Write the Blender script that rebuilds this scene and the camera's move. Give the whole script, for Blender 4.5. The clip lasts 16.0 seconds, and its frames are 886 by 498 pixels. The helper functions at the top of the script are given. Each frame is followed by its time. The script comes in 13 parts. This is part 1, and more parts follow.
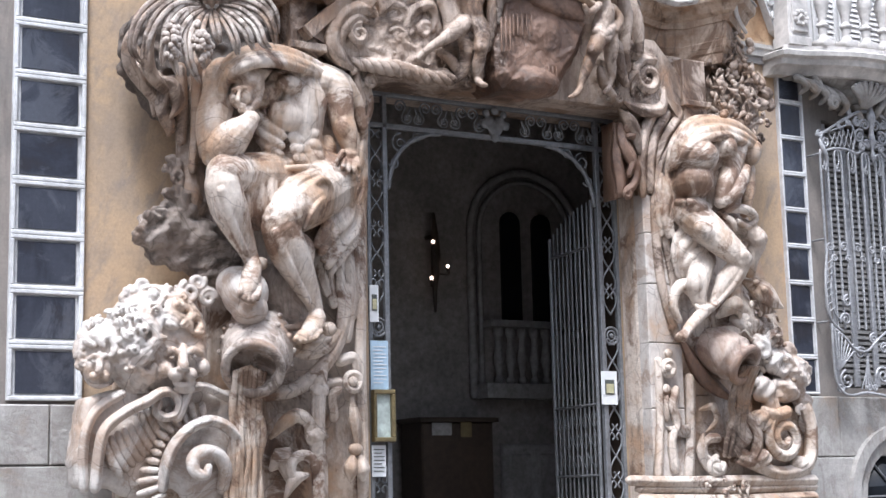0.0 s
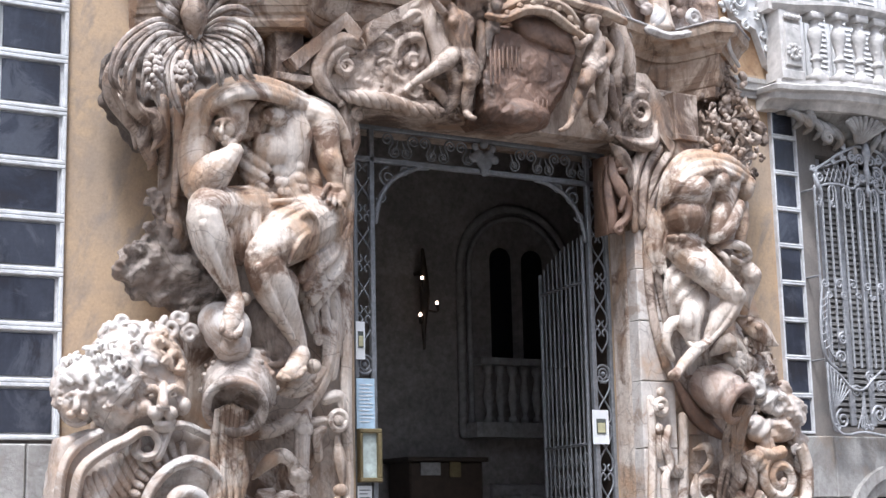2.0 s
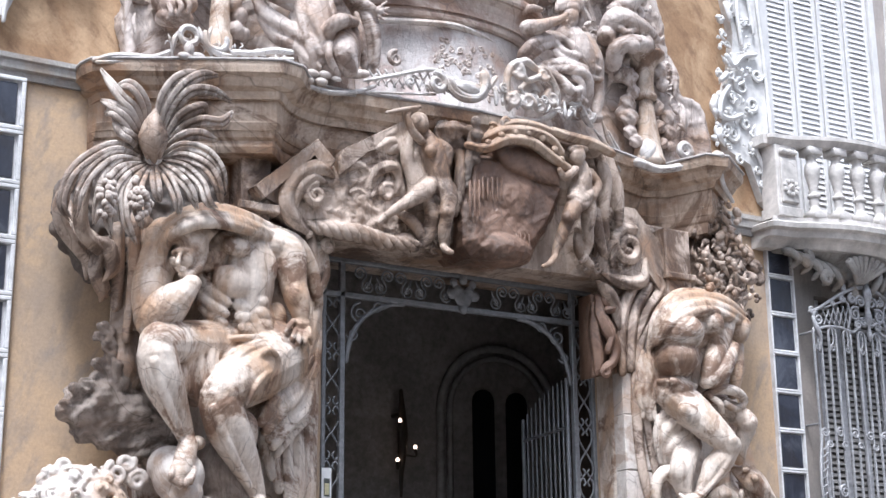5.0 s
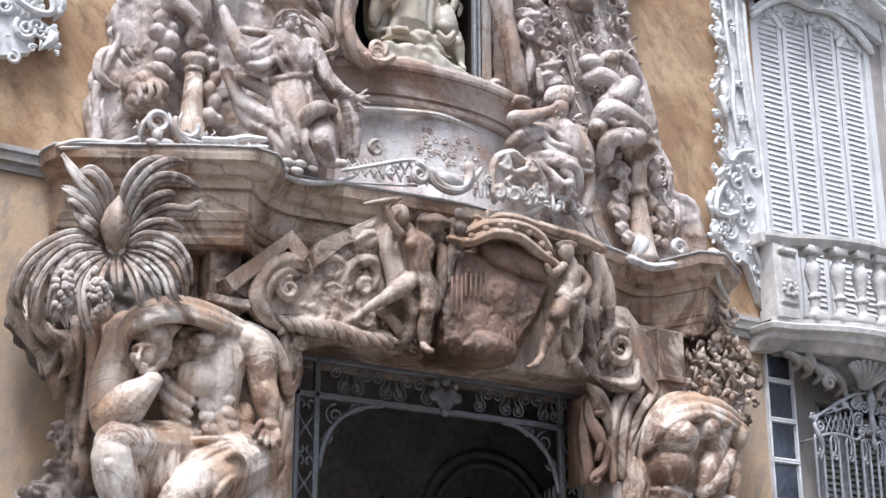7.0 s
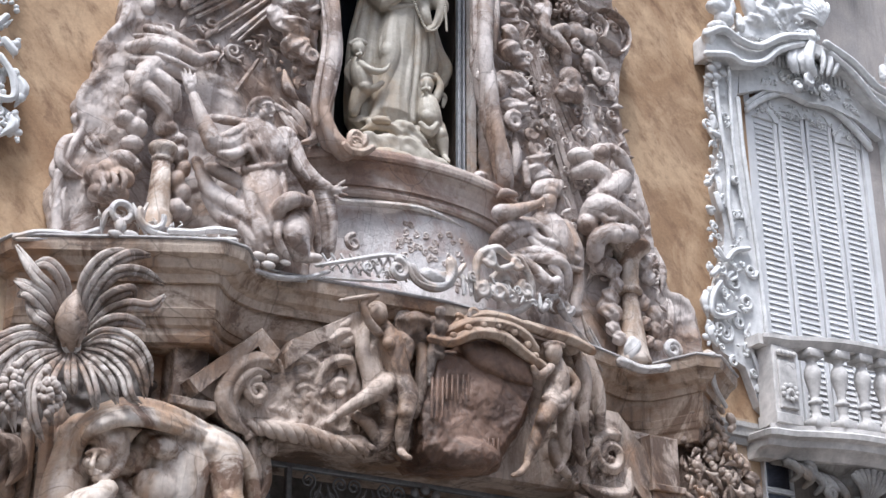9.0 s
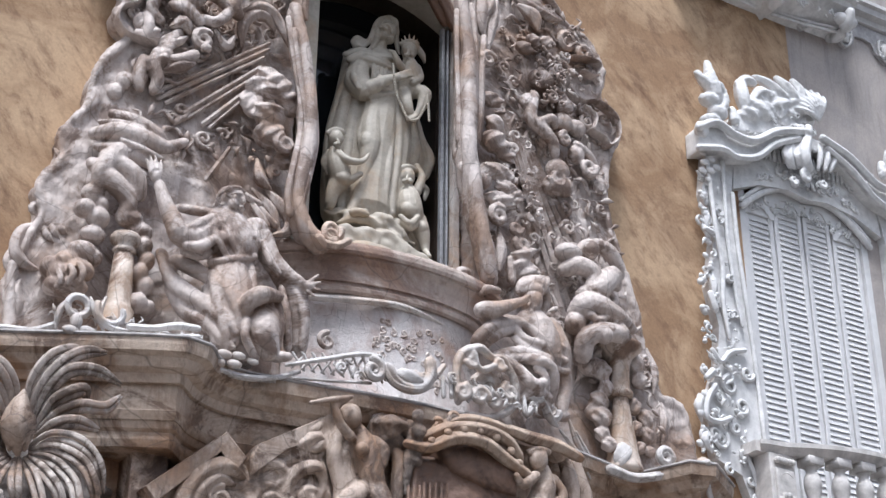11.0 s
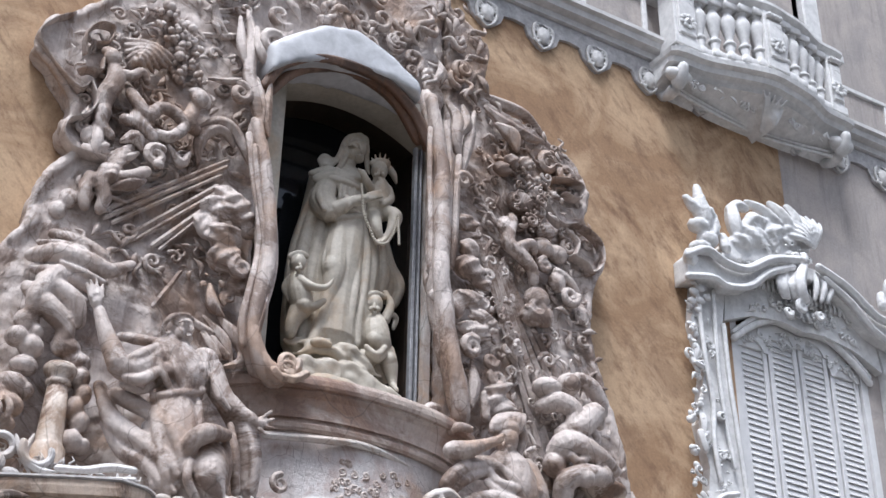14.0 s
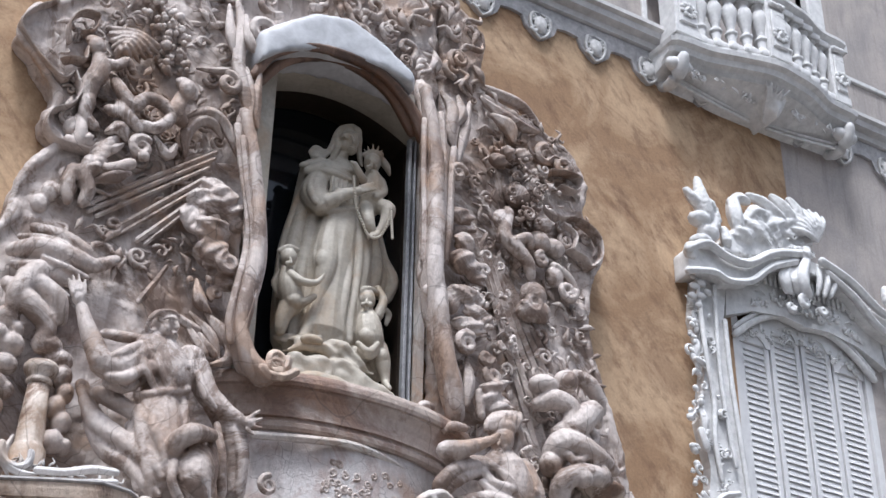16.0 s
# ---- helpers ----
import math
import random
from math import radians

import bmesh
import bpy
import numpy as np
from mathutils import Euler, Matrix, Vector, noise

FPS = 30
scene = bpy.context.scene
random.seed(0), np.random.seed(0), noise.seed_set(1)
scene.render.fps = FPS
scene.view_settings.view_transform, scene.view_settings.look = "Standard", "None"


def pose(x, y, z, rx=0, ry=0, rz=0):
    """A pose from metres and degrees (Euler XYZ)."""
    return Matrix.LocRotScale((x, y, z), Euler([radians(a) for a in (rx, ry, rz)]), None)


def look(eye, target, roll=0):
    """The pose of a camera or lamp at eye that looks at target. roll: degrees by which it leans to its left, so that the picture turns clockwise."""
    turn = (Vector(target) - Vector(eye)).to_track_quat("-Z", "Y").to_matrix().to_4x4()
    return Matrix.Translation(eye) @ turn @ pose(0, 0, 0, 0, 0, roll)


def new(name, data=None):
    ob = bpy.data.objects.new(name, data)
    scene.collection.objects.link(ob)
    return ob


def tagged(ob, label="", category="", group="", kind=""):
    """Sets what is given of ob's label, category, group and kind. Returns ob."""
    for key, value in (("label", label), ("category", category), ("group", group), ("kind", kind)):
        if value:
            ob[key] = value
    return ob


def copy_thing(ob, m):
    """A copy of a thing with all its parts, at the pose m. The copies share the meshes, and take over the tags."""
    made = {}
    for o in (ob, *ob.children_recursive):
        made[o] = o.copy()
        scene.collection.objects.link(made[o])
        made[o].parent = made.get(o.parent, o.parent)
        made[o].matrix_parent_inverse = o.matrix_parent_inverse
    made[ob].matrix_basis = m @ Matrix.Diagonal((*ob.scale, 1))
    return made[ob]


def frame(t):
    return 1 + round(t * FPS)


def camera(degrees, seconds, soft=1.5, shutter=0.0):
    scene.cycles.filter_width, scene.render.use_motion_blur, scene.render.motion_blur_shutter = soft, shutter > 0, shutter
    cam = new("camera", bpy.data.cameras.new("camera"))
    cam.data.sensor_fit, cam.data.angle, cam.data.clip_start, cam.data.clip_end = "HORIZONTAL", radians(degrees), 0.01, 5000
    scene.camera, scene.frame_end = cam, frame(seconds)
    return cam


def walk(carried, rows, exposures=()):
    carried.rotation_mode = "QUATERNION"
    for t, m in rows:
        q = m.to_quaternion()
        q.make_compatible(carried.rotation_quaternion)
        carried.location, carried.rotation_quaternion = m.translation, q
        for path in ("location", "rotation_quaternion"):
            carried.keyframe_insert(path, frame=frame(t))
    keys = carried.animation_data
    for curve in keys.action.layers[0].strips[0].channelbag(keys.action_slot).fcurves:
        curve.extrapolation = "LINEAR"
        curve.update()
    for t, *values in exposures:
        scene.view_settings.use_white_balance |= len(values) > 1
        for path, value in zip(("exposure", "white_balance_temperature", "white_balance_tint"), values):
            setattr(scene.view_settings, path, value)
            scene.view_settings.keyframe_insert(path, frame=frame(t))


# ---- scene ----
cam = camera(32.4, 16.0)
# seconds, place in metres, turn in degrees
PATH = [
    (0.0, -7.887, -12.344, 1.459, 99.104, 1.290, -29.591),
    (0.5, -7.858, -12.315, 1.458, 99.167, 1.341, -29.618),
    (1.0, -7.818, -12.256, 1.474, 99.334, 1.354, -29.701),
    (1.5, -7.769, -12.199, 1.482, 99.831, 1.321, -29.776),
    (2.0, -7.709, -12.131, 1.484, 100.520, 1.243, -29.851),
    (2.5, -7.630, -12.050, 1.495, 101.255, 1.212, -29.878),
    (3.0, -7.543, -11.949, 1.497, 102.299, 1.118, -29.945),
    (3.5, -7.443, -11.854, 1.530, 103.135, 1.010, -29.962),
    (4.0, -7.338, -11.749, 1.566, 104.057, 0.872, -29.983),
    (6.5, -6.751, -11.227, 1.770, 108.466, 0.108, -29.954),
    (7.0, -6.631, -11.103, 1.777, 109.665, 0.034, -29.972),
    (7.5, -6.528, -10.980, 1.819, 110.635, -0.020, -30.035),
    (8.0, -6.421, -10.840, 1.859, 111.684, -0.067, -30.138),
    (8.5, -6.315, -10.722, 1.915, 112.576, -0.147, -30.199),
    (9.0, -6.214, -10.597, 1.980, 113.550, -0.173, -30.292),
    (11.5, -5.714, -10.000, 2.324, 118.215, -0.479, -30.837),
    (12.0, -5.619, -9.897, 2.416, 119.058, -0.533, -30.954),
    (12.5, -5.528, -9.810, 2.499, 119.821, -0.614, -31.037),
    (13.0, -5.429, -9.697, 2.586, 120.641, -0.648, -31.124),
    (13.5, -5.335, -9.622, 2.654, 121.331, -0.731, -31.149),
    (14.0, -5.257, -9.542, 2.725, 122.005, -0.774, -31.209),
    (14.5, -5.193, -9.480, 2.782, 121.987, -0.780, -31.142),
    (15.0, -5.140, -9.428, 2.839, 121.879, -0.767, -31.116),
    (15.5, -5.110, -9.377, 2.888, 121.721, -0.817, -31.204),
    (16.0, -5.085, -9.349, 2.903, 121.709, -0.775, -31.195),
]
walk(cam, [(t, pose(x, y, z, a, b, c)) for t, x, y, z, a, b, c in PATH],
     exposures=[(0.0, 0.83, 5860, 10), (4.0, 0.86, 5860, 10), (8.5, 0.50, 5860, 10), (12.0, 0.34, 5860, 10), (16.0, 0.30, 5860, 10)])

# ---- daylight: bright overcast sky over a street ----
world = bpy.data.worlds.new("sky")
scene.world = world
world.use_nodes = True
wn, wl = world.node_tree.nodes, world.node_tree.links
sky = wn.new("ShaderNodeTexSky")
sky.sky_type = "NISHITA"
sky.sun_disc = False
sky.sun_elevation = radians(65)
sky.sun_rotation = radians(219)
sky.dust_density = 4.0
soften = wn.new("ShaderNodeHueSaturation")
soften.inputs["Saturation"].default_value = 0.5
wl.new(sky.outputs["Color"], soften.inputs["Color"])
wl.new(soften.outputs["Color"], wn["Background"].inputs["Color"])
wn["Background"].inputs["Strength"].default_value = 0.15
sun_data = bpy.data.lights.new("sun", "SUN")
sun_data.energy, sun_data.angle, sun_data.color = 3.0, radians(14), (1.0, 0.98, 0.96)
sun = new("sun", sun_data)
sun.matrix_world = look((-4.6, -5.6, 15.5), (0.0, 0.0, 0.0))


# ---- materials ----
def nodes_of(name, rough=0.8, metal=0.0):
    m = bpy.data.materials.new(name)
    m.use_nodes = True
    n, l = m.node_tree.nodes, m.node_tree.links
    b = n["Principled BSDF"]
    b.inputs["Roughness"].default_value, b.inputs["Metallic"].default_value = rough, metal
    return m, n, l, b


def ramp(n, l, src, a, b, ca, cb):
    r = n.new("ShaderNodeValToRGB")
    r.color_ramp.elements[0].position, r.color_ramp.elements[1].position = a, b
    r.color_ramp.elements[0].color, r.color_ramp.elements[1].color = (*ca, 1), (*cb, 1)
    l.new(src, r.inputs["Fac"])
    return r.outputs["Color"]


def mixed(n, l, fac, a, b, how="MIX"):
    x = n.new("ShaderNodeMix")
    x.data_type, x.blend_type = "RGBA", how
    for sock, v in ((x.inputs["Factor"], fac), (x.inputs["A"], a), (x.inputs["B"], b)):
        if hasattr(v, "is_output"):
            l.new(v, sock)
        else:
            sock.default_value = v if isinstance(v, float) else (*v, 1)
    return x.outputs["Result"]


def noise_tex(n, l, scale, detail=5.0, rough=0.6, warp=0.0, stretch=None, turn=(0, 0, 0)):
    tc = n.new("ShaderNodeTexCoord")
    src = tc.outputs["Object"]
    if stretch:
        mp = n.new("ShaderNodeMapping")
        mp.vector_type = "TEXTURE"
        mp.inputs["Scale"].default_value, mp.inputs["Rotation"].default_value = [1.0 / s for s in stretch], [radians(a) for a in turn]
        l.new(src, mp.inputs["Vector"])
        src = mp.outputs["Vector"]
    t = n.new("ShaderNodeTexNoise")
    for k, v in (("Scale", scale), ("Detail", detail), ("Roughness", rough), ("Distortion", warp)):
        t.inputs[k].default_value = v
    l.new(src, t.inputs["Vector"])
    return t.outputs["Fac"]


def cracks(n, l, scale, width, warp=0.55):
    tc = n.new("ShaderNodeTexCoord")
    nz = n.new("ShaderNodeTexNoise")
    nz.inputs["Scale"].default_value = scale * 0.9
    nz.inputs["Detail"].default_value = 3
    l.new(tc.outputs["Object"], nz.inputs["Vector"])
    add = n.new("ShaderNodeVectorMath")
    add.operation = "MULTIPLY_ADD"
    add.inputs[1].default_value = (warp, warp, warp)
    l.new(nz.outputs["Color"], add.inputs[0])
    l.new(tc.outputs["Object"], add.inputs[2])
    v = n.new("ShaderNodeTexVoronoi")
    v.feature = "DISTANCE_TO_EDGE"
    v.inputs["Scale"].default_value = scale
    l.new(add.outputs[0], v.inputs["Vector"])
    return ramp(n, l, v.outputs["Distance"], 0.0, width, (1, 1, 1), (0, 0, 0))


def bumped(n, l, b, height, strength, dist):
    bp = n.new("ShaderNodeBump")
    bp.inputs["Strength"].default_value, bp.inputs["Distance"].default_value = strength, dist
    l.new(height, bp.inputs["Height"])
    l.new(bp.outputs["Normal"], b.inputs["Normal"])


def ramp4(n, l, src, rows):
    r = n.new("ShaderNodeValToRGB")
    e = r.color_ramp.elements
    while len(e) < len(rows):
        e.new(0.5)
    for k, (p, col) in enumerate(rows):
        e[k].position, e[k].color = p, (*col, 1)
    l.new(src, r.inputs["Fac"])
    return r.outputs["Color"]


def veins(n, l, scale, lo, hi):
    """Thin winding veins of uneven strength."""
    tc = n.new("ShaderNodeTexCoord")
    t = n.new("ShaderNodeTexNoise")
    t.noise_type = "RIDGED_MULTIFRACTAL"
    for k, v in (("Scale", scale), ("Detail", 5.0), ("Roughness", 0.5), ("Distortion", 0.6)):
        t.inputs[k].default_value = v
    l.new(tc.outputs["Object"], t.inputs["Vector"])
    return ramp(n, l, t.outputs["Fac"], lo, hi, (0, 0, 0), (1, 1, 1))


def stone(name, light, mid, stain, amount=0.5, rough=0.55, crack=1.6, width=0.012, grain=26.0, bump=0.35, soot=(0.085, 0.066, 0.055), soot_at=0.60, groove=0.0, patch=1.5):
    """Weathered carved stone: broad cloudy tone, warm stains, thin rain streaks, soot and fine veins."""
    m, n, l, b = nodes_of(name, rough)
    warm = [p * q for p, q in zip(mid, (1.03, 0.90, 0.78))]
    c = ramp4(n, l, noise_tex(n, l, patch, 9, 0.6, 0.7), [(0.40, light), (0.49, [0.6 * p + 0.4 * q for p, q in zip(light, mid)]), (0.55, mid), (0.63, warm)])
    mask = ramp(n, l, noise_tex(n, l, patch * 1.2, 9, 0.72, 0.9), 0.515, 0.585, (0, 0, 0), (amount,) * 3)
    c = mixed(n, l, mask, c, stain)
    streak = ramp(n, l, noise_tex(n, l, 11.0, 7, 0.62, 0.5, (1, 1, 0.16)), 0.50, 0.68, (0, 0, 0), (0.7 * amount,) * 3)
    c = mixed(n, l, streak, c, [0.5 * (p + q) for p, q in zip(mid, stain)])
    fine = noise_tex(n, l, grain, 6, 0.7)
    c = mixed(n, l, 0.45, c, ramp(n, l, fine, 0.3, 0.72, (0.62, 0.62, 0.62), (1.2, 1.2, 1.2)), "MULTIPLY")
    dirt = ramp(n, l, noise_tex(n, l, 3.2, 9, 0.74, 0.8, (1, 1, 0.5)), soot_at - 0.05, soot_at + 0.13, (0, 0, 0), (0.8, 0.8, 0.8))
    c = mixed(n, l, dirt, c, soot)
    if width:
        c = mixed(n, l, mixed(n, l, 0.55, (0, 0, 0), cracks(n, l, crack * 0.8, width * 0.6)), c, (0.10, 0.075, 0.06))
        c = mixed(n, l, mixed(n, l, 0.55, (0, 0, 0), veins(n, l, crack * 1.6, 0.95, 1.3)), c, [0.6 * p for p in stain])
    l.new(c, b.inputs["Base Color"])
    tc = n.new("ShaderNodeTexCoord")
    wv = n.new("ShaderNodeTexWave")
    for k, v in (("Scale", 5.5), ("Distortion", 14.0), ("Detail", 3.0), ("Detail Scale", 1.3)):
        wv.inputs[k].default_value = v
    l.new(tc.outputs["Object"], wv.inputs["Vector"])
    bumped(n, l, b, mixed(n, l, groove, noise_tex(n, l, grain * 0.9, 9, 0.75, 0.3), wv.outputs["Fac"]), 1.5 * bump, 0.03)
    return m


def plaster(name, a, bcol, stain, streak=(1, 1, 0.12), turn=(0, 0, 0), rough=0.92, amount=0.7):
    m, n, l, b = nodes_of(name, rough)
    c = ramp(n, l, noise_tex(n, l, 1.1, 8, 0.62, 0.9), 0.42, 0.60, a, bcol)
    c = mixed(n, l, ramp(n, l, noise_tex(n, l, 4.5, 9, 0.70, 0.3, streak, turn), 0.50, 0.68, (0, 0, 0), (amount,) * 3), c, stain)
    c = mixed(n, l, ramp(n, l, noise_tex(n, l, 0.7, 8, 0.68, 2.4), 0.52, 0.64, (0, 0, 0), (0.75 * amount,) * 3), c, [0.5 * (p + q) for p, q in zip(bcol, stain)])
    c = mixed(n, l, ramp(n, l, noise_tex(n, l, 11.0, 8, 0.74, 0.2, streak, turn), 0.52, 0.72, (0, 0, 0), (0.4, 0.4, 0.4)), c, [0.6 * p for p in stain])
    c = mixed(n, l, 0.5, c, ramp(n, l, noise_tex(n, l, 38, 6, 0.75), 0.3, 0.72, (0.66, 0.66, 0.66), (1.2, 1.2, 1.2)), "MULTIPLY")
    l.new(c, b.inputs["Base Color"])
    bumped(n, l, b, noise_tex(n, l, 30, 7, 0.75), 0.3, 0.012)
    return m


def plain(name, col, rough=0.6, metal=0.0, vary=0.35, scale=14.0, bump=0.15):
    m, n, l, b = nodes_of(name, rough, metal)
    k = ramp(n, l, noise_tex(n, l, scale, 6, 0.68, 0.3), 0.3, 0.72, (1 - vary,) * 3, (1 + vary * 0.6,) * 3)
    k = mixed(n, l, 0.6, k, ramp(n, l, noise_tex(n, l, scale * 0.17, 5, 0.6, 0.6), 0.35, 0.65, (1 - vary,) * 3, (1 + vary * 0.4,) * 3), "MULTIPLY")
    l.new(mixed(n, l, 1.0, col, k, "MULTIPLY"), b.inputs["Base Color"])
    if bump:
        bumped(n, l, b, noise_tex(n, l, scale * 4, 6, 0.7), bump, 0.006)
    return m


ALABASTER = stone("veined_alabaster", (0.71, 0.625, 0.55), (0.465, 0.35, 0.265), (0.18, 0.10, 0.062), 0.92, crack=2.1, width=0.016, groove=0.2, bump=0.25)
PALE = stone("pale_marble", (0.655, 0.61, 0.57), (0.53, 0.46, 0.41), (0.31, 0.205, 0.14), 0.65, crack=2.0, width=0.014, groove=0.2, bump=0.2)
BROWN = stone("brown_weathered_stone", (0.29, 0.18, 0.128), (0.155, 0.088, 0.058), (0.075, 0.045, 0.033), 0.75, rough=0.42, crack=1.6, width=0.012, soot_at=0.60, soot=(0.04, 0.032, 0.027))
GREYED = stone("greyed_upper_marble", (0.64, 0.56, 0.515), (0.41, 0.33, 0.285), (0.17, 0.105, 0.073), 0.82, crack=1.7, width=0.012, soot_at=0.63, groove=0.2, bump=0.3)
CORNICE = stone("soot_streaked_cornice_stone", (0.57, 0.455, 0.36), (0.37, 0.25, 0.17), (0.135, 0.073, 0.043), 0.82, crack=1.3, width=0.014, soot_at=0.57, soot=(0.055, 0.043, 0.036))
ROCK = stone("dark_rock", (0.52, 0.44, 0.385), (0.32, 0.245, 0.20), (0.11, 0.082, 0.068), 0.7, grain=18, bump=0.9, soot_at=0.55, soot=(0.045, 0.036, 0.03))
REDMARBLE = stone("red_brown_marble", (0.54, 0.45, 0.39), (0.35, 0.25, 0.20), (0.17, 0.095, 0.07), 0.6, rough=0.45, crack=1.6, width=0.014)
LIMEWHITE = stone("warm_statue_marble", (0.52, 0.475, 0.40), (0.42, 0.37, 0.30), (0.33, 0.28, 0.225), 0.35, crack=0.8, width=0.0, bump=0.12, soot_at=0.80)
PALETRIM = plain("pale_grey_trim_paint", (0.60, 0.585, 0.575), 0.8, 0, 0.25, 7, 0.2)
MEDALLION = plain("medallion_stucco", (0.66, 0.645, 0.63), 0.8, 0, 0.3, 18, 0.3)
STUCCO = plain("white_stucco", (0.70, 0.69, 0.68), 0.8, 0, 0.22, 12, 0.3)
LEAD = plain("lead_flashing", (0.46, 0.43, 0.415), 0.8, 0.0, 0.45, 7, 0.3)
OCHRE = plaster("ochre_plaster", (0.53, 0.38, 0.245), (0.43, 0.325, 0.235), (0.34, 0.275, 0.225), (1.2, 1, 0.5), (0, 20, 0), amount=1.0)
OCHRE_UP = plaster("streaked_ochre_plaster", (0.51, 0.355, 0.22), (0.325, 0.20, 0.112), (0.17, 0.092, 0.053), (0.55, 1, 1.35), (0, 50, 0), amount=0.8)
GREYPLASTER = plaster("grey_plaster", (0.28, 0.245, 0.22), (0.22, 0.20, 0.185), (0.15, 0.13, 0.12))
PINKGREY = plaster("pale_grey_plaster", (0.44, 0.39, 0.36), (0.35, 0.32, 0.305), (0.27, 0.25, 0.24))
# near-black tone that paints the shade behind the palm leaves
SHADEDARK = stone("shade_black_stone", (0.20, 0.165, 0.145), (0.12, 0.095, 0.08), (0.06, 0.046, 0.038), 0.7, soot_at=0.52, soot=(0.03, 0.024, 0.02))
PALMSTONE = stone("grey_brown_weathered_alabaster", (0.61, 0.54, 0.485), (0.36, 0.285, 0.24), (0.12, 0.082, 0.06), 0.85, crack=2.1, width=0.012, bump=0.3, patch=3.0, soot_at=0.58, soot=(0.06, 0.047, 0.04))
STAINED = stone("rain_stained_alabaster", (0.56, 0.455, 0.38), (0.30, 0.21, 0.152), (0.092, 0.053, 0.035), 0.88, crack=2.1, width=0.018, groove=0.2, bump=0.3, soot_at=0.57, soot=(0.06, 0.047, 0.04))
# kept dull so that the added wall bounces little light
FACING = plaster("dull_plaster_of_added_wall", (0.24, 0.215, 0.19), (0.19, 0.17, 0.15), (0.13, 0.12, 0.11))
BALCONYSTONE = plain("weathered_white_balcony_stone", (0.64, 0.605, 0.575), 0.8, 0, 0.4, 6, 0.3)
CREST = stone("pale_weathered_cresting", (0.70, 0.67, 0.65), (0.53, 0.49, 0.465), (0.30, 0.25, 0.22), 0.6, crack=2.4, width=0.012, bump=0.3)
ZINC = plain("pale_zinc_sheet", (0.60, 0.60, 0.615), 0.6, 0.1, 0.3, 5, 0.2)
PLINTH = stone("limestone_plinth", (0.47, 0.45, 0.43), (0.35, 0.33, 0.31), (0.24, 0.21, 0.19), 0.5, width=0.0, soot_at=0.62)
SLATE = stone("blue_black_marble", (0.050, 0.055, 0.075), (0.028, 0.031, 0.045), (0.13, 0.14, 0.17), 0.45, rough=0.3, width=0.0, bump=0.1, soot_at=0.8)
WHITEFRAME = plain("white_painted_stone", (0.66, 0.66, 0.67), 0.75, 0, 0.25, 10, 0.2)
IRON = plain("grey_painted_iron", (0.25, 0.255, 0.27), 0.5, 0.3, 0.3, 25)
SILVERIRON = plain("pale_grey_iron", (0.40, 0.40, 0.415), 0.5, 0.2, 0.35, 22)
SHUTTER = plain("white_shutter_paint", (0.66, 0.65, 0.645), 0.6, 0, 0.12, 9, 0.05)
# room plaster set dark: its colour carries the indoor shade
DARK = plain("room_plaster_darkened_for_shade", (0.27, 0.25, 0.235), 0.9)
# dark wood, also the colour of added liners that stand in for shade
DARKWOOD_AND_SHADE = plain("dark_wood_and_shade_liner", (0.05, 0.035, 0.025), 0.5)
# white paint lowered to grey, with indoor shade in the colour
INWHITE_SHADED = plain("white_paint_darkened_for_shade", (0.30, 0.29, 0.28), 0.8)
PAPER = plain("paper_notice", (0.80, 0.81, 0.82), 0.7, 0, 0.05)
BLUEPAPER = plain("blue_tinted_paper", (0.50, 0.66, 0.80), 0.7, 0, 0.15, 30)
OLIVE = plain("olive_wood_frame", (0.20, 0.155, 0.075), 0.5)
BLACKINK = plain("printed_ink", (0.10, 0.11, 0.10), 0.7)
YELLOWINK = plain("yellow_print", (0.62, 0.58, 0.36), 0.7)
PAVING = stone("street_paving", (0.22, 0.205, 0.19), (0.16, 0.15, 0.14), (0.10, 0.094, 0.087), 0.5, width=0.0)
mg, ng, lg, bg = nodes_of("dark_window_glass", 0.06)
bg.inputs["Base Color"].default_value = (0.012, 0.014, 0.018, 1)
GLASS = mg
ml, nl, ll, bl = nodes_of("lamp_bulb", 0.4)
bl.inputs["Emission Color"].default_value = (1.0, 0.72, 0.55, 1)
bl.inputs["Emission Strength"].default_value = 2.5
BULB = ml


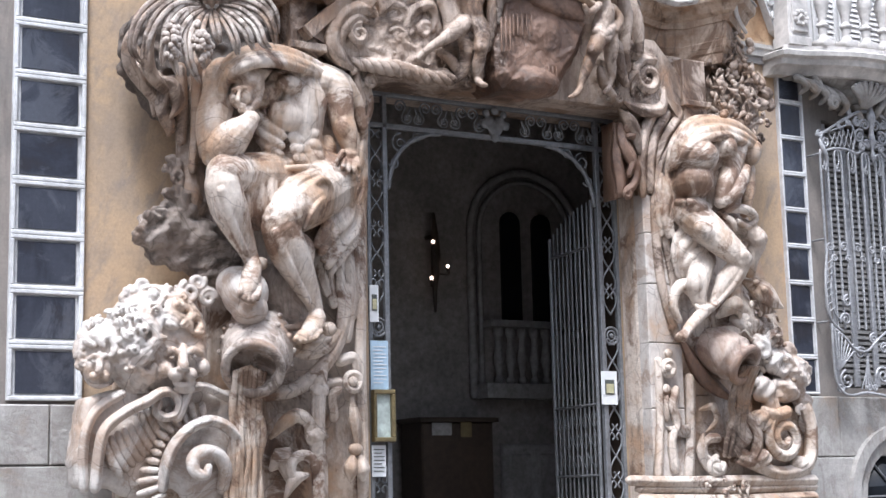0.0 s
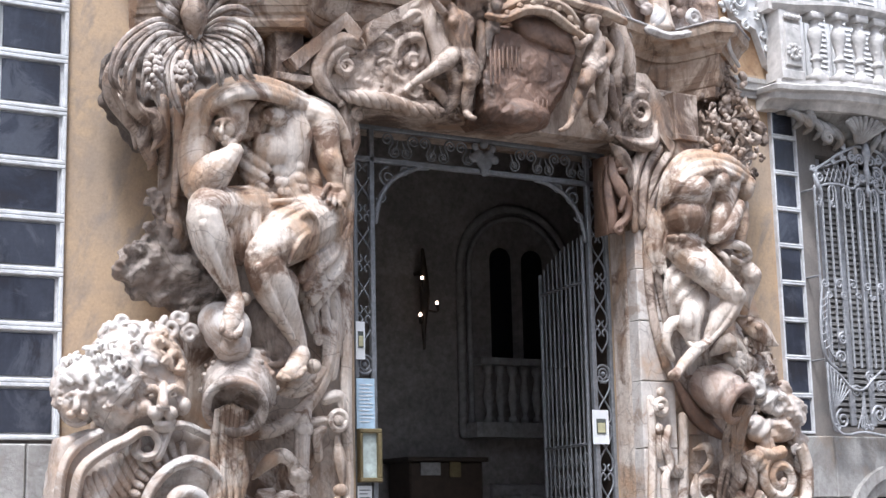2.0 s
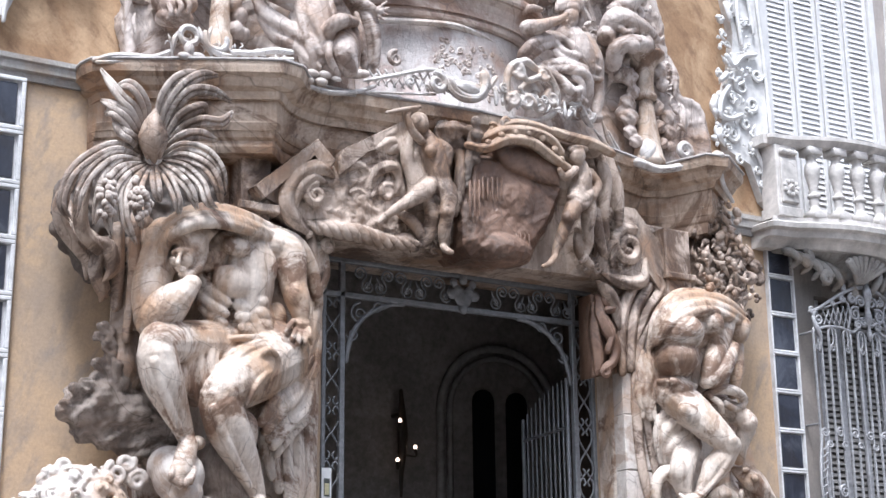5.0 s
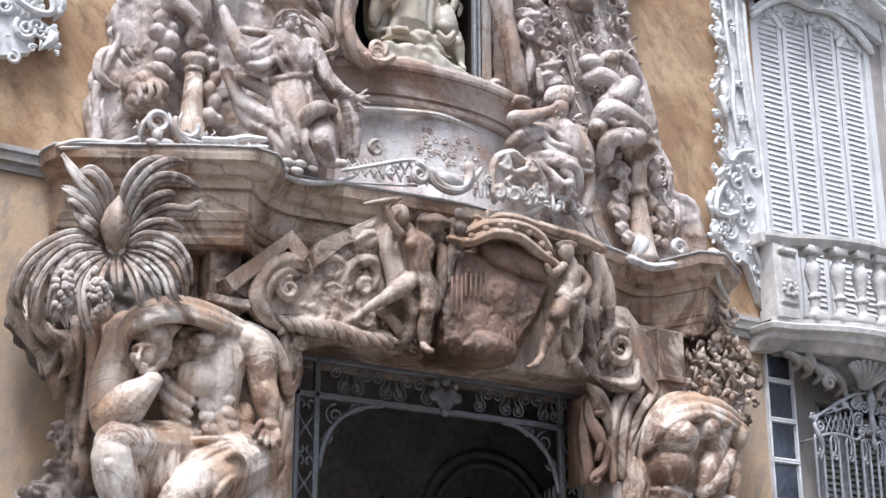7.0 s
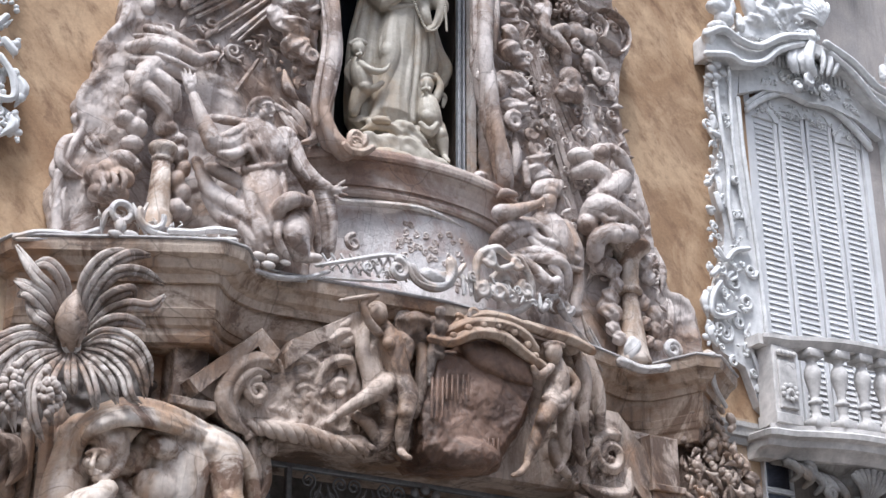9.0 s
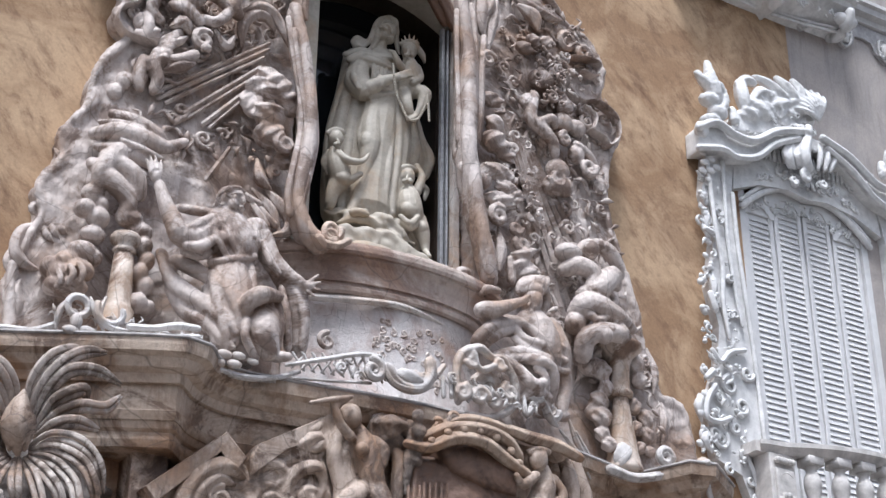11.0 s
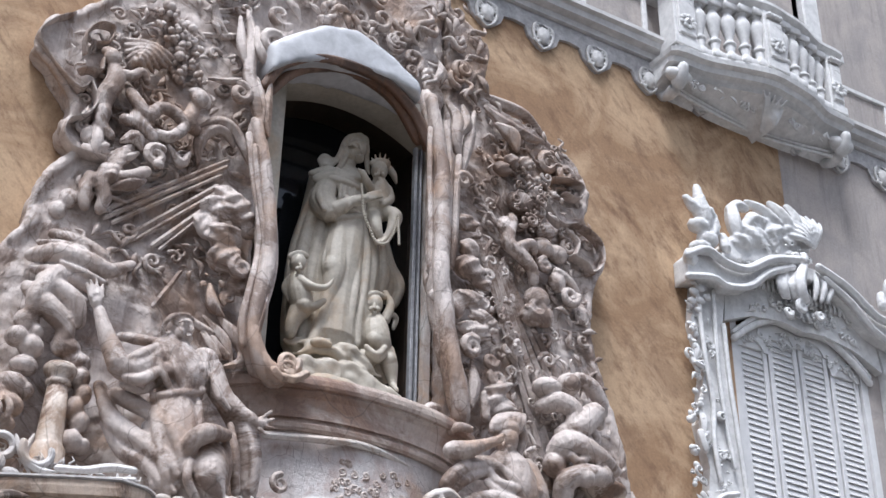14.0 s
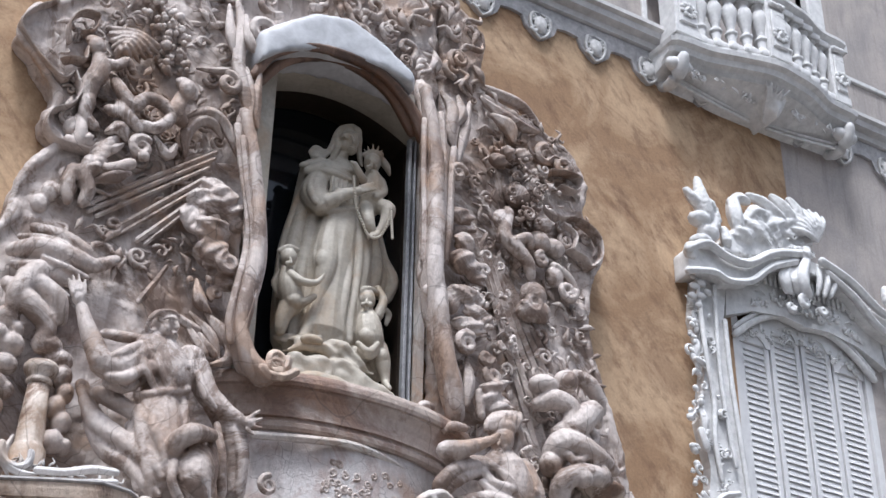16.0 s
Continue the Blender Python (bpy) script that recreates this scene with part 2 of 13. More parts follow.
# ---- mesh tools ----
class Carve:
    """Collects closed tubes, knobs and slabs into one mesh."""

    def __init__(self, ornate=False, taper=0.4):
        self.v, self.f = [], []
        self.flute, self.taper, self.swirl = (5, taper, 0.2) if ornate else (0, 1.0, 0.0)

    def rings(self, rings, closed_ends=True):
        base, k = len(self.v), len(rings[0])
        for r in rings:
            self.v.extend(r)
        for i in range(len(rings) - 1):
            a, b = base + i * k, base + (i + 1) * k
            for j in range(k):
                j2 = (j + 1) % k
                self.f.append((a + j, a + j2, b + j2, b + j))
        if closed_ends:
            self.f.append(tuple(base + j for j in reversed(range(k))))
            self.f.append(tuple(base + (len(rings) - 1) * k + j for j in range(k)))

    def tube(self, pts, seg=14, flat=1.0, flute=None, steps=4, taper=None):
        """A rounded tube through (x, y, z, radius); flat squeezes it in depth, flute gives it grooves, taper thins its ends."""
        p = np.array(pts, float)
        flute = self.flute if flute is None else flute
        taper = self.taper if taper is None else taper
        if taper < 1 and len(p) > 2:
            p[0, 3] *= taper
            p[-1, 3] *= taper
            p[1:-1, 3] *= 1.12
        if flute:
            seg = max(seg, flute * 4)
        if len(p) > 2:
            q = np.vstack([2 * p[0] - p[1], p, 2 * p[-1] - p[-2]])
            out = []
            for i in range(1, len(q) - 2):
                for s in range(steps):
                    t = s / steps
                    out.append(0.5 * (2 * q[i] + (q[i + 1] - q[i - 1]) * t + (2 * q[i - 1] - 5 * q[i] + 4 * q[i + 1] - q[i + 2]) * t * t + (3 * q[i] - q[i - 1] - 3 * q[i + 1] + q[i + 2]) * t ** 3))
            out.append(q[-2])
            p = np.array(out)
        p[:, 3] = np.maximum(p[:, 3], 0.003)
        d = np.gradient(p[:, :3], axis=0)
        d /= np.linalg.norm(d, axis=1)[:, None] + 1e-9
        # rounded ends
        head = [(p[0, :3] - d[0] * p[0, 3] * math.sin(a), p[0, 3] * math.cos(a), d[0]) for a in (1.35, 0.8)]
        tail = [(p[-1, :3] + d[-1] * p[-1, 3] * math.sin(a), p[-1, 3] * math.cos(a), d[-1]) for a in (0.8, 1.35)]
        body = head + [(p[i, :3], p[i, 3], d[i]) for i in range(len(p))] + tail
        rings, up = [], None
        for c, r, t in body:
            ref = np.array((0.0, -1.0, 0.0)) if abs(t[1]) < 0.92 else np.array((1.0, 0.0, 0.0))
            n1 = ref - t * (ref @ t)
            n1 /= np.linalg.norm(n1)
            n2 = np.cross(t, n1)
            rings.append([tuple(c + r * (1.0 + (0.11 * math.cos(flute * a) if flute else 0.0)) * (math.cos(a) * n1 * flat + math.sin(a) * n2)) for a in (2 * math.pi * j / seg for j in range(seg))])
        self.rings(rings)
        return self

    def blade(self, pts, wide, thick=0.5):
        """A blunt leaf along (x, y, z) points: a rounded back with a shallow groove, a keel behind."""
        p = np.array(spline(pts, 5))
        d = np.gradient(p, axis=0)
        d /= np.linalg.norm(d, axis=1)[:, None]
        rings = []
        for i in range(len(p)):
            s = i / (len(p) - 1)
            w = wide * (0.55 + 1.6 * s if s < 0.28 else 1.0) * (1.0 if s < 0.7 else max(1.0 - ((s - 0.7) / 0.3) ** 3, 0.15))
            ref = np.array((0.0, -1.0, 0.0)) if abs(d[i][1]) < 0.9 else np.array((1.0, 0.0, 0.0))
            n1 = ref - d[i] * (ref @ d[i])
            n1 /= np.linalg.norm(n1)
            n2 = np.cross(d[i], n1)
            t = w * thick
            rings.append([tuple(p[i] + w * u * n2 + t * v * n1) for u, v in ((1.0, -0.4), (0.72, 0.45), (0.25, 0.95), (0.0, 0.7), (-0.25, 0.95), (-0.72, 0.45), (-1.0, -0.4), (0.0, -1.2))])
        self.rings(rings)
        return self

    def ribbon(self, pts, wide, thin=0.012):
        """A flat band standing out from the wall along (x, y, z) points, wide across."""
        return self.tube([(*p[:3], thin) for p in pts], 10, flat=0.5 * wide / thin, flute=0, taper=1.0)

    def drape(self, first, last, n):
        """Cloth: n folds that run between two edge lines of (x, y, z)."""
        p, q = np.array(first, float), np.array(last, float)
        wide = np.linalg.norm(p - q, axis=1) / max(n - 1, 1)
        for k in range(n):
            s = k / max(n - 1, 1)
            wave = 0.10 * math.sin(2.4 * k + 7.0 * p[0, 0])
            m = p + (q - p) * min(max(s + wave / n, 0.0), 1.0)
            r = wide * (0.62 if k % 2 else 0.48)
            lift = wide * (0.28 if k % 2 else 0.0)
            self.tube([(m[i, 0], m[i, 1] - lift[i], m[i, 2], max(r[i], 0.009)) for i in range(len(m))], 12, flute=0, taper=0.8, steps=5)
        return self

    def braid(self, pts, r, strands=3, turns=4.0):
        """Strands twisted round a path of (x, y, z)."""
        p = np.array(pts, float)
        n = 40
        u = np.linspace(0, len(p) - 1, n)
        core = np.stack([np.interp(u, range(len(p)), p[:, k]) for k in range(3)], 1)
        for s in range(strands):
            rows = []
            for i in range(n):
                a = 2 * math.pi * (turns * i / (n - 1) + s / strands)
                swell = r * (0.75 + 0.35 * math.sin(math.pi * i / (n - 1)))
                rows.append((core[i, 0], core[i, 1] + swell * 0.6 * math.cos(a), core[i, 2] + swell * 0.6 * math.sin(a), swell * 0.62))
            self.tube(rows, 8, steps=1, flute=0, taper=1.0)
        return self

    def turned(self, p0, p1, profile, seg=28):
        """(share of the way, radius) rows turned round the line from p0 to p1."""
        a, b = np.array(p0, float), np.array(p1, float)
        t = (b - a) / np.linalg.norm(b - a)
        n1 = np.cross(t, (0.0, 0.0, 1.0))
        n1 /= np.linalg.norm(n1)
        n2 = np.cross(t, n1)
        self.rings([[tuple(a + (b - a) * s + r * (math.cos(q) * n1 + math.sin(q) * n2)) for q in (2 * math.pi * j / seg for j in range(seg))] for s, r in profile])
        return self

    def knob(self, c, r, seg=16, rows=10, turn=0.0):
        """An ellipsoid with radii r = (x, y, z), turned in the plane of the wall."""
        r = (r, r, r) if not hasattr(r, "__len__") else r
        sw = self.swirl if min(r) > 0.045 else 0.0
        if sw:
            seg, rows = 20, 10
        ph = c[0] * 31.0 + c[2] * 17.0
        hand = 1 if math.sin(ph * 7.3) > 0 else -1
        ct, st = math.cos(radians(turn)), math.sin(radians(turn))
        rings = []
        for i in range(rows + 1):
            a = -math.pi / 2 + math.pi * (0.04 + 0.92 * i / rows)
            ring = []
            for j in range(seg):
                b = 2 * math.pi * j / seg
                g = 1.0 + sw * math.cos(4 * b + hand * 4.5 * a + ph) * math.cos(a)
                x, y, z = g * r[0] * math.cos(a) * math.cos(b), g * r[1] * math.cos(a) * math.sin(b), r[2] * math.sin(a)
                ring.append((c[0] + x * ct - z * st, c[1] + y, c[2] + x * st + z * ct))
            rings.append(ring)
        self.rings(rings)
        return self

    def scroll(self, c, r0, r1, turns=1.5, start=0.0, w0=0.05, w1=0.02, hand=1, flat=1.0, lift=0.0, seg=7, n=None, flute=None):
        """A spiral in the plane of the wall, from radius r0 in to r1."""
        n = n or max(8, int(10 * turns))
        pts = []
        for i in range(n + 1):
            s = i / n
            a = radians(start) + hand * 2 * math.pi * turns * s
            r = r0 + (r1 - r0) * s ** 0.8
            pts.append((c[0] + r * math.cos(a), c[1] - lift * s, c[2] + r * math.sin(a), w0 + (w1 - w0) * s))
        return self.tube(pts, seg, flat, flute, steps=2, taper=1.0)

    def robe(self, levels, folds=11, depth=0.16, seg=66, seed=0):
        """A standing garment: (x, y, z, rx, ry) levels from the hem up, with hanging folds."""
        rg = random.Random(seed)
        ph = [rg.uniform(0, 6.28) for _ in range(4)]
        L = np.array(levels, float)
        fine = np.linspace(0, len(L) - 1, 5 * len(L))
        rings = []
        for q in fine:
            x, y, z, rx, ry = (np.interp(q, range(len(L)), L[:, k]) for k in range(5))
            k = 1.0 - 0.75 * q / (len(L) - 1)
            ring = []
            for j in range(seg):
                a = 2 * math.pi * j / seg
                w = math.sin(folds * a + ph[0] + 1.3 * math.sin(q * 0.8 + ph[1])) + 0.6 * math.sin((folds * 0.55 // 1) * a + ph[2] + q * 0.4)
                g = 1.0 + depth * k * (0.6 * w - 0.25 * abs(w))
                ring.append((x + rx * g * math.cos(a), y + ry * g * math.sin(a), z))
            rings.append(ring)
        self.rings(rings)
        return self

    def box(self, x0, x1, y0, y1, z0, z1, bevel=0.0):
        b = min(bevel, (x1 - x0) * 0.3, (z1 - z0) * 0.3)
        if b <= 0:
            i = len(self.v)
            self.v += [(x, y, z) for z in (z0, z1) for x, y in ((x0, y0), (x1, y0), (x1, y1), (x0, y1))]
            self.f += [tuple(i + k for k in q) for q in ((3, 2, 1, 0), (4, 5, 6, 7), (0, 1, 5, 4), (1, 2, 6, 5), (2, 3, 7, 6), (3, 0, 4, 7))]
            return self
        i = len(self.v)
        for y, e in ((y1, 0), (y0 + b, 0), (y0, b)):
            self.v += [(x0 + e, y, z0 + e), (x1 - e, y, z0 + e), (x1 - e, y, z1 - e), (x0 + e, y, z1 - e)]
        self.f.append((i + 3, i + 2, i + 1, i))
        for k in (0, 4):
            for j in range(4):
                self.f.append((i + k + j, i + k + (j + 1) % 4, i + k + 4 + (j + 1) % 4, i + k + 4 + j))
        self.f.append((i + 8, i + 9, i + 10, i + 11))
        return self

    def slab(self, outline, y0, y1, edge=0.0):
        """An (x, z) outline pushed from depth y1 (back) to y0 (front), with a worn edge."""
        o = np.array(outline, float)
        if np.sum(o[:, 0] * np.roll(o[:, 1], -1) - np.roll(o[:, 0], -1) * o[:, 1]) < 0:
            o = o[::-1]
        mid = o.mean(0)
        ins = o + (mid - o) / (np.linalg.norm(mid - o, axis=1)[:, None] + 1e-9) * edge
        rings = [[(x, y1, z) for x, z in o], [(x, y0 + edge, z) for x, z in o], [(x, y0, z) for x, z in ins]]
        self.rings(rings if edge else [rings[0], [(x, y0, z) for x, z in o]])
        return self

    def lathe(self, c, profile, seg=14, squash=1.0):
        """(radius, height) rows turned round a vertical axis at c."""
        self.rings([[(c[0] + r * math.cos(a), c[1] + r * squash * math.sin(a), c[2] + h) for a in (2 * math.pi * j / seg for j in range(seg))] for r, h in profile])
        return self

    def mesh(self, name):
        me = bpy.data.meshes.new(name)
        me.from_pydata(self.v, [], self.f)
        me.validate()
        bm = bmesh.new()
        bm.from_mesh(me)
        bmesh.ops.recalc_face_normals(bm, faces=bm.faces)
        bm.to_mesh(me)
        bm.free()
        return me


def solid(name, carve, mat, parent=None, smooth=True, voxel=0.0, relax=2, rough=0.0, size=0.12, folds=0.0):
    """One mesh object; voxel fuses its tubes into one skin."""
    me = carve.mesh(name)
    me.materials.append(mat)
    if smooth:
        me.polygons.foreach_set("use_smooth", [True] * len(me.polygons))
    ob = new(name, me)
    if voxel:
        r = ob.modifiers.new("fuse", "REMESH")
        r.mode, r.voxel_size, r.use_smooth_shade = "VOXEL", voxel, True
        if relax:
            s = ob.modifiers.new("relax", "SMOOTH")
            s.factor, s.iterations = 0.5, relax
        if folds:
            wd = bpy.data.textures.get("chisel_bands") or bpy.data.textures.new("chisel_bands", "WOOD")
            wd.wood_type, wd.noise_basis_2, wd.noise_scale, wd.turbulence = "BANDNOISE", "SIN", 0.14, 9.0
            d = ob.modifiers.new("grooves", "DISPLACE")
            d.texture, d.strength, d.mid_level, d.texture_coords = wd, folds, 0.5, "GLOBAL"
        if rough:
            tx = bpy.data.textures.get("chisel_%g" % size) or bpy.data.textures.new("chisel_%g" % size, "CLOUDS")
            tx.noise_scale, tx.noise_depth = size, 2
            d = ob.modifiers.new("chisel", "DISPLACE")
            d.texture, d.strength, d.mid_level, d.texture_coords = tx, rough, 0.5, "GLOBAL"
    if parent is not None:
        ob.parent = parent
    return ob


def thing(name, label, category, group="", kind=""):
    return tagged(new(name), label, category, group, kind)


def sweep(carve, path, profile):
    """Sweeps an (out, z) profile along a plan path of (x, y); out is away from the wall."""
    p = np.array(path, float)
    d = np.gradient(p, axis=0)
    d /= np.linalg.norm(d, axis=1)[:, None]
    nrm = np.c_[d[:, 1], -d[:, 0]]
    carve.rings([[(p[i, 0] + nrm[i, 0] * o, p[i, 1] + nrm[i, 1] * o, z) for o, z in profile] for i in range(len(p))])
    return carve


def loft(carve, plan, levels):
    """Stacks outlines: a plan path of (x, y) that ends at the wall, pushed out by o at height z, capped below and above."""
    p = np.array(plan, float)
    d = np.gradient(p, axis=0)
    d /= np.linalg.norm(d, axis=1)[:, None]
    nrm = np.c_[d[:, 1], -d[:, 0]]
    n, base = len(p), len(carve.v)
    for o, z in levels:
        q = p + np.array((0.0, -o)) + np.c_[nrm[:, 0], 0 * nrm[:, 1]] * max(o, 0.0)
        carve.v += [(x, min(y, 0.02), z) for x, y in q] + [(x, 0.03, z) for x, y in q]
    for k in range(len(levels) - 1):
        a, b = base + 2 * n * k, base + 2 * n * (k + 1)
        for i in range(n - 1):
            carve.f.append((a + i, a + i + 1, b + i + 1, b + i))
        carve.f.append((a + n, a, b, b + n))
        carve.f.append((a + n - 1, a + 2 * n - 1, b + 2 * n - 1, b + n - 1))
    for a in (base, base + 2 * n * (len(levels) - 1)):
        for i in range(n - 1):
            carve.f.append((a + i, a + n + i, a + n + i + 1, a + i + 1) if a == base else (a + i, a + i + 1, a + n + i + 1, a + n + i))
    return carve


def mirrored(c, x0):
    m = Carve()
    m.v = [(2 * x0 - x, y, z) for x, y, z in c.v]
    m.f = [tuple(reversed(f)) for f in c.f]
    return m


def spline(pts, n=6):
    p = np.array(pts, float)
    q = np.vstack([2 * p[0] - p[1], p, 2 * p[-1] - p[-2]])
    out = []
    for i in range(1, len(q) - 2):
        for s in range(n):
            t = s / n
            out.append(0.5 * (2 * q[i] + (q[i + 1] - q[i - 1]) * t + (2 * q[i - 1] - 5 * q[i] + 4 * q[i + 1] - q[i + 2]) * t * t + (3 * q[i] - q[i - 1] - 3 * q[i + 1] + q[i + 2]) * t ** 3))
    out.append(q[-2])
    return [tuple(v) for v in out]


# ---- setting ----
def wall(name, x0, x1, z0, z1, mat, y0=0.0, y1=0.45, label=""):
    c = Carve().box(x0, x1, y0, y1, z0, z1)
    return tagged(solid(name, c, mat, smooth=False), label or "plastered palace wall with weathered stains", "wall", kind="structure")


ground = Carve()
ground.box(-400, 400, -400, 400, -0.3, 0.0)
tagged(solid("ground", ground, PAVING, smooth=False), "grey stone street paving in front of the palace", "ground", kind="structure")

# unseen wall added behind the camera; it blocks low sky light
tagged(solid("wall_across_street", Carve().box(-40, 40, -23.0, -22.0, 0.0, 11.0), FACING, smooth=False), "plain unseen wall added across the street to block low light", "wall", kind="structure")
for row in (
    ("wall_lower_west", -16, -4.87, 0, 6.30, GREYPLASTER), ("wall_behind_quoin_west", -4.87, -4.27, 0, 6.30, GREYPLASTER),
    # wall_over_door takes stained stone in place of the shade under the lintel
    ("wall_portal_west", -4.27, -1.62, 0, 6.30, OCHRE), ("wall_over_door", -1.62, 1.25, 5.22, 6.30, STAINED),
    ("wall_portal_east", 1.25, 3.45, 0, 6.30, OCHRE), ("wall_behind_quoin_east", 3.45, 3.86, 0, 6.30, GREYPLASTER),
    ("wall_lower_east_a", 3.86, 4.10, 0, 6.30, GREYPLASTER), ("wall_lower_east_b", 4.10, 6.0, 5.5, 6.30, GREYPLASTER),
    ("wall_lower_east_c", 4.10, 6.0, 0, 2.5, GREYPLASTER), ("wall_lower_east_d", 6.0, 22, 0, 6.30, GREYPLASTER),
    ("wall_upper_west", -16, -1.27, 6.30, 12.72, OCHRE_UP), ("wall_below_niche", -1.27, 0.20, 6.30, 8.0, OCHRE_UP),
    ("wall_over_niche", -1.27, 0.20, 10.9, 12.72, OCHRE_UP), ("wall_upper_middle", 0.20, 3.62, 6.30, 12.72, OCHRE_UP),
    ("wall_over_window_a", 3.62, 4.55, 10.1, 12.72, OCHRE_UP), ("wall_over_window_b", 4.55, 5.38, 10.1, 12.72, PINKGREY),
    ("wall_upper_east", 5.38, 22, 6.30, 12.72, PINKGREY), ("wall_top_storey", -16, 22, 12.72, 20, PINKGREY),
):
    wall(*row)
wall("wall_behind_window", 3.62, 5.38, 6.30, 10.1, SHUTTER, 0.25, 0.45)
# dark backing in the opening, coloured for the unlit room
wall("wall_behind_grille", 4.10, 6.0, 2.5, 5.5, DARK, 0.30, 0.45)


def ledge(name, x0, x1, z0, h, out, mat, label):
    c = Carve()
    prof = [(0.0, 0.0), (out * 0.35, 0.0), (out * 0.4, h * 0.3), (out * 0.75, h * 0.38), (out * 0.8, h * 0.7), (out, h * 0.78), (out, h), (0.0, h + 0.01)]
    c.rings([[(x, -o, z0 + z) for o, z in prof] for x in np.linspace(x0, x1, 12)])
    return tagged(solid(name, c, mat, smooth=False), label, "moulding", kind="structure")


ledge("trim_belt_west", -16, -3.55, 6.30, 0.19, 0.09, PLINTH, "grey stone belt course along the palace wall")
ledge("trim_belt_east", 2.75, 22, 6.03, 0.21, 0.09, PLINTH, "grey stone belt course along the palace wall")
ledge("trim_upper_belt", -6, 22, 12.74, 0.22, 0.22, PALETRIM, "pale grey moulded cornice between two storeys")


def quoin(x0, x1, z0, pitch, n, margin, label):
    """A column of dark marble panels in white stone frames."""
    q = thing("quoin_strip", label, "quoin", "marble quoin strips")
    z1 = z0 + pitch * n
    c = Carve().box(x0, x1, -0.02, 0.02, z0, z1)
    solid("backing", c, WHITEFRAME, q, smooth=False)
    for i in range(n):
        a = z0 + pitch * i
        fr = Carve()
        t = margin * 0.55
        for bx in ((x0, x1, a + pitch - t, a + pitch), (x0, x1, a, a + t), (x0, x0 + t, a + t, a + pitch - t), (x1 - t, x1, a + t, a + pitch - t)):
            fr.box(bx[0], bx[1], -0.055, -0.02, bx[2], bx[3], 0.008)
        solid("frame", fr, WHITEFRAME, q, smooth=False)
        pn = Carve().box(x0 + margin, x1 - margin, -0.04, -0.01, a + margin * 0.8, a + pitch - margin * 0.8, 0.006)
        solid("panel", pn, SLATE, q, smooth=False)
    return q


quoin(-4.88, -4.27, 2.27, 0.449, 9, 0.066, "strip of blue-black marble panels in white frames")
quoin(3.435, 3.795, 2.42, 0.402, 9, 0.045, "narrow strip of blue-black marble panels in white frames")

# plinth of large limestone blocks
for nm, x0, x1, top, seed in (("plinth_west", -16.0, -4.0, 2.24, 3), ("plinth_east", 3.2, 22.0, 2.40, 5)):
    pl = tagged(new(nm), "plinth of large weathered limestone blocks", "plinth", kind="structure")
    rng = random.Random(seed)
    z = 0.0
    for k, h in enumerate((0.62, 0.58, 0.55, top - 1.75)):
        x = x0
        while x < x1 - 0.05:
            w = min(rng.uniform(0.75, 1.15), x1 - x)
            if nm == "plinth_east" and x < 4.24 and k == 1 or (nm == "plinth_east" and 3.9 < x + w / 2 < 5.6 and k in (1, 2)):
                x += w
                continue
            b = Carve().box(x + 0.004, x + w - 0.004, -0.085 - rng.uniform(0, 0.01), 0.0, z + 0.004, z + h - 0.004, 0.012)
            solid("block", b, PLINTH, pl, smooth=False)
            x += w
        z += h

# ---- round-headed cellar window in the plinth ----
cw = thing("cellar_window", "round cellar window with an iron grille in a stone surround", "window")
ring = Carve()
cx, cz = 4.85, 1.32
prof = []
for i in range(25):
    a = math.pi * 2 * i / 24
    prof.append((math.cos(a), math.sin(a)))
for r0, r1, y in ((0.66, 0.78, -0.16), (0.52, 0.68, -0.11)):
    ring.rings([[(cx + r * c, yy, cz + r * s) for r, yy in ((r0, 0.0), (r0, y), (r1, y), (r1, 0.0))] for c, s in prof], closed_ends=False)
solid("surround", ring, PLINTH, cw, smooth=False)
solid("opening", Carve().lathe((0, 0, 0), [(0.52, 0), (0.52, 0.02)]), GLASS, cw).matrix_basis = Matrix.Translation((cx, -0.02, cz)) @ Matrix.Rotation(radians(90), 4, "X")
for i in range(8):
    a = math.pi * i / 4
    solid("bar", Carve().tube([(cx + 0.1 * math.cos(a), -0.06, cz + 0.1 * math.sin(a), 0.012), (cx + 0.52 * math.cos(a), -0.06, cz + 0.52 * math.sin(a), 0.012)], 6), IRON, cw)
solid("hub", Carve().scroll((cx, -0.06, cz), 0.1, 0.1, 1.0, 0, 0.012, 0.012), IRON, cw)

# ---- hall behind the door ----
# walls and ceiling are coloured dark in place of the hall's dimness
hall = [("hall_floor", -4.0, 6.0, 0.45, 8.0, -0.02, 0.02, DARKWOOD_AND_SHADE), ("hall_back_wall", -4.0, 6.0, 3.2, 3.4, 0, 6.5, DARK),
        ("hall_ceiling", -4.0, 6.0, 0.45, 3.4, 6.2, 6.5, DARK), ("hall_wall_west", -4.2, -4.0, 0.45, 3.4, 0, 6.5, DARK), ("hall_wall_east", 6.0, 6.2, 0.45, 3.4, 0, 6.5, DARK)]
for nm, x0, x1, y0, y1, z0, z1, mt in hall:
    tagged(solid(nm, Carve().box(x0, x1, y0, y1, z0, z1), mt, smooth=False), "entrance hall seen through the door, indoor shade put into its colours", "floor" if "floor" in nm else "ceiling" if "ceil" in nm else "wall", kind="structure")
arch = thing("hall_arch_window", "arched recess with two tall lights in the hall", "window")
ar = Carve()
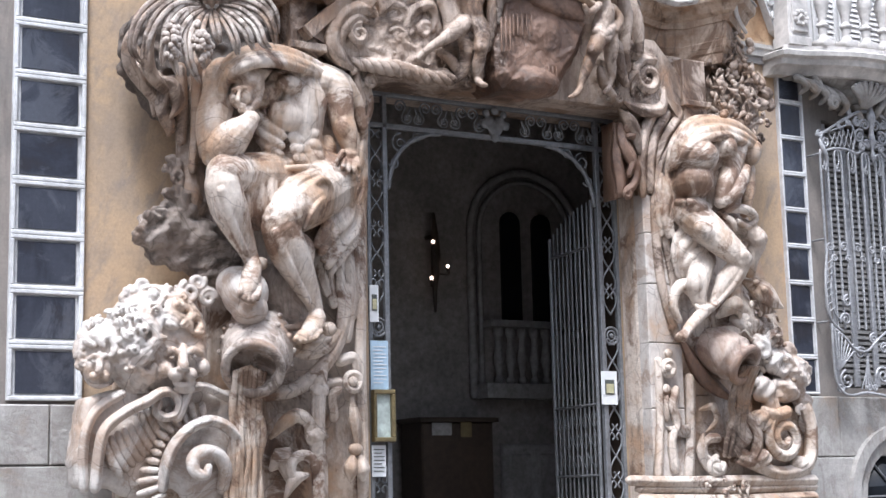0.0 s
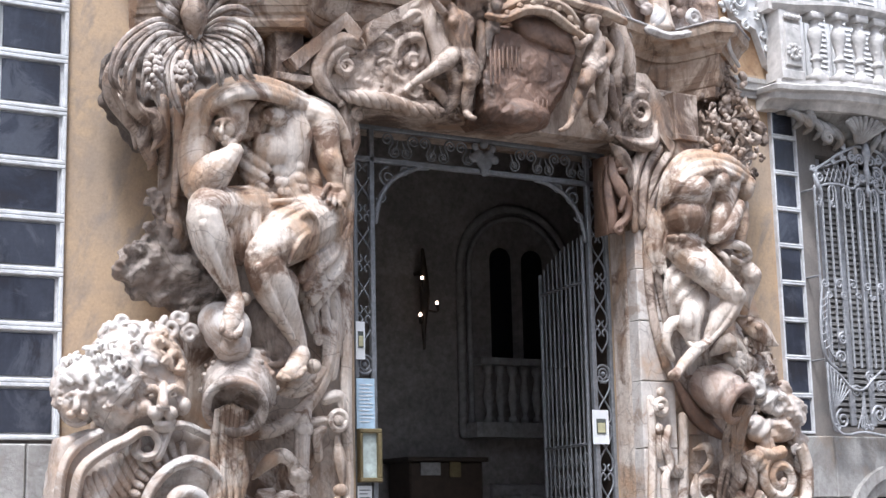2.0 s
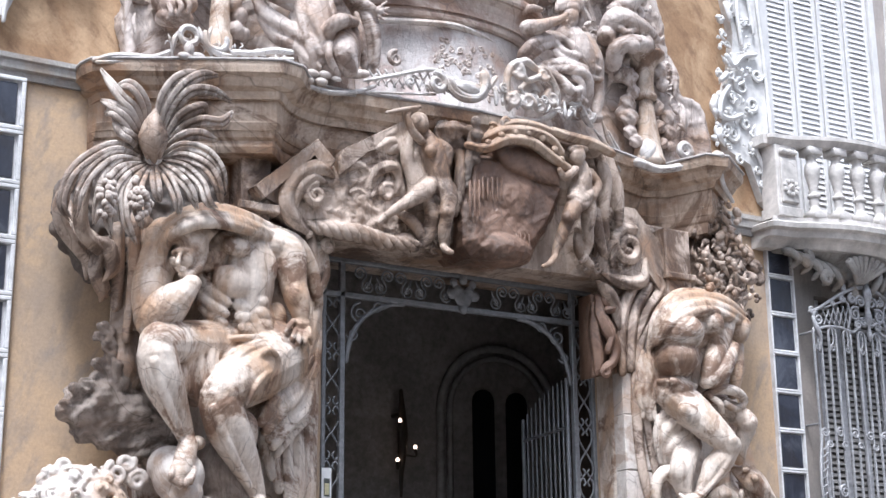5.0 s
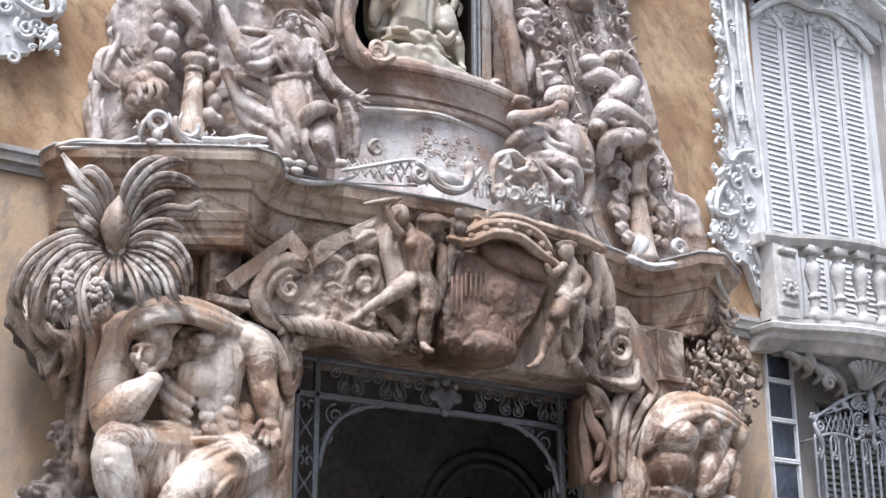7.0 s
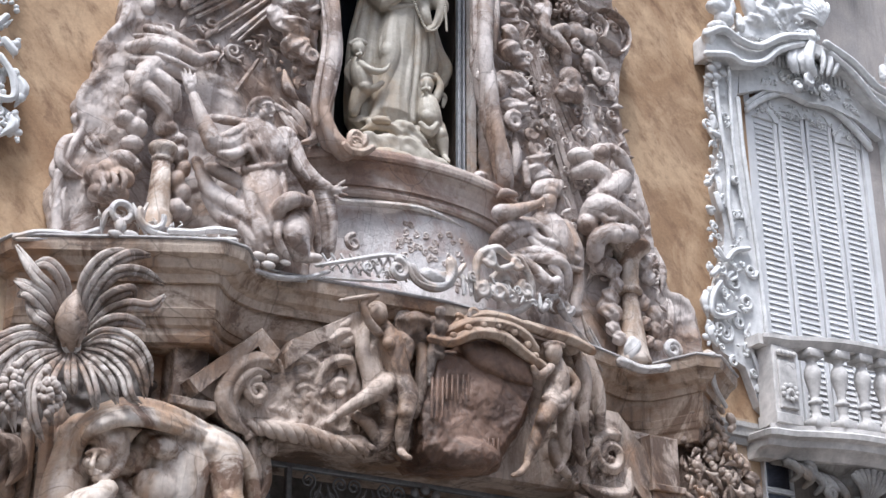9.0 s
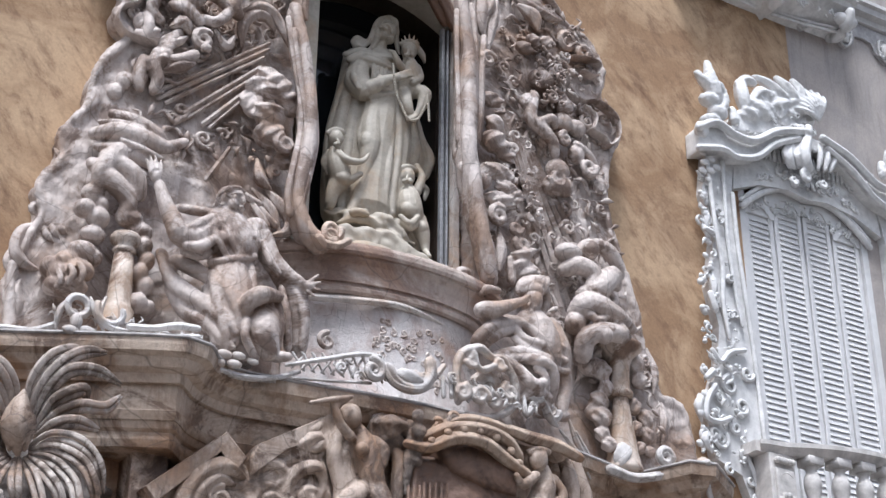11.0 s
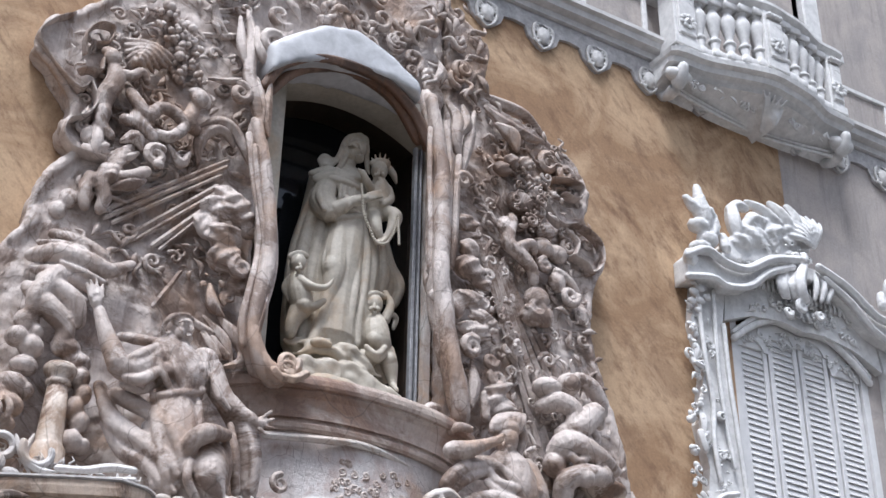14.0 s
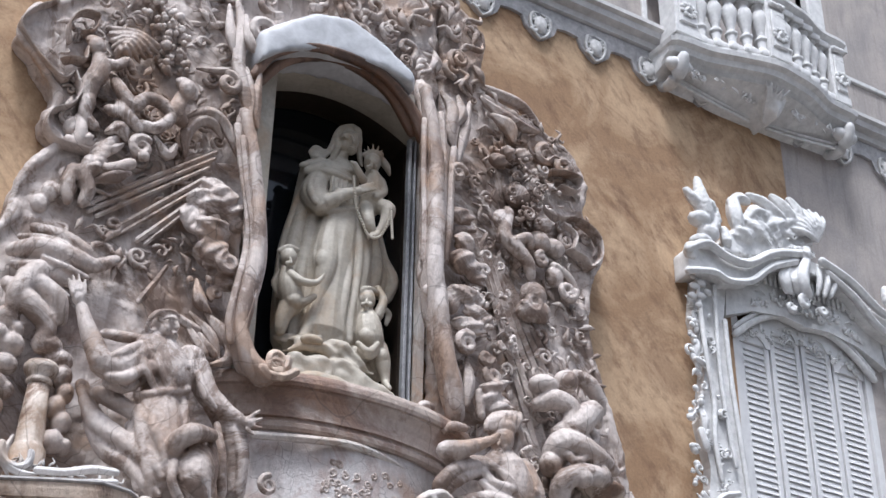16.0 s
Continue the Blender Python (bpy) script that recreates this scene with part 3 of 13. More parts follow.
for r, t in ((0.78, 0.05), (0.66, 0.035)):
    ar.tube([(2.15 + r * math.cos(a), 3.16, 4.55 + r * math.sin(a), t) for a in np.linspace(math.pi, 0, 14)], 6)
    for s in (-1, 1):
        ar.tube([(2.15 + s * r, 3.16, 4.55, t), (2.15 + s * r, 3.16, 2.6, t)], 6)
solid("archivolt", ar, INWHITE_SHADED, arch)
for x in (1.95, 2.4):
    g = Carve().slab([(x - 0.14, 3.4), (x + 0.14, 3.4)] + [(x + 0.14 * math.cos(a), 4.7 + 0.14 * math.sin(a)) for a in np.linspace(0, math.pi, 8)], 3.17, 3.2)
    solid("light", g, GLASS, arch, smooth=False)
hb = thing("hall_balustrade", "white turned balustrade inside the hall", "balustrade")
solid("rail", Carve().box(1.5, 3.0, 2.95, 3.18, 3.40, 3.48), INWHITE_SHADED, hb, smooth=False)
solid("base", Carve().box(1.4, 3.0, 2.9, 3.18, 2.55, 2.72), INWHITE_SHADED, hb, smooth=False)
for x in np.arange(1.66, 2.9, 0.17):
    solid("baluster", Carve().lathe((x, 3.06, 2.72), [(0.06, 0), (0.06, 0.06), (0.03, 0.1), (0.065, 0.3), (0.035, 0.5), (0.035, 0.55), (0.06, 0.6), (0.06, 0.68)], 10), INWHITE_SHADED, hb)
tagged(solid("hall_panel_door", Carve().box(1.72, 2.6, 3.1, 3.18, 0.0, 2.02, 0.02).box(1.8, 2.1, 3.08, 3.12, 0.3, 1.9, 0.02).box(2.2, 2.5, 3.08, 3.12, 0.3, 1.9, 0.02), INWHITE_SHADED, smooth=False), "pale panelled door inside the hall", "door")
tb = thing("hall_desk", "dark wooden reception desk in the hall", "desk")
solid("body", Carve().box(0.35, 1.28, 2.6, 3.1, 0.02, 2.25, 0.02), DARKWOOD_AND_SHADE, tb, smooth=False)
solid("top", Carve().box(0.30, 1.33, 2.55, 3.15, 2.25, 2.30, 0.01), DARKWOOD_AND_SHADE, tb, smooth=False)
tagged(solid("paper_sheet", Carve().box(0.47, 0.72, 2.58, 2.592, 2.10, 2.24), INWHITE_SHADED, smooth=False), "sheet of paper on the hall desk", "paper")
tagged(solid("card_sheet", Carve().box(0.84, 0.98, 2.58, 2.592, 2.08, 2.25), OLIVE, smooth=False), "brown card on the hall desk", "paper")
hl = thing("wall_lamp", "dark hanging lantern with three lit bulbs", "lamp")
solid("stem", Carve().tube([(0.78, 3.0, 4.7, 0.02), (0.8, 3.0, 4.2, 0.06), (0.78, 3.0, 3.8, 0.03), (0.78, 3.0, 3.55, 0.015)], 8), DARKWOOD_AND_SHADE, hl)
solid("bracket", Carve().tube([(0.79, 3.0, 4.45, 0.015), (0.79, 3.2, 4.45, 0.03)], 6), DARKWOOD_AND_SHADE, hl)
for x, z in ((0.74, 4.36), (0.93, 4.08), (0.71, 3.93)):
    solid("arm", Carve().tube([(0.79, 3.0, 4.0, 0.012), (x, 2.95, z - 0.1, 0.012), (x, 2.95, z - 0.03, 0.02)], 6), DARKWOOD_AND_SHADE, hl)
    solid("bulb", Carve().knob((x, 2.95, z), (0.02, 0.02, 0.026)), BULB, hl)

# added dark strip that paints the door reveal as shaded
tagged(solid("door_lining", Carve().box(1.225, 1.249, 0.09, 0.5, 0.0, 5.2), DARKWOOD_AND_SHADE, smooth=False), "dark strip added over the door reveal in place of shade", "lining", kind="structure")
# ---- iron door screen ----
def heart(c, x, z, w, h, y, r, up=1):
    """A pair of facing scrolls."""
    for s in (-1, 1):
        c.tube([(x, y, z - up * h * 0.5, r), (x + s * w * 0.42, y, z - up * h * 0.1, r), (x + s * w * 0.5, y, z + up * h * 0.25, r), (x + s * w * 0.28, y, z + up * h * 0.46, r), (x + s * w * 0.08, y, z + up * h * 0.3, r), (x + s * w * 0.2, y, z + up * h * 0.18, r)], 5, steps=3)


gate = thing("iron_door_screen", "grey wrought-iron door screen with scrolls, standing in the portal", "gate")
gy = 0.05
for nm, x0, x1, z0, z1 in (("post", -1.60, -1.56, 0, 5.2), ("post", -1.43, -1.38, 0, 5.2), ("post", 1.0, 1.05, 0, 5.2), ("post", 1.21, 1.25, 0, 5.2), ("rail", -1.6, 1.25, 4.86, 4.91), ("rail", -1.6, 1.25, 5.17, 5.21)):
    solid(nm, Carve().box(x0, x1, gy - 0.025, gy + 0.025, z0, z1, 0.006), IRON, gate, smooth=False)
for k in range(12):
    x = -1.29 + 0.2 * k
    if abs(x + 0.19) < 0.12:
        continue
    sgn = 1 if k % 2 else -1
    half = []
    for i in range(19):
        r = 0.012 + 0.055 * i / 18
        a = math.atan2(-0.055, -0.040) - 3.2 * math.pi * (1 - i / 18)
        half.append((0.040 + r * math.cos(a), 0.055 + r * math.sin(a)))
    curve = half[:-1] + [(0.0, 0.0)] + [(-p, -q) for p, q in reversed(half[:-1])]
    solid("scroll", Carve().tube([(x + 0.1 + sgn * p, gy, 5.04 + q, 0.0095) for p, q in curve], 6, steps=1, taper=1.0), IRON, gate)
    solid("leaf", Carve().tube([(x + 0.1, gy, 4.94, 0.006), (x + 0.1 - sgn * 0.05, gy, 5.02, 0.016), (x + 0.1 - sgn * 0.075, gy, 5.09, 0.006)], 6, flat=0.5), IRON, gate)
crest = Carve()
for dx, dz, r in ((0, 0, 0.09), (-0.12, 0.03, 0.05), (0.12, 0.03, 0.05), (0, -0.1, 0.05), (-0.1, 0.14, 0.04), (0, 0.17, 0.045), (0.1, 0.14, 0.04), (-0.06, 0.07, 0.05), (0.06, 0.07, 0.05)):
    crest.knob((-0.19 + dx, gy - 0.03, 4.98 + dz), (r, 0.03, r))
solid("crest", crest, IRON, gate, voxel=0.012)
for s, xa, xb in ((1, -1.38, -0.80), (-1, 1.0, 0.42)):
    c = Carve()
    c.tube([(xa + s * 0.02 + s * 0.56 * (1 - math.cos(a)), gy, 4.30 + 0.56 * math.sin(a), 0.022) for a in np.linspace(0, math.pi / 2, 9)], 6, steps=1)
    c.scroll((xa + s * 0.15, gy, 4.73), 0.1, 0.02, 1.6, 90, 0.012, 0.008)
    c.scroll((xa + s * 0.33, gy, 4.80), 0.06, 0.015, 1.4, 0, 0.010, 0.008)
    c.scroll((xa + s * 0.08, gy, 4.54), 0.06, 0.015, 1.4, 200, 0.010, 0.008)
    c.tube([(xa + s * 0.05, gy, 4.4, 0.01), (xa + s * 0.1, gy, 4.6, 0.012), (xa + s * 0.25, gy, 4.74, 0.012), (xa + s * 0.45, gy, 4.83, 0.01)], 5)
    solid("spandrel", c, IRON, gate)
for x in (-1.495, 1.13):
    z = 0.15
    k = 0
    while z < 4.7:
        c = Carve()
        if abs(z - 2.95) < 0.12:
            c.scroll((x, gy, 2.98), 0.085, 0.085, 1.0, 0, 0.012, 0.012)
            c.scroll((x, gy, 2.98), 0.05, 0.05, 1.0, 0, 0.010, 0.010)
            c.knob((x, gy, 2.98), 0.025)
            solid("rosette", c, IRON, gate)
        else:
            heart(c, x, z + 0.11, 0.15, 0.24, gy, 0.0095, 1 if k % 2 else -1)
            solid("scroll", c, IRON, gate)
        z += 0.235
        k += 1
leaf = thing("gate_leaf", "grey iron gate leaf standing open into the hall", "gate")
p0, p1 = np.array((0.99, 0.12)), np.array((1.10, 1.05))
for i in range(11):
    q = p0 + (p1 - p0) * i / 10
    big = i in (0, 10)
    top = 4.35 - 0.25 * (i / 10) ** 2
    solid("stile" if big else "bar", Carve().tube([(q[0], q[1], 0.05, 0.022 if big else 0.011), (q[0], q[1], top, 0.022 if big else 0.011)], 6), IRON, leaf)
for z in (0.2, 1.6, 2.3, 3.9):
    solid("rail", Carve().tube([(*p0, z, 0.016), (*p1, z, 0.016)], 6), IRON, leaf)
for z in (1.75, 1.95, 2.15):
    for i in range(5):
        q = p0 + (p1 - p0) * (i + 0.5) / 5
        solid("lozenge", Carve().tube([(q[0] - 0.01, q[1] - 0.08, z, 0.008), (q[0], q[1], z + 0.09, 0.008), (q[0] + 0.01, q[1] + 0.08, z, 0.008), (q[0], q[1], z - 0.09, 0.008), (q[0] - 0.01, q[1] - 0.08, z, 0.008)], 5, steps=1), IRON, leaf)

# ---- notices on the door screen ----
def notice(x0, x1, z0, z1, mat, label, lines, ink, mark=None):
    n = thing("notice", label, "notice", "notices on the door")
    solid("sheet", Carve().box(x0, x1, 0.004, 0.012, z0, z1), mat, n, smooth=False)
    for i in range(lines):
        z = z1 - (z1 - z0) * (0.12 + 0.8 * i / max(lines, 1))
        solid("print", Carve().box(x0 + (x1 - x0) * 0.12, x1 - (x1 - x0) * (0.12 + 0.2 * (i % 3 == 1)), -0.001, 0.003, z - 0.008, z), ink, n, smooth=False)
    if mark:
        a, b, c, d = mark
        solid("printed_frame", Carve().box(x0 + (x1 - x0) * a, x0 + (x1 - x0) * b, -0.003, 0.003, z0 + (z1 - z0) * c, z0 + (z1 - z0) * d), BLACKINK, n, smooth=False)
        solid("printed_field", Carve().box(x0 + (x1 - x0) * (a + 0.06), x0 + (x1 - x0) * (b - 0.06), -0.006, 0.0, z0 + (z1 - z0) * (c + 0.04), z0 + (z1 - z0) * (d - 0.12)), YELLOWINK, n, smooth=False)
    return n


notice(0.955, 1.145, 2.29, 2.62, PAPER, "white paper notice with a framed print", 0, BLACKINK, (0.22, 0.8, 0.3, 0.74))
notice(-1.60, -1.51, 3.02, 3.36, PAPER, "white paper notice with a framed print", 0, BLACKINK, (0.22, 0.8, 0.3, 0.74))
notice(-1.60, -1.42, 2.40, 2.85, BLUEPAPER, "blue tinted printed notice on the door screen", 11, PAPER)
notice(-1.60, -1.46, 1.62, 1.90, PAPER, "white printed notice on the door screen", 7, BLACKINK)
nb = thing("notice_case", "olive wooden notice case with a glazed front", "notice case")
for a in ((-1.60, -1.38, 2.36, 2.40), (-1.60, -1.38, 1.93, 1.97), (-1.60, -1.57, 1.97, 2.36), (-1.42, -1.38, 1.97, 2.36)):
    solid("frame_piece", Carve().box(a[0], a[1], -0.06, 0.01, a[2], a[3], 0.008), OLIVE, nb, smooth=False)
solid("sheet", Carve().box(-1.57, -1.42, -0.02, -0.01, 1.97, 2.36), plain("greenish_paper", (0.55, 0.62, 0.58), 0.6), nb, smooth=False)

# ---- entablature over the door ----
ent = thing("entablature", "soot-streaked curved stone entablature with oblique ends", "cornice")
plan = [(-3.75, -0.05), (-3.72, -0.20)] + spline([(-3.60, -0.30), (-3.0, -0.62), (-2.45, -0.90)], 3) + spline([(-2.40, -0.86), (-2.24, -0.68), (-1.95, -0.55), (-1.5, -0.57), (-0.6, -0.66), (-0.05, -0.64), (0.6, -0.54), (1.3, -0.36), (1.72, -0.22), (1.95, -0.30)], 5) + spline([(2.0, -0.38), (2.10, -0.62), (2.16, -0.78)], 3) + [(2.62, -0.42), (2.72, -0.05)]
solid("cornice", loft(Carve(), plan, [(0.0, 6.18), (0.015, 6.24), (0.06, 6.27), (0.09, 6.33), (0.13, 6.36), (0.14, 6.41), (0.14, 6.45)]), CORNICE, ent, smooth=False)
solid("frieze", loft(Carve(), plan, [(-0.06, 5.93), (-0.05, 5.95), (-0.03, 5.99), (-0.05, 6.0), (-0.04, 6.179)]), CORNICE, ent, smooth=False)
solid("architrave", loft(Carve(), plan, [(-0.14, 5.76), (-0.12, 5.81), (-0.12, 5.86), (-0.09, 5.88), (-0.07, 5.929)]), CORNICE, ent, smooth=False)
solid("flashing", loft(Carve(), plan, [(0.145, 6.451), (0.155, 6.46), (0.15, 6.475), (-0.1, 6.50)]), LEAD, ent, smooth=False)

# ---- rococo window with louvred shutters ----
def louvre_leaf(x0, x1, z0, z1, arch_rise, parent):
    leaf_t = solid("shutter_frame", Carve().box(x0, x0 + 0.055, 0.03, 0.08, z0, z1, 0.006).box(x1 - 0.055, x1, 0.03, 0.08, z0, z1, 0.006).box(x0 + 0.055, x1 - 0.055, 0.03, 0.08, z0, z0 + 0.1, 0.006).box(x0 + 0.055, x1 - 0.055, 0.03, 0.08, z1 - 0.16, z1, 0.006), SHUTTER, parent, smooth=False)
    me = None
    z = z0 + 0.12
    while z < z1 - 0.18:
        if me is None:
            ob = solid("slat", Carve().box(x0 + 0.055, x1 - 0.055, -0.040, 0.040, -0.004, 0.004), SHUTTER, leaf_t, smooth=False)
            me = ob.data
        else:
            ob = new("slat", me)
            ob.parent = leaf_t
        ob.matrix_basis = pose(0, 0.055, z, 74 + 2 * math.sin(z * 37.0))
        z += 0.062
    return leaf_t


def shutters(x0, x1, z0, z1, rise, n, label):
    w = thing("shuttered_window", label, "window", "shuttered windows")
    step = (x1 - x0 - 0.16) / n
    for i in range(n):
        a = x0 + 0.08 + step * i
        mid = (a + step / 2 - (x0 + x1) / 2) / ((x1 - x0) / 2)
        louvre_leaf(a + 0.012, a + step - 0.012, z0, z1 + rise * (1 - mid * mid), 0, w)
    solid("jamb", Carve().box(x0, x0 + 0.08, 0.0, 0.12, z0, z1 + 0.40), SHUTTER, w, smooth=False)
    solid("jamb", Carve().box(x1 - 0.08, x1, 0.0, 0.12, z0, z1 + 0.40), SHUTTER, w, smooth=False)
    pts = [(x0, z1)] + [(x0 + (x1 - x0) * s, z1 + rise * (1 - (2 * s - 1) ** 2)) for s in np.linspace(0, 1, 13)]
    low = []
    for i in range(n):
        a = x0 + 0.08 + step * i
        mid = (a + step / 2 - (x0 + x1) / 2) / ((x1 - x0) / 2)
        top = z1 + rise * (1 - mid * mid) - 0.12
        low += [(a + 0.01, top - 0.06), (a + 0.06, top - 0.06), (a + step * 0.28, top + 0.03), (a + step * 0.5, top + 0.06), (a + step * 0.72, top + 0.03), (a + step - 0.06, top - 0.06), (a + step - 0.01, top - 0.06)]
    sp = Carve()
    for i in range(len(low) - 1):
        (xa, za), (xb, zb) = low[i], low[i + 1]
        ta, tb = (z1 + 0.12 + rise * (1 - (2 * (q - x0) / (x1 - x0) - 1) ** 2) for q in (xa, xb))
        sp.slab([(xa, za), (xb, zb), (xb, tb), (xa, ta)], 0.012, 0.028)
    solid("spandrel", sp, SHUTTER, w, smooth=False)
    for k, (off, r) in enumerate(((0.06, 0.035), (0.13, 0.025))):
        solid("archivolt", Carve().tube([(x, -0.04, z + off, r) for x, z in pts[1:]], 8, steps=2), STUCCO, w)
    return w


shutters(3.62, 5.38, 6.22, 9.66, 0.42, 4, "tall window closed by four white louvred shutter leaves")

# ---- balconies ----
BALUSTER = [(0.085, 0.0), (0.085, 0.09), (0.055, 0.10), (0.047, 0.15), (0.060, 0.20), (0.052, 0.215), (0.074, 0.225), (0.074, 0.25), (0.048, 0.262), (0.045, 0.29), (0.058, 0.35), (0.088, 0.46), (0.092, 0.51), (0.080, 0.56), (0.054, 0.60), (0.050, 0.625), (0.068, 0.635), (0.068, 0.655), (0.056, 0.665), (0.085, 0.67), (0.085, 0.73)]


def balcony(plan, z, h, xs, mat, label, posts):
    b = thing("balcony", label, "balcony", "stone balconies")
    solid("slab", loft(Carve(), plan, [(-0.20, z - 0.24), (-0.16, z - 0.20), (-0.12, z - 0.17), (-0.06, z - 0.15), (-0.04, z - 0.09), (0.02, z - 0.07), (0.03, z - 0.02), (0.0, z)]), mat, b, smooth=False)
    inner = plan[2:-2]
    solid("rail", sweep(Carve(), inner, [(-0.19, z + h - 0.11), (-0.04, z + h - 0.11), (-0.01, z + h - 0.08), (0.02, z + h - 0.05), (0.02, z + h - 0.01), (0.0, z + h), (-0.2, z + h)]), mat, b, smooth=False)
    solid("bottom_rail", sweep(Carve(), inner, [(-0.2, z), (-0.02, z), (-0.02, z + 0.05), (-0.2, z + 0.05)]), mat, b, smooth=False)
    for sx in (plan[1][0], plan[-2][0]):
        solid("side_rail", Carve().box(sx - 0.02 if sx < 4.2 else sx - 0.16, sx + 0.16 if sx < 4.2 else sx + 0.02, plan[2][1] + 0.02, 0.0, z + h - 0.105, z + h - 0.004), mat, b, smooth=False)
    me = None
    px, py = [p[0] for p in plan], [p[1] for p in plan]
    for x in xs:
        y = float(np.interp(x, px, py)) + 0.11
        if me is None:
            s = (h - 0.16) / 0.73
            ob = solid("baluster", Carve().lathe((0, 0, 0), [(r * 0.92, q * s) for r, q in BALUSTER], 14).box(-0.088, 0.088, -0.088, 0.088, 0.0, 0.085, 0.006).box(-0.088, 0.088, -0.088, 0.088, 0.655 * s, 0.73 * s, 0.006), mat, b)
            me = ob.data
        else:
            ob = new("baluster", me)
            ob.parent = b
        ob.matrix_basis = pose(x, y, z + 0.05)
    for x, w in posts:
        y = float(np.interp(x, px, py)) + 0.02
        c = Carve().box(x - w / 2, x + w / 2, y, y + 0.24, z + 0.05, z + h - 0.11, 0.012)
        c.box(x - w / 2 - 0.015, x + w / 2 + 0.015, y - 0.015, y + 0.25, z + 0.05, z + 0.16, 0.01)
        c.box(x - w * 0.36, x + w * 0.36, y - 0.03, y, z + 0.2, z + h - 0.26, 0.012)
        for k in range(5):
            c.knob((x - w * 0.3 + w * 0.15 * k, y - 0.03, z + h - 0.19), 0.032, 8, 5)
        for k in range(9):
            q = 2 * math.pi * k / 9
            c.knob((x + 0.085 * math.cos(q), y - 0.04, z + h * 0.38 + 0.07 * math.sin(q)), (0.032, 0.016, 0.028), 8, 5)
        c.scroll((x, y - 0.01, z + h * 0.6), w * 0.3, 0.02, 1.3, 30, 0.025, 0.012)
        c.tube([(x - w * 0.3, y, z + h * 0.25, 0.02), (x, y - 0.03, z + h * 0.4, 0.035), (x + w * 0.3, y, z + h * 0.28, 0.02)], 7)
        solid("pedestal", c, mat, b, smooth=False)
    return b


plan1 = [(3.28, 0.0), (3.29, -0.26), (3.31, -0.32)] + spline([(3.35, -0.35), (3.58, -0.38), (3.75, -0.46), (4.1, -0.58), (4.5, -0.62), (4.9, -0.58), (5.25, -0.46), (5.42, -0.38), (5.65, -0.35)], 3) + [(5.69, -0.32), (5.71, -0.26), (5.72, 0.0)]
balcony(plan1, 6.14, 0.94, [3.84 + 0.264 * i for i in range(6)], BALCONYSTONE, "white stone balcony with turned balusters", [(3.53, 0.30), (5.47, 0.30)])
plan2 = [(2.85, 0.0), (2.86, -0.36), (2.9, -0.4)] + spline([(3.0, -0.42), (3.3, -0.44), (3.6, -0.52), (4.0, -0.62), (4.3, -0.60), (4.6, -0.55), (4.9, -0.44), (5.2, -0.42)], 3) + [(5.3, -0.4), (5.34, -0.3), (5.35, 0.0)]
# paler than the lower balcony: bounced light is put into the colour
balcony(plan2, 12.72, 0.95, [3.29 + 0.165 * i for i in range(5)] + [4.30 + 0.165 * i for i in range(5)], STUCCO, "upper balcony with close-set balusters, paled for bounced light", [(3.05, 0.3), (4.10, 0.26), (5.15, 0.2)])

# wrought window basket
wg = thing("window_grille", "pale grey wrought-iron window basket with scrolls", "grille")
for i in range(16):
    x = 3.86 + 0.104 * i
    solid("bar", Carve().box(x - 0.010, x + 0.010, -0.212, -0.192, 3.12, 5.06, 0.003), SILVERIRON, wg, smooth=False)
for i in range(8):
    x = 3.912 + 0.208 * i
    solid("hoop", Carve().tube([(x - 0.052, -0.20, 5.02, 0.012), (x - 0.045, -0.20, 5.08, 0.012), (x, -0.20, 5.115, 0.012), (x + 0.045, -0.20, 5.08, 0.012), (x + 0.052, -0.20, 5.02, 0.012)], 6), SILVERIRON, wg)
    solid("drop_scroll", Carve().scroll((x, -0.20, 4.90), 0.04, 0.012, 1.3, 90, 0.010, 0.007, 1 if i % 2 else -1).tube([(x, -0.2, 5.10, 0.009), (x + 0.015, -0.2, 5.0, 0.009), (x, -0.2, 4.94, 0.009)], 6), SILVERIRON, wg)
    solid("mid_scroll", Carve().scroll((x, -0.21, 4.02), 0.055, 0.014, 1.4, 60 * i, 0.011, 0.008, 1 if i % 2 else -1).scroll((x + 0.06, -0.21, 3.90), 0.045, 0.012, 1.3, 200 + 60 * i, 0.010, 0.007, -1 if i % 2 else 1), SILVERIRON, wg)

for x in (3.86, 5.42):
    for z in (3.2, 4.1, 5.05):
        solid("wall_stay", Carve().tube([(x, -0.20, z, 0.012), (x, 0.03, z, 0.012)], 6), SILVERIRON, wg)


def ironwork(name, c):
    solid(name, c, SILVERIRON, wg)
    solid(name, mirrored(c, 4.64), SILVERIRON, wg)


ironwork("crown_rail", Carve().tube([(3.83, -0.2, 5.26, 0.018), (3.95, -0.2, 5.30, 0.018), (4.12, -0.2, 5.40, 0.018), (4.3, -0.2, 5.50, 0.02), (4.48, -0.2, 5.58, 0.02), (4.62, -0.2, 5.60, 0.02)], 7))
ironwork("crown_rail", Carve().tube([(3.88, -0.2, 5.06, 0.016), (4.05, -0.2, 5.12, 0.016), (4.25, -0.2, 5.13, 0.016), (4.42, -0.2, 5.10, 0.016), (4.5, -0.2, 5.16, 0.014)], 7))
ironwork("crown_rail", Carve().tube([(4.04, -0.2, 5.32, 0.012), (4.2, -0.2, 5.38, 0.012), (4.36, -0.2, 5.42, 0.012), (4.40, -0.2, 5.28, 0.012), (4.36, -0.2, 5.14, 0.012)], 6))
net = Carve()
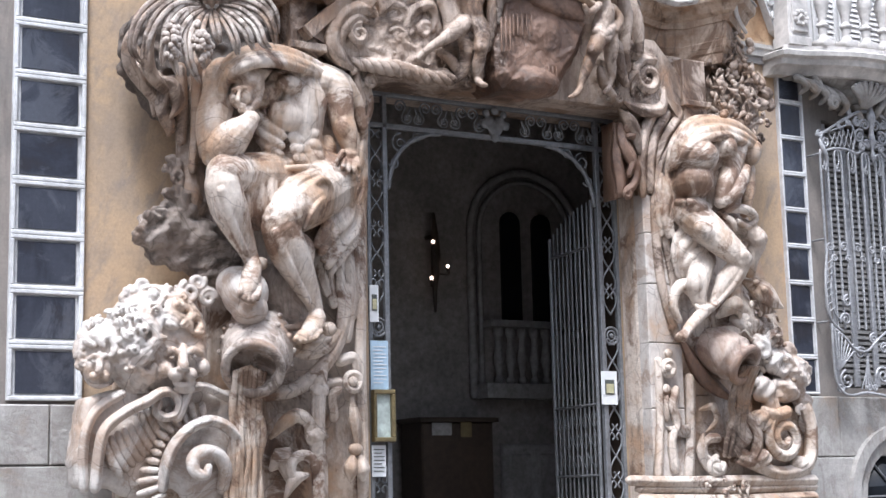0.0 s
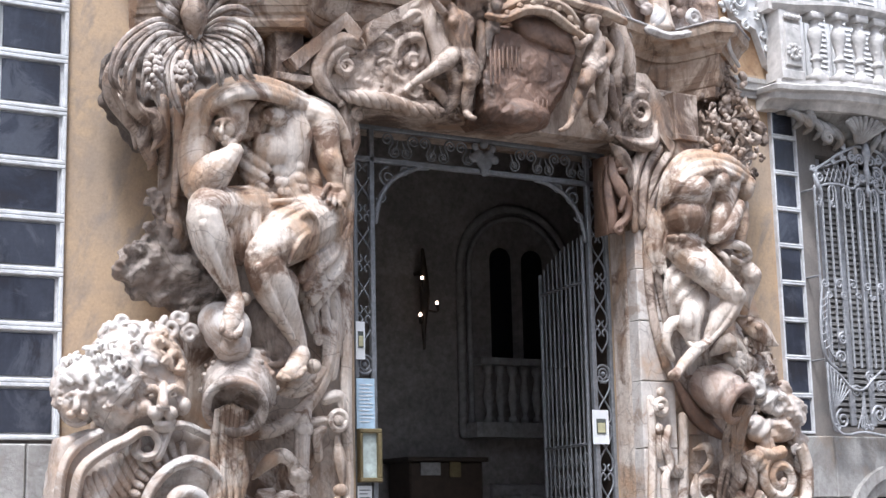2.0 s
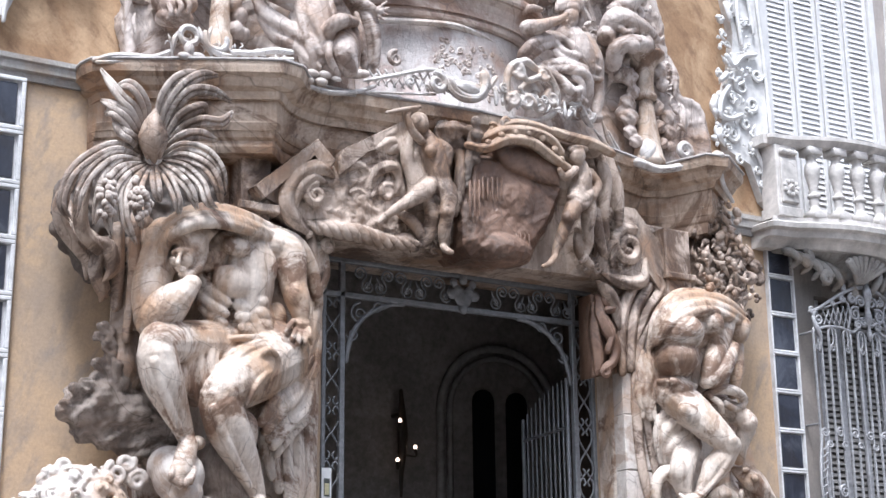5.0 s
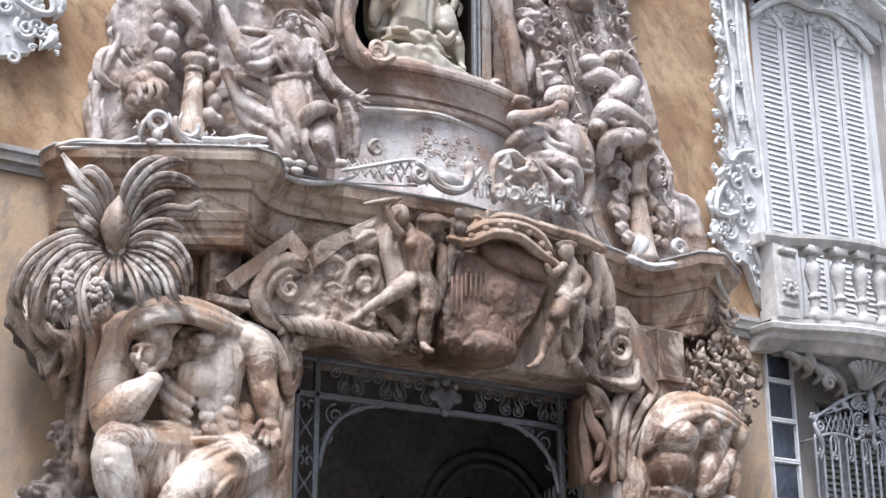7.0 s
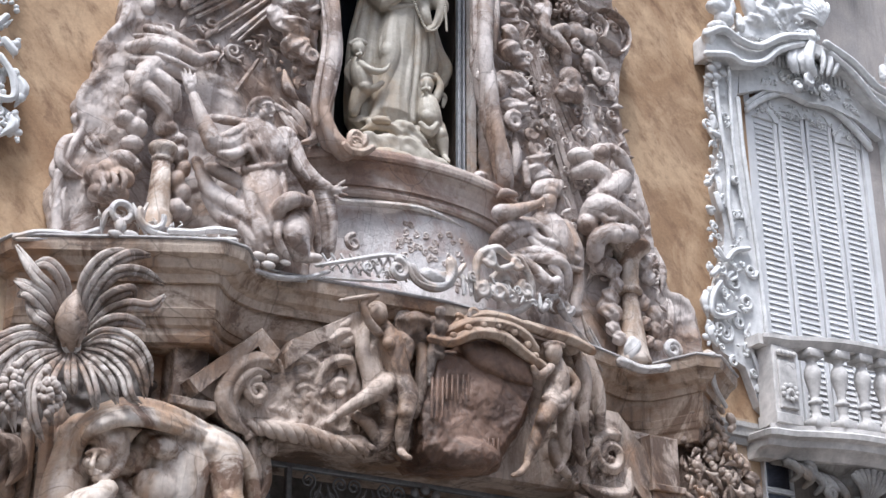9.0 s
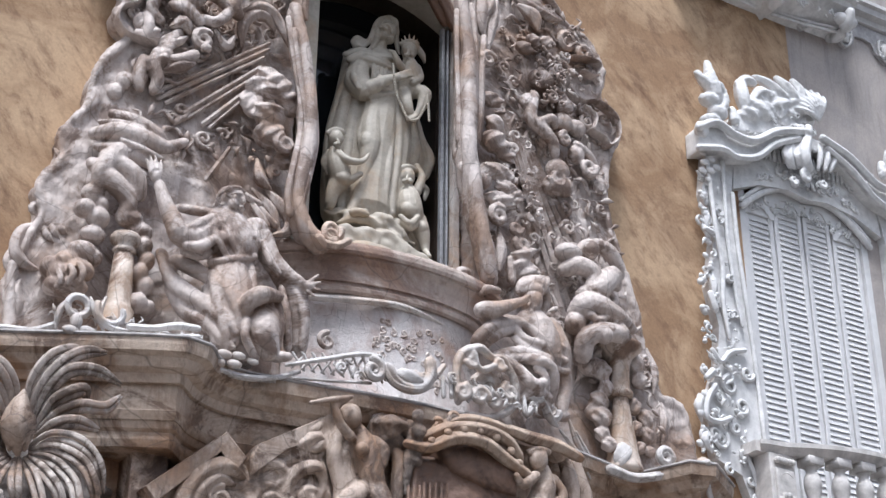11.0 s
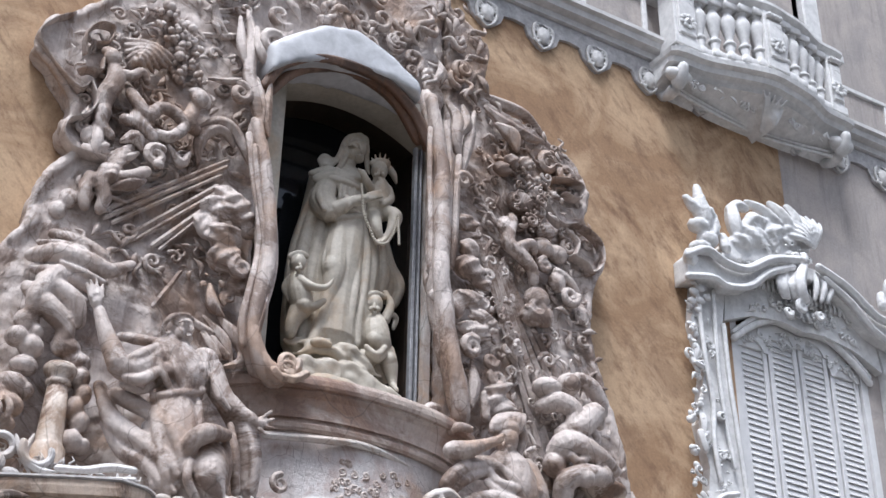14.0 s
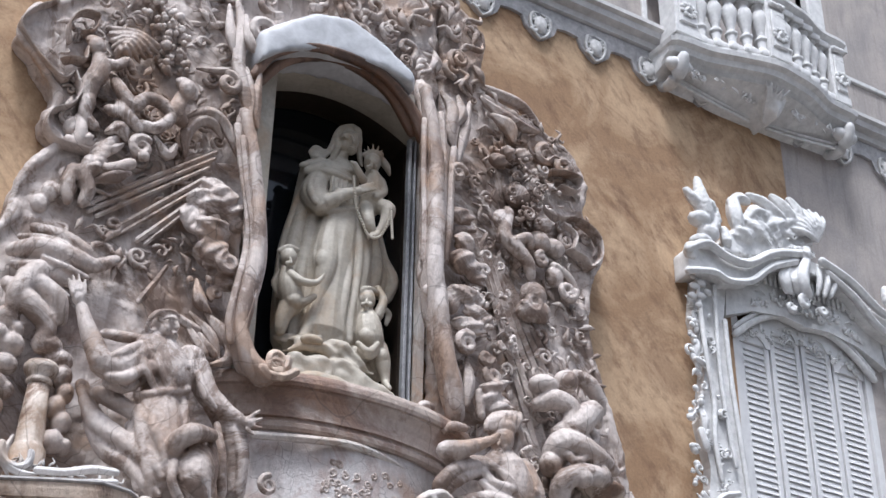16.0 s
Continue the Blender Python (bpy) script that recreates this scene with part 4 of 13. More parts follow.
for k in range(5):
    net.tube([(4.02 + 0.07 * k, -0.2, 5.14, 0.008), (4.10 + 0.07 * k, -0.2, 5.30 + 0.02 * k, 0.008)], 5)
    net.tube([(4.10 + 0.07 * k, -0.2, 5.14, 0.008), (4.02 + 0.07 * k, -0.2, 5.28 + 0.02 * k, 0.008)], 5)
ironwork("lattice", net)
for x, z, r, st, hd in ((3.94, 5.19, 0.075, 120, 1), (3.86, 5.28, 0.045, 0, -1), (4.47, 5.30, 0.085, 60, 1), (4.56, 5.44, 0.075, 200, -1), (4.50, 5.18, 0.055, 20, 1), (4.44, 5.46, 0.055, 100, 1), (4.30, 5.45, 0.04, 0, -1), (4.16, 5.385, 0.035, 90, 1), (4.58, 5.22, 0.05, 140, -1), (4.33, 5.56, 0.035, 60, 1)):
    ironwork("scroll", Carve().scroll((x, -0.205, z), r, r * 0.2, 1.6, st, 0.015, 0.010, hd))
solid("finial", Carve().tube([(4.64, -0.22, 5.02, 0.012), (4.64, -0.22, 5.08, 0.03), (4.64, -0.22, 5.16, 0.016), (4.64, -0.22, 5.26, 0.04), (4.64, -0.22, 5.40, 0.025), (4.64, -0.23, 5.52, 0.05), (4.64, -0.22, 5.64, 0.03), (4.64, -0.20, 5.74, 0.045)], 8), SILVERIRON, wg)
ironwork("side_leaf", Carve().tube([(3.87, -0.20, 5.20, 0.02), (3.90, -0.22, 5.08, 0.03), (3.95, -0.21, 4.98, 0.022), (3.93, -0.20, 4.86, 0.016)], 7))
ironwork("belly_rail", Carve().tube([(3.88, -0.20, 4.0, 0.014), (3.82, -0.22, 3.75, 0.015), (3.775, -0.25, 3.5, 0.016), (3.80, -0.24, 3.28, 0.016), (3.90, -0.22, 3.16, 0.016), (4.0, -0.22, 3.10, 0.015)], 7))
ironwork("belly_rail", Carve().tube([(3.95, -0.20, 3.92, 0.012), (3.90, -0.22, 3.72, 0.012), (3.86, -0.24, 3.5, 0.012), (3.90, -0.23, 3.3, 0.012), (4.0, -0.22, 3.2, 0.012)], 6))
rungs = Carve()
for k in range(8):
    z = 3.30 + 0.075 * k
    rungs.tube([(3.79 + 0.012 * abs(k - 3), -0.24, z, 0.008), (3.88 + 0.008 * abs(k - 3), -0.24, z + 0.05, 0.008)], 5)
ironwork("rung", rungs)
for x, z, r, st, hd in ((4.10, 3.42, 0.07, 90, 1), (4.06, 3.22, 0.08, 200, -1), (4.02, 2.56, 0.11, 100, 1), (3.92, 2.48, 0.05, 0, -1), (4.24, 2.86, 0.07, 40, 1), (4.56, 2.62, 0.11, 180, -1), (4.45, 3.02, 0.06, 90, 1), (4.34, 2.48, 0.04, 0, 1), (4.42, 2.48, 0.04, 180, -1), (4.60, 2.92, 0.07, 20, 1)):
    ironwork("scroll", Carve().scroll((x, -0.23, z), r, r * 0.2, 1.6, st, 0.015, 0.010, hd))
ironwork("foot_rail", Carve().tube([(3.86, -0.22, 3.16, 0.014), (3.84, -0.24, 2.8, 0.015), (3.86, -0.24, 2.55, 0.015), (3.95, -0.24, 2.43, 0.015), (4.08, -0.24, 2.40, 0.016), (4.3, -0.24, 2.43, 0.016), (4.64, -0.24, 2.39, 0.016)], 7))
ironwork("swag_rail", Carve().tube([(3.86, -0.22, 3.14, 0.014), (4.02, -0.24, 3.02, 0.014), (4.15, -0.25, 2.90, 0.014), (4.32, -0.25, 2.88, 0.014), (4.48, -0.25, 3.0, 0.014), (4.64, -0.24, 3.10, 0.014)], 7))
for k in range(7):
    ironwork("ray", Carve().tube([(3.90 + 0.012 * k, -0.24, 2.66 + 0.01 * k, 0.009), (3.88 + 0.05 * k, -0.24, 3.10 - 0.03 * k, 0.009)], 5))
for k in range(5):
    ironwork("brace", Carve().tube([(4.22 + 0.05 * k, -0.24, 2.47, 0.009), (4.30 + 0.012 * k, -0.24, 2.66, 0.009), (4.32 + 0.006 * k, -0.24, 2.86, 0.009)], 5))
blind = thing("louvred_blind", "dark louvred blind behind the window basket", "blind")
# slats share the hall's white paint, darkened for shade
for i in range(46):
    solid("slat", Carve().box(4.12, 5.98, 0.10, 0.14, 2.55 + i * 0.063, 2.55 + i * 0.063 + 0.035), INWHITE_SHADED, blind, smooth=False)

for i in range(6):
    solid("stile", Carve().box(4.15 + 0.30 * i, 4.23 + 0.30 * i, 0.075, 0.098, 2.52, 5.48, 0.006), SILVERIRON, blind, smooth=False)


# ---- portal: helpers for carved clutter ----
def inside(poly, x, z):
    hit_in, j = False, len(poly) - 1
    for i in range(len(poly)):
        (xi, zi), (xj, zj) = poly[i], poly[j]
        if (zi > z) != (zj > z) and x < (xj - xi) * (z - zi) / (zj - zi) + xi:
            hit_in = not hit_in
        j = i
    return hit_in


def rocaille(c, poly, n, size, y, seed, kinds="slkb", spread=0.06):
    """Scatters scrolls, leaves, knobs and ribbons over a patch of wall."""
    rng = random.Random(seed)
    xs, zs = [p[0] for p in poly], [p[1] for p in poly]
    done = 0
    while done < n:
        x, z = rng.uniform(min(xs), max(xs)), rng.uniform(min(zs), max(zs))
        if not inside(poly, x, z):
            continue
        done += 1
        s = size * rng.uniform(0.6, 1.35)
        yy = y - rng.uniform(0, spread)
        k = rng.choice(kinds)
        a = rng.uniform(0, 360)
        ca, sa = math.cos(radians(a)), math.sin(radians(a))
        if k == "s":
            c.scroll((x, yy, z), s, s * 0.22, rng.uniform(0.9, 1.5), a, s * 0.30, s * 0.17, rng.choice((-1, 1)), seg=6, lift=s * 0.25, flute=3)
        elif k == "l":
            b = rng.uniform(-0.5, 0.5) * s
            c.tube([(x - ca * s, yy, z - sa * s, s * 0.12), (x - sa * b, yy - s * 0.25, z + ca * b, s * 0.32), (x + ca * s, yy - s * 0.1, z + sa * s, s * 0.08)], 6, flat=0.6, flute=3, steps=3)
        elif k == "r":
            c.tube([(x - ca * s * 1.4, yy, z - sa * s * 1.4, s * 0.16), (x - ca * s * 0.5 - sa * s * 0.5, yy - s * 0.3, z - sa * s * 0.5 + ca * s * 0.5, s * 0.2), (x + ca * s * 0.5 + sa * s * 0.5, yy - s * 0.2, z + sa * s * 0.5 - ca * s * 0.5, s * 0.2), (x + ca * s * 1.4, yy, z + sa * s * 1.4, s * 0.14)], 6, flute=3, steps=3)
        elif k == "b":
            for q in range(3):
                c.knob((x + rng.uniform(-0.5, 0.5) * s, yy - s * 0.2, z + rng.uniform(-0.5, 0.5) * s), s * rng.uniform(0.3, 0.45), 8, 5)
        else:
            c.knob((x, yy, z), (s * 0.55, s * 0.45, s * 0.7), 8, 5, turn=a)
    return c


# ---- portal piers ----
def pier(name, outline, y0, mat, label):
    c = Carve().slab(outline, y0, 0.0, 0.05)
    return tagged(solid(name, c, mat, smooth=False), label, "pier", kind="structure")


pier("pier_west", [(-4.05, 0), (-1.80, 0), (-1.80, 5.2), (-1.80, 5.9), (-2.9, 5.95), (-3.1, 4.3), (-3.25, 3.7), (-3.35, 2.95), (-4.0, 2.7)], -0.30, ALABASTER, "carved alabaster pier beside the palace door")
pier("pier_east", [(1.25, 0), (3.3, 0), (3.32, 2.35), (3.05, 3.3), (2.75, 4.3), (2.62, 5.9), (1.35, 5.9), (1.25, 5.2)], -0.26, ALABASTER, "carved alabaster pier beside the palace door")
pier("lintel_block", [(-1.795, 5.20), (1.25, 5.20), (1.25, 5.95), (-1.795, 5.95)], -0.42, STAINED, "carved alabaster lintel over the palace door")
zz = 0.0
rj = random.Random(8)
jamb = tagged(new("jamb_stones"), "veined pale marble jamb of large blocks", "jamb", kind="structure")
while zz < 4.3:
    h = min(rj.uniform(0.45, 0.75), 4.36 - zz)
    solid("block", Carve().box(1.252, 1.66, -0.40 - rj.uniform(0, 0.012), -0.25, zz + 0.003, zz + h - 0.003, 0.01), PALE, jamb, smooth=False)
    zz += h
# ---- left atlas ----
c = Carve()
c.tube([(-2.575, -0.58, 5.102, 0.169), (-2.582, -0.6, 4.906, 0.243), (-2.6, -0.6, 4.687, 0.256), (-2.589, -0.58, 4.477, 0.232), (-2.529, -0.55, 4.284, 0.27), (-2.489, -0.52, 4.117, 0.307)])
c.knob((-2.491, -0.5, 4.193), (0.336, 0.2, 0.215))
c.tube([(-2.94, -0.72, 4.809, 0.11), (-2.808, -0.66, 4.926, 0.129), (-2.662, -0.62, 5.003, 0.14)])
c.knob((-2.761, -0.84, 4.915), (0.119, 0.07, 0.082))
c.knob((-2.363, -0.68, 5.01), (0.141, 0.14, 0.122))
c.tube([(-2.876, -0.76, 4.987, 0.05), (-2.695, -0.8, 5.039, 0.051), (-2.476, -0.76, 5.058, 0.056)])
c.knob((-2.775, -0.8, 4.639), (0.169, 0.085, 0.132), turn=-8)
c.knob((-2.5, -0.76, 4.805), (0.125, 0.075, 0.162), turn=8)
c.tube([(-2.972, -0.66, 4.668, 0.055), (-2.908, -0.77, 4.528, 0.054), (-2.812, -0.8, 4.467, 0.041)])
c.tube([(-2.972, -0.64, 4.579, 0.05), (-2.922, -0.76, 4.445, 0.05), (-2.817, -0.79, 4.384, 0.036)])
c.tube([(-2.953, -0.62, 4.491, 0.05), (-2.908, -0.73, 4.369, 0.05), (-2.817, -0.77, 4.309, 0.036)])
c.knob((-2.69, -0.79, 4.458), (0.078, 0.03, 0.055), turn=-8)
c.knob((-2.532, -0.79, 4.518), (0.078, 0.03, 0.055), turn=-8)
c.knob((-2.669, -0.79, 4.367), (0.077, 0.03, 0.055), turn=-8)
c.knob((-2.511, -0.79, 4.416), (0.078, 0.03, 0.055), turn=-8)
c.knob((-2.644, -0.79, 4.28), (0.077, 0.03, 0.055), turn=-8)
c.knob((-2.49, -0.79, 4.324), (0.078, 0.03, 0.055), turn=-8)
c.knob((-2.838, -0.68, 4.321), (0.118, 0.08, 0.118))
c.knob((-2.316, -0.64, 4.42), (0.084, 0.08, 0.14))
c.knob((-2.749, -0.78, 4.794), (0.046, 0.04, 0.137))
c.knob((-3.126, -0.82, 4.865), (0.135, 0.15, 0.153), turn=-12)
c.knob((-3.19, -0.84, 4.759), (0.094, 0.13, 0.121), turn=-14)
c.tube([(-3.304, -0.915, 4.777, 0.018), (-3.271, -0.95, 4.791, 0.02), (-3.216, -0.955, 4.796, 0.02), (-3.14, -0.93, 4.798, 0.018)])
c.tube([(-3.258, -0.955, 4.777, 0.016), (-3.281, -0.98, 4.713, 0.018), (-3.287, -0.985, 4.679, 0.023)])
c.knob((-3.175, -0.9, 4.723), (0.045, 0.06, 0.049))
c.knob((-3.283, -0.875, 4.725), (0.036, 0.06, 0.04))
c.knob((-3.219, -0.91, 4.618), (0.036, 0.05, 0.031))
c.tube([(-3.285, -0.945, 4.648, 0.011), (-3.265, -0.965, 4.655, 0.013), (-3.212, -0.95, 4.655, 0.011)])
c.tube([(-3.275, -0.945, 4.631, 0.011), (-3.253, -0.96, 4.63, 0.013), (-3.21, -0.945, 4.638, 0.01)])
c.tube([(-3.059, -0.87, 4.776, 0.045), (-3.09, -0.88, 4.696, 0.04), (-3.173, -0.9, 4.617, 0.036)])
c.knob((-3.018, -0.84, 4.831), (0.027, 0.035, 0.05))
c.tube([(-3.286, -0.864, 4.866, 0.018), (-3.28, -0.894, 4.905, 0.022), (-3.251, -0.89, 4.943, 0.022), (-3.203, -0.84, 4.981, 0.018)])
c.tube([(-3.258, -0.876, 4.875, 0.018), (-3.251, -0.906, 4.915, 0.022), (-3.218, -0.89, 4.956, 0.022), (-3.17, -0.84, 4.994, 0.018)])
c.tube([(-3.23, -0.888, 4.884, 0.018), (-3.223, -0.918, 4.923, 0.022), (-3.185, -0.89, 4.968, 0.022), (-3.137, -0.84, 5.006, 0.018)])
c.tube([(-3.201, -0.9, 4.889, 0.018), (-3.195, -0.93, 4.929, 0.022), (-3.151, -0.89, 4.977, 0.022), (-3.103, -0.84, 5.016, 0.018)])
c.tube([(-3.163, -0.888, 4.899, 0.018), (-3.157, -0.918, 4.938, 0.022), (-3.118, -0.89, 4.983, 0.022), (-3.07, -0.84, 5.022, 0.018)])
c.tube([(-3.125, -0.876, 4.904, 0.018), (-3.119, -0.906, 4.944, 0.022), (-3.084, -0.89, 4.986, 0.023), (-3.036, -0.84, 5.024, 0.018)])
c.tube([(-3.087, -0.864, 4.907, 0.018), (-3.081, -0.894, 4.947, 0.022), (-3.051, -0.89, 4.985, 0.023), (-3.002, -0.84, 5.023, 0.018)])
c.tube([(-3.049, -0.852, 4.907, 0.018), (-3.042, -0.882, 4.947, 0.023), (-3.017, -0.89, 4.981, 0.023), (-2.968, -0.84, 5.019, 0.018)])
c.tube([(-3.01, -0.84, 4.906, 0.018), (-3.003, -0.87, 4.946, 0.023), (-2.983, -0.89, 4.976, 0.023), (-2.934, -0.84, 5.015, 0.018)])
c.tube([(-3.411, -0.86, 4.236, 0.14), (-3.374, -0.93, 4.306, 0.158), (-3.295, -0.96, 4.398, 0.141), (-3.217, -0.97, 4.477, 0.097), (-3.157, -0.96, 4.54, 0.071)])
c.tube([(-3.113, -0.99, 4.538, 0.022), (-3.145, -1, 4.56, 0.022), (-3.174, -0.99, 4.55, 0.018)])
c.tube([(-3.141, -0.99, 4.544, 0.022), (-3.174, -1, 4.566, 0.022), (-3.202, -0.99, 4.551, 0.018)])
c.tube([(-3.169, -0.99, 4.55, 0.022), (-3.202, -1, 4.571, 0.022), (-3.23, -0.99, 4.552, 0.018)])
c.tube([(-3.255, -0.55, 5.002, 0.156), (-3.333, -0.62, 4.739, 0.154), (-3.395, -0.7, 4.481, 0.147), (-3.418, -0.8, 4.275, 0.132)])
c.tube([(-2.354, -0.66, 5.031, 0.137), (-2.264, -0.7, 4.964, 0.141), (-2.237, -0.72, 4.821, 0.131), (-2.22, -0.74, 4.678, 0.108), (-2.193, -0.76, 4.561, 0.103), (-2.172, -0.78, 4.434, 0.07)])
c.knob((-2.233, -0.8, 4.596), (0.084, 0.07, 0.112))
c.knob((-2.171, -0.8, 4.358), (0.074, 0.045, 0.079))
c.tube([(-2.246, -0.83, 4.302, 0.026), (-2.28, -0.87, 4.234, 0.021), (-2.287, -0.83, 4.185, 0.017)])
c.tube([(-2.206, -0.83, 4.287, 0.027), (-2.23, -0.87, 4.21, 0.022), (-2.226, -0.83, 4.153, 0.018)])
c.tube([(-2.16, -0.83, 4.291, 0.027), (-2.174, -0.87, 4.213, 0.022), (-2.16, -0.83, 4.154, 0.018)])
c.tube([(-2.124, -0.83, 4.323, 0.025), (-2.128, -0.87, 4.256, 0.02), (-2.103, -0.83, 4.207, 0.017)])
c.tube([(-2.262, -0.83, 4.376, 0.025), (-2.326, -0.86, 4.297, 0.023), (-2.327, -0.84, 4.245, 0.018)])
c.tube([(-2.755, -0.58, 4.143, 0.229), (-3.097, -0.78, 4.092, 0.205), (-3.371, -0.96, 4.049, 0.174)])
c.knob((-3.43, -1.02, 4.041), (0.143, 0.13, 0.155))
c.tube([(-3.442, -1.02, 3.978, 0.147), (-3.377, -0.99, 3.795, 0.155), (-3.259, -0.93, 3.603, 0.117), (-3.152, -0.89, 3.423, 0.074), (-3.109, -0.88, 3.339, 0.061)])
c.knob((-3.274, -0.89, 3.786), (0.157, 0.13, 0.192), turn=-18)
c.tube([(-3.486, -1.13, 3.883, 0.038), (-3.381, -1.08, 3.648, 0.034), (-3.206, -0.97, 3.408, 0.026)])
c.knob((-3.464, -1.06, 4.065), (0.086, 0.07, 0.077))
c.knob((-3.02, -0.83, 3.361), (0.057, 0.06, 0.057))
c.tube([(-3.13, -0.92, 3.332, 0.074), (-3.187, -1, 3.196, 0.082), (-3.236, -1.05, 3.093, 0.064)])
c.tube([(-3.282, -1.05, 3.146, 0.026), (-3.314, -1.09, 3.071, 0.025), (-3.311, -1.07, 3.044, 0.021)])
c.tube([(-3.246, -1.05, 3.118, 0.026), (-3.278, -1.09, 3.043, 0.025), (-3.274, -1.07, 3.016, 0.021)])
c.tube([(-3.209, -1.05, 3.098, 0.026), (-3.242, -1.09, 3.023, 0.025), (-3.238, -1.07, 2.996, 0.021)])
c.tube([(-3.168, -1.05, 3.1, 0.026), (-3.201, -1.09, 3.025, 0.026), (-3.197, -1.07, 2.998, 0.021)])
c.tube([(-3.128, -1.05, 3.133, 0.026), (-3.161, -1.09, 3.057, 0.026), (-3.157, -1.07, 3.03, 0.021)])
c.tube([(-2.294, -0.56, 4.142, 0.299), (-2.62, -0.8, 3.919, 0.244), (-2.833, -0.96, 3.773, 0.19)])
c.knob((-2.91, -1.02, 3.725), (0.158, 0.13, 0.158))
c.tube([(-2.934, -1, 3.66, 0.158), (-2.831, -0.94, 3.472, 0.167), (-2.694, -0.87, 3.294, 0.133), (-2.569, -0.81, 3.103, 0.089), (-2.506, -0.78, 2.966, 0.067)])
c.knob((-2.711, -0.84, 3.441), (0.16, 0.12, 0.205), turn=-20)
c.tube([(-3.012, -1.1, 3.576, 0.039), (-2.876, -1.05, 3.347, 0.035), (-2.632, -0.91, 3.052, 0.026)])
c.knob((-2.96, -1.06, 3.755), (0.087, 0.07, 0.079))
c.knob((-2.37, -0.74, 2.85), (0.067, 0.07, 0.063))
c.tube([(-2.519, -0.82, 2.934, 0.08), (-2.611, -0.92, 2.823, 0.084), (-2.707, -1, 2.75, 0.061)])
c.tube([(-2.741, -0.98, 2.782, 0.026), (-2.804, -1.04, 2.73, 0.024), (-2.814, -1.03, 2.718, 0.02)])
c.tube([(-2.703, -0.98, 2.766, 0.026), (-2.766, -1.04, 2.714, 0.024), (-2.776, -1.03, 2.702, 0.02)])
c.tube([(-2.656, -0.98, 2.767, 0.026), (-2.72, -1.04, 2.716, 0.024), (-2.729, -1.03, 2.704, 0.02)])
c.tube([(-2.609, -0.98, 2.778, 0.026), (-2.673, -1.04, 2.726, 0.024), (-2.682, -1.03, 2.714, 0.02)])
c.tube([(-2.561, -0.98, 2.797, 0.026), (-2.626, -1.04, 2.745, 0.024), (-2.635, -1.03, 2.733, 0.02)])
c.tube([(-2.867, -0.8, 4.166, 0.028), (-2.697, -0.86, 4.19, 0.029), (-2.492, -0.84, 4.208, 0.029), (-2.263, -0.72, 4.231, 0.025)])
c.drape([(-2.24, -0.72, 4.225), (-2.537, -0.9, 4.167), (-2.756, -0.97, 4.072), (-2.861, -0.99, 3.916), (-2.909, -0.96, 3.717)], [(-2.096, -0.66, 3.935), (-2.348, -0.84, 3.981), (-2.552, -1, 3.901), (-2.677, -1.08, 3.771), (-2.734, -1.06, 3.638)], 8)
c.drape([(-2.099, -0.66, 3.986), (-2.223, -0.72, 3.838), (-2.407, -0.8, 3.706), (-2.517, -0.82, 3.551)], [(-1.95, -0.56, 3.931), (-1.979, -0.56, 3.716), (-2.158, -0.6, 3.528), (-2.284, -0.6, 3.354)], 5)
c.tube([(-2.615, -1, 4.02, 0.024), (-2.552, -1.02, 4.077, 0.028), (-2.464, -0.98, 4.052, 0.024), (-2.399, -0.92, 3.954, 0.02)])
c.drape([(-3.288, -0.95, 4.131), (-3.231, -0.96, 4.024), (-3.179, -0.93, 3.835), (-3.096, -0.85, 3.638)], [(-2.891, -0.84, 4.173), (-2.928, -0.9, 3.986), (-2.917, -0.9, 3.818), (-2.859, -0.84, 3.64)], 7)
c.drape([(-3.448, -0.5, 4.252), (-3.399, -0.55, 4.608), (-3.34, -0.6, 4.931), (-3.204, -0.66, 5.132), (-2.953, -0.7, 5.242), (-2.637, -0.66, 5.238), (-2.266, -0.58, 5.172)], [(-3.369, -0.66, 4.401), (-3.338, -0.74, 4.654), (-3.332, -0.86, 4.856), (-3.254, -0.97, 4.958), (-3.048, -1, 5.029), (-2.766, -0.93, 5.043), (-2.391, -0.74, 5.055)], 5)
c.tube([(-3.412, -0.45, 4.303, 0.063), (-3.364, -0.45, 4.635, 0.082), (-3.286, -0.48, 4.945, 0.101), (-3.112, -0.55, 5.093, 0.101), (-2.836, -0.6, 5.14, 0.093), (-2.525, -0.58, 5.162, 0.085)])
c.tube([(-2.309, -0.56, 5.171, 0.057), (-2.111, -0.54, 5.103, 0.067), (-1.974, -0.52, 4.925, 0.063), (-1.9, -0.5, 4.69, 0.053)])
tagged(solid("atlas_statue", c, ALABASTER, voxel=0.0085, folds=0.0015, relax=4, rough=0.003, size=0.04), "veined alabaster statue of a seated giant with bowed head", "statue", "portal statues")
# ---- palm ----
palm = thing("carved_palm", "carved alabaster palm with drooping leaves and date clusters", "carving")
c = Carve(True, 1.0)
c.tube([(-3.42, -0.35, 5.15, 0.164), (-3.45, -0.36, 4.85, 0.154), (-3.46, -0.36, 4.55, 0.134), (-3.48, -0.38, 4.25, 0.124), (-3.49, -0.4, 3.91, 0.161)])
c.tube([(-3.61, -0.5, 5.04, 0.047), (-3.6, -0.52, 4.74, 0.047), (-3.6, -0.5, 4.41, 0.042)])
c.tube([(-3.51, -0.6, 5.03, 0.043), (-3.49, -0.58, 4.74, 0.047), (-3.5, -0.56, 4.45, 0.042), (-3.52, -0.56, 4.16, 0.038)])
c.tube([(-3.38, -0.5, 5.02, 0.048), (-3.4, -0.52, 4.72, 0.043), (-3.41, -0.5, 4.48, 0.038)])
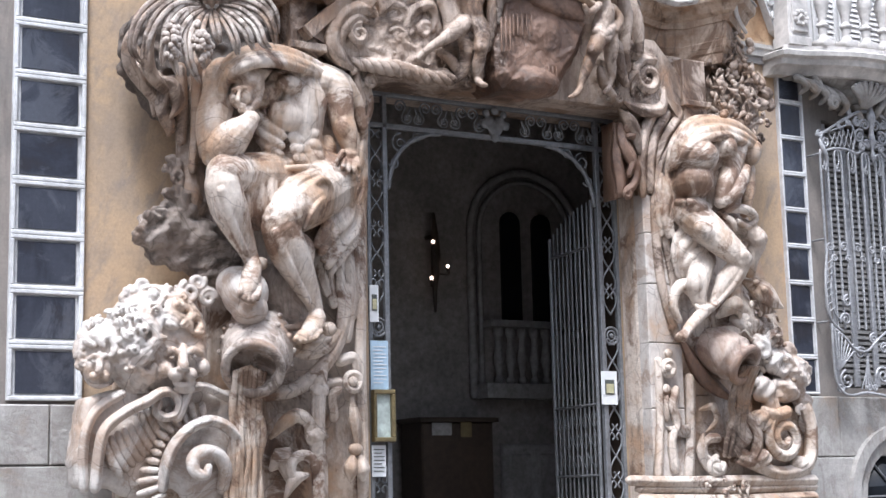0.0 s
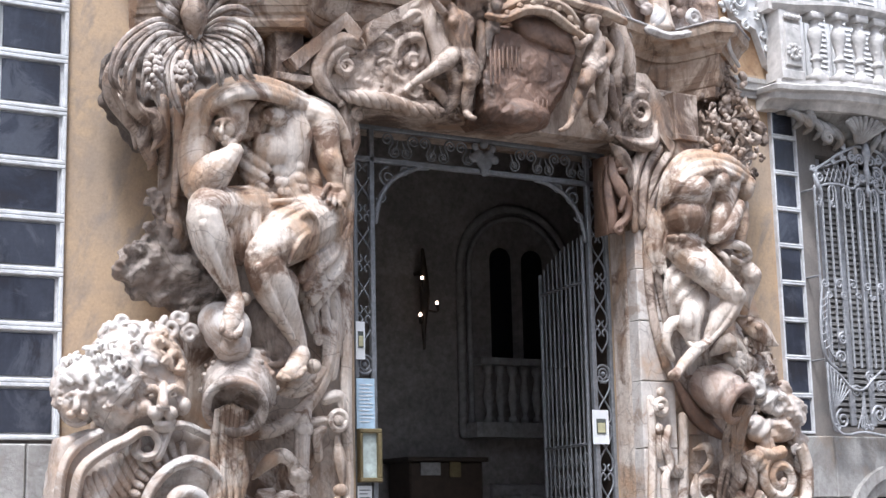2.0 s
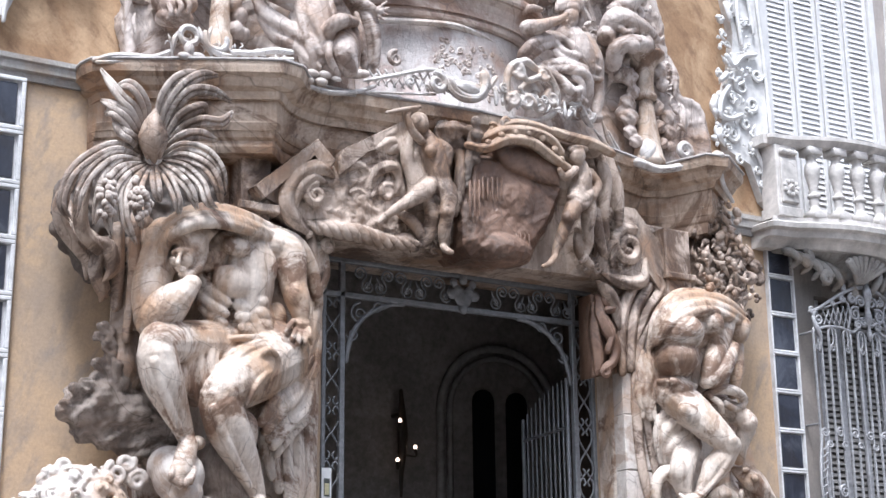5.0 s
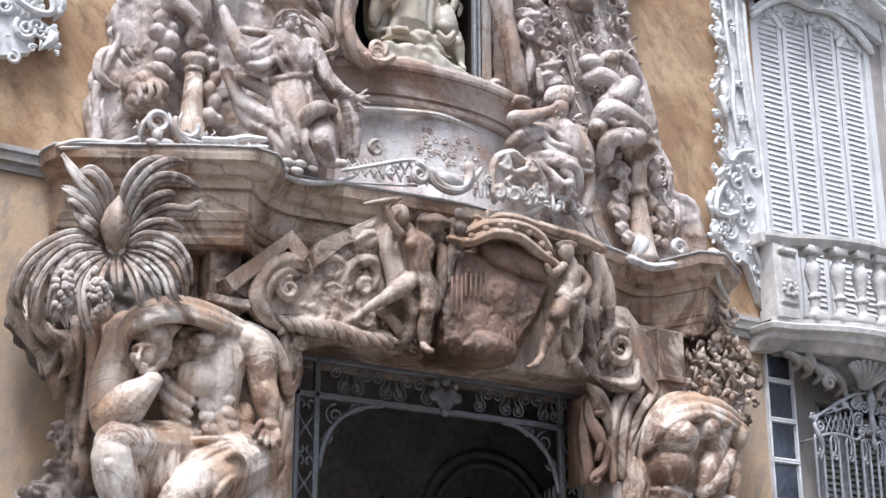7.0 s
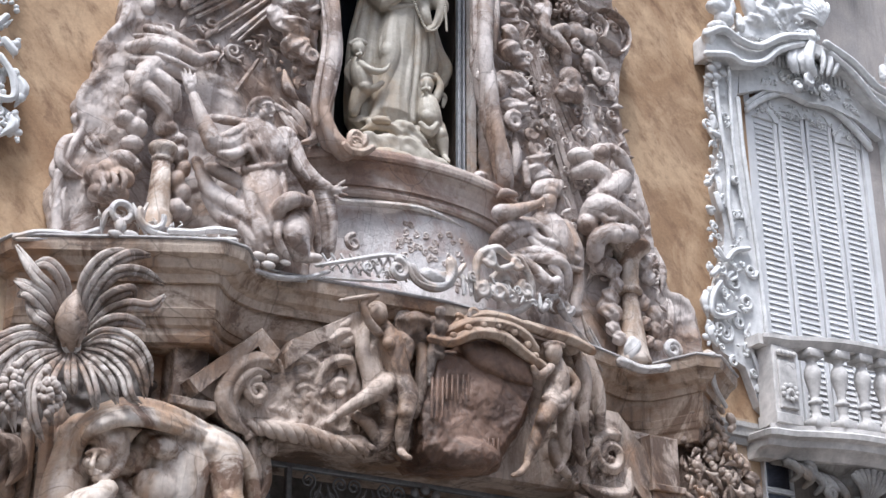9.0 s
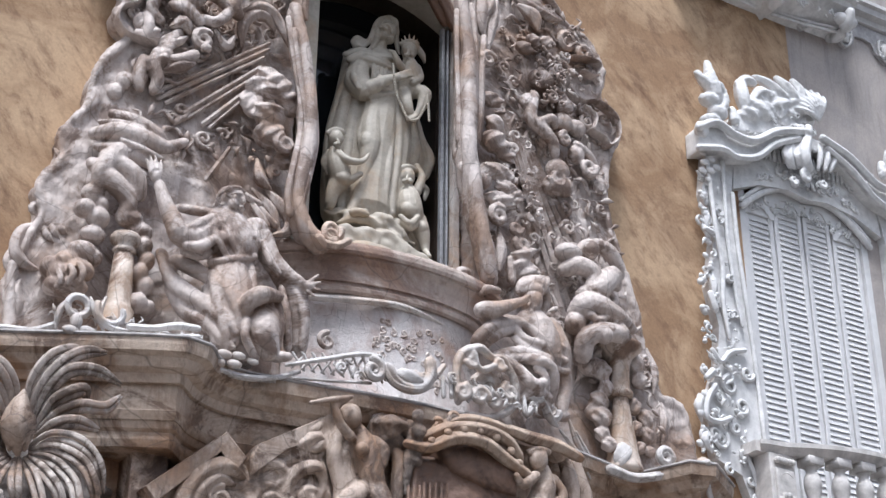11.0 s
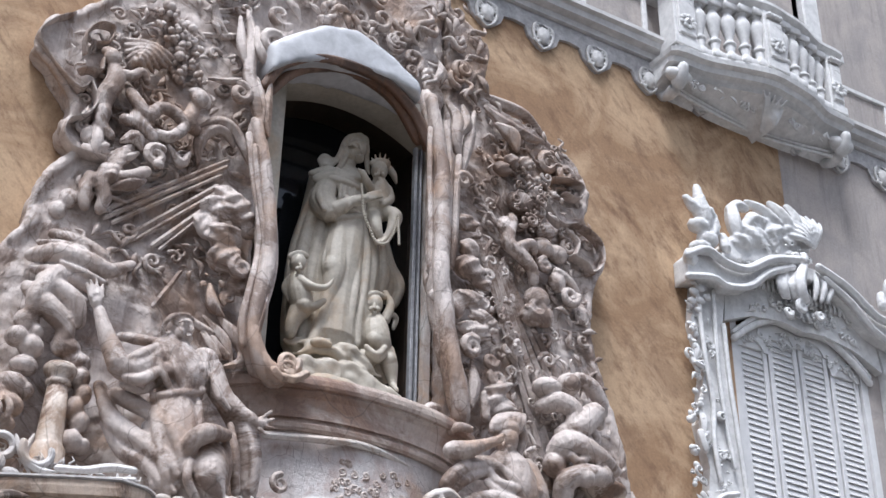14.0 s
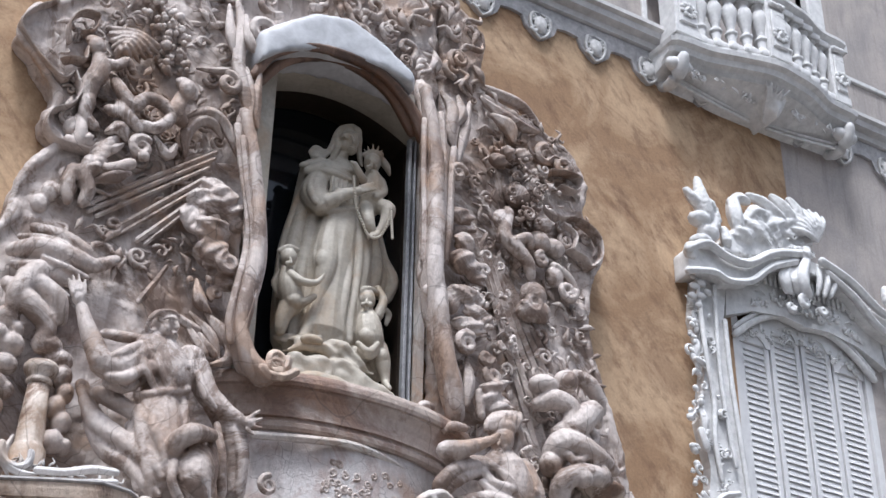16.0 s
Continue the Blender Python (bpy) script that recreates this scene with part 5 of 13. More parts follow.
solid("trunk", c, STAINED, palm)
# backing mass of the leaves, its dark colour standing in for shade
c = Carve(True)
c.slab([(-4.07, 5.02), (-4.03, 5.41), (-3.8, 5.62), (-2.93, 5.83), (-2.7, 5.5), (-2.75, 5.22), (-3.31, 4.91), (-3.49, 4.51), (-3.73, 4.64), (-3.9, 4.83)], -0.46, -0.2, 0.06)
solid("leaf_mass", c, SHADEDARK, palm, voxel=0.02, folds=0.03, relax=2, rough=0.05, size=0.09)
c = Carve(True)
c.tube([(-4.01, -0.7, 5.34, 0.032), (-4.12, -0.72, 5.15, 0.048), (-4.1, -0.66, 4.96, 0.048), (-3.93, -0.58, 4.8, 0.044), (-3.75, -0.5, 4.67, 0.037), (-3.62, -0.45, 4.53, 0.029)])
solid("leaf", c, STAINED, palm)
c = Carve(True)
c.tube([(-3.93, -0.8, 5.28, 0.032), (-3.99, -0.76, 5.07, 0.048), (-3.93, -0.7, 4.89, 0.048), (-3.75, -0.6, 4.78, 0.04), (-3.6, -0.5, 4.61, 0.033)])
solid("leaf", c, STAINED, palm)
for rows, w in (
    ([(-3.522, -0.840, 5.724), (-3.622, -0.973, 5.905), (-3.730, -1.007, 6.002), (-3.813, -0.930, 6.009)], 0.030),
    ([(-3.491, -0.820, 5.740), (-3.576, -0.953, 5.938), (-3.708, -0.987, 6.051), (-3.811, -0.910, 6.034)], 0.030),
    ([(-3.543, -0.840, 5.673), (-3.690, -0.973, 5.822), (-3.816, -1.007, 5.906), (-3.948, -0.930, 6.135)], 0.027),
    ([(-3.514, -0.820, 5.695), (-3.648, -0.953, 5.861), (-3.782, -0.987, 5.947), (-3.931, -0.910, 6.156)], 0.027),
    ([(-3.552, -0.840, 5.626), (-3.712, -0.973, 5.746), (-3.823, -1.007, 5.800), (-3.931, -0.930, 5.881)], 0.030),
    ([(-3.524, -0.820, 5.650), (-3.673, -0.953, 5.788), (-3.800, -0.987, 5.847), (-3.921, -0.910, 5.905)], 0.030),
    ([(-3.557, -0.840, 5.589), (-3.728, -0.973, 5.690), (-3.851, -1.007, 5.763), (-3.893, -0.930, 5.774)], 0.027),
    ([(-3.530, -0.820, 5.615), (-3.690, -0.953, 5.733), (-3.832, -0.987, 5.811), (-3.892, -0.910, 5.798)], 0.027),
    ([(-3.562, -0.840, 5.552), (-3.693, -0.973, 5.591), (-3.789, -1.007, 5.625), (-3.836, -0.930, 5.781)], 0.030),
    ([(-3.537, -0.820, 5.579), (-3.659, -0.953, 5.636), (-3.755, -0.987, 5.664), (-3.817, -0.910, 5.799)], 0.030),
    ([(-3.447, -0.840, 5.751), (-3.472, -0.950, 5.959), (-3.392, -1.020, 6.136), (-3.236, -1.000, 6.231), (-3.116, -0.930, 6.215)], 0.027),
    ([(-3.415, -0.820, 5.760), (-3.425, -0.930, 5.960), (-3.353, -1.000, 6.115), (-3.227, -0.980, 6.202), (-3.117, -0.910, 6.207)], 0.027),
    ([(-3.424, -0.840, 5.731), (-3.417, -0.950, 5.923), (-3.321, -1.020, 6.105), (-3.162, -1.000, 6.233), (-2.990, -0.930, 6.280)], 0.030),
    ([(-3.392, -0.820, 5.735), (-3.372, -0.930, 5.919), (-3.280, -1.000, 6.085), (-3.143, -0.980, 6.207), (-2.982, -0.910, 6.271)], 0.030),
    ([(-3.404, -0.840, 5.709), (-3.372, -0.950, 5.907), (-3.265, -1.020, 6.071), (-3.056, -1.000, 6.122), (-2.865, -0.930, 6.074)], 0.027),
    ([(-3.373, -0.820, 5.711), (-3.328, -0.930, 5.900), (-3.235, -1.000, 6.040), (-3.056, -0.980, 6.092), (-2.866, -0.910, 6.066)], 0.027),
    ([(-3.384, -0.840, 5.688), (-3.322, -0.950, 5.853), (-3.233, -1.020, 5.925), (-3.123, -1.000, 5.971), (-3.075, -0.930, 5.908)], 0.030),
    ([(-3.355, -0.820, 5.685), (-3.283, -0.930, 5.838), (-3.204, -1.000, 5.894), (-3.131, -0.980, 5.943), (-3.085, -0.910, 5.910)], 0.030),
    ([(-3.372, -0.840, 5.671), (-3.271, -0.950, 5.796), (-3.144, -1.020, 5.856), (-2.985, -1.000, 5.878), (-2.866, -0.930, 5.999)], 0.027),
    ([(-3.348, -0.820, 5.662), (-3.239, -0.930, 5.771), (-3.127, -1.000, 5.817), (-2.965, -0.980, 5.852), (-2.847, -0.910, 5.997)], 0.027),
    ([(-3.364, -0.840, 5.643), (-3.279, -0.973, 5.715), (-3.148, -1.007, 5.745), (-2.982, -0.930, 5.739)], 0.030),
    ([(-3.343, -0.820, 5.630), (-3.253, -0.953, 5.682), (-3.143, -0.987, 5.710), (-2.979, -0.910, 5.729)], 0.030),
    ([(-3.562, -0.880, 5.496), (-3.786, -0.992, 5.510), (-3.988, -1.068, 5.381), (-4.150, -1.108, 5.199), (-4.209, -1.110, 4.982), (-4.127, -1.070, 4.865)], 0.024),
    ([(-3.546, -0.860, 5.530), (-3.781, -0.972, 5.561), (-4.009, -1.048, 5.428), (-4.183, -1.088, 5.227), (-4.236, -1.090, 4.984), (-4.136, -1.050, 4.861)], 0.024),
    ([(-3.558, -0.880, 5.482), (-3.800, -1.020, 5.429), (-3.975, -1.100, 5.273), (-4.081, -1.120, 5.074), (-4.098, -1.070, 4.896)], 0.022),
    ([(-3.549, -0.860, 5.518), (-3.804, -1.000, 5.480), (-4.005, -1.080, 5.310), (-4.110, -1.100, 5.090), (-4.109, -1.050, 4.903)], 0.022),
    ([(-3.549, -0.880, 5.470), (-3.765, -1.020, 5.365), (-3.893, -1.100, 5.205), (-3.941, -1.120, 5.010), (-3.962, -1.070, 4.860)], 0.024),
    ([(-3.547, -0.860, 5.506), (-3.779, -1.000, 5.411), (-3.930, -1.080, 5.231), (-3.971, -1.100, 5.021), (-3.973, -1.050, 4.868)], 0.024),
    ([(-3.531, -0.880, 5.457), (-3.700, -1.020, 5.324), (-3.824, -1.100, 5.151), (-3.872, -1.120, 4.950), (-3.830, -1.070, 4.802)], 0.022),
    ([(-3.537, -0.860, 5.489), (-3.722, -1.000, 5.363), (-3.862, -1.080, 5.175), (-3.903, -1.100, 4.954), (-3.841, -1.050, 4.803)], 0.022),
    ([(-3.515, -0.880, 5.449), (-3.653, -1.020, 5.293), (-3.740, -1.100, 5.130), (-3.735, -1.120, 4.928), (-3.636, -1.070, 4.759)], 0.024),
    ([(-3.527, -0.860, 5.476), (-3.682, -1.000, 5.325), (-3.781, -1.080, 5.140), (-3.764, -1.100, 4.922), (-3.645, -1.050, 4.757)], 0.024),
    ([(-3.494, -0.880, 5.447), (-3.607, -1.047, 5.248), (-3.652, -1.113, 5.063), (-3.596, -1.070, 4.879)], 0.022),
    ([(-3.513, -0.860, 5.466), (-3.646, -1.027, 5.266), (-3.688, -1.093, 5.063), (-3.606, -1.050, 4.879)], 0.022),
    ([(-3.455, -0.880, 5.463), (-3.497, -1.100, 5.229), (-3.469, -1.070, 5.106)], 0.024),
    ([(-3.477, -0.860, 5.464), (-3.539, -1.080, 5.223), (-3.480, -1.050, 5.107)], 0.024),
    ([(-3.414, -0.880, 5.543), (-3.319, -1.020, 5.615), (-3.140, -1.100, 5.586), (-3.004, -1.120, 5.442), (-2.948, -1.070, 5.259)], 0.022),
    ([(-3.392, -0.860, 5.528), (-3.302, -1.000, 5.577), (-3.156, -1.080, 5.544), (-3.032, -1.100, 5.426), (-2.959, -1.050, 5.260)], 0.022),
    ([(-3.408, -0.880, 5.528), (-3.281, -1.020, 5.543), (-3.111, -1.100, 5.458), (-3.021, -1.120, 5.307), (-2.978, -1.070, 5.168)], 0.024),
    ([(-3.395, -0.860, 5.508), (-3.279, -1.000, 5.503), (-3.135, -1.080, 5.420), (-3.050, -1.100, 5.294), (-2.988, -1.050, 5.169)], 0.024),
    ([(-3.405, -0.880, 5.511), (-3.276, -1.020, 5.454), (-3.149, -1.100, 5.316), (-3.100, -1.120, 5.169), (-3.013, -1.070, 5.125)], 0.022),
    ([(-3.404, -0.860, 5.490), (-3.289, -1.000, 5.417), (-3.182, -1.080, 5.288), (-3.126, -1.100, 5.150), (-3.017, -1.050, 5.117)], 0.022),
    ([(-3.408, -0.880, 5.491), (-3.334, -1.047, 5.373), (-3.245, -1.113, 5.242), (-3.171, -1.070, 5.096)], 0.024),
    ([(-3.416, -0.860, 5.472), (-3.358, -1.027, 5.339), (-3.275, -1.093, 5.220), (-3.180, -1.050, 5.094)], 0.024),
    ([(-3.424, -0.880, 5.476), (-3.375, -1.047, 5.308), (-3.337, -1.113, 5.145), (-3.310, -1.070, 5.030)], 0.022),
    ([(-3.440, -0.860, 5.463), (-3.410, -1.027, 5.285), (-3.372, -1.093, 5.134), (-3.320, -1.050, 5.032)], 0.022),
):
    solid("leaf", Carve().blade(rows, w), PALMSTONE, palm)
c = Carve(True)
c.tube([(-3.48, -0.9, 5.48, 0.049), (-3.52, -0.95, 5.61, 0.09), (-3.53, -0.98, 5.73, 0.074), (-3.52, -1, 5.86, 0.033)])
c.tube([(-3.54, -0.92, 5.49, 0.033), (-3.59, -0.95, 5.64, 0.037), (-3.57, -0.98, 5.77, 0.02)])
c.tube([(-3.45, -0.94, 5.5, 0.033), (-3.45, -0.98, 5.66, 0.037), (-3.49, -1, 5.77, 0.02)])
solid("bud", c, STAINED, palm)
date_ball = Carve().knob((0, 0, 0), (0.027, 0.027, 0.031), 12, 8).mesh("date")
date_ball.materials.append(PALMSTONE)
date_ball.polygons.foreach_set("use_smooth", [True] * len(date_ball.polygons))
for (gx, gz, sd) in ((-3.908, 5.057, 1), (-3.644, 5.104, 2)):
    rg = random.Random(sd)
    for k in range(30):
        a, q = rg.uniform(0, 6.28), rg.uniform(0, 1) ** 0.6
        d = new("date", date_ball)
        d.parent = palm
        d.matrix_basis = Matrix.Translation((gx + 0.08 * q * math.cos(a), -1.13 - 0.06 * (1 - q), gz + 0.17 * q * math.sin(a)))
c = Carve(True)
c.tube([(-3.9, -0.5, 5.15, 0.066), (-3.92, -0.55, 4.94, 0.07), (-3.78, -0.58, 4.83, 0.056), (-3.79, -0.56, 4.66, 0.051), (-3.71, -0.52, 4.51, 0.047), (-3.72, -0.5, 4.44, 0.028)])
c.tube([(-3.98, -0.45, 5.2, 0.061), (-3.97, -0.5, 4.95, 0.061), (-3.85, -0.52, 4.79, 0.056), (-3.83, -0.48, 4.61, 0.037)])
c.tube([(-3.86, -0.6, 4.89, 0.047), (-3.73, -0.64, 4.84, 0.051), (-3.67, -0.62, 4.69, 0.047), (-3.73, -0.6, 4.57, 0.033)])
c.tube([(-3.22, -0.5, 5.09, 0.067), (-3.37, -0.55, 4.86, 0.071), (-3.39, -0.55, 4.66, 0.057), (-3.3, -0.5, 4.56, 0.043)])
solid("tendril", c, STAINED, palm)
# ---- rock and plants below the palm ----
c = Carve(True)
c.knob((-3.66, -0.4, 3.7), (0.243, 0.188, 0.178))
c.knob((-3.84, -0.5, 3.6), (0.16, 0.103, 0.129))
c.knob((-3.45, -0.38, 3.62), (0.255, 0.189, 0.189))
c.knob((-3.66, -0.42, 3.46), (0.202, 0.097, 0.121))
c.knob((-3.41, -0.4, 3.43), (0.255, 0.106, 0.132))
c.knob((-3.52, -0.42, 3.9), (0.173, 0.128, 0.189))
c.knob((-3.19, -0.35, 3.5), (0.206, 0.138, 0.172))
c.knob((-3.22, -0.35, 3.74), (0.155, 0.115, 0.287))
c.knob((-3.26, -0.4, 3.34), (0.23, 0.083, 0.104))
c.scroll((-3.32, -0.50, 4.3), 0.1, 0.03, 1.2, 0, 0.035, 0.02)
c.scroll((-3.62, -0.5, 4.07), 0.075, 0.023, 1.2, 30, 0.028, 0.019, 1)
c.scroll((-3.69, -0.5, 3.95), 0.056, 0.019, 1.2, 200, 0.023, 0.014, -1)
c.scroll((-3.64, -0.48, 4.22), 0.056, 0.019, 1.3, 120, 0.023, 0.014, 1)
c.scroll((-3.82, -0.58, 3.78), 0.055, 0.018, 1.2, 10, 0.023, 0.014, -1)
c.scroll((-3.9, -0.6, 3.72), 0.041, 0.014, 1, 90, 0.018, 0.014, 1)
c.scroll((-3.59, -0.55, 3.97), 0.047, 0.014, 1, 0, 0.019, 0.014, -1)
c.scroll((-3.71, -0.48, 4.16), 0.042, 0.014, 1, 0, 0.019, 0.014, 1)
tagged(solid("carved_rock", c, ROCK, voxel=0.018, folds=0.022, rough=0.07, size=0.09), "dark carved rock with small flowers under the palm", "carving")
c = Carve()
c.knob((-3.152, -0.8, 3.11), (0.192, 0.22, 0.201))
c.knob((-3.129, -0.84, 2.976), (0.148, 0.18, 0.139))
c.knob((-3.18, -0.7, 3.192), (0.176, 0.2, 0.158))
tagged(solid("carved_boulder", c, PALE, voxel=0.012, relax=6, rough=0.006, size=0.1), "smooth pale boulder under the giant's foot", "carving", "boulders under the giant")
c = Carve()
c.knob((-2.769, -0.62, 3.179), (0.216, 0.2, 0.243))
c.knob((-2.687, -0.66, 2.998), (0.161, 0.18, 0.152))
c.knob((-2.87, -0.7, 2.897), (0.124, 0.12, 0.088))
c.tube([(-2.656, -0.72, 3.172, 0.031), (-2.613, -0.78, 2.988, 0.036), (-2.687, -0.82, 2.857, 0.035), (-2.856, -0.84, 2.83, 0.031)])
tagged(solid("carved_boulder", c, ROCK, voxel=0.014, relax=2, folds=0.006, rough=0.02, size=0.05), "rough brown boulder behind the giant's foot", "carving", "boulders under the giant")
# ---- lion head with curled mane ----
c = Carve()
c.knob((-3.619, -0.62, 2.596), (0.189, 0.21, 0.224))
c.tube([(-3.841, -0.83, 2.599, 0.026), (-3.798, -0.89, 2.621, 0.031), (-3.746, -0.91, 2.585, 0.022)])
c.tube([(-3.7, -0.91, 2.586, 0.022), (-3.629, -0.88, 2.626, 0.031), (-3.53, -0.8, 2.609, 0.027)])
c.tube([(-3.705, -0.86, 2.644, 0.04), (-3.726, -0.92, 2.559, 0.039), (-3.74, -0.96, 2.494, 0.048)])
c.knob((-3.743, -0.97, 2.467), (0.057, 0.03, 0.026))
c.knob((-3.773, -0.9, 2.428), (0.061, 0.07, 0.057))
c.knob((-3.663, -0.9, 2.43), (0.061, 0.07, 0.057))
c.knob((-3.799, -0.88, 2.56), (0.026, 0.02, 0.015))
c.knob((-3.616, -0.87, 2.57), (0.026, 0.02, 0.015))
c.knob((-3.829, -0.8, 2.479), (0.075, 0.08, 0.075))
c.knob((-3.517, -0.78, 2.496), (0.067, 0.08, 0.076))
c.tube([(-3.774, -0.88, 2.36, 0.022), (-3.712, -0.91, 2.341, 0.026), (-3.618, -0.88, 2.367, 0.022)])
c.knob((-3.686, -0.84, 2.321), (0.088, 0.07, 0.04))
c.knob((-4.289, -0.52, 2.492), (0.114, 0.2, 0.149))
c.tube([(-4.4, -0.68, 2.555, 0.022), (-4.365, -0.71, 2.579, 0.022), (-4.341, -0.72, 2.553, 0.017)])
c.tube([(-4.324, -0.72, 2.553, 0.017), (-4.286, -0.71, 2.581, 0.022), (-4.217, -0.66, 2.552, 0.022)])
c.tube([(-4.327, -0.7, 2.59, 0.026), (-4.348, -0.76, 2.472, 0.03)])
c.knob((-4.352, -0.76, 2.455), (0.034, 0.025, 0.022))
c.knob((-4.376, -0.71, 2.419), (0.039, 0.05, 0.034))
c.knob((-4.288, -0.71, 2.421), (0.039, 0.05, 0.035))
c.tube([(-4.385, -0.67, 2.358, 0.017), (-4.329, -0.69, 2.34, 0.022), (-4.252, -0.67, 2.36, 0.017)])
c.knob((-4.379, -0.7, 2.532), (0.017, 0.015, 0.013))
c.knob((-4.275, -0.69, 2.531), (0.017, 0.015, 0.013))
# locks of the mane sweep up and out from the brow, lie on the head and curl at their tips
rngl = random.Random(11)
for hx, hy, hz, rx, ry, rz, fx, fz, near, first, last, n in ((-3.843, -0.50, 2.735, 0.40, 0.36, 0.43, -3.719, 2.604, 0.20, -40, 235, 64), (-4.226, -0.42, 2.619, 0.19, 0.25, 0.27, -4.326, 2.512, 0.13, 0, 200, 26)):
    c.knob((hx, hy, hz), (rx, ry, rz))
    for k in range(n):
        a = radians(first + (last - first) * (k + rngl.uniform(-0.3, 0.3)) / (n - 1))
        start, length = near * rngl.uniform(0.9, 1.3) + 0.20 * (k % 3) * rx, rngl.uniform(0.16, 0.26)
        ph, hand, pts = rngl.uniform(0, 6.28), rngl.choice((-1, 1)), []
        for i in range(7):
            r = start + length * i / 6
            sway = a + 0.22 * math.sin(ph + 0.8 * i)
            x, z = fx + r * math.cos(sway), fz + r * math.sin(sway)
            u = math.hypot((x - hx) / rx, (z - hz) / rz)
            if u > 1.0:
                x, z, u = hx + (x - hx) / u, hz + (z - hz) / u, 1.0
            pts.append((x, hy - ry * math.sqrt(1.0 - u * u) - 0.035, z, 0.033 - 0.002 * i))
        c.tube(pts, 12, flute=3, taper=0.7, steps=3)
        r = rngl.uniform(0.04, 0.055)
        c.scroll((pts[-1][0], pts[-1][1] - 0.03, pts[-1][2]), r, 0.014, 1.3, math.degrees(a), 0.019, 0.014, hand, lift=0.05)
c.scroll((-3.588, -0.68, 3.115), 0.09, 0.023, 1.4, 120, 0.032, 0.023, 1)
c.scroll((-3.5, -0.62, 3.209), 0.068, 0.023, 1.4, 20, 0.032, 0.023, -1)
c.scroll((-3.962, -0.6, 3.162), 0.063, 0.022, 1.4, 200, 0.031, 0.022, 1)
c.scroll((-4.089, -0.6, 3.058), 0.062, 0.022, 1.4, 90, 0.031, 0.022, -1)
c.scroll((-3.408, -0.62, 3.085), 0.078, 0.023, 1.4, 10, 0.032, 0.023, 1)
tagged(solid("lion_statue", c, PALE, voxel=0.009, relax=1, rough=0.005, size=0.05), "pale marble lion head with a curled mane", "statue", "portal statues")
# ---- urn pouring water ----
urn = thing("carved_urn", "ringed stone urn pouring carved water", "carving", "urns of the portal")
c = Carve().turned((-2.86, -0.45, 2.86), (-3.16, -0.98, 2.47), [(0, 0.05), (0.03, 0.15), (0.2, 0.26), (0.28, 0.28), (0.30, 0.30), (0.36, 0.30), (0.38, 0.285), (0.5, 0.285), (0.52, 0.30), (0.58, 0.30), (0.60, 0.275), (0.72, 0.262), (0.74, 0.275), (0.8, 0.27), (0.82, 0.245), (0.92, 0.232), (0.94, 0.262), (1.0, 0.262), (1.02, 0.235), (1.0, 0.19), (0.8, 0.18), (0.75, 0.02)])
solid("body", c, PALMSTONE, urn)
for q, r in ((0.33, 0.30), (0.55, 0.30)):
    for k in range(14):
        w = 2 * math.pi * k / 14
        ax = np.array((-0.30, -0.53, -0.39)) / 0.72
        n1 = np.cross(ax, (0.0, 0.0, 1.0))
        n1 /= np.linalg.norm(n1)
        p = np.array((-2.86, -0.45, 2.86)) + np.array((-0.30, -0.53, -0.39)) * q + r * (math.cos(w) * n1 + math.sin(w) * np.cross(ax, n1))
        solid("boss", Carve().knob(tuple(p), 0.026, 10, 6), PALMSTONE, urn)
for k in range(13):
    c = Carve()
    x0, rw = -3.28 + 0.021 * k, random.Random(40 + k)
    zt = 2.50 - 0.008 * abs(k - 6)
    pts = [(x0 + rw.uniform(-0.01, 0.01), -0.90, zt, 0.02)]
    for q in range(1, 7):
        pts.append((x0 + 0.012 * q * (k - 5) * 0.06 + 0.006 * q + rw.uniform(-0.02, 0.02), -0.82 + 0.02 * q + rw.uniform(-0.02, 0.02), zt - 0.24 * q, rw.uniform(0.018, 0.034)))
    solid("water_strand", c.tube(pts, 7), ALABASTER, urn)
# ---- great volute at the foot ----
vol = thing("great_volute", "pale marble base with a great spiral volute", "carving", "volutes of the portal")
c = Carve()
c.slab([(-4.41, 2.26), (-4.06, 2.35), (-3.12, 2.34), (-3.06, 2.10), (-3.00, 1.54), (-4.44, 1.56), (-4.48, 1.75), (-4.45, 2.01)], -0.58, -0.3, 0.05)
c.knob((-3.969, -0.52, 1.882), (0.375, 0.12, 0.419))
c.knob((-3.386, -0.58, 1.734), (0.359, 0.1, 0.359))
c.knob((-3.43, -0.5, 2.261), (0.227, 0.14, 0.109))
solid("mass", c, PALE, vol, voxel=0.025, relax=4, rough=0.02, size=0.12)
c = Carve(True, 1.0)
c.tube([(-4.329, -0.62, 1.561, 0.043), (-4.319, -0.66, 1.793, 0.043), (-4.282, -0.7, 2.005, 0.043), (-4.133, -0.74, 2.14, 0.043), (-3.969, -0.78, 2.226, 0.044), (-3.855, -0.8, 2.295, 0.039), (-3.75, -0.8, 2.279, 0.035), (-3.712, -0.8, 2.196, 0.031), (-3.737, -0.78, 2.123, 0.031), (-3.821, -0.76, 2.097, 0.035), (-3.878, -0.74, 2.142, 0.035), (-3.86, -0.74, 2.212, 0.031)], flat=1.4, steps=5)
solid("crest_band", c, PALE, vol)
c = Carve(True, 1.0)
c.tube([(-3.718, -0.78, 2.097, 0.035), (-3.671, -0.8, 2.218, 0.035), (-3.626, -0.8, 2.315, 0.035), (-3.511, -0.78, 2.345, 0.036), (-3.371, -0.72, 2.306, 0.036), (-3.22, -0.64, 2.255, 0.032)], flat=1.3, steps=5)
solid("crest_band", c, PALE, vol)
c = Carve(True, 1.0)
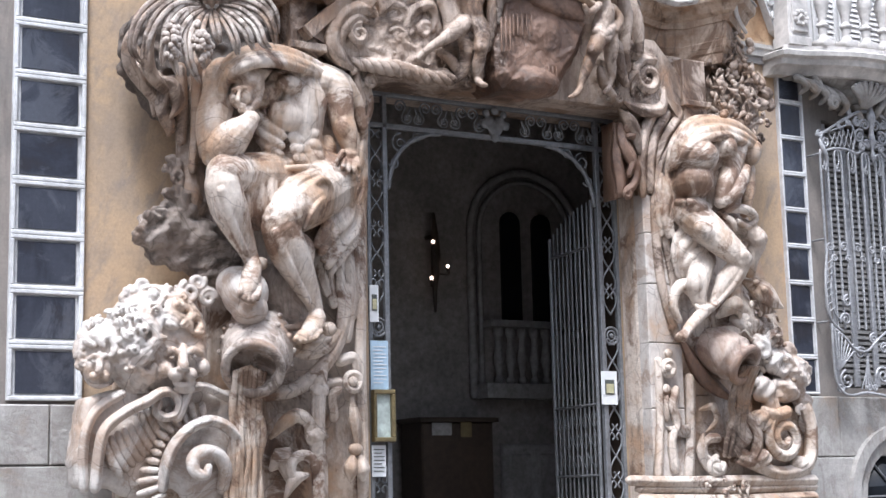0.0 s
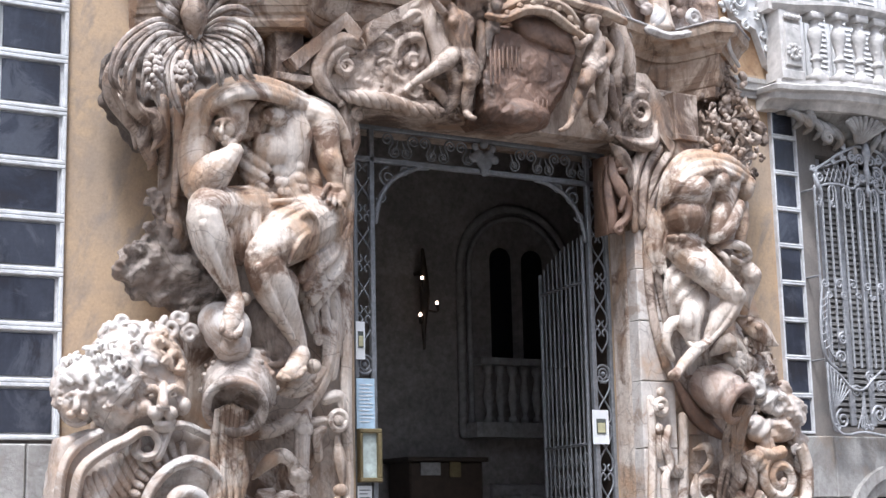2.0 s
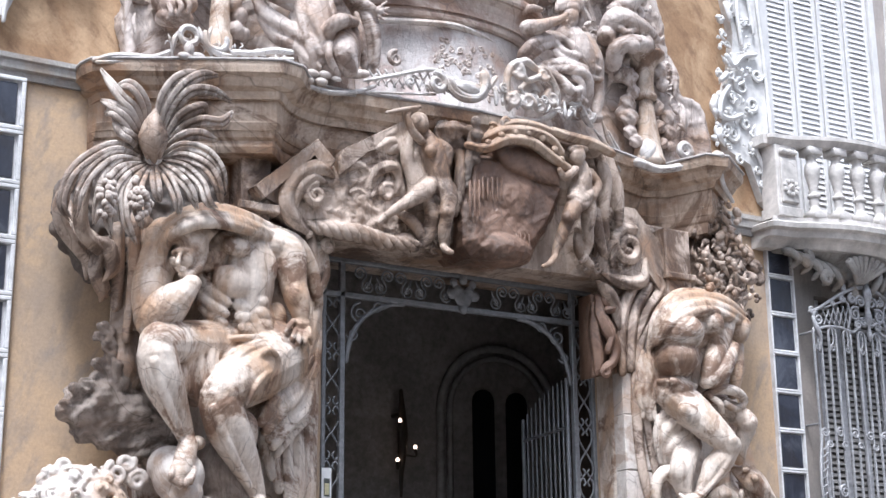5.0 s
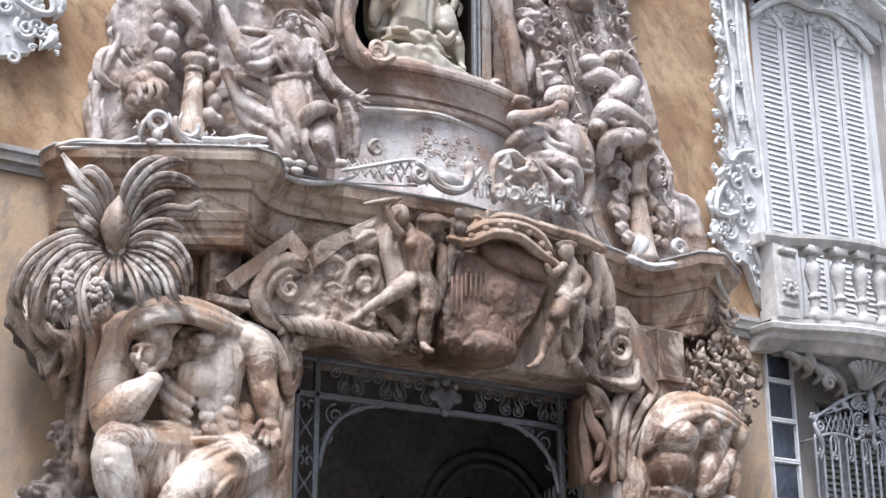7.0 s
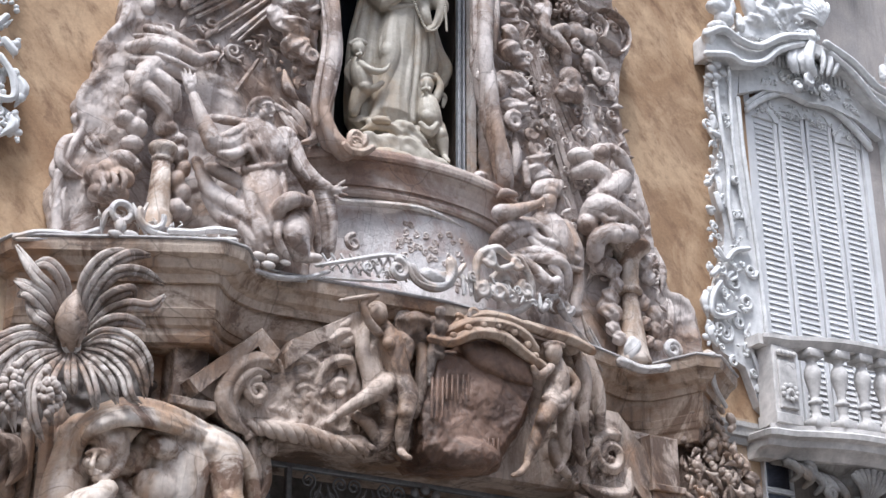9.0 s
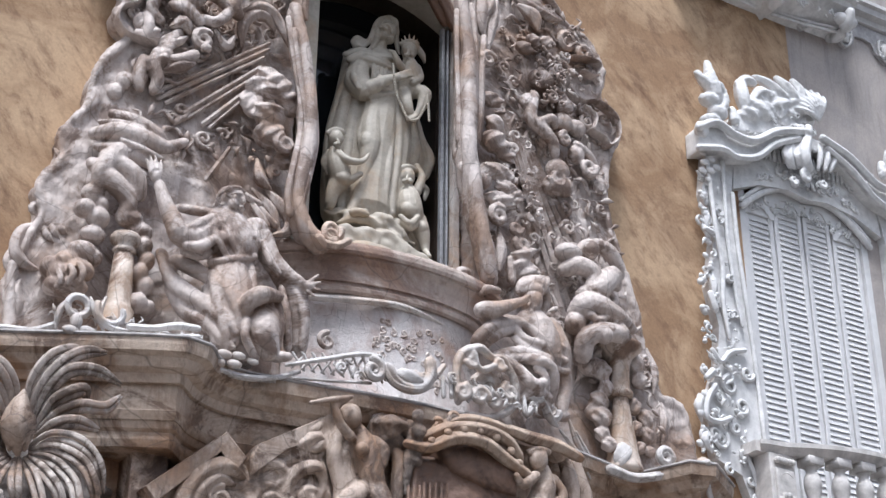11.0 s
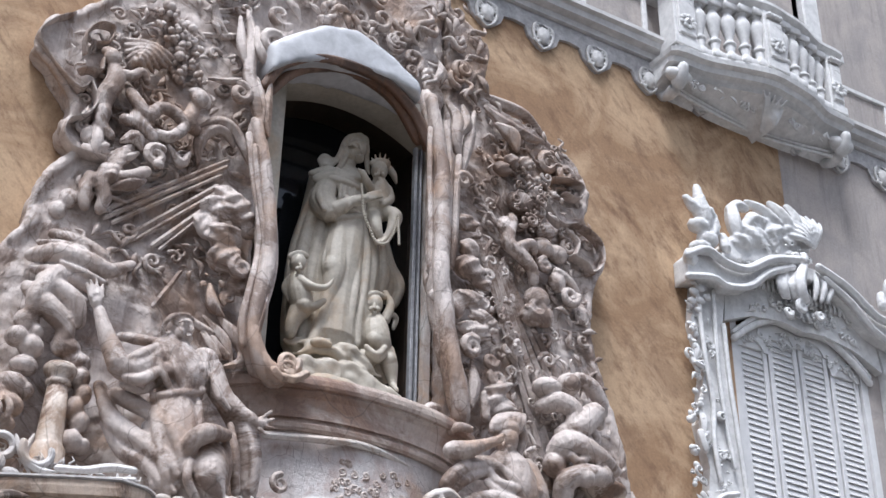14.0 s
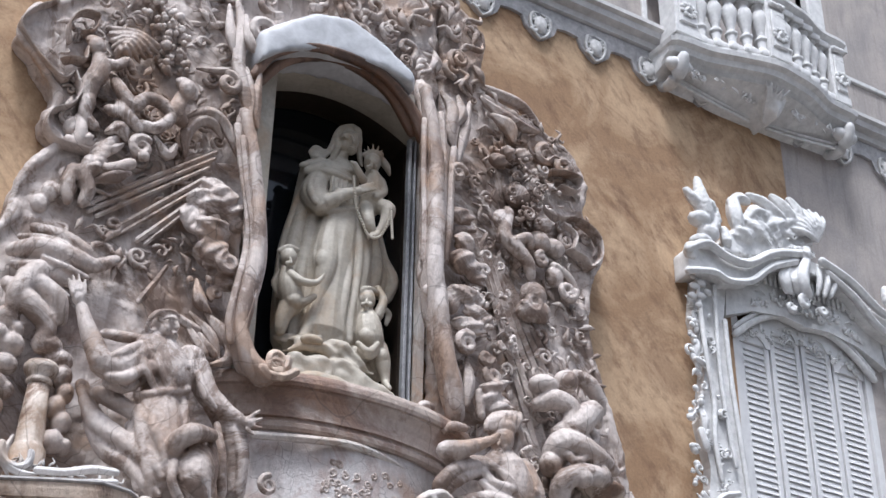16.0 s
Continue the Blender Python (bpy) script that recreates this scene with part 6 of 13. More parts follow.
c.tube([(-4.404, -0.58, 1.563, 0.039), (-4.423, -0.6, 1.796, 0.039), (-4.399, -0.62, 2.03, 0.039), (-4.296, -0.62, 2.189, 0.039), (-4.12, -0.62, 2.291, 0.035)], flat=1.1)
solid("outer_band", c, PALE, vol)
c = Carve(True, 1.0)
c.tube([(-3.819, -0.72, 1.55, 0.039), (-3.808, -0.76, 1.721, 0.044), (-3.746, -0.8, 1.892, 0.044), (-3.617, -0.82, 2.021, 0.044), (-3.455, -0.82, 2.069, 0.044), (-3.275, -0.78, 2.001, 0.045), (-3.141, -0.72, 1.847, 0.04), (-3.078, -0.66, 1.648, 0.041), (-3.079, -0.64, 1.537, 0.041)], flat=1.4, steps=5)
solid("outer_band", c, PALE, vol)
c = Carve(False, 1.0)
c.tube([(-3.304, -0.7, 1.54, 0.053), (-3.308, -0.76, 1.693, 0.058), (-3.39, -0.8, 1.802, 0.058), (-3.531, -0.84, 1.824, 0.061), (-3.616, -0.86, 1.759, 0.057), (-3.605, -0.88, 1.668, 0.048), (-3.529, -0.9, 1.641, 0.039), (-3.506, -0.91, 1.701, 0.031)], flat=1.0, steps=6)
solid("spiral", c, PALE, vol)
solid("shell_rib", Carve().tube([(-3.478, -0.72, 2.09, 0.022), (-3.473, -0.69, 2.149, 0.031), (-3.467, -0.66, 2.209, 0.027)]), PALE, vol)
solid("shell_rib", Carve().tube([(-3.548, -0.72, 2.079, 0.022), (-3.558, -0.69, 2.155, 0.031), (-3.569, -0.66, 2.232, 0.027)]), PALE, vol)
solid("shell_rib", Carve().tube([(-3.615, -0.72, 2.057, 0.022), (-3.643, -0.69, 2.138, 0.031), (-3.67, -0.66, 2.22, 0.027)]), PALE, vol)
solid("shell_rib", Carve().tube([(-3.677, -0.72, 2.024, 0.022), (-3.715, -0.69, 2.095, 0.031), (-3.754, -0.66, 2.167, 0.027)]), PALE, vol)
solid("shell_rib", Carve().tube([(-3.731, -0.72, 1.983, 0.022), (-3.769, -0.69, 2.034, 0.031), (-3.807, -0.66, 2.084, 0.026)]), PALE, vol)
solid("shell_rib", Carve().tube([(-3.778, -0.72, 1.934, 0.022), (-3.806, -0.69, 1.963, 0.031), (-3.834, -0.66, 1.993, 0.026)]), PALE, vol)
solid("shell_rib", Carve().tube([(-3.815, -0.72, 1.879, 0.022), (-3.832, -0.69, 1.894, 0.031), (-3.85, -0.66, 1.909, 0.026)]), PALE, vol)
solid("shell_rib", Carve().tube([(-3.841, -0.72, 1.818, 0.022), (-3.858, -0.69, 1.828, 0.031), (-3.874, -0.66, 1.837, 0.026)]), PALE, vol)
solid("shell_rib", Carve().tube([(-3.857, -0.72, 1.754, 0.022), (-3.885, -0.69, 1.761, 0.031), (-3.914, -0.66, 1.768, 0.026)]), PALE, vol)
solid("shell_rib", Carve().tube([(-3.861, -0.72, 1.689, 0.022), (-3.911, -0.69, 1.69, 0.03), (-3.96, -0.66, 1.691, 0.026)]), PALE, vol)
solid("shell_rib", Carve().tube([(-3.854, -0.72, 1.624, 0.022), (-3.922, -0.69, 1.612, 0.03), (-3.99, -0.66, 1.601, 0.026)]), PALE, vol)
solid("shell_rib", Carve().tube([(-3.836, -0.72, 1.56, 0.022), (-3.91, -0.69, 1.533, 0.03), (-3.984, -0.66, 1.507, 0.026)]), PALE, vol)
solid("shell_rib", Carve().tube([(-3.807, -0.72, 1.5, 0.022), (-3.872, -0.69, 1.462, 0.03), (-3.936, -0.66, 1.424, 0.026)]), PALE, vol)
solid("shell_rib", Carve().tube([(-3.768, -0.72, 1.445, 0.022), (-3.812, -0.69, 1.405, 0.03), (-3.855, -0.66, 1.366, 0.026)]), PALE, vol)
solid("shell_rib", Carve().tube([(-3.721, -0.72, 1.396, 0.022), (-3.742, -0.69, 1.363, 0.031), (-3.763, -0.66, 1.33, 0.026)]), PALE, vol)
solid("shell_rib", Carve().tube([(-4.247, -0.62, 1.901, 0.026), (-4.209, -0.645, 1.771, 0.039), (-4.128, -0.62, 1.664, 0.03)]), PALE, vol)
solid("shell_rib", Carve().tube([(-4.199, -0.62, 1.94, 0.026), (-4.161, -0.645, 1.81, 0.039), (-4.08, -0.62, 1.702, 0.03)]), PALE, vol)
solid("shell_rib", Carve().tube([(-4.151, -0.62, 1.978, 0.026), (-4.112, -0.645, 1.848, 0.039), (-4.031, -0.62, 1.74, 0.031)]), PALE, vol)
solid("shell_rib", Carve().tube([(-4.102, -0.62, 2.017, 0.026), (-4.064, -0.645, 1.886, 0.039), (-3.982, -0.62, 1.778, 0.031)]), PALE, vol)
solid("shell_rib", Carve().tube([(-4.054, -0.62, 2.056, 0.026), (-4.015, -0.645, 1.925, 0.039), (-3.933, -0.62, 1.817, 0.031)]), PALE, vol)
solid("shell_rib", Carve().tube([(-4.005, -0.62, 2.095, 0.026), (-3.966, -0.645, 1.964, 0.039), (-3.884, -0.62, 1.856, 0.031)]), PALE, vol)
solid("shell_rib", Carve().tube([(-3.955, -0.62, 2.135, 0.026), (-3.917, -0.645, 2.003, 0.04), (-3.834, -0.62, 1.895, 0.031)]), PALE, vol)
solid("shell_rib", Carve().tube([(-3.906, -0.62, 2.175, 0.026), (-3.867, -0.645, 2.042, 0.04), (-3.784, -0.62, 1.934, 0.031)]), PALE, vol)
solid("shell_rib", Carve().tube([(-3.856, -0.62, 2.215, 0.027), (-3.817, -0.645, 2.082, 0.04), (-3.734, -0.62, 1.973, 0.031)]), PALE, vol)
# ---- ribbons, quiver and tassels on the west pier ----
rib = thing("pier_ornament", "carved ribbons, bow and tassel on the pier", "carving", "pier ornaments")
c = Carve(True, 1.0)
c.tube([(-2.35, -0.5, 2.5, 0.063), (-2.37, -0.5, 2.21, 0.062), (-2.38, -0.5, 1.93, 0.067), (-2.35, -0.48, 1.69, 0.067), (-2.35, -0.48, 1.41, 0.067)])
c.knob((-2.36, -0.52, 2.35), (0.088, 0.054, 0.067))
c.knob((-2.4, -0.54, 1.97), (0.103, 0.053, 0.067))
solid("staff", c, ALABASTER, rib)
c = Carve(True)
c.tube([(-2.8, -0.5, 1.95, 0.042), (-2.72, -0.56, 2.06, 0.047), (-2.6, -0.58, 2.13, 0.052), (-2.48, -0.55, 2.07, 0.048), (-2.44, -0.52, 1.93, 0.043), (-2.33, -0.5, 1.88, 0.038)], flat=0.6)
c.scroll((-2.52, -0.52, 1.69), 0.114, 0.114, 0.6, 0, 0.043, 0.043, 1)
c.tube([(-2.67, -0.5, 1.46, 0.047), (-2.6, -0.52, 1.6, 0.047), (-2.47, -0.52, 1.64, 0.043)])
c.tube([(-2.75, -0.4, 1.7, 0.076), (-2.66, -0.42, 1.79, 0.086), (-2.61, -0.42, 1.6, 0.076)])
solid("ribbon", c, ALABASTER, rib)
c = Carve(True, 1.0)
c.scroll((-2.03, -0.5, 2.43), 0.073, 0.073, 1, 0, 0.029, 0.029, 1)
c.knob((-2.04, -0.52, 2.43), (0.047, 0.035, 0.044))
c.tube([(-2.23, -0.42, 2.41, 0.049), (-2.14, -0.46, 2.43, 0.039)])
c.tube([(-2.18, -0.42, 2.12, 0.039), (-2.21, -0.45, 2.31, 0.039), (-2.15, -0.46, 2.36, 0.034)])
solid("ring", c, ALABASTER, rib)
c = Carve(True)
c.tube([(-2.02, -0.45, 2.29, 0.044), (-2, -0.45, 2.1, 0.049), (-1.98, -0.45, 1.9, 0.044)])
c.knob((-2, -0.47, 1.85), (0.068, 0.043, 0.053))
c.tube([(-2.02, -0.46, 1.81, 0.049), (-2.04, -0.46, 1.69, 0.063), (-2.05, -0.46, 1.6, 0.073)])
c.tube([(-1.95, -0.46, 1.81, 0.049), (-1.94, -0.46, 1.68, 0.063), (-1.93, -0.46, 1.6, 0.068)])
solid("tassel", c, ALABASTER, rib)
c = Carve(True, 1.0)
c.tube([(-2.81, -0.42, 2.31, 0.057), (-2.57, -0.46, 2.36, 0.062), (-2.37, -0.48, 2.5, 0.063), (-2.2, -0.48, 2.7, 0.058), (-2.09, -0.46, 2.95, 0.054), (-2.02, -0.44, 3.3, 0.05)])
c.tube([(-2.7, -0.52, 2.73, 0.048), (-2.5, -0.55, 2.66, 0.058), (-2.3, -0.52, 2.72, 0.053), (-2.15, -0.48, 2.85, 0.044)])
c.tube([(-2.69, -0.5, 2.78, 0.048), (-2.49, -0.58, 2.72, 0.057), (-2.29, -0.54, 2.79, 0.044)])
c.tube([(-2.13, -0.44, 2.61, 0.049), (-2, -0.44, 2.64, 0.049), (-1.96, -0.44, 2.54, 0.039)])
solid("swag", c, ALABASTER, rib)
# trunk-like folds beside the door
folds = thing("draped_pilaster", "alabaster pilaster carved as hanging folds", "pilaster")
c = Carve(True, 1.0)
c.tube([(-1.95, -0.42, 5.21, 0.061), (-1.91, -0.42, 4.85, 0.061), (-1.87, -0.4, 4.39, 0.056), (-1.89, -0.4, 3.82, 0.05), (-1.9, -0.4, 3.21, 0.05), (-1.91, -0.4, 2.57, 0.049), (-1.89, -0.38, 2.03, 0.049), (-1.88, -0.36, 1.4, 0.049)])
solid("fold", c, ALABASTER, folds)
c = Carve(True, 1.0)
c.tube([(-2.02, -0.45, 4.93, 0.05), (-1.88, -0.44, 4.74, 0.051), (-1.93, -0.44, 4.32, 0.055), (-2, -0.44, 4.01, 0.055), (-2.05, -0.44, 3.7, 0.055), (-2.02, -0.44, 3.3, 0.054), (-2.01, -0.44, 3.01, 0.049)])
solid("fold", c, ALABASTER, folds)
c = Carve(True, 1.0)
c.tube([(-1.88, -0.45, 5.21, 0.046), (-1.8, -0.42, 4.91, 0.046), (-1.95, -0.44, 4.58, 0.05), (-1.88, -0.42, 4.18, 0.045), (-1.94, -0.42, 3.71, 0.045), (-1.96, -0.42, 3.31, 0.045), (-2.06, -0.44, 2.81, 0.044)])
solid("fold", c, ALABASTER, folds)
c = Carve(True, 1.0)
c.tube([(-1.94, -0.45, 4.17, 0.045), (-2.11, -0.48, 3.9, 0.05), (-2.23, -0.5, 3.63, 0.049), (-2.25, -0.48, 3.39, 0.044), (-2.19, -0.46, 3.1, 0.039)])
solid("fold", c, ALABASTER, folds)
c = Carve(True, 1.0)
c.tube([(-1.89, -0.44, 4.12, 0.04), (-2.06, -0.46, 3.75, 0.045), (-2.13, -0.46, 3.45, 0.044), (-2.11, -0.46, 3.1, 0.044), (-2.14, -0.46, 2.8, 0.039)])
solid("fold", c, ALABASTER, folds)
c = Carve(True, 1.0)
c.tube([(-2.11, -0.48, 3.79, 0.05), (-2.28, -0.5, 3.63, 0.054), (-2.34, -0.5, 3.43, 0.049), (-2.25, -0.48, 3.19, 0.039)])
solid("fold", c, ALABASTER, folds)
c = Carve(True, 1.0)
c.tube([(-1.8, -0.46, 5.14, 0.066), (-1.89, -0.46, 5.1, 0.046), (-1.92, -0.44, 5, 0.041)])
c.scroll((-1.78, -0.46, 5.16), 0.056, 0.02, 1.3, 90, 0.025, 0.015, 1)
solid("scroll_end", c, ALABASTER, folds)
# ---- right atlas, bent forward with his back turned ----
c = Carve()
c.tube([(1.705, -0.52, 4.203, 0.164), (1.713, -0.6, 4.441, 0.191), (1.795, -0.64, 4.692, 0.209), (2.062, -0.62, 4.853, 0.189), (2.335, -0.58, 4.889, 0.146)])
c.knob((1.662, -0.77, 4.681), (0.195, 0.25, 0.184), turn=12)
c.knob((2.004, -0.72, 4.803), (0.143, 0.22, 0.143), turn=-8)
c.knob((1.648, -0.7, 4.46), (0.185, 0.26, 0.185))
c.knob((1.758, -0.74, 4.529), (0.098, 0.1, 0.141), turn=10)
c.knob((1.575, -0.66, 4.539), (0.087, 0.12, 0.152))
c.knob((1.668, -0.6, 4.187), (0.169, 0.24, 0.152))
c.tube([(1.792, -0.84, 4.791, 0.027), (1.738, -0.84, 4.619, 0.032), (1.717, -0.8, 4.431, 0.032), (1.714, -0.74, 4.293, 0.032)])
c.tube([(1.506, -0.62, 4.253, 0.032), (1.562, -0.78, 4.229, 0.038), (1.836, -0.72, 4.217, 0.033)])
c.drape([(1.467, -0.52, 4.574), (1.536, -0.58, 4.877), (1.764, -0.6, 5.1), (2.05, -0.6, 5.149), (2.375, -0.58, 5.125), (2.64, -0.52, 5.031)], [(1.451, -0.7, 4.587), (1.485, -0.84, 4.721), (1.638, -0.88, 4.833), (1.938, -0.86, 4.919), (2.214, -0.8, 4.898), (2.444, -0.7, 4.897)], 5)
c.drape([(1.426, -0.5, 4.546), (1.405, -0.48, 4.381), (1.379, -0.46, 4.161), (1.421, -0.46, 3.944)], [(1.518, -0.56, 4.565), (1.532, -0.54, 4.325), (1.493, -0.52, 4.104), (1.522, -0.52, 3.913)], 3)
c.knob((2.483, -0.64, 4.833), (0.096, 0.1, 0.129), turn=6)
c.knob((2.541, -0.62, 4.883), (0.079, 0.1, 0.096))
c.knob((2.363, -0.68, 4.664), (0.039, 0.04, 0.039))
c.tube([(2.256, -0.68, 4.86, 0.117), (2.105, -0.76, 4.613, 0.105), (1.979, -0.8, 4.415, 0.093), (1.928, -0.8, 4.288, 0.076)])
c.knob((2.077, -0.8, 4.687), (0.093, 0.08, 0.143), turn=-10)
c.tube([(1.912, -0.8, 4.254, 0.071), (2.037, -0.84, 4.323, 0.082), (2.162, -0.84, 4.479, 0.071), (2.289, -0.78, 4.626, 0.05)])
c.tube([(2.534, -0.56, 4.692, 0.051), (2.466, -0.6, 4.448, 0.062), (2.389, -0.6, 4.214, 0.056)])
c.tube([(1.639, -0.6, 4.168, 0.163), (1.739, -0.72, 4.023, 0.168), (1.859, -0.86, 3.834, 0.145), (1.979, -0.95, 3.687, 0.112)])
c.knob((1.663, -0.84, 3.927), (0.139, 0.1, 0.096), turn=-38)
c.knob((2.001, -0.97, 3.653), (0.096, 0.11, 0.102))
c.knob((1.971, -1.04, 3.684), (0.053, 0.05, 0.059))
c.tube([(2.026, -0.93, 3.628, 0.096), (1.957, -0.87, 3.514, 0.118), (1.86, -0.8, 3.356, 0.086), (1.795, -0.76, 3.229, 0.053)])
c.knob((1.921, -0.82, 3.475), (0.107, 0.1, 0.15), turn=-38)
c.tube([(1.996, -1, 3.573, 0.032), (1.904, -0.93, 3.39, 0.027), (1.778, -0.82, 3.21, 0.021)])
c.tube([(1.787, -0.76, 3.218, 0.048), (1.627, -0.8, 3.142, 0.058), (1.423, -0.86, 3.006, 0.057), (1.291, -0.9, 2.894, 0.041)])
c.tube([(1.375, -0.9, 2.974, 0.021), (1.276, -0.95, 2.873, 0.021), (1.264, -0.93, 2.833, 0.015)])
c.tube([(1.348, -0.9, 2.963, 0.021), (1.244, -0.95, 2.877, 0.021), (1.232, -0.93, 2.842, 0.015)])
c.tube([(1.321, -0.9, 2.952, 0.021), (1.212, -0.95, 2.881, 0.021), (1.2, -0.93, 2.851, 0.015)])
c.tube([(1.294, -0.9, 2.94, 0.021), (1.18, -0.95, 2.885, 0.021), (1.168, -0.93, 2.861, 0.015)])
c.tube([(1.87, -0.6, 3.699, 0.098), (1.681, -0.7, 3.532, 0.118), (1.61, -0.74, 3.362, 0.101), (1.64, -0.74, 3.214, 0.064)])
c.knob((1.555, -0.78, 3.429), (0.09, 0.08, 0.127))
c.tube([(1.537, -0.8, 3.202, 0.021), (1.582, -0.84, 3.157, 0.026), (1.692, -0.84, 3.183, 0.021)])
c.tube([(1.605, -0.66, 3.339, 0.048), (1.532, -0.64, 3.424, 0.069), (1.42, -0.64, 3.354, 0.058), (1.383, -0.64, 3.203, 0.048), (1.455, -0.64, 3.068, 0.032)])
c.tube([(2.071, -0.48, 4.165, 0.133), (2.277, -0.6, 4.065, 0.111), (2.427, -0.7, 3.964, 0.1)])
c.knob((2.443, -0.72, 3.928), (0.094, 0.1, 0.105))
c.tube([(2.467, -0.68, 3.88, 0.089), (2.436, -0.62, 3.752, 0.078), (2.448, -0.56, 3.605, 0.061)])
c.tube([(1.957, -0.72, 4.16, 0.033), (2.075, -0.8, 4.2, 0.049), (2.259, -0.8, 4.192, 0.049), (2.405, -0.74, 4.124, 0.039), (2.267, -0.76, 4.038, 0.033), (2.122, -0.8, 4.071, 0.033)])
c.tube([(1.961, -0.78, 4.128, 0.027), (2.034, -0.82, 4.061, 0.033), (2.073, -0.8, 3.979, 0.027)])
c.drape([(1.634, -0.56, 4.025), (1.545, -0.54, 3.885), (1.51, -0.52, 3.721), (1.566, -0.5, 3.509)], [(1.797, -0.62, 3.779), (1.689, -0.62, 3.718), (1.614, -0.58, 3.637), (1.656, -0.54, 3.481)], 4)
tagged(solid("atlas_statue", c, ALABASTER, voxel=0.0085, folds=0.0015, relax=4, rough=0.003, size=0.04), "veined alabaster statue of a stooping giant seen from behind", "statue", "portal statues")
# ---- hanging folds beside the right atlas ----
folds = thing("draped_pilaster", "alabaster pilaster carved as hanging folds", "pilaster")
c = Carve(True, 1.0)
c.tube([(1.91, -0.42, 5.16, 0.046), (1.63, -0.44, 4.89, 0.057), (1.5, -0.42, 4.57, 0.057), (1.46, -0.42, 4.16, 0.051), (1.51, -0.42, 3.82, 0.051), (1.59, -0.42, 3.37, 0.051), (1.53, -0.42, 3.03, 0.045)])
solid("fold", c, STAINED, folds)
c = Carve(True, 1.0)
c.tube([(1.77, -0.42, 5.15, 0.052), (1.53, -0.42, 4.8, 0.051), (1.4, -0.42, 4.38, 0.051), (1.38, -0.42, 3.92, 0.051), (1.42, -0.42, 3.47, 0.05), (1.51, -0.42, 3.14, 0.05), (1.6, -0.42, 2.92, 0.045)])
solid("fold", c, STAINED, folds)
c = Carve(True, 1.0)
c.tube([(1.59, -0.42, 5.22, 0.052), (1.42, -0.42, 4.95, 0.051), (1.36, -0.42, 4.7, 0.051), (1.34, -0.42, 4.4, 0.045)])
solid("fold", c, STAINED, folds)
c = Carve(True, 1.0)
c.tube([(1.45, -0.42, 5.26, 0.051), (1.28, -0.42, 4.95, 0.057), (1.24, -0.42, 4.6, 0.051), (1.24, -0.42, 4.35, 0.04)])
solid("fold", c, STAINED, folds)
c = Carve(True, 1.0)
c.scroll((1.07, -0.48, 5), 0.095, 0.022, 1.5, -100, 0.039, 0.028, 1)
c.tube([(1, -0.42, 5.03, 0.045), (0.98, -0.46, 4.86, 0.056), (1.04, -0.48, 4.71, 0.056), (1.13, -0.48, 4.58, 0.05), (1.11, -0.46, 4.44, 0.045), (1.01, -0.44, 4.35, 0.039)])
c.tube([(0.97, -0.4, 4.95, 0.045), (0.94, -0.42, 4.69, 0.056), (0.97, -0.42, 4.46, 0.056), (0.97, -0.4, 4.33, 0.039)])
c.tube([(1.02, -0.48, 4.83, 0.033), (1.08, -0.5, 4.69, 0.039), (1.04, -0.48, 4.52, 0.033)])
c.scroll((1.01, -0.46, 4.33), 0.05, 0.017, 1.2, 60, 0.028, 0.017, -1)
c.slab([(0.93, 5.06), (1.24, 5.11), (1.26, 4.61), (1.15, 4.34), (0.92, 4.28)], -0.4, -0.2, 0.02)
solid("console_scroll", c, BROWN, folds)
# ---- foliage pillar above the right atlas ----
c = Carve(True)
c.tube([(2.55, -0.3, 5.9, 0.155), (2.6, -0.3, 5.6, 0.167), (2.66, -0.3, 5.3, 0.155), (2.8, -0.25, 5.08, 0.108)])
rocaille(c, [(2.05, 5.0), (2.62, 5.0), (2.78, 5.5), (2.55, 6.1), (2.15, 6.1)], 120, 0.075, -0.40, 21, "lkl", 0.2)
rocaille(c, [(2.1, 5.0), (2.72, 5.0), (2.8, 5.5), (2.55, 6.1), (2.15, 6.1)], 190, 0.07, -0.42, 22, "llkb", 0.22)
c.knob((2.42, -0.3, 5.55), (0.30, 0.16, 0.5))
c.knob((2.62, -0.28, 5.3), (0.26, 0.14, 0.3))
c.knob((2.94, -0.4, 5.58), (0.091, 0.058, 0.072))
c.knob((2.84, -0.42, 5.44), (0.103, 0.057, 0.072))
c.knob((3.01, -0.38, 5.47), (0.065, 0.048, 0.084))
c.knob((2.83, -0.4, 5.66), (0.078, 0.057, 0.072))
tagged(solid("foliage_pillar", c, STAINED), "soot-darkened carved foliage beside the pilaster", "carving", "carved foliage")
tagged(solid("pilaster_block", Carve().box(1.73, 2.03, -0.53, -0.2, 4.95, 5.78, 0.015).box(1.70, 2.06, -0.57, -0.2, 5.28, 5.34, 0.01), STAINED, smooth=False), "short stone pilaster under the entablature", "pilaster", "short pilasters")
tagged(solid("pilaster_block", Carve().box(-2.62, -2.36, -0.57, -0.2, 4.95, 5.78, 0.015).box(-2.67, -2.31, -0.655, -0.2, 5.30, 5.37, 0.01), STAINED, smooth=False), "short stone pilaster under the entablature", "pilaster", "short pilasters")
# ---- beast, leaves and urn below the right atlas ----
c = Carve(True)
c.tube([(2.48, -0.45, 3.52, 0.092), (2.58, -0.55, 3.43, 0.098), (2.68, -0.62, 3.31, 0.069), (2.77, -0.66, 3.25, 0.04)])
c.tube([(2.55, -0.45, 3.38, 0.069), (2.63, -0.52, 3.26, 0.058), (2.74, -0.58, 3.21, 0.035)])
c.knob((2.52, -0.68, 3.42), (0.043, 0.027, 0.034))
c.knob((2.5, -0.6, 3.5), (0.05, 0.028, 0.034))
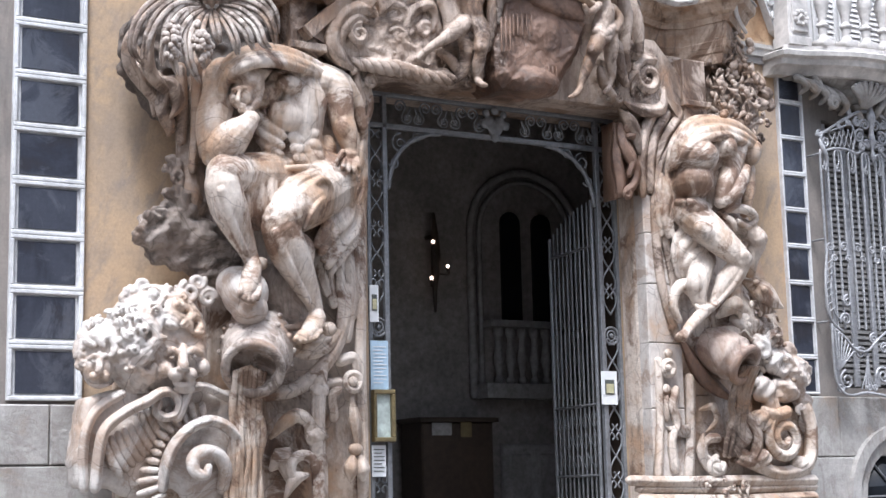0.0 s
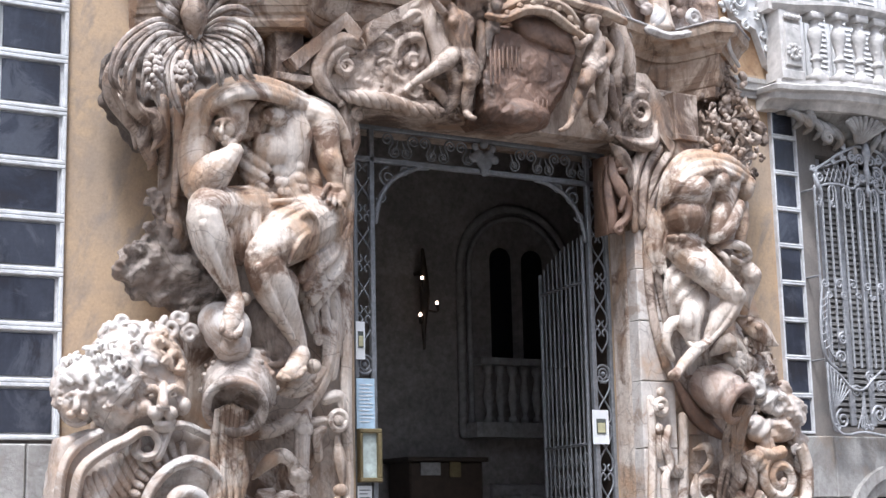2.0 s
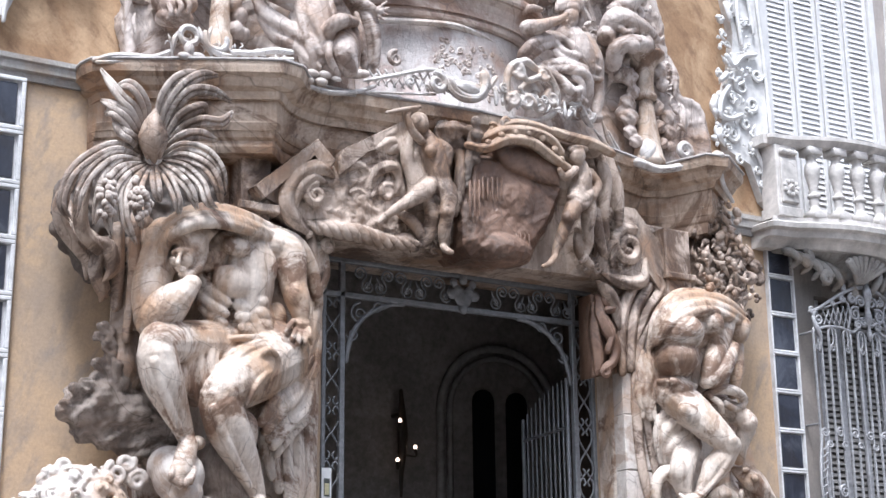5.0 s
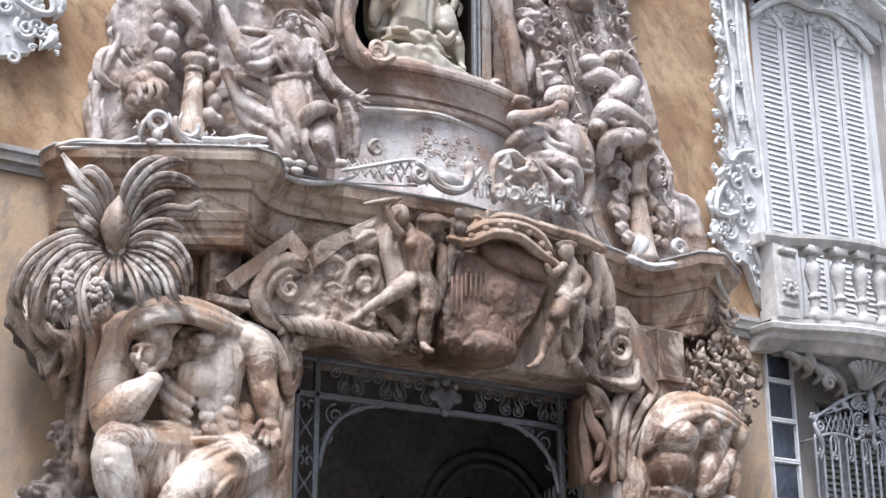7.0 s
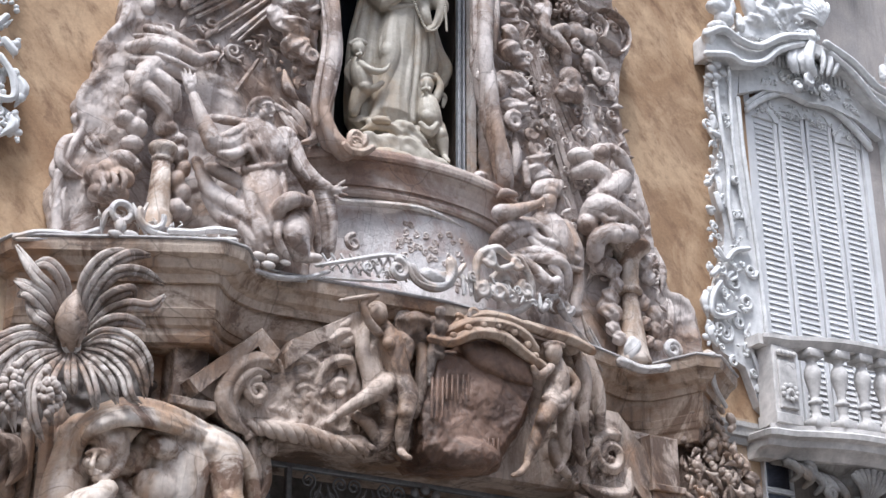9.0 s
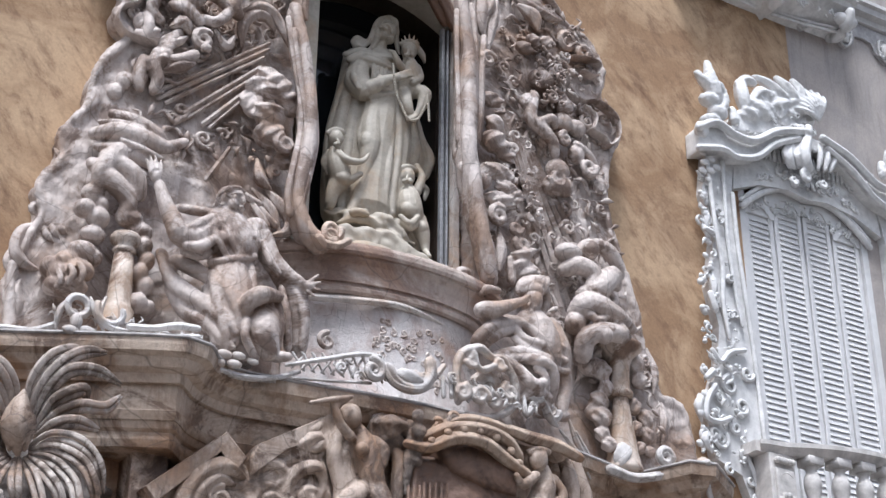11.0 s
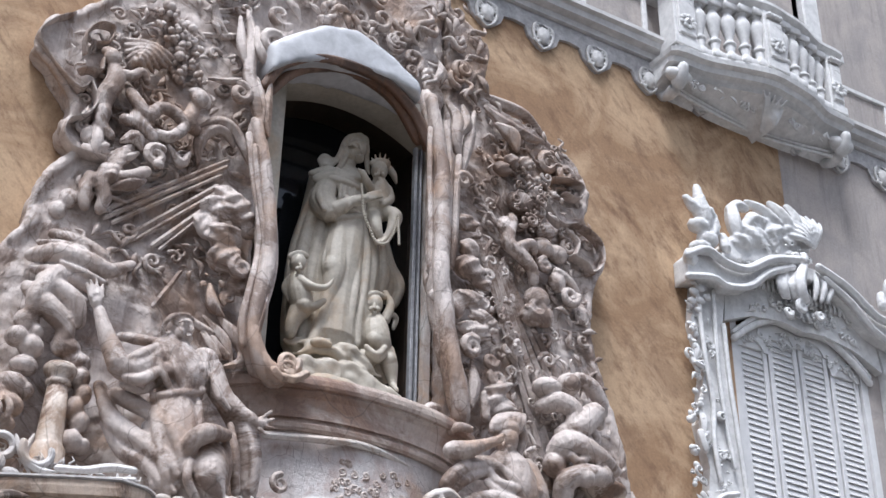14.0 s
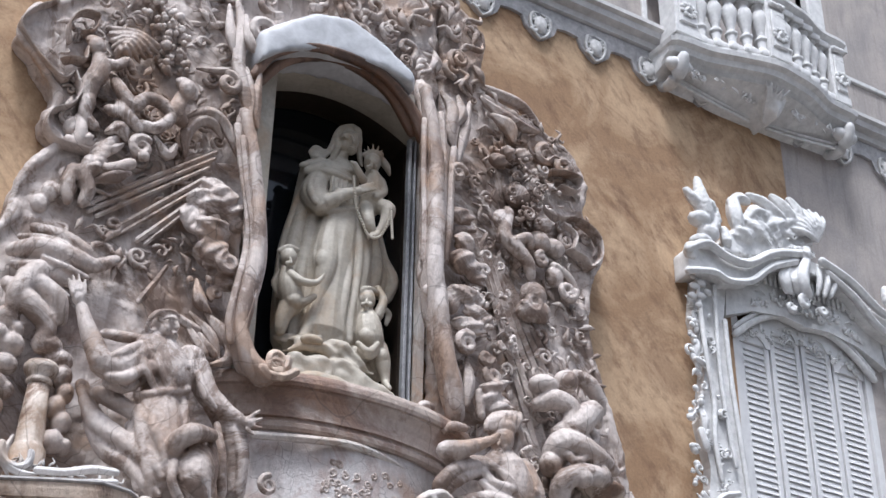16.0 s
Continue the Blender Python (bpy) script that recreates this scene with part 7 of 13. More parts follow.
c.tube([(2.46, -0.4, 3.59, 0.07), (2.37, -0.4, 3.35, 0.081), (2.49, -0.42, 3.18, 0.092), (2.25, -0.42, 2.99, 0.08)])
c.knob((2.48, -0.42, 3.09), (0.212, 0.111, 0.138))
c.knob((2.23, -0.45, 2.99), (0.148, 0.064, 0.08))
c.knob((2.67, -0.42, 3.07), (0.138, 0.093, 0.116))
c.tube([(2.05, -0.5, 3.15, 0.068), (2.26, -0.52, 3.27, 0.08), (2.34, -0.5, 3.16, 0.069)])
rocaille(c, [(2.3, 2.7), (3.05, 2.5), (2.9, 3.1), (2.66, 3.42), (2.5, 3.4)], 42, 0.07, -0.42, 31, "slkr", 0.12)
tagged(solid("carved_beast", c, ALABASTER), "carved beast among leaves under the giant", "carving")
c = Carve(True)
c.knob((3.07, -0.4, 2.61), (0.215, 0.175, 0.187))
c.knob((2.92, -0.42, 2.43), (0.213, 0.151, 0.139))
c.knob((2.8, -0.45, 2.72), (0.163, 0.111, 0.139))
c.knob((3.2, -0.4, 2.32), (0.126, 0.075, 0.094))
c.knob((2.63, -0.45, 2.43), (0.136, 0.101, 0.138))
c.knob((2.74, -0.44, 2.26), (0.099, 0.074, 0.173))
c.knob((2.58, -0.46, 2.89), (0.112, 0.083, 0.115))
c.knob((2.74, -0.46, 2.95), (0.1, 0.074, 0.093))
c.knob((3.03, -0.42, 2.84), (0.101, 0.075, 0.094))
c.knob((2.51, -0.44, 2.71), (0.087, 0.064, 0.126))
c.knob((3.26, -0.36, 2.15), (0.076, 0.056, 0.176))
c.scroll((2.85, -0.52, 2.66), 0.127, 0.035, 1.3, 10, 0.052, 0.029, 1)
c.scroll((2.58, -0.54, 2.82), 0.092, 0.029, 1.2, 80, 0.04, 0.023, -1)
c.scroll((2.72, -0.52, 2.94), 0.081, 0.023, 1.2, 0, 0.035, 0.023, 1)
c.scroll((3.08, -0.46, 2.43), 0.116, 0.035, 1.3, 200, 0.047, 0.029, -1)
rocaille(c, [(2.45, 2.3), (3.2, 2.2), (3.15, 2.75), (2.5, 3.0)], 30, 0.07, -0.42, 33, "sk", 0.1)
tagged(solid("lion_mane", c, PALE, voxel=0.013, rough=0.006, size=0.06, folds=0.003, relax=1), "pale marble mane of a lion with curls", "statue", "portal statues")
urn = thing("carved_urn", "smooth stone urn pouring carved water", "carving", "urns of the portal")
c = Carve().turned((1.92, -0.40, 2.92), (2.10, -0.85, 2.62), [(0, 0.05), (0.05, 0.15), (0.25, 0.22), (0.5, 0.235), (0.65, 0.225), (0.68, 0.235), (0.74, 0.23), (0.77, 0.205), (0.86, 0.19), (0.9, 0.215), (1.0, 0.215), (1.0, 0.15), (0.8, 0.14), (0.75, 0.02)])
solid("body", c, REDMARBLE, urn)
for k in range(8):
    c = Carve()
    x0, rw = 2.05 + 0.03 * k, random.Random(70 + k)
    c.tube([(x0 + 0.02, -0.80, 2.62, 0.02)] + [(x0 + rw.uniform(-0.03, 0.03), -0.74 + 0.05 * q, 2.62 - 0.17 * q, rw.uniform(0.018, 0.035)) for q in range(1, 6)], 7)
    solid("water_strand", c, STAINED, urn)
c = Carve(True)
c.tube([(1.62, -0.44, 2.92, 0.056), (1.8, -0.46, 2.61, 0.067), (1.98, -0.48, 2.44, 0.067), (2.21, -0.5, 2.31, 0.056)])
c.tube([(1.7, -0.42, 2.81, 0.05), (1.88, -0.44, 2.53, 0.056), (2.17, -0.46, 2.34, 0.051)])
c.tube([(1.88, -0.42, 2.81, 0.101), (2.01, -0.44, 2.64, 0.113), (1.96, -0.42, 2.48, 0.068)])
rocaille(c, [(1.75, 2.75), (2.05, 2.45), (2.1, 3.0), (1.85, 3.05)], 16, 0.055, -0.42, 35, "lr", 0.08)
tagged(solid("leaf_swag", c, BROWN), "brown carved leaf swag behind the urn", "carving")
vol = thing("great_volute", "pale marble base with a spiral volute", "carving", "volutes of the portal")
c = Carve(True)
c.slab([(1.81, 2.37), (3.35, 2.44), (3.4, 2.12), (3.35, 1.54), (1.76, 1.56)], -0.34, -0.24, 0.04)
solid("mass", c, ALABASTER, vol)
c = Carve(True, 1.0)
c.scroll((2.84, -0.5, 1.94), 0.264, 0.057, 1.7, 80, 0.063, 0.04, 1)
c.tube([(3.22, -0.42, 2.26, 0.07), (3.28, -0.42, 2.03, 0.07), (3.21, -0.42, 1.68, 0.07), (2.8, -0.44, 1.58, 0.069), (2.42, -0.46, 1.69, 0.062)])
c.tube([(2.36, -0.48, 2.17, 0.057), (2.48, -0.5, 1.97, 0.062), (2.41, -0.48, 1.74, 0.057), (2.21, -0.46, 1.86, 0.056), (2.19, -0.46, 2.08, 0.056)])
solid("spiral", c, ALABASTER, vol)
c = Carve(True)
c.knob((2.53, -0.5, 2.11), (0.135, 0.091, 0.114))
c.knob((2.28, -0.48, 1.97), (0.122, 0.09, 0.147))
c.knob((2.37, -0.48, 1.72), (0.158, 0.063, 0.079))
c.knob((2.54, -0.5, 1.74), (0.098, 0.073, 0.091))
c.knob((3.07, -0.45, 1.68), (0.112, 0.065, 0.081))
c.tube([(2.57, -0.5, 2.25, 0.046), (2.68, -0.54, 2.17, 0.051), (2.93, -0.52, 2.2, 0.046)])
tagged(solid("shell_relief", c, ALABASTER, vol, voxel=0.016, relax=1, rough=0.012, size=0.06), kind="stuff")
c = Carve(True)
c.tube([(1.84, -0.42, 2.22, 0.041), (1.97, -0.46, 2.25, 0.041), (2.02, -0.44, 2.11, 0.037), (1.9, -0.42, 2, 0.037)], flat=0.5)
c.scroll((1.94, -0.44, 1.81), 0.145, 0.078, 0.7, 60, 0.045, 0.034, 1)
c.scroll((1.95, -0.46, 1.67), 0.1, 0.028, 1.2, 0, 0.045, 0.028, -1)
c.tube([(1.84, -0.44, 1.97, 0.045), (1.8, -0.44, 1.81, 0.05), (1.86, -0.44, 1.64, 0.056)])
c.knob((1.97, -0.46, 1.64), (0.096, 0.054, 0.067))
solid("ribbon", c, ALABASTER, vol)
c = Carve(True, 1.0)
c.tube([(0.91, -0.46, 1.54, 0.048), (1.48, -0.46, 1.52, 0.049), (2.21, -0.44, 1.52, 0.051), (3.29, -0.4, 1.51, 0.052)])
c.tube([(1.02, -0.44, 1.46, 0.038), (2.22, -0.42, 1.44, 0.039), (3.31, -0.38, 1.44, 0.041)])
c.tube([(1.03, -0.46, 1.36, 0.048), (2.18, -0.46, 1.33, 0.05), (3.28, -0.4, 1.34, 0.052)])
rocaille(c, [(1.7, 1.3), (2.35, 1.2), (2.35, 1.5), (1.7, 1.55)], 22, 0.05, -0.5, 37, "slb", 0.08)
solid("base_moulding", c, ALABASTER, vol)
rib = thing("pier_ornament", "carved mask ring, cord and tassels on the pier", "carving", "pier ornaments")
c = Carve(True, 1.0)
c.scroll((1.43, -0.46, 2.62), 0.066, 0.066, 1, 0, 0.033, 0.033, 1)
c.knob((1.4, -0.5, 2.62), (0.036, 0.026, 0.033))
c.knob((1.46, -0.44, 2.77), (0.048, 0.036, 0.044))
c.knob((1.41, -0.44, 2.41), (0.054, 0.04, 0.055))
c.tube([(1.52, -0.44, 2.41, 0.044), (1.47, -0.44, 2.25, 0.05), (1.53, -0.44, 2.08, 0.044), (1.45, -0.44, 1.92, 0.044), (1.47, -0.44, 1.64, 0.049)])
c.tube([(1.41, -0.42, 2.36, 0.039), (1.41, -0.42, 2.14, 0.039)])
solid("ring", c, ALABASTER, rib)
c = Carve(True, 1.0)
c.tube([(1.72, -0.42, 2.53, 0.05), (1.71, -0.42, 2.14, 0.05), (1.65, -0.42, 1.59, 0.055)])
c.tube([(1.34, -0.42, 2.69, 0.044), (1.33, -0.42, 2.14, 0.044), (1.28, -0.42, 1.59, 0.049)])
c.slab([(1.41, 2.05), (1.73, 2.08), (1.68, 1.94), (1.48, 1.96)], -0.46, -0.4, 0.01)
solid("staff", c, ALABASTER, rib)
# ---- broken pediment and lintel carving ----
ped = thing("broken_pediment", "broken pediment with scrolls and mouldings over the door", "pediment")
c = Carve(True)
c.slab([(-2.57, 5.48), (-2, 5.99), (-1.83, 5.83), (-1.91, 5.69), (-2.02, 5.85), (-2.48, 5.39)], -0.70, -0.3, 0.02)
c.slab([(-2.45, 5.45), (-1.98, 5.89), (-1.81, 5.77), (-1.77, 5.35), (-2.09, 5.3)], -0.60, -0.3, 0)
solid("moulding", c, STAINED, ped, smooth=False)
c = Carve(True)
c.slab([(-1.8, 5.84), (-1.75, 5.95), (-1.34, 6.2), (-1.08, 6.37), (-1.03, 6.26), (-1.34, 6.05), (-1.54, 5.94), (-1.78, 5.72)], -0.67, -0.3, 0.02)
solid("inner_moulding", c, STAINED, ped, smooth=False)
c = Carve(True)
c.tube([(-1.81, -0.6, 5.71, 0.045), (-1.97, -0.66, 5.74, 0.058), (-2.16, -0.66, 5.65, 0.062), (-2.26, -0.64, 5.43, 0.066), (-2.16, -0.6, 5.27, 0.057), (-2, -0.56, 5.19, 0.044)])
c.tube([(-1.89, -0.62, 5.64, 0.04), (-2.04, -0.66, 5.65, 0.049), (-2.17, -0.66, 5.51, 0.053), (-2.18, -0.64, 5.35, 0.048)])
c.scroll((-2.01, -0.66, 5.5), 0.097, 0.027, 1.4, 90, 0.04, 0.027, 1)
c.tube([(-2.37, -0.5, 5.48, 0.04), (-2.24, -0.5, 5.36, 0.044), (-2.12, -0.5, 5.21, 0.04)])
solid("scroll", c, STAINED, ped)
c = Carve(True)
c.slab([(-2.38, 5.44), (-1.96, 5.89), (-1.76, 5.77), (-1, 6.3), (-0.51, 6.35), (-0.51, 5.27), (-1.7, 5.24), (-2.09, 5.23), (-2.21, 5.35)], -0.605, -0.3, 0.03)
solid("field", c, STAINED, ped, voxel=0.014, relax=1, rough=0.05, size=0.07, folds=0.02)
c = Carve(True, 1.0)
c.tube([(-1.71, -0.56, 5.68, 0.045), (-1.72, -0.6, 5.79, 0.05), (-1.6, -0.62, 5.85, 0.05), (-1.51, -0.6, 5.78, 0.046), (-1.58, -0.58, 5.68, 0.041)], flat=0.8)
c.tube([(-1.74, -0.55, 5.63, 0.045), (-1.72, -0.55, 5.45, 0.05), (-1.63, -0.55, 5.39, 0.045), (-1.54, -0.56, 5.45, 0.041)])
c.scroll((-1.57, -0.58, 5.56), 0.082, 0.027, 1.2, 150, 0.036, 0.023, -1)
c.tube([(-1.45, -0.55, 5.47, 0.046), (-1.48, -0.58, 5.67, 0.05), (-1.42, -0.62, 5.81, 0.05), (-1.28, -0.64, 5.87, 0.051), (-1.2, -0.62, 5.78, 0.046), (-1.23, -0.6, 5.66, 0.041)])
c.scroll((-1.32, -0.62, 5.64), 0.073, 0.023, 1.3, 60, 0.037, 0.023, 1)
c.tube([(-1.53, -0.58, 5.95, 0.05), (-1.4, -0.62, 6.03, 0.06), (-1.28, -0.64, 6.1, 0.056), (-1.21, -0.6, 6, 0.046), (-1.38, -0.58, 5.93, 0.042)])
c.tube([(-1.53, -0.58, 5.88, 0.037), (-1.34, -0.6, 5.98, 0.042)])
c.tube([(-1.23, -0.6, 5.92, 0.046), (-1.17, -0.6, 5.71, 0.051), (-1.09, -0.58, 5.59, 0.042)])
solid("strapwork", c, STAINED, ped, voxel=0.011, relax=3, rough=0.006, size=0.05)
c = Carve(True)
c.braid([(-2.04, -0.56, 5.26), (-1.82, -0.6, 5.25), (-1.59, -0.63, 5.24), (-1.35, -0.66, 5.19), (-1.06, -0.68, 5.19)], 0.062, 3, 3.5)
c.tube([(-2.04, -0.56, 5.3, 0.035), (-2, -0.56, 5.17, 0.04), (-2.02, -0.56, 5.28, 0.035)])
c.tube([(-1.96, -0.52, 5.23, 0.049), (-1.96, -0.5, 5.05, 0.049), (-1.89, -0.46, 4.89, 0.044), (-1.92, -0.44, 4.71, 0.04)])
c.scroll((-1.82, -0.52, 5.12), 0.053, 0.018, 1.3, 90, 0.027, 0.018, 1)
c.tube([(-1.27, -0.64, 5.26, 0.045), (-1.15, -0.66, 5.22, 0.059), (-1.01, -0.64, 5.2, 0.055)])
rocaille(c, [(-1.35, 5.22), (-0.7, 5.15), (-0.75, 5.4), (-1.3, 5.38)], 18, 0.05, -0.6, 41, "lr", 0.06)
solid("leaf_border", c, STAINED, ped)
c = Carve()
c.knob((-1.088, -0.8, 6.235), (0.077, 0.08, 0.086))
c.knob((-1.089, -0.78, 6.29), (0.081, 0.08, 0.059))
c.tube([(-1.014, -0.76, 6.166, 0.063), (-0.951, -0.78, 6.026, 0.099), (-0.919, -0.8, 5.854, 0.099), (-0.887, -0.8, 5.746, 0.09)])
c.knob((-1.025, -0.86, 5.988), (0.054, 0.05, 0.054))
c.tube([(-0.887, -0.8, 5.746, 0.09), (-0.848, -0.86, 5.613, 0.085), (-0.878, -0.88, 5.445, 0.066)])
c.knob((-0.889, -0.9, 5.447), (0.062, 0.06, 0.057))
c.tube([(-0.878, -0.88, 5.422, 0.057), (-0.885, -0.84, 5.307, 0.057), (-0.872, -0.8, 5.191, 0.035)])
c.tube([(-0.883, -0.82, 5.166, 0.035), (-0.875, -0.88, 5.116, 0.031), (-0.847, -0.9, 5.106, 0.022)])
c.tube([(-0.927, -0.78, 5.736, 0.085), (-1.079, -0.8, 5.62, 0.075), (-1.216, -0.78, 5.519, 0.057)])
c.tube([(-1.216, -0.78, 5.519, 0.053), (-1.293, -0.74, 5.463, 0.044), (-1.379, -0.7, 5.396, 0.031)])
c.tube([(-1.388, -0.7, 5.39, 0.026), (-1.446, -0.72, 5.334, 0.022)])
c.tube([(-1.097, -0.82, 6.082, 0.04), (-1.21, -0.86, 6.153, 0.036), (-1.263, -0.88, 6.26, 0.027)])
c.tube([(-1.263, -0.88, 6.26, 0.022), (-1.174, -0.9, 6.329, 0.018)])
c.tube([(-0.901, -0.8, 6.097, 0.045), (-0.83, -0.84, 6.03, 0.041), (-0.839, -0.84, 5.909, 0.031)])
c.tube([(-1.448, -0.86, 6.259, 0.018), (-1.295, -0.9, 6.305, 0.022), (-1.144, -0.9, 6.354, 0.018)])
c.tube([(-1.106, -0.66, 6.229, 0.045), (-1.163, -0.7, 5.965, 0.063), (-1.108, -0.72, 5.732, 0.062), (-1.134, -0.7, 5.546, 0.04)])
c.tube([(-1.033, -0.68, 6.14, 0.041), (-1.081, -0.74, 5.872, 0.054), (-1.006, -0.74, 5.649, 0.054), (-0.962, -0.72, 5.428, 0.04), (-1.009, -0.68, 5.293, 0.031)])
c.tube([(-1.199, -0.62, 6.273, 0.036), (-1.308, -0.64, 6.149, 0.045), (-1.398, -0.62, 6.109, 0.027)])
c.tube([(-1.172, -0.62, 6.201, 0.041), (-1.255, -0.64, 6.039, 0.05), (-1.344, -0.62, 6.004, 0.027)])
c.tube([(-1.007, -0.76, 5.643, 0.045), (-0.944, -0.76, 5.467, 0.058), (-0.95, -0.72, 5.292, 0.044), (-1.007, -0.68, 5.201, 0.031)])
c.tube([(-0.733, -0.74, 6.177, 0.041), (-0.659, -0.76, 5.989, 0.059), (-0.679, -0.76, 5.746, 0.054), (-0.707, -0.72, 5.515, 0.036)])
c.tube([(-1.202, -0.66, 5.453, 0.04), (-1.091, -0.7, 5.367, 0.053), (-1.008, -0.68, 5.247, 0.04)])
c.tube([(-0.69, -0.7, 6.346, 0.065), (-0.6, -0.72, 6.257, 0.074), (-0.626, -0.72, 6.105, 0.055)])
tagged(solid("winged_boy_statue", c, STAINED, voxel=0.0085, rough=0.004, size=0.05, relax=3), "small marble boy with raised arm above the door", "statue", "boys of the lintel")
c = Carve(True)
c.tube([(-0.71, -0.7, 6.34, 0.085), (-0.8, -0.72, 6.24, 0.104), (-0.71, -0.7, 6.14, 0.113), (-0.6, -0.66, 6.04, 0.085)])
c.tube([(-0.9, -0.8, 6.24, 0.047), (-0.75, -0.82, 6.25, 0.056), (-0.6, -0.8, 6.25, 0.047)])
c.knob((-0.61, -0.82, 6.24), (0.051, 0.038, 0.075))
tagged(solid("carved_drapery", c, ROCK, voxel=0.013, folds=0.003, rough=0.03, size=0.06), "soot-dark carved drapery beside the apron", "carving")
# ---- the great brown apron ----
apr = thing("carved_apron", "brown weathered shell apron bulging over the door", "carving")
c = Carve()
c.slab([(-0.64, 6.07), (-0.26, 6.09), (0.22, 6.02), (0.39, 5.9), (0.27, 5.57), (0.06, 5.27), (-0.08, 5.17), (-0.58, 5.14), (-0.66, 5.22), (-0.66, 5.52)], -0.85, -0.3, 0.09)
c.knob((-0.251, -0.74, 5.235), (0.305, 0.2, 0.153))
c.knob((-0.161, -0.72, 5.706), (0.35, 0.17, 0.309))
solid("body", c, BROWN, apr, voxel=0.010, relax=5, folds=0.010, rough=0.013, size=0.035)
c = Carve(True, 1.0)
c.tube([(-0.65, -0.86, 6.1, 0.037), (-0.51, -0.92, 6.08, 0.042), (-0.31, -0.96, 6.18, 0.047), (-0.06, -0.96, 6.2, 0.048), (0.16, -0.92, 6.12, 0.048), (0.4, -0.86, 6.05, 0.044)])
c.tube([(-0.54, -0.88, 6.16, 0.038), (-0.35, -0.94, 6.26, 0.043), (-0.09, -0.96, 6.3, 0.043), (0.17, -0.92, 6.28, 0.043), (0.31, -0.88, 6.18, 0.044)])
c.tube([(-0.44, -0.9, 6.25, 0.033), (-0.24, -0.94, 6.35, 0.038), (-0.01, -0.94, 6.37, 0.038), (0.21, -0.9, 6.36, 0.034)])
c.knob((-0.49, -0.94, 6.13), (0.035, 0.026, 0.033))
c.knob((-0.37, -0.97, 6.21), (0.036, 0.026, 0.033))
c.knob((-0.24, -0.98, 6.26), (0.036, 0.026, 0.033))
c.knob((-0.1, -0.98, 6.27), (0.036, 0.027, 0.033))
c.knob((0.06, -0.96, 6.26), (0.036, 0.027, 0.034))
c.knob((0.21, -0.93, 6.19), (0.036, 0.027, 0.034))
c.knob((0.3, -0.9, 6.12), (0.037, 0.027, 0.034))
c.scroll((-0.31, -0.94, 6.35), 0.043, 0.014, 1.3, 0, 0.024, 0.014, 1)
c.scroll((-0.42, -0.92, 6.28), 0.042, 0.014, 1.2, 120, 0.024, 0.014, -1)
c.tube([(0.21, -0.9, 6.37, 0.039), (0.43, -0.88, 6.35, 0.049), (0.7, -0.84, 6.35, 0.049), (0.94, -0.8, 6.31, 0.04)])
solid("fan_rim", c, CORNICE, apr)
c = Carve(True)
c.slab([(-0.39, 6.1), (-0.16, 6.19), (0.12, 6.15), (0.32, 6.04), (0.29, 5.87), (0.06, 5.88), (-0.28, 5.96)], -0.9, -0.7, 0.03)
solid("fan_field", c, BROWN, apr)
c = Carve(True)
c.knob((-0.6, -0.92, 6.31), (0.051, 0.038, 0.056))
c.knob((-0.58, -0.9, 6.2), (0.061, 0.045, 0.066))
c.knob((-0.57, -0.88, 6.08), (0.056, 0.041, 0.066))
c.knob((-0.57, -0.86, 5.99), (0.045, 0.034, 0.047))
c.scroll((-0.31, -0.94, 6.32), 0.052, 0.024, 1.2, 0, 0.024, 0.019, 1)
c.tube([(-0.63, -0.86, 6.22, 0.033), (-0.63, -0.84, 5.98, 0.037), (-0.64, -0.82, 5.74, 0.037)])
solid("mask", c, ROCK, apr, voxel=0.012, relax=1, rough=0.015, size=0.04)
for rows in (
    [(-0.508, -0.865, 5.821, 0.011), (-0.511, -0.87, 5.629, 0.011)],
    [(-0.459, -0.865, 5.829, 0.011), (-0.462, -0.87, 5.636, 0.011)],
    [(-0.409, -0.865, 5.836, 0.011), (-0.413, -0.87, 5.643, 0.011)],
    [(-0.36, -0.865, 5.843, 0.011), (-0.363, -0.87, 5.65, 0.011)],
    [(-0.31, -0.865, 5.851, 0.011), (-0.313, -0.87, 5.658, 0.011)],
    [(0.14, -0.8, 5.775, 0.011), (0.138, -0.805, 5.643, 0.011)],
    [(0.178, -0.8, 5.78, 0.011), (0.175, -0.805, 5.648, 0.011)],
    [(0.216, -0.8, 5.786, 0.011), (0.213, -0.805, 5.654, 0.011)],
    [(0.253, -0.8, 5.791, 0.011), (0.251, -0.805, 5.659, 0.011)],
    [(0.291, -0.8, 5.796, 0.011), (0.289, -0.805, 5.664, 0.011)],
    [(-0.639, -0.865, 5.78, 0.011), (-0.645, -0.87, 5.464, 0.011)],
    [(-0.592, -0.865, 5.788, 0.011), (-0.598, -0.87, 5.47, 0.011)],
    [(-0.544, -0.865, 5.795, 0.011), (-0.551, -0.87, 5.477, 0.011)],
    [(-0.176, -0.865, 5.36, 0.011), (-0.179, -0.87, 5.201, 0.011)],
    [(-0.131, -0.865, 5.366, 0.011), (-0.134, -0.87, 5.207, 0.011)],
    [(-0.087, -0.865, 5.372, 0.011), (-0.09, -0.87, 5.212, 0.011)],
    [(-0.042, -0.865, 5.378, 0.011), (-0.045, -0.87, 5.218, 0.011)],
):
    solid("flute", Carve().tube(rows, 8), BROWN, apr)
c = Carve()
c.knob((0.502, -0.86, 6.197), (0.081, 0.08, 0.09))
c.knob((0.416, -0.87, 6.239), (0.029, 0.03, 0.029))
c.knob((0.438, -0.88, 6.25), (0.029, 0.03, 0.029))
c.knob((0.46, -0.89, 6.258), (0.029, 0.03, 0.029))
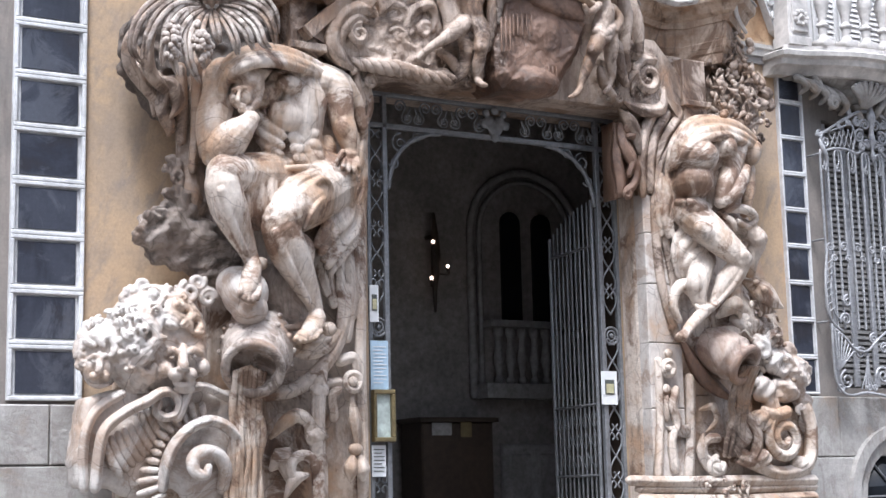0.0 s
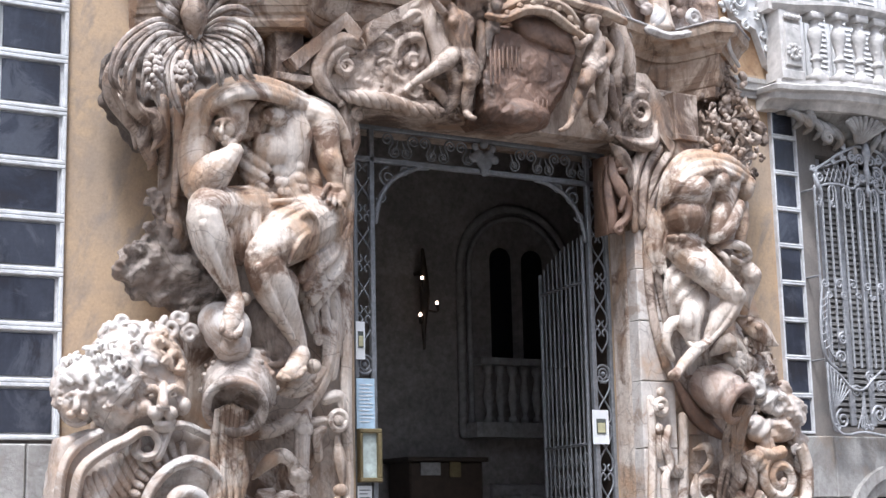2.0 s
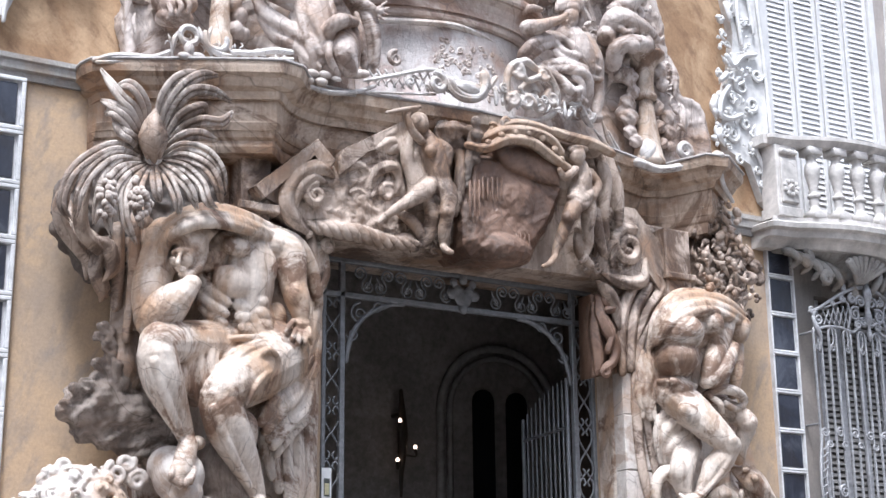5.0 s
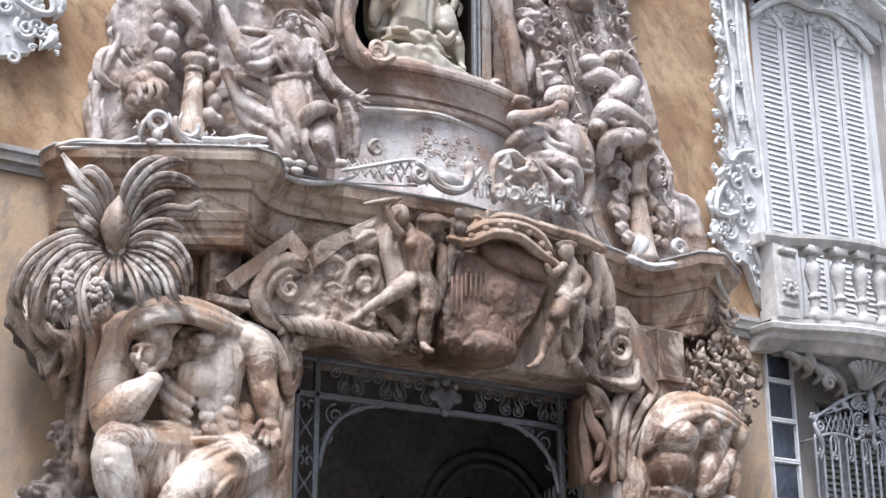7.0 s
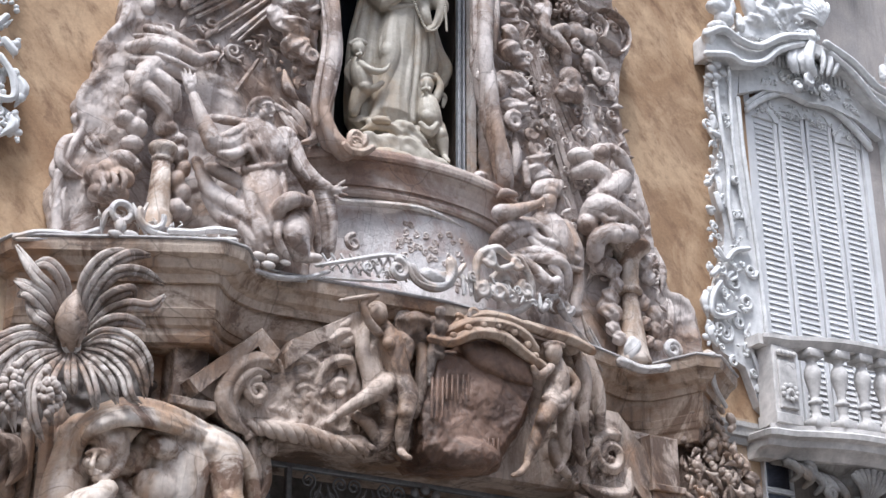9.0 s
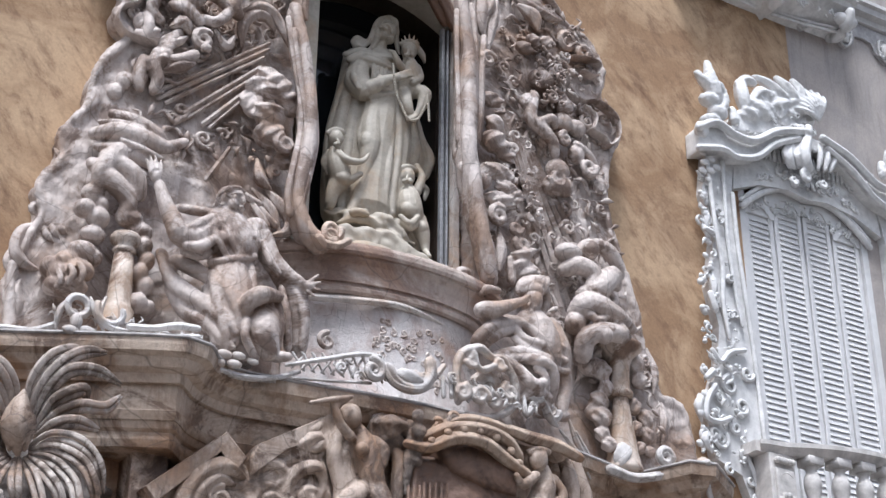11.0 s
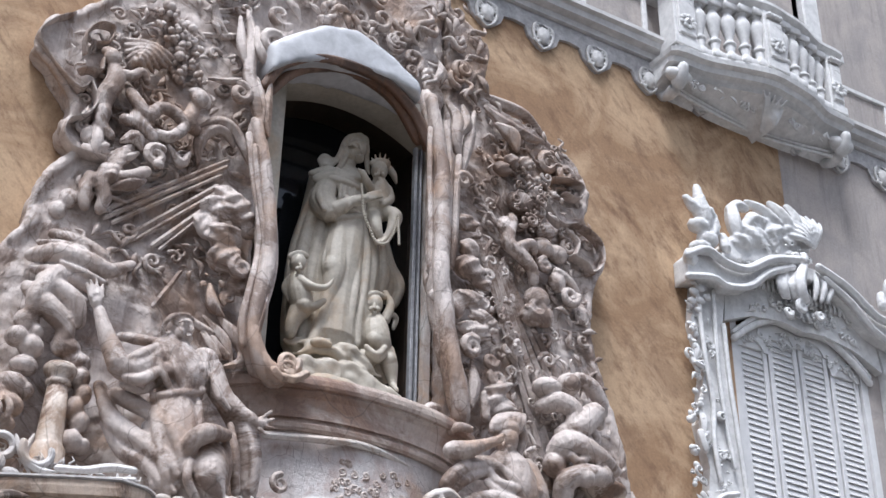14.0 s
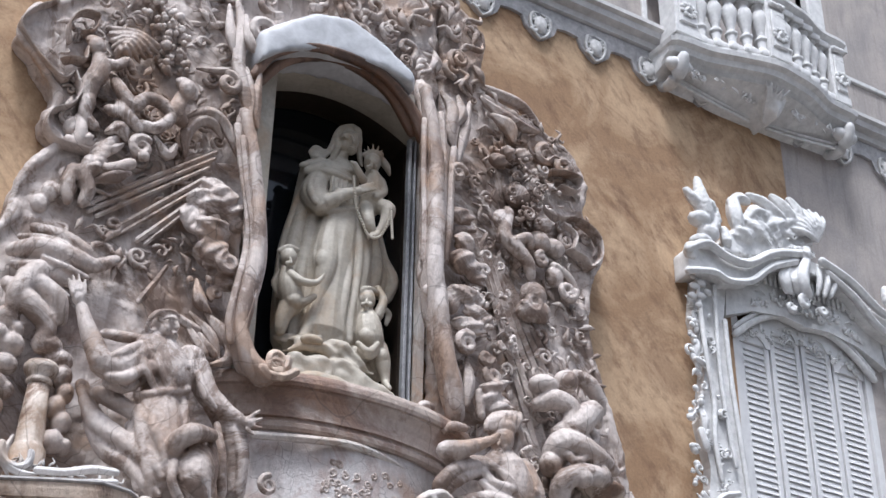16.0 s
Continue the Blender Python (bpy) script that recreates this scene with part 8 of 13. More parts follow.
c.knob((0.482, -0.9, 6.262), (0.029, 0.03, 0.029))
c.knob((0.518, -0.89, 6.27), (0.029, 0.03, 0.029))
c.knob((0.554, -0.88, 6.274), (0.029, 0.03, 0.029))
c.knob((0.59, -0.87, 6.274), (0.029, 0.03, 0.029))
c.tube([(0.587, -0.8, 6.14, 0.062), (0.594, -0.8, 6, 0.095), (0.531, -0.8, 5.859, 0.095)])
c.tube([(0.518, -0.82, 5.851, 0.09), (0.424, -0.9, 5.695, 0.084), (0.351, -0.92, 5.581, 0.07)])
c.knob((0.333, -0.93, 5.566), (0.065, 0.06, 0.06))
c.tube([(0.353, -0.9, 5.557, 0.06), (0.297, -0.86, 5.396, 0.055), (0.24, -0.84, 5.24, 0.032)])
c.tube([(0.227, -0.86, 5.214, 0.032), (0.12, -0.92, 5.119, 0.027), (0.041, -0.94, 5.085, 0.018)])
c.tube([(0.64, -0.76, 5.888, 0.086), (0.666, -0.78, 5.717, 0.076), (0.664, -0.76, 5.584, 0.062)])
c.tube([(0.664, -0.76, 5.584, 0.057), (0.698, -0.72, 5.442, 0.047), (0.659, -0.72, 5.309, 0.028)])
c.tube([(0.644, -0.74, 5.292, 0.028), (0.544, -0.8, 5.216, 0.023)])
c.tube([(0.461, -0.88, 6.053, 0.043), (0.331, -0.9, 5.955, 0.038), (0.263, -0.92, 6.007, 0.028)])
c.tube([(0.692, -0.78, 6.093, 0.048), (0.767, -0.8, 5.979, 0.043), (0.687, -0.84, 5.844, 0.033)])
c.knob((0.752, -0.74, 6.352), (0.107, 0.09, 0.097))
c.tube([(0.865, -0.68, 6.34, 0.049), (0.938, -0.68, 6.094, 0.068), (0.916, -0.66, 5.79, 0.058), (0.97, -0.62, 5.557, 0.039)])
c.tube([(0.706, -0.8, 5.918, 0.038), (0.503, -0.92, 5.761, 0.042), (0.368, -0.92, 5.759, 0.033)])
c.tube([(0.681, -0.8, 5.854, 0.038), (0.501, -0.92, 5.702, 0.042), (0.374, -0.94, 5.657, 0.028)])
c.tube([(1.027, -0.62, 6.335, 0.049), (1.125, -0.6, 6.045, 0.069), (1.15, -0.58, 5.746, 0.049)])
c.tube([(0.819, -0.68, 5.769, 0.043), (0.849, -0.66, 5.578, 0.058), (0.928, -0.62, 5.401, 0.043)])
c.tube([(0.615, -0.66, 5.494, 0.043), (0.63, -0.68, 5.344, 0.052), (0.755, -0.66, 5.249, 0.038)])
tagged(solid("winged_boy_statue", c, STAINED, voxel=0.0085, rough=0.004, size=0.05, relax=3), "small marble boy stepping down beside the apron", "statue", "boys of the lintel")
ped = thing("broken_pediment", "broken pediment with scrolls and mouldings over the door", "pediment")
c = Carve(True)
c.slab([(1.26, 5.93), (1.41, 5.93), (1.96, 5.34), (1.75, 5.05), (1.45, 5.43), (1.09, 5.75)], -0.5, -0.3, 0)
solid("moulding", c, STAINED, ped, smooth=False)
c = Carve(True)
c.slab([(0.78, 6.24), (1.26, 5.94), (1.73, 5.27), (1.04, 5.18), (0.74, 5.29)], -0.49, -0.25, 0.05)
solid("field", c, STAINED, ped, voxel=0.014, relax=1, rough=0.05, size=0.07, folds=0.02)
c = Carve(True)
c.scroll((1.29, -0.52, 5.53), 0.192, 0.04, 1.6, 70, 0.055, 0.035, 1)
c.tube([(1.51, -0.5, 5.44, 0.051), (1.46, -0.48, 5.23, 0.056), (1.21, -0.48, 5.19, 0.055), (1.01, -0.5, 5.24, 0.05)])
c.tube([(1.02, -0.5, 5.42, 0.05), (1.13, -0.52, 5.54, 0.05), (1.11, -0.5, 5.33, 0.05)])
c.tube([(0.94, -0.55, 5.87, 0.05), (1.11, -0.52, 5.8, 0.056), (1.18, -0.5, 5.6, 0.05)])
c.tube([(0.87, -0.55, 5.75, 0.06), (0.96, -0.55, 5.61, 0.06), (0.91, -0.52, 5.4, 0.05)])
c.tube([(1.59, -0.48, 5.35, 0.046), (1.72, -0.46, 5.21, 0.046), (1.53, -0.44, 4.93, 0.045), (1.41, -0.42, 4.62, 0.045)])
c.tube([(1.79, -0.48, 5.48, 0.046), (1.94, -0.48, 5.37, 0.046), (1.72, -0.45, 5.06, 0.041), (1.53, -0.42, 4.68, 0.04)])
c.tube([(0.98, -0.45, 5.17, 0.055), (1.05, -0.48, 5.07, 0.064), (1.15, -0.46, 4.94, 0.06), (1.21, -0.44, 4.75, 0.055)])
rocaille(c, [(0.75, 5.25), (1.25, 5.2), (1.5, 5.3), (1.25, 5.75), (0.85, 5.75)], 22, 0.055, -0.46, 43, "slr", 0.06)
solid("scroll", c, STAINED, ped)


# ---- upper relief: backing panels with ragged outlines ----
def ragged(outline, seed, amount=0.05, step=0.12):
    rg = random.Random(seed)
    out = []
    for (x0, z0), (x1, z1) in zip(outline, outline[1:] + outline[:1]):
        n = max(1, int(math.hypot(x1 - x0, z1 - z0) / step))
        for k in range(n):
            out.append((x0 + (x1 - x0) * k / n + rg.uniform(-amount, amount), z0 + (z1 - z0) * k / n + rg.uniform(-amount, amount)))
    return out


LEFT_EDGE = [(-3.50, 6.5), (-3.56, 7.0), (-3.50, 7.3), (-3.40, 7.55), (-3.45, 7.8), (-3.31, 8.05), (-3.33, 8.3), (-3.20, 8.5), (-3.14, 8.63), (-3.16, 8.77), (-3.11, 8.99), (-2.99, 9.17), (-2.91, 9.32), (-3.02, 9.41), (-3.04, 9.50), (-2.99, 9.59), (-2.98, 9.72), (-3.08, 9.84), (-3.21, 9.99), (-3.33, 10.15), (-3.31, 10.31), (-3.26, 10.44), (-3.16, 10.50), (-3.05, 10.58), (-2.75, 10.95), (-2.3, 11.7), (-1.4, 12.2)]
RIGHT_EDGE = [(2.62, 6.5), (2.58, 7.2), (2.31, 7.31), (2.24, 7.52), (2.14, 7.76), (2.08, 8.07), (2.01, 8.32), (1.91, 8.62), (1.80, 8.94), (1.79, 9.28), (1.84, 9.65), (1.96, 9.87), (2.00, 10.02), (1.91, 10.18), (1.77, 10.31), (1.81, 10.58), (1.70, 10.86), (1.50, 11.01), (1.25, 11.07), (0.99, 11.12), (0.74, 11.20), (0.66, 11.42), (0.75, 11.9), (0.3, 12.2)]
LEFT_FIELD, RIGHT_FIELD = LEFT_EDGE + [(-1.4, 6.5)], [(0.30, 6.5)] + RIGHT_EDGE
for fname, field, sd in (("relief_field_west", LEFT_FIELD, 3), ("relief_field_east", RIGHT_FIELD, 4), ("relief_field_top", [(-1.39, 10.95), (0.29, 10.95), (0.29, 12.3), (-1.39, 12.3)], 5)):
    c = Carve().slab(ragged(field, sd, 0.018), -0.20, 0.0, 0.05)
    # the worn, rolled lip along the free edge
    edge = {3: LEFT_EDGE, 4: RIGHT_EDGE, 5: []}[sd]
    rg = random.Random(sd + 20)
    if edge:
        c.tube([(x + (0.03 if sd == 3 else -0.03), -0.17 - rg.uniform(0.0, 0.05), z, rg.uniform(0.03, 0.055)) for x, z in edge], 12, flute=0, taper=1.0)
    tagged(solid(fname, c, GREYED, voxel=0.018, relax=1, rough=0.035, size=0.12, folds=0.008), "greyed carved marble relief field beside the niche", "relief", kind="structure")
c = Carve().slab([(-1.389, 6.5), (0.289, 6.5), (0.289, 7.99), (-1.389, 7.99)], -0.10, 0.0)
tagged(solid("relief_field_low", c, GREYED, smooth=False), "greyed marble behind the niche pedestal", "relief", kind="structure")
# ---- niche ----
niche = thing("niche", "arched statue niche with pale jambs and dark glass behind", "niche")
# dark liners added over the wall thickness to paint the niche's inner shade
solid("reveal", Carve().box(0.175, 0.199, 0.202, 0.459, 7.9, 10.9), DARKWOOD_AND_SHADE, niche, smooth=False)
solid("reveal", Carve().box(-1.268, -1.245, 0.202, 0.459, 7.9, 10.9), DARKWOOD_AND_SHADE, niche, smooth=False)
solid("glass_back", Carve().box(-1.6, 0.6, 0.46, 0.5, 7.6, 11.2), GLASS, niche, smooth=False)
solid("side", Carve().box(-1.33, -1.27, -0.08, 0.20, 7.9, 11.0), LIMEWHITE, niche, smooth=False)
solid("side", Carve().box(0.20, 0.26, -0.08, 0.20, 7.9, 11.0), PALE, niche, smooth=False)
solid("inner_wall", Carve().box(-1.6, -1.34, 0.201, 0.75, 7.6, 11.4).box(0.265, 0.6, 0.201, 0.75, 7.6, 11.4).box(-1.339, 0.264, 0.201, 0.75, 11.2, 11.4), DARKWOOD_AND_SHADE, niche, smooth=False)
solid("jamb", Carve().box(-1.36, -1.22, -0.16, 0.02, 7.85, 10.7, 0.01), LIMEWHITE, niche, smooth=False)
solid("sill", Carve().box(-1.36, 0.26, -0.2, 0.75, 7.7, 7.9, 0.01), LIMEWHITE, niche, smooth=False)
for x, w in ((0.10, 0.03), (0.155, 0.02)):
    solid("glazing_bar", Carve().box(x, x + w, -0.03, 0.02, 7.9, 10.6, 0.004), SILVERIRON, niche, smooth=False)
arc = Carve()
arc.slab([(-1.36 + 1.62 * s, 10.62 + 0.22 * (1 - (2 * s - 1) ** 2)) for s in np.linspace(0, 1, 15)] + [(0.26, 11.2), (-1.36, 11.2)], -0.18, 0.05, 0.0)
solid("arch_stone", arc, LIMEWHITE, niche, smooth=False)
# dark slab added under the arch, standing in for shade
solid("dark_head", Carve().slab([(-1.268 + 1.466 * s, 10.665 + 0.22 * (1 - (2 * s - 1) ** 2)) for s in np.linspace(0, 1, 15)] + [(0.198, 11.19), (-1.268, 11.19)], 0.172, 0.455), DARKWOOD_AND_SHADE, niche, smooth=False)
solid("arch_soffit", Carve().slab([(-1.27 + 1.47 * s, 10.66 + 0.22 * (1 - (2 * s - 1) ** 2)) for s in np.linspace(0, 1, 15)] + [(0.20, 11.19), (-1.27, 11.19)], 0.052, 0.17), LIMEWHITE, niche, smooth=False)
c = Carve(True)
c.slab([(-1.57, 10.71), (-1.38, 10.89), (-1.08, 11.13), (-0.75, 11.21), (-0.42, 11.07), (-0.12, 10.86), (-0.12, 10.74), (-0.41, 10.8), (-0.73, 10.79), (-1.05, 10.73), (-1.35, 10.6), (-1.54, 10.43)], -0.55, -0.15, 0.05)
solid("hood", c, ZINC, niche, voxel=0.03, rough=0.006, size=0.06, folds=0.003, relax=5)
c = Carve(True, 1.0)
c.tube([(-1.52, -0.4, 10.37, 0.041), (-1.41, -0.46, 10.58, 0.046), (-1.13, -0.5, 10.75, 0.047), (-0.76, -0.5, 10.81, 0.047), (-0.41, -0.46, 10.79, 0.048), (-0.12, -0.4, 10.62, 0.053), (0.05, -0.36, 10.38, 0.058)])
c.tube([(-1.44, -0.3, 10.38, 0.037), (-1.26, -0.36, 10.63, 0.042), (-0.98, -0.4, 10.78, 0.043), (-0.65, -0.4, 10.82, 0.043), (-0.3, -0.36, 10.72, 0.044), (-0.03, -0.3, 10.45, 0.044)])
solid("arch_moulding", c, BROWN, niche)
# ---- statue in the niche ----
c = Carve()
c.knob((-0.448, 0.11, 10.465), (0.103, 0.12, 0.122), turn=-8)
c.knob((-0.444, 0.03, 10.4), (0.083, 0.085, 0.102), turn=-10)
c.knob((-0.423, 0.02, 10.306), (0.044, 0.05, 0.039))
c.knob((-0.491, 0.03, 10.34), (0.044, 0.06, 0.053))
c.tube([(-0.469, -0.045, 10.422, 0.012), (-0.459, -0.075, 10.336, 0.014), (-0.458, -0.075, 10.312, 0.014)])
c.tube([(-0.547, -0.03, 10.377, 0.013), (-0.51, -0.05, 10.403, 0.013), (-0.474, -0.055, 10.402, 0.011)])
c.tube([(-0.463, -0.055, 10.406, 0.011), (-0.423, -0.04, 10.443, 0.012), (-0.375, 0, 10.468, 0.01)])
c.knob((-0.505, -0.045, 10.366), (0.022, 0.012, 0.011))
c.knob((-0.422, -0.04, 10.407), (0.017, 0.012, 0.01))
c.tube([(-0.487, -0.05, 10.275, 0.009), (-0.465, -0.06, 10.272, 0.011), (-0.431, -0.045, 10.306, 0.008)])
c.tube([(-0.42, 0.05, 10.578, 0.02), (-0.531, 0.02, 10.491, 0.024), (-0.571, 0.05, 10.404, 0.024), (-0.572, 0.07, 10.309, 0.024), (-0.634, 0.09, 10.25, 0.024), (-0.713, 0.11, 10.28, 0.022), (-0.763, 0.12, 10.225, 0.012)])
c.tube([(-0.423, 0.047, 10.572, 0.02), (-0.533, 0.023, 10.485, 0.024), (-0.573, 0.05, 10.395, 0.024), (-0.579, 0.07, 10.301, 0.024), (-0.639, 0.09, 10.24, 0.024), (-0.715, 0.11, 10.265, 0.022), (-0.757, 0.12, 10.214, 0.012)])
c.tube([(-0.426, 0.043, 10.565, 0.02), (-0.534, 0.027, 10.478, 0.024), (-0.574, 0.05, 10.386, 0.024), (-0.585, 0.07, 10.292, 0.024), (-0.644, 0.09, 10.229, 0.024), (-0.718, 0.11, 10.25, 0.022), (-0.751, 0.12, 10.202, 0.012)])
c.tube([(-0.43, 0.04, 10.559, 0.02), (-0.536, 0.03, 10.472, 0.024), (-0.575, 0.05, 10.376, 0.024), (-0.592, 0.07, 10.284, 0.024), (-0.649, 0.09, 10.218, 0.024), (-0.721, 0.11, 10.235, 0.022), (-0.745, 0.12, 10.191, 0.012)])
c.tube([(-0.433, 0.037, 10.552, 0.02), (-0.538, 0.033, 10.465, 0.024), (-0.577, 0.05, 10.367, 0.024), (-0.599, 0.07, 10.275, 0.024), (-0.654, 0.09, 10.208, 0.024), (-0.723, 0.11, 10.221, 0.022), (-0.739, 0.12, 10.18, 0.012)])
c.tube([(-0.436, 0.033, 10.546, 0.02), (-0.539, 0.037, 10.459, 0.024), (-0.578, 0.05, 10.357, 0.024), (-0.606, 0.07, 10.267, 0.024), (-0.658, 0.09, 10.197, 0.024), (-0.726, 0.11, 10.206, 0.022), (-0.733, 0.12, 10.168, 0.012)])
c.tube([(-0.44, 0.03, 10.54, 0.02), (-0.541, 0.04, 10.452, 0.024), (-0.579, 0.05, 10.348, 0.024), (-0.613, 0.07, 10.258, 0.024), (-0.663, 0.09, 10.186, 0.024), (-0.729, 0.11, 10.191, 0.022), (-0.727, 0.12, 10.157, 0.012)])
c.tube([(-0.558, 0.02, 10.367, 0.024), (-0.548, 0.04, 10.277, 0.024), (-0.587, 0.07, 10.186, 0.022), (-0.628, 0.09, 10.147, 0.014)])
c.tube([(-0.409, 0.05, 10.582, 0.02), (-0.367, 0.03, 10.532, 0.022), (-0.34, 0.04, 10.439, 0.022), (-0.336, 0.06, 10.345, 0.02), (-0.331, 0.04, 10.24, 0.017), (-0.313, 0.03, 10.194, 0.01)])
c.tube([(-0.403, 0.05, 10.578, 0.02), (-0.361, 0.03, 10.534, 0.022), (-0.336, 0.06, 10.453, 0.022), (-0.331, 0.06, 10.347, 0.02), (-0.326, 0.04, 10.242, 0.017), (-0.313, 0.03, 10.194, 0.01)])
c.tube([(-0.397, 0.05, 10.575, 0.02), (-0.356, 0.03, 10.536, 0.022), (-0.331, 0.08, 10.467, 0.022), (-0.325, 0.06, 10.349, 0.02), (-0.32, 0.04, 10.244, 0.017), (-0.313, 0.03, 10.194, 0.01)])
c.tube([(-0.473, 0.09, 10.311, 0.058), (-0.486, 0.1, 10.229, 0.063), (-0.493, 0.12, 10.156, 0.097)])
c.tube([(-0.694, 0.06, 10.081, 0.029), (-0.617, 0, 10.063, 0.033), (-0.513, -0.03, 10.038, 0.029), (-0.411, -0.02, 10.069, 0.024)])
c.tube([(-0.733, 0.06, 10.02, 0.029), (-0.644, -0.02, 9.983, 0.033), (-0.531, -0.05, 9.962, 0.024), (-0.455, -0.05, 9.955, 0.019)])
c.tube([(-0.601, -0.02, 9.976, 0.017), (-0.619, -0.05, 9.821, 0.019), (-0.592, -0.03, 9.712, 0.016)])
c.tube([(-0.559, -0.02, 9.992, 0.017), (-0.577, -0.05, 9.836, 0.019), (-0.55, -0.03, 9.727, 0.016)])
c.tube([(-0.517, -0.02, 10.007, 0.017), (-0.535, -0.05, 9.851, 0.019), (-0.508, -0.03, 9.742, 0.016)])
c.tube([(-0.474, -0.02, 10.023, 0.017), (-0.493, -0.05, 9.866, 0.019), (-0.466, -0.03, 9.757, 0.017)])
c.tube([(-0.673, 0.18, 10.003, 0.087), (-0.567, 0.14, 10.065, 0.117), (-0.349, 0.14, 10.145, 0.088)])
c.tube([(-0.464, 0.15, 10.097, 0.166), (-0.453, 0.13, 9.89, 0.174), (-0.407, 0.12, 9.728, 0.149)])
c.tube([(-0.67, 0.1, 9.969, 0.096), (-0.728, 0.05, 9.781, 0.119), (-0.694, 0, 9.663, 0.104)])
c.knob((-0.63, -0.02, 9.674), (0.095, 0.08, 0.066))
c.tube([(-0.771, 0.02, 9.886, 0.029), (-0.799, -0.03, 9.745, 0.033), (-0.765, -0.06, 9.627, 0.028)])
c.tube([(-0.709, 0.02, 9.932, 0.029), (-0.738, -0.03, 9.789, 0.033), (-0.704, -0.06, 9.671, 0.028)])
c.tube([(-0.655, 0.02, 9.917, 0.029), (-0.684, -0.03, 9.775, 0.033), (-0.651, -0.06, 9.656, 0.028)])
c.tube([(-0.666, -0.05, 9.656, 0.066), (-0.553, -0.11, 9.736, 0.052), (-0.422, -0.14, 9.806, 0.038)])
c.tube([(-0.582, -0.1, 9.783, 0.024), (-0.573, -0.13, 9.701, 0.028), (-0.576, -0.1, 9.66, 0.024)])
c.tube([(-0.405, -0.15, 9.795, 0.019), (-0.352, -0.17, 9.82, 0.017), (-0.282, -0.16, 9.862, 0.012)])
c.tube([(-0.406, -0.15, 9.812, 0.019), (-0.352, -0.17, 9.837, 0.017), (-0.288, -0.16, 9.879, 0.012)])
c.tube([(-0.406, -0.15, 9.829, 0.019), (-0.353, -0.17, 9.854, 0.017), (-0.294, -0.16, 9.897, 0.012)])
c.tube([(-0.407, -0.15, 9.846, 0.019), (-0.354, -0.17, 9.871, 0.017), (-0.301, -0.16, 9.914, 0.012)])
c.drape([(-0.816, 0.12, 10.067), (-0.678, 0.08, 10.118), (-0.533, 0.04, 10.09), (-0.422, 0.02, 10.06)], [(-0.764, 0.08, 9.924), (-0.662, 0.03, 9.955), (-0.558, 0, 9.929), (-0.444, -0.01, 9.953)], 3)
c.tube([(-0.696, 0.2, 10.106, 0.097), (-0.727, 0.24, 9.797, 0.096), (-0.765, 0.27, 9.459, 0.104), (-0.786, 0.29, 9.131, 0.112), (-0.787, 0.3, 8.759, 0.12), (-0.781, 0.3, 8.525, 0.11)])
c.drape([(-0.758, 0.16, 9.972), (-0.825, 0.18, 9.672), (-0.886, 0.2, 9.326), (-0.902, 0.22, 8.951), (-0.87, 0.24, 8.498)], [(-0.657, 0.1, 9.743), (-0.68, 0.12, 9.408), (-0.719, 0.12, 9.013), (-0.78, 0.1, 8.666), (-0.809, 0.08, 8.416)], 5)
c.tube([(-0.45, 0.12, 9.713, 0.163), (-0.491, 0.1, 9.461, 0.19), (-0.527, 0.09, 9.222, 0.201), (-0.534, 0.11, 8.959, 0.204), (-0.557, 0.12, 8.717, 0.22), (-0.566, 0.12, 8.521, 0.237)])
c.tube([(-0.56, 0.02, 9.552, 0.076), (-0.61, -0.02, 9.302, 0.093), (-0.62, -0.04, 9.092, 0.092), (-0.649, -0.02, 8.859, 0.068), (-0.704, 0, 8.59, 0.059), (-0.754, 0, 8.411, 0.054)])
c.knob((-0.627, -0.06, 9.112), (0.101, 0.07, 0.12))
c.tube([(-0.331, 0.1, 9.743, 0.116), (-0.295, 0.1, 9.415, 0.133), (-0.312, 0.1, 9.078, 0.141), (-0.35, 0.1, 8.744, 0.148), (-0.362, 0.1, 8.571, 0.147)])
c.tube([(-0.488, 0, 9.622, 0.024), (-0.503, -0.04, 9.272, 0.028), (-0.524, -0.06, 9.038, 0.032), (-0.544, -0.05, 8.719, 0.036), (-0.554, -0.04, 8.441, 0.04)])
c.tube([(-0.425, 0, 9.655, 0.024), (-0.42, -0.04, 9.3, 0.033), (-0.446, -0.06, 8.955, 0.037), (-0.47, -0.05, 8.689, 0.041), (-0.484, -0.04, 8.451, 0.041)])
c.tube([(-0.361, 0, 9.689, 0.024), (-0.331, -0.03, 9.362, 0.033), (-0.345, -0.04, 9.051, 0.037), (-0.378, -0.03, 8.726, 0.037), (-0.382, -0.02, 8.49, 0.036)])
c.tube([(-0.297, 0.02, 9.711, 0.024), (-0.253, 0, 9.432, 0.033), (-0.252, 0, 9.155, 0.033), (-0.294, 0.02, 8.882, 0.028), (-0.303, 0.04, 8.624, 0.032)])
c.tube([(-0.625, 0.02, 9.563, 0.019), (-0.681, -0.01, 9.339, 0.023), (-0.707, -0.01, 9.155, 0.028), (-0.663, -0.03, 9.019, 0.028), (-0.539, -0.05, 9.028, 0.023)])
c.tube([(-0.644, -0.04, 8.956, 0.027), (-0.663, -0.02, 8.749, 0.032), (-0.721, 0, 8.533, 0.036), (-0.793, 0, 8.39, 0.031)])
c.tube([(-0.567, -0.05, 8.976, 0.023), (-0.589, -0.04, 8.709, 0.027), (-0.62, -0.03, 8.437, 0.036)])
c.tube([(-0.772, -0.06, 8.368, 0.044), (-0.733, -0.1, 8.371, 0.04), (-0.673, -0.12, 8.36, 0.027)])
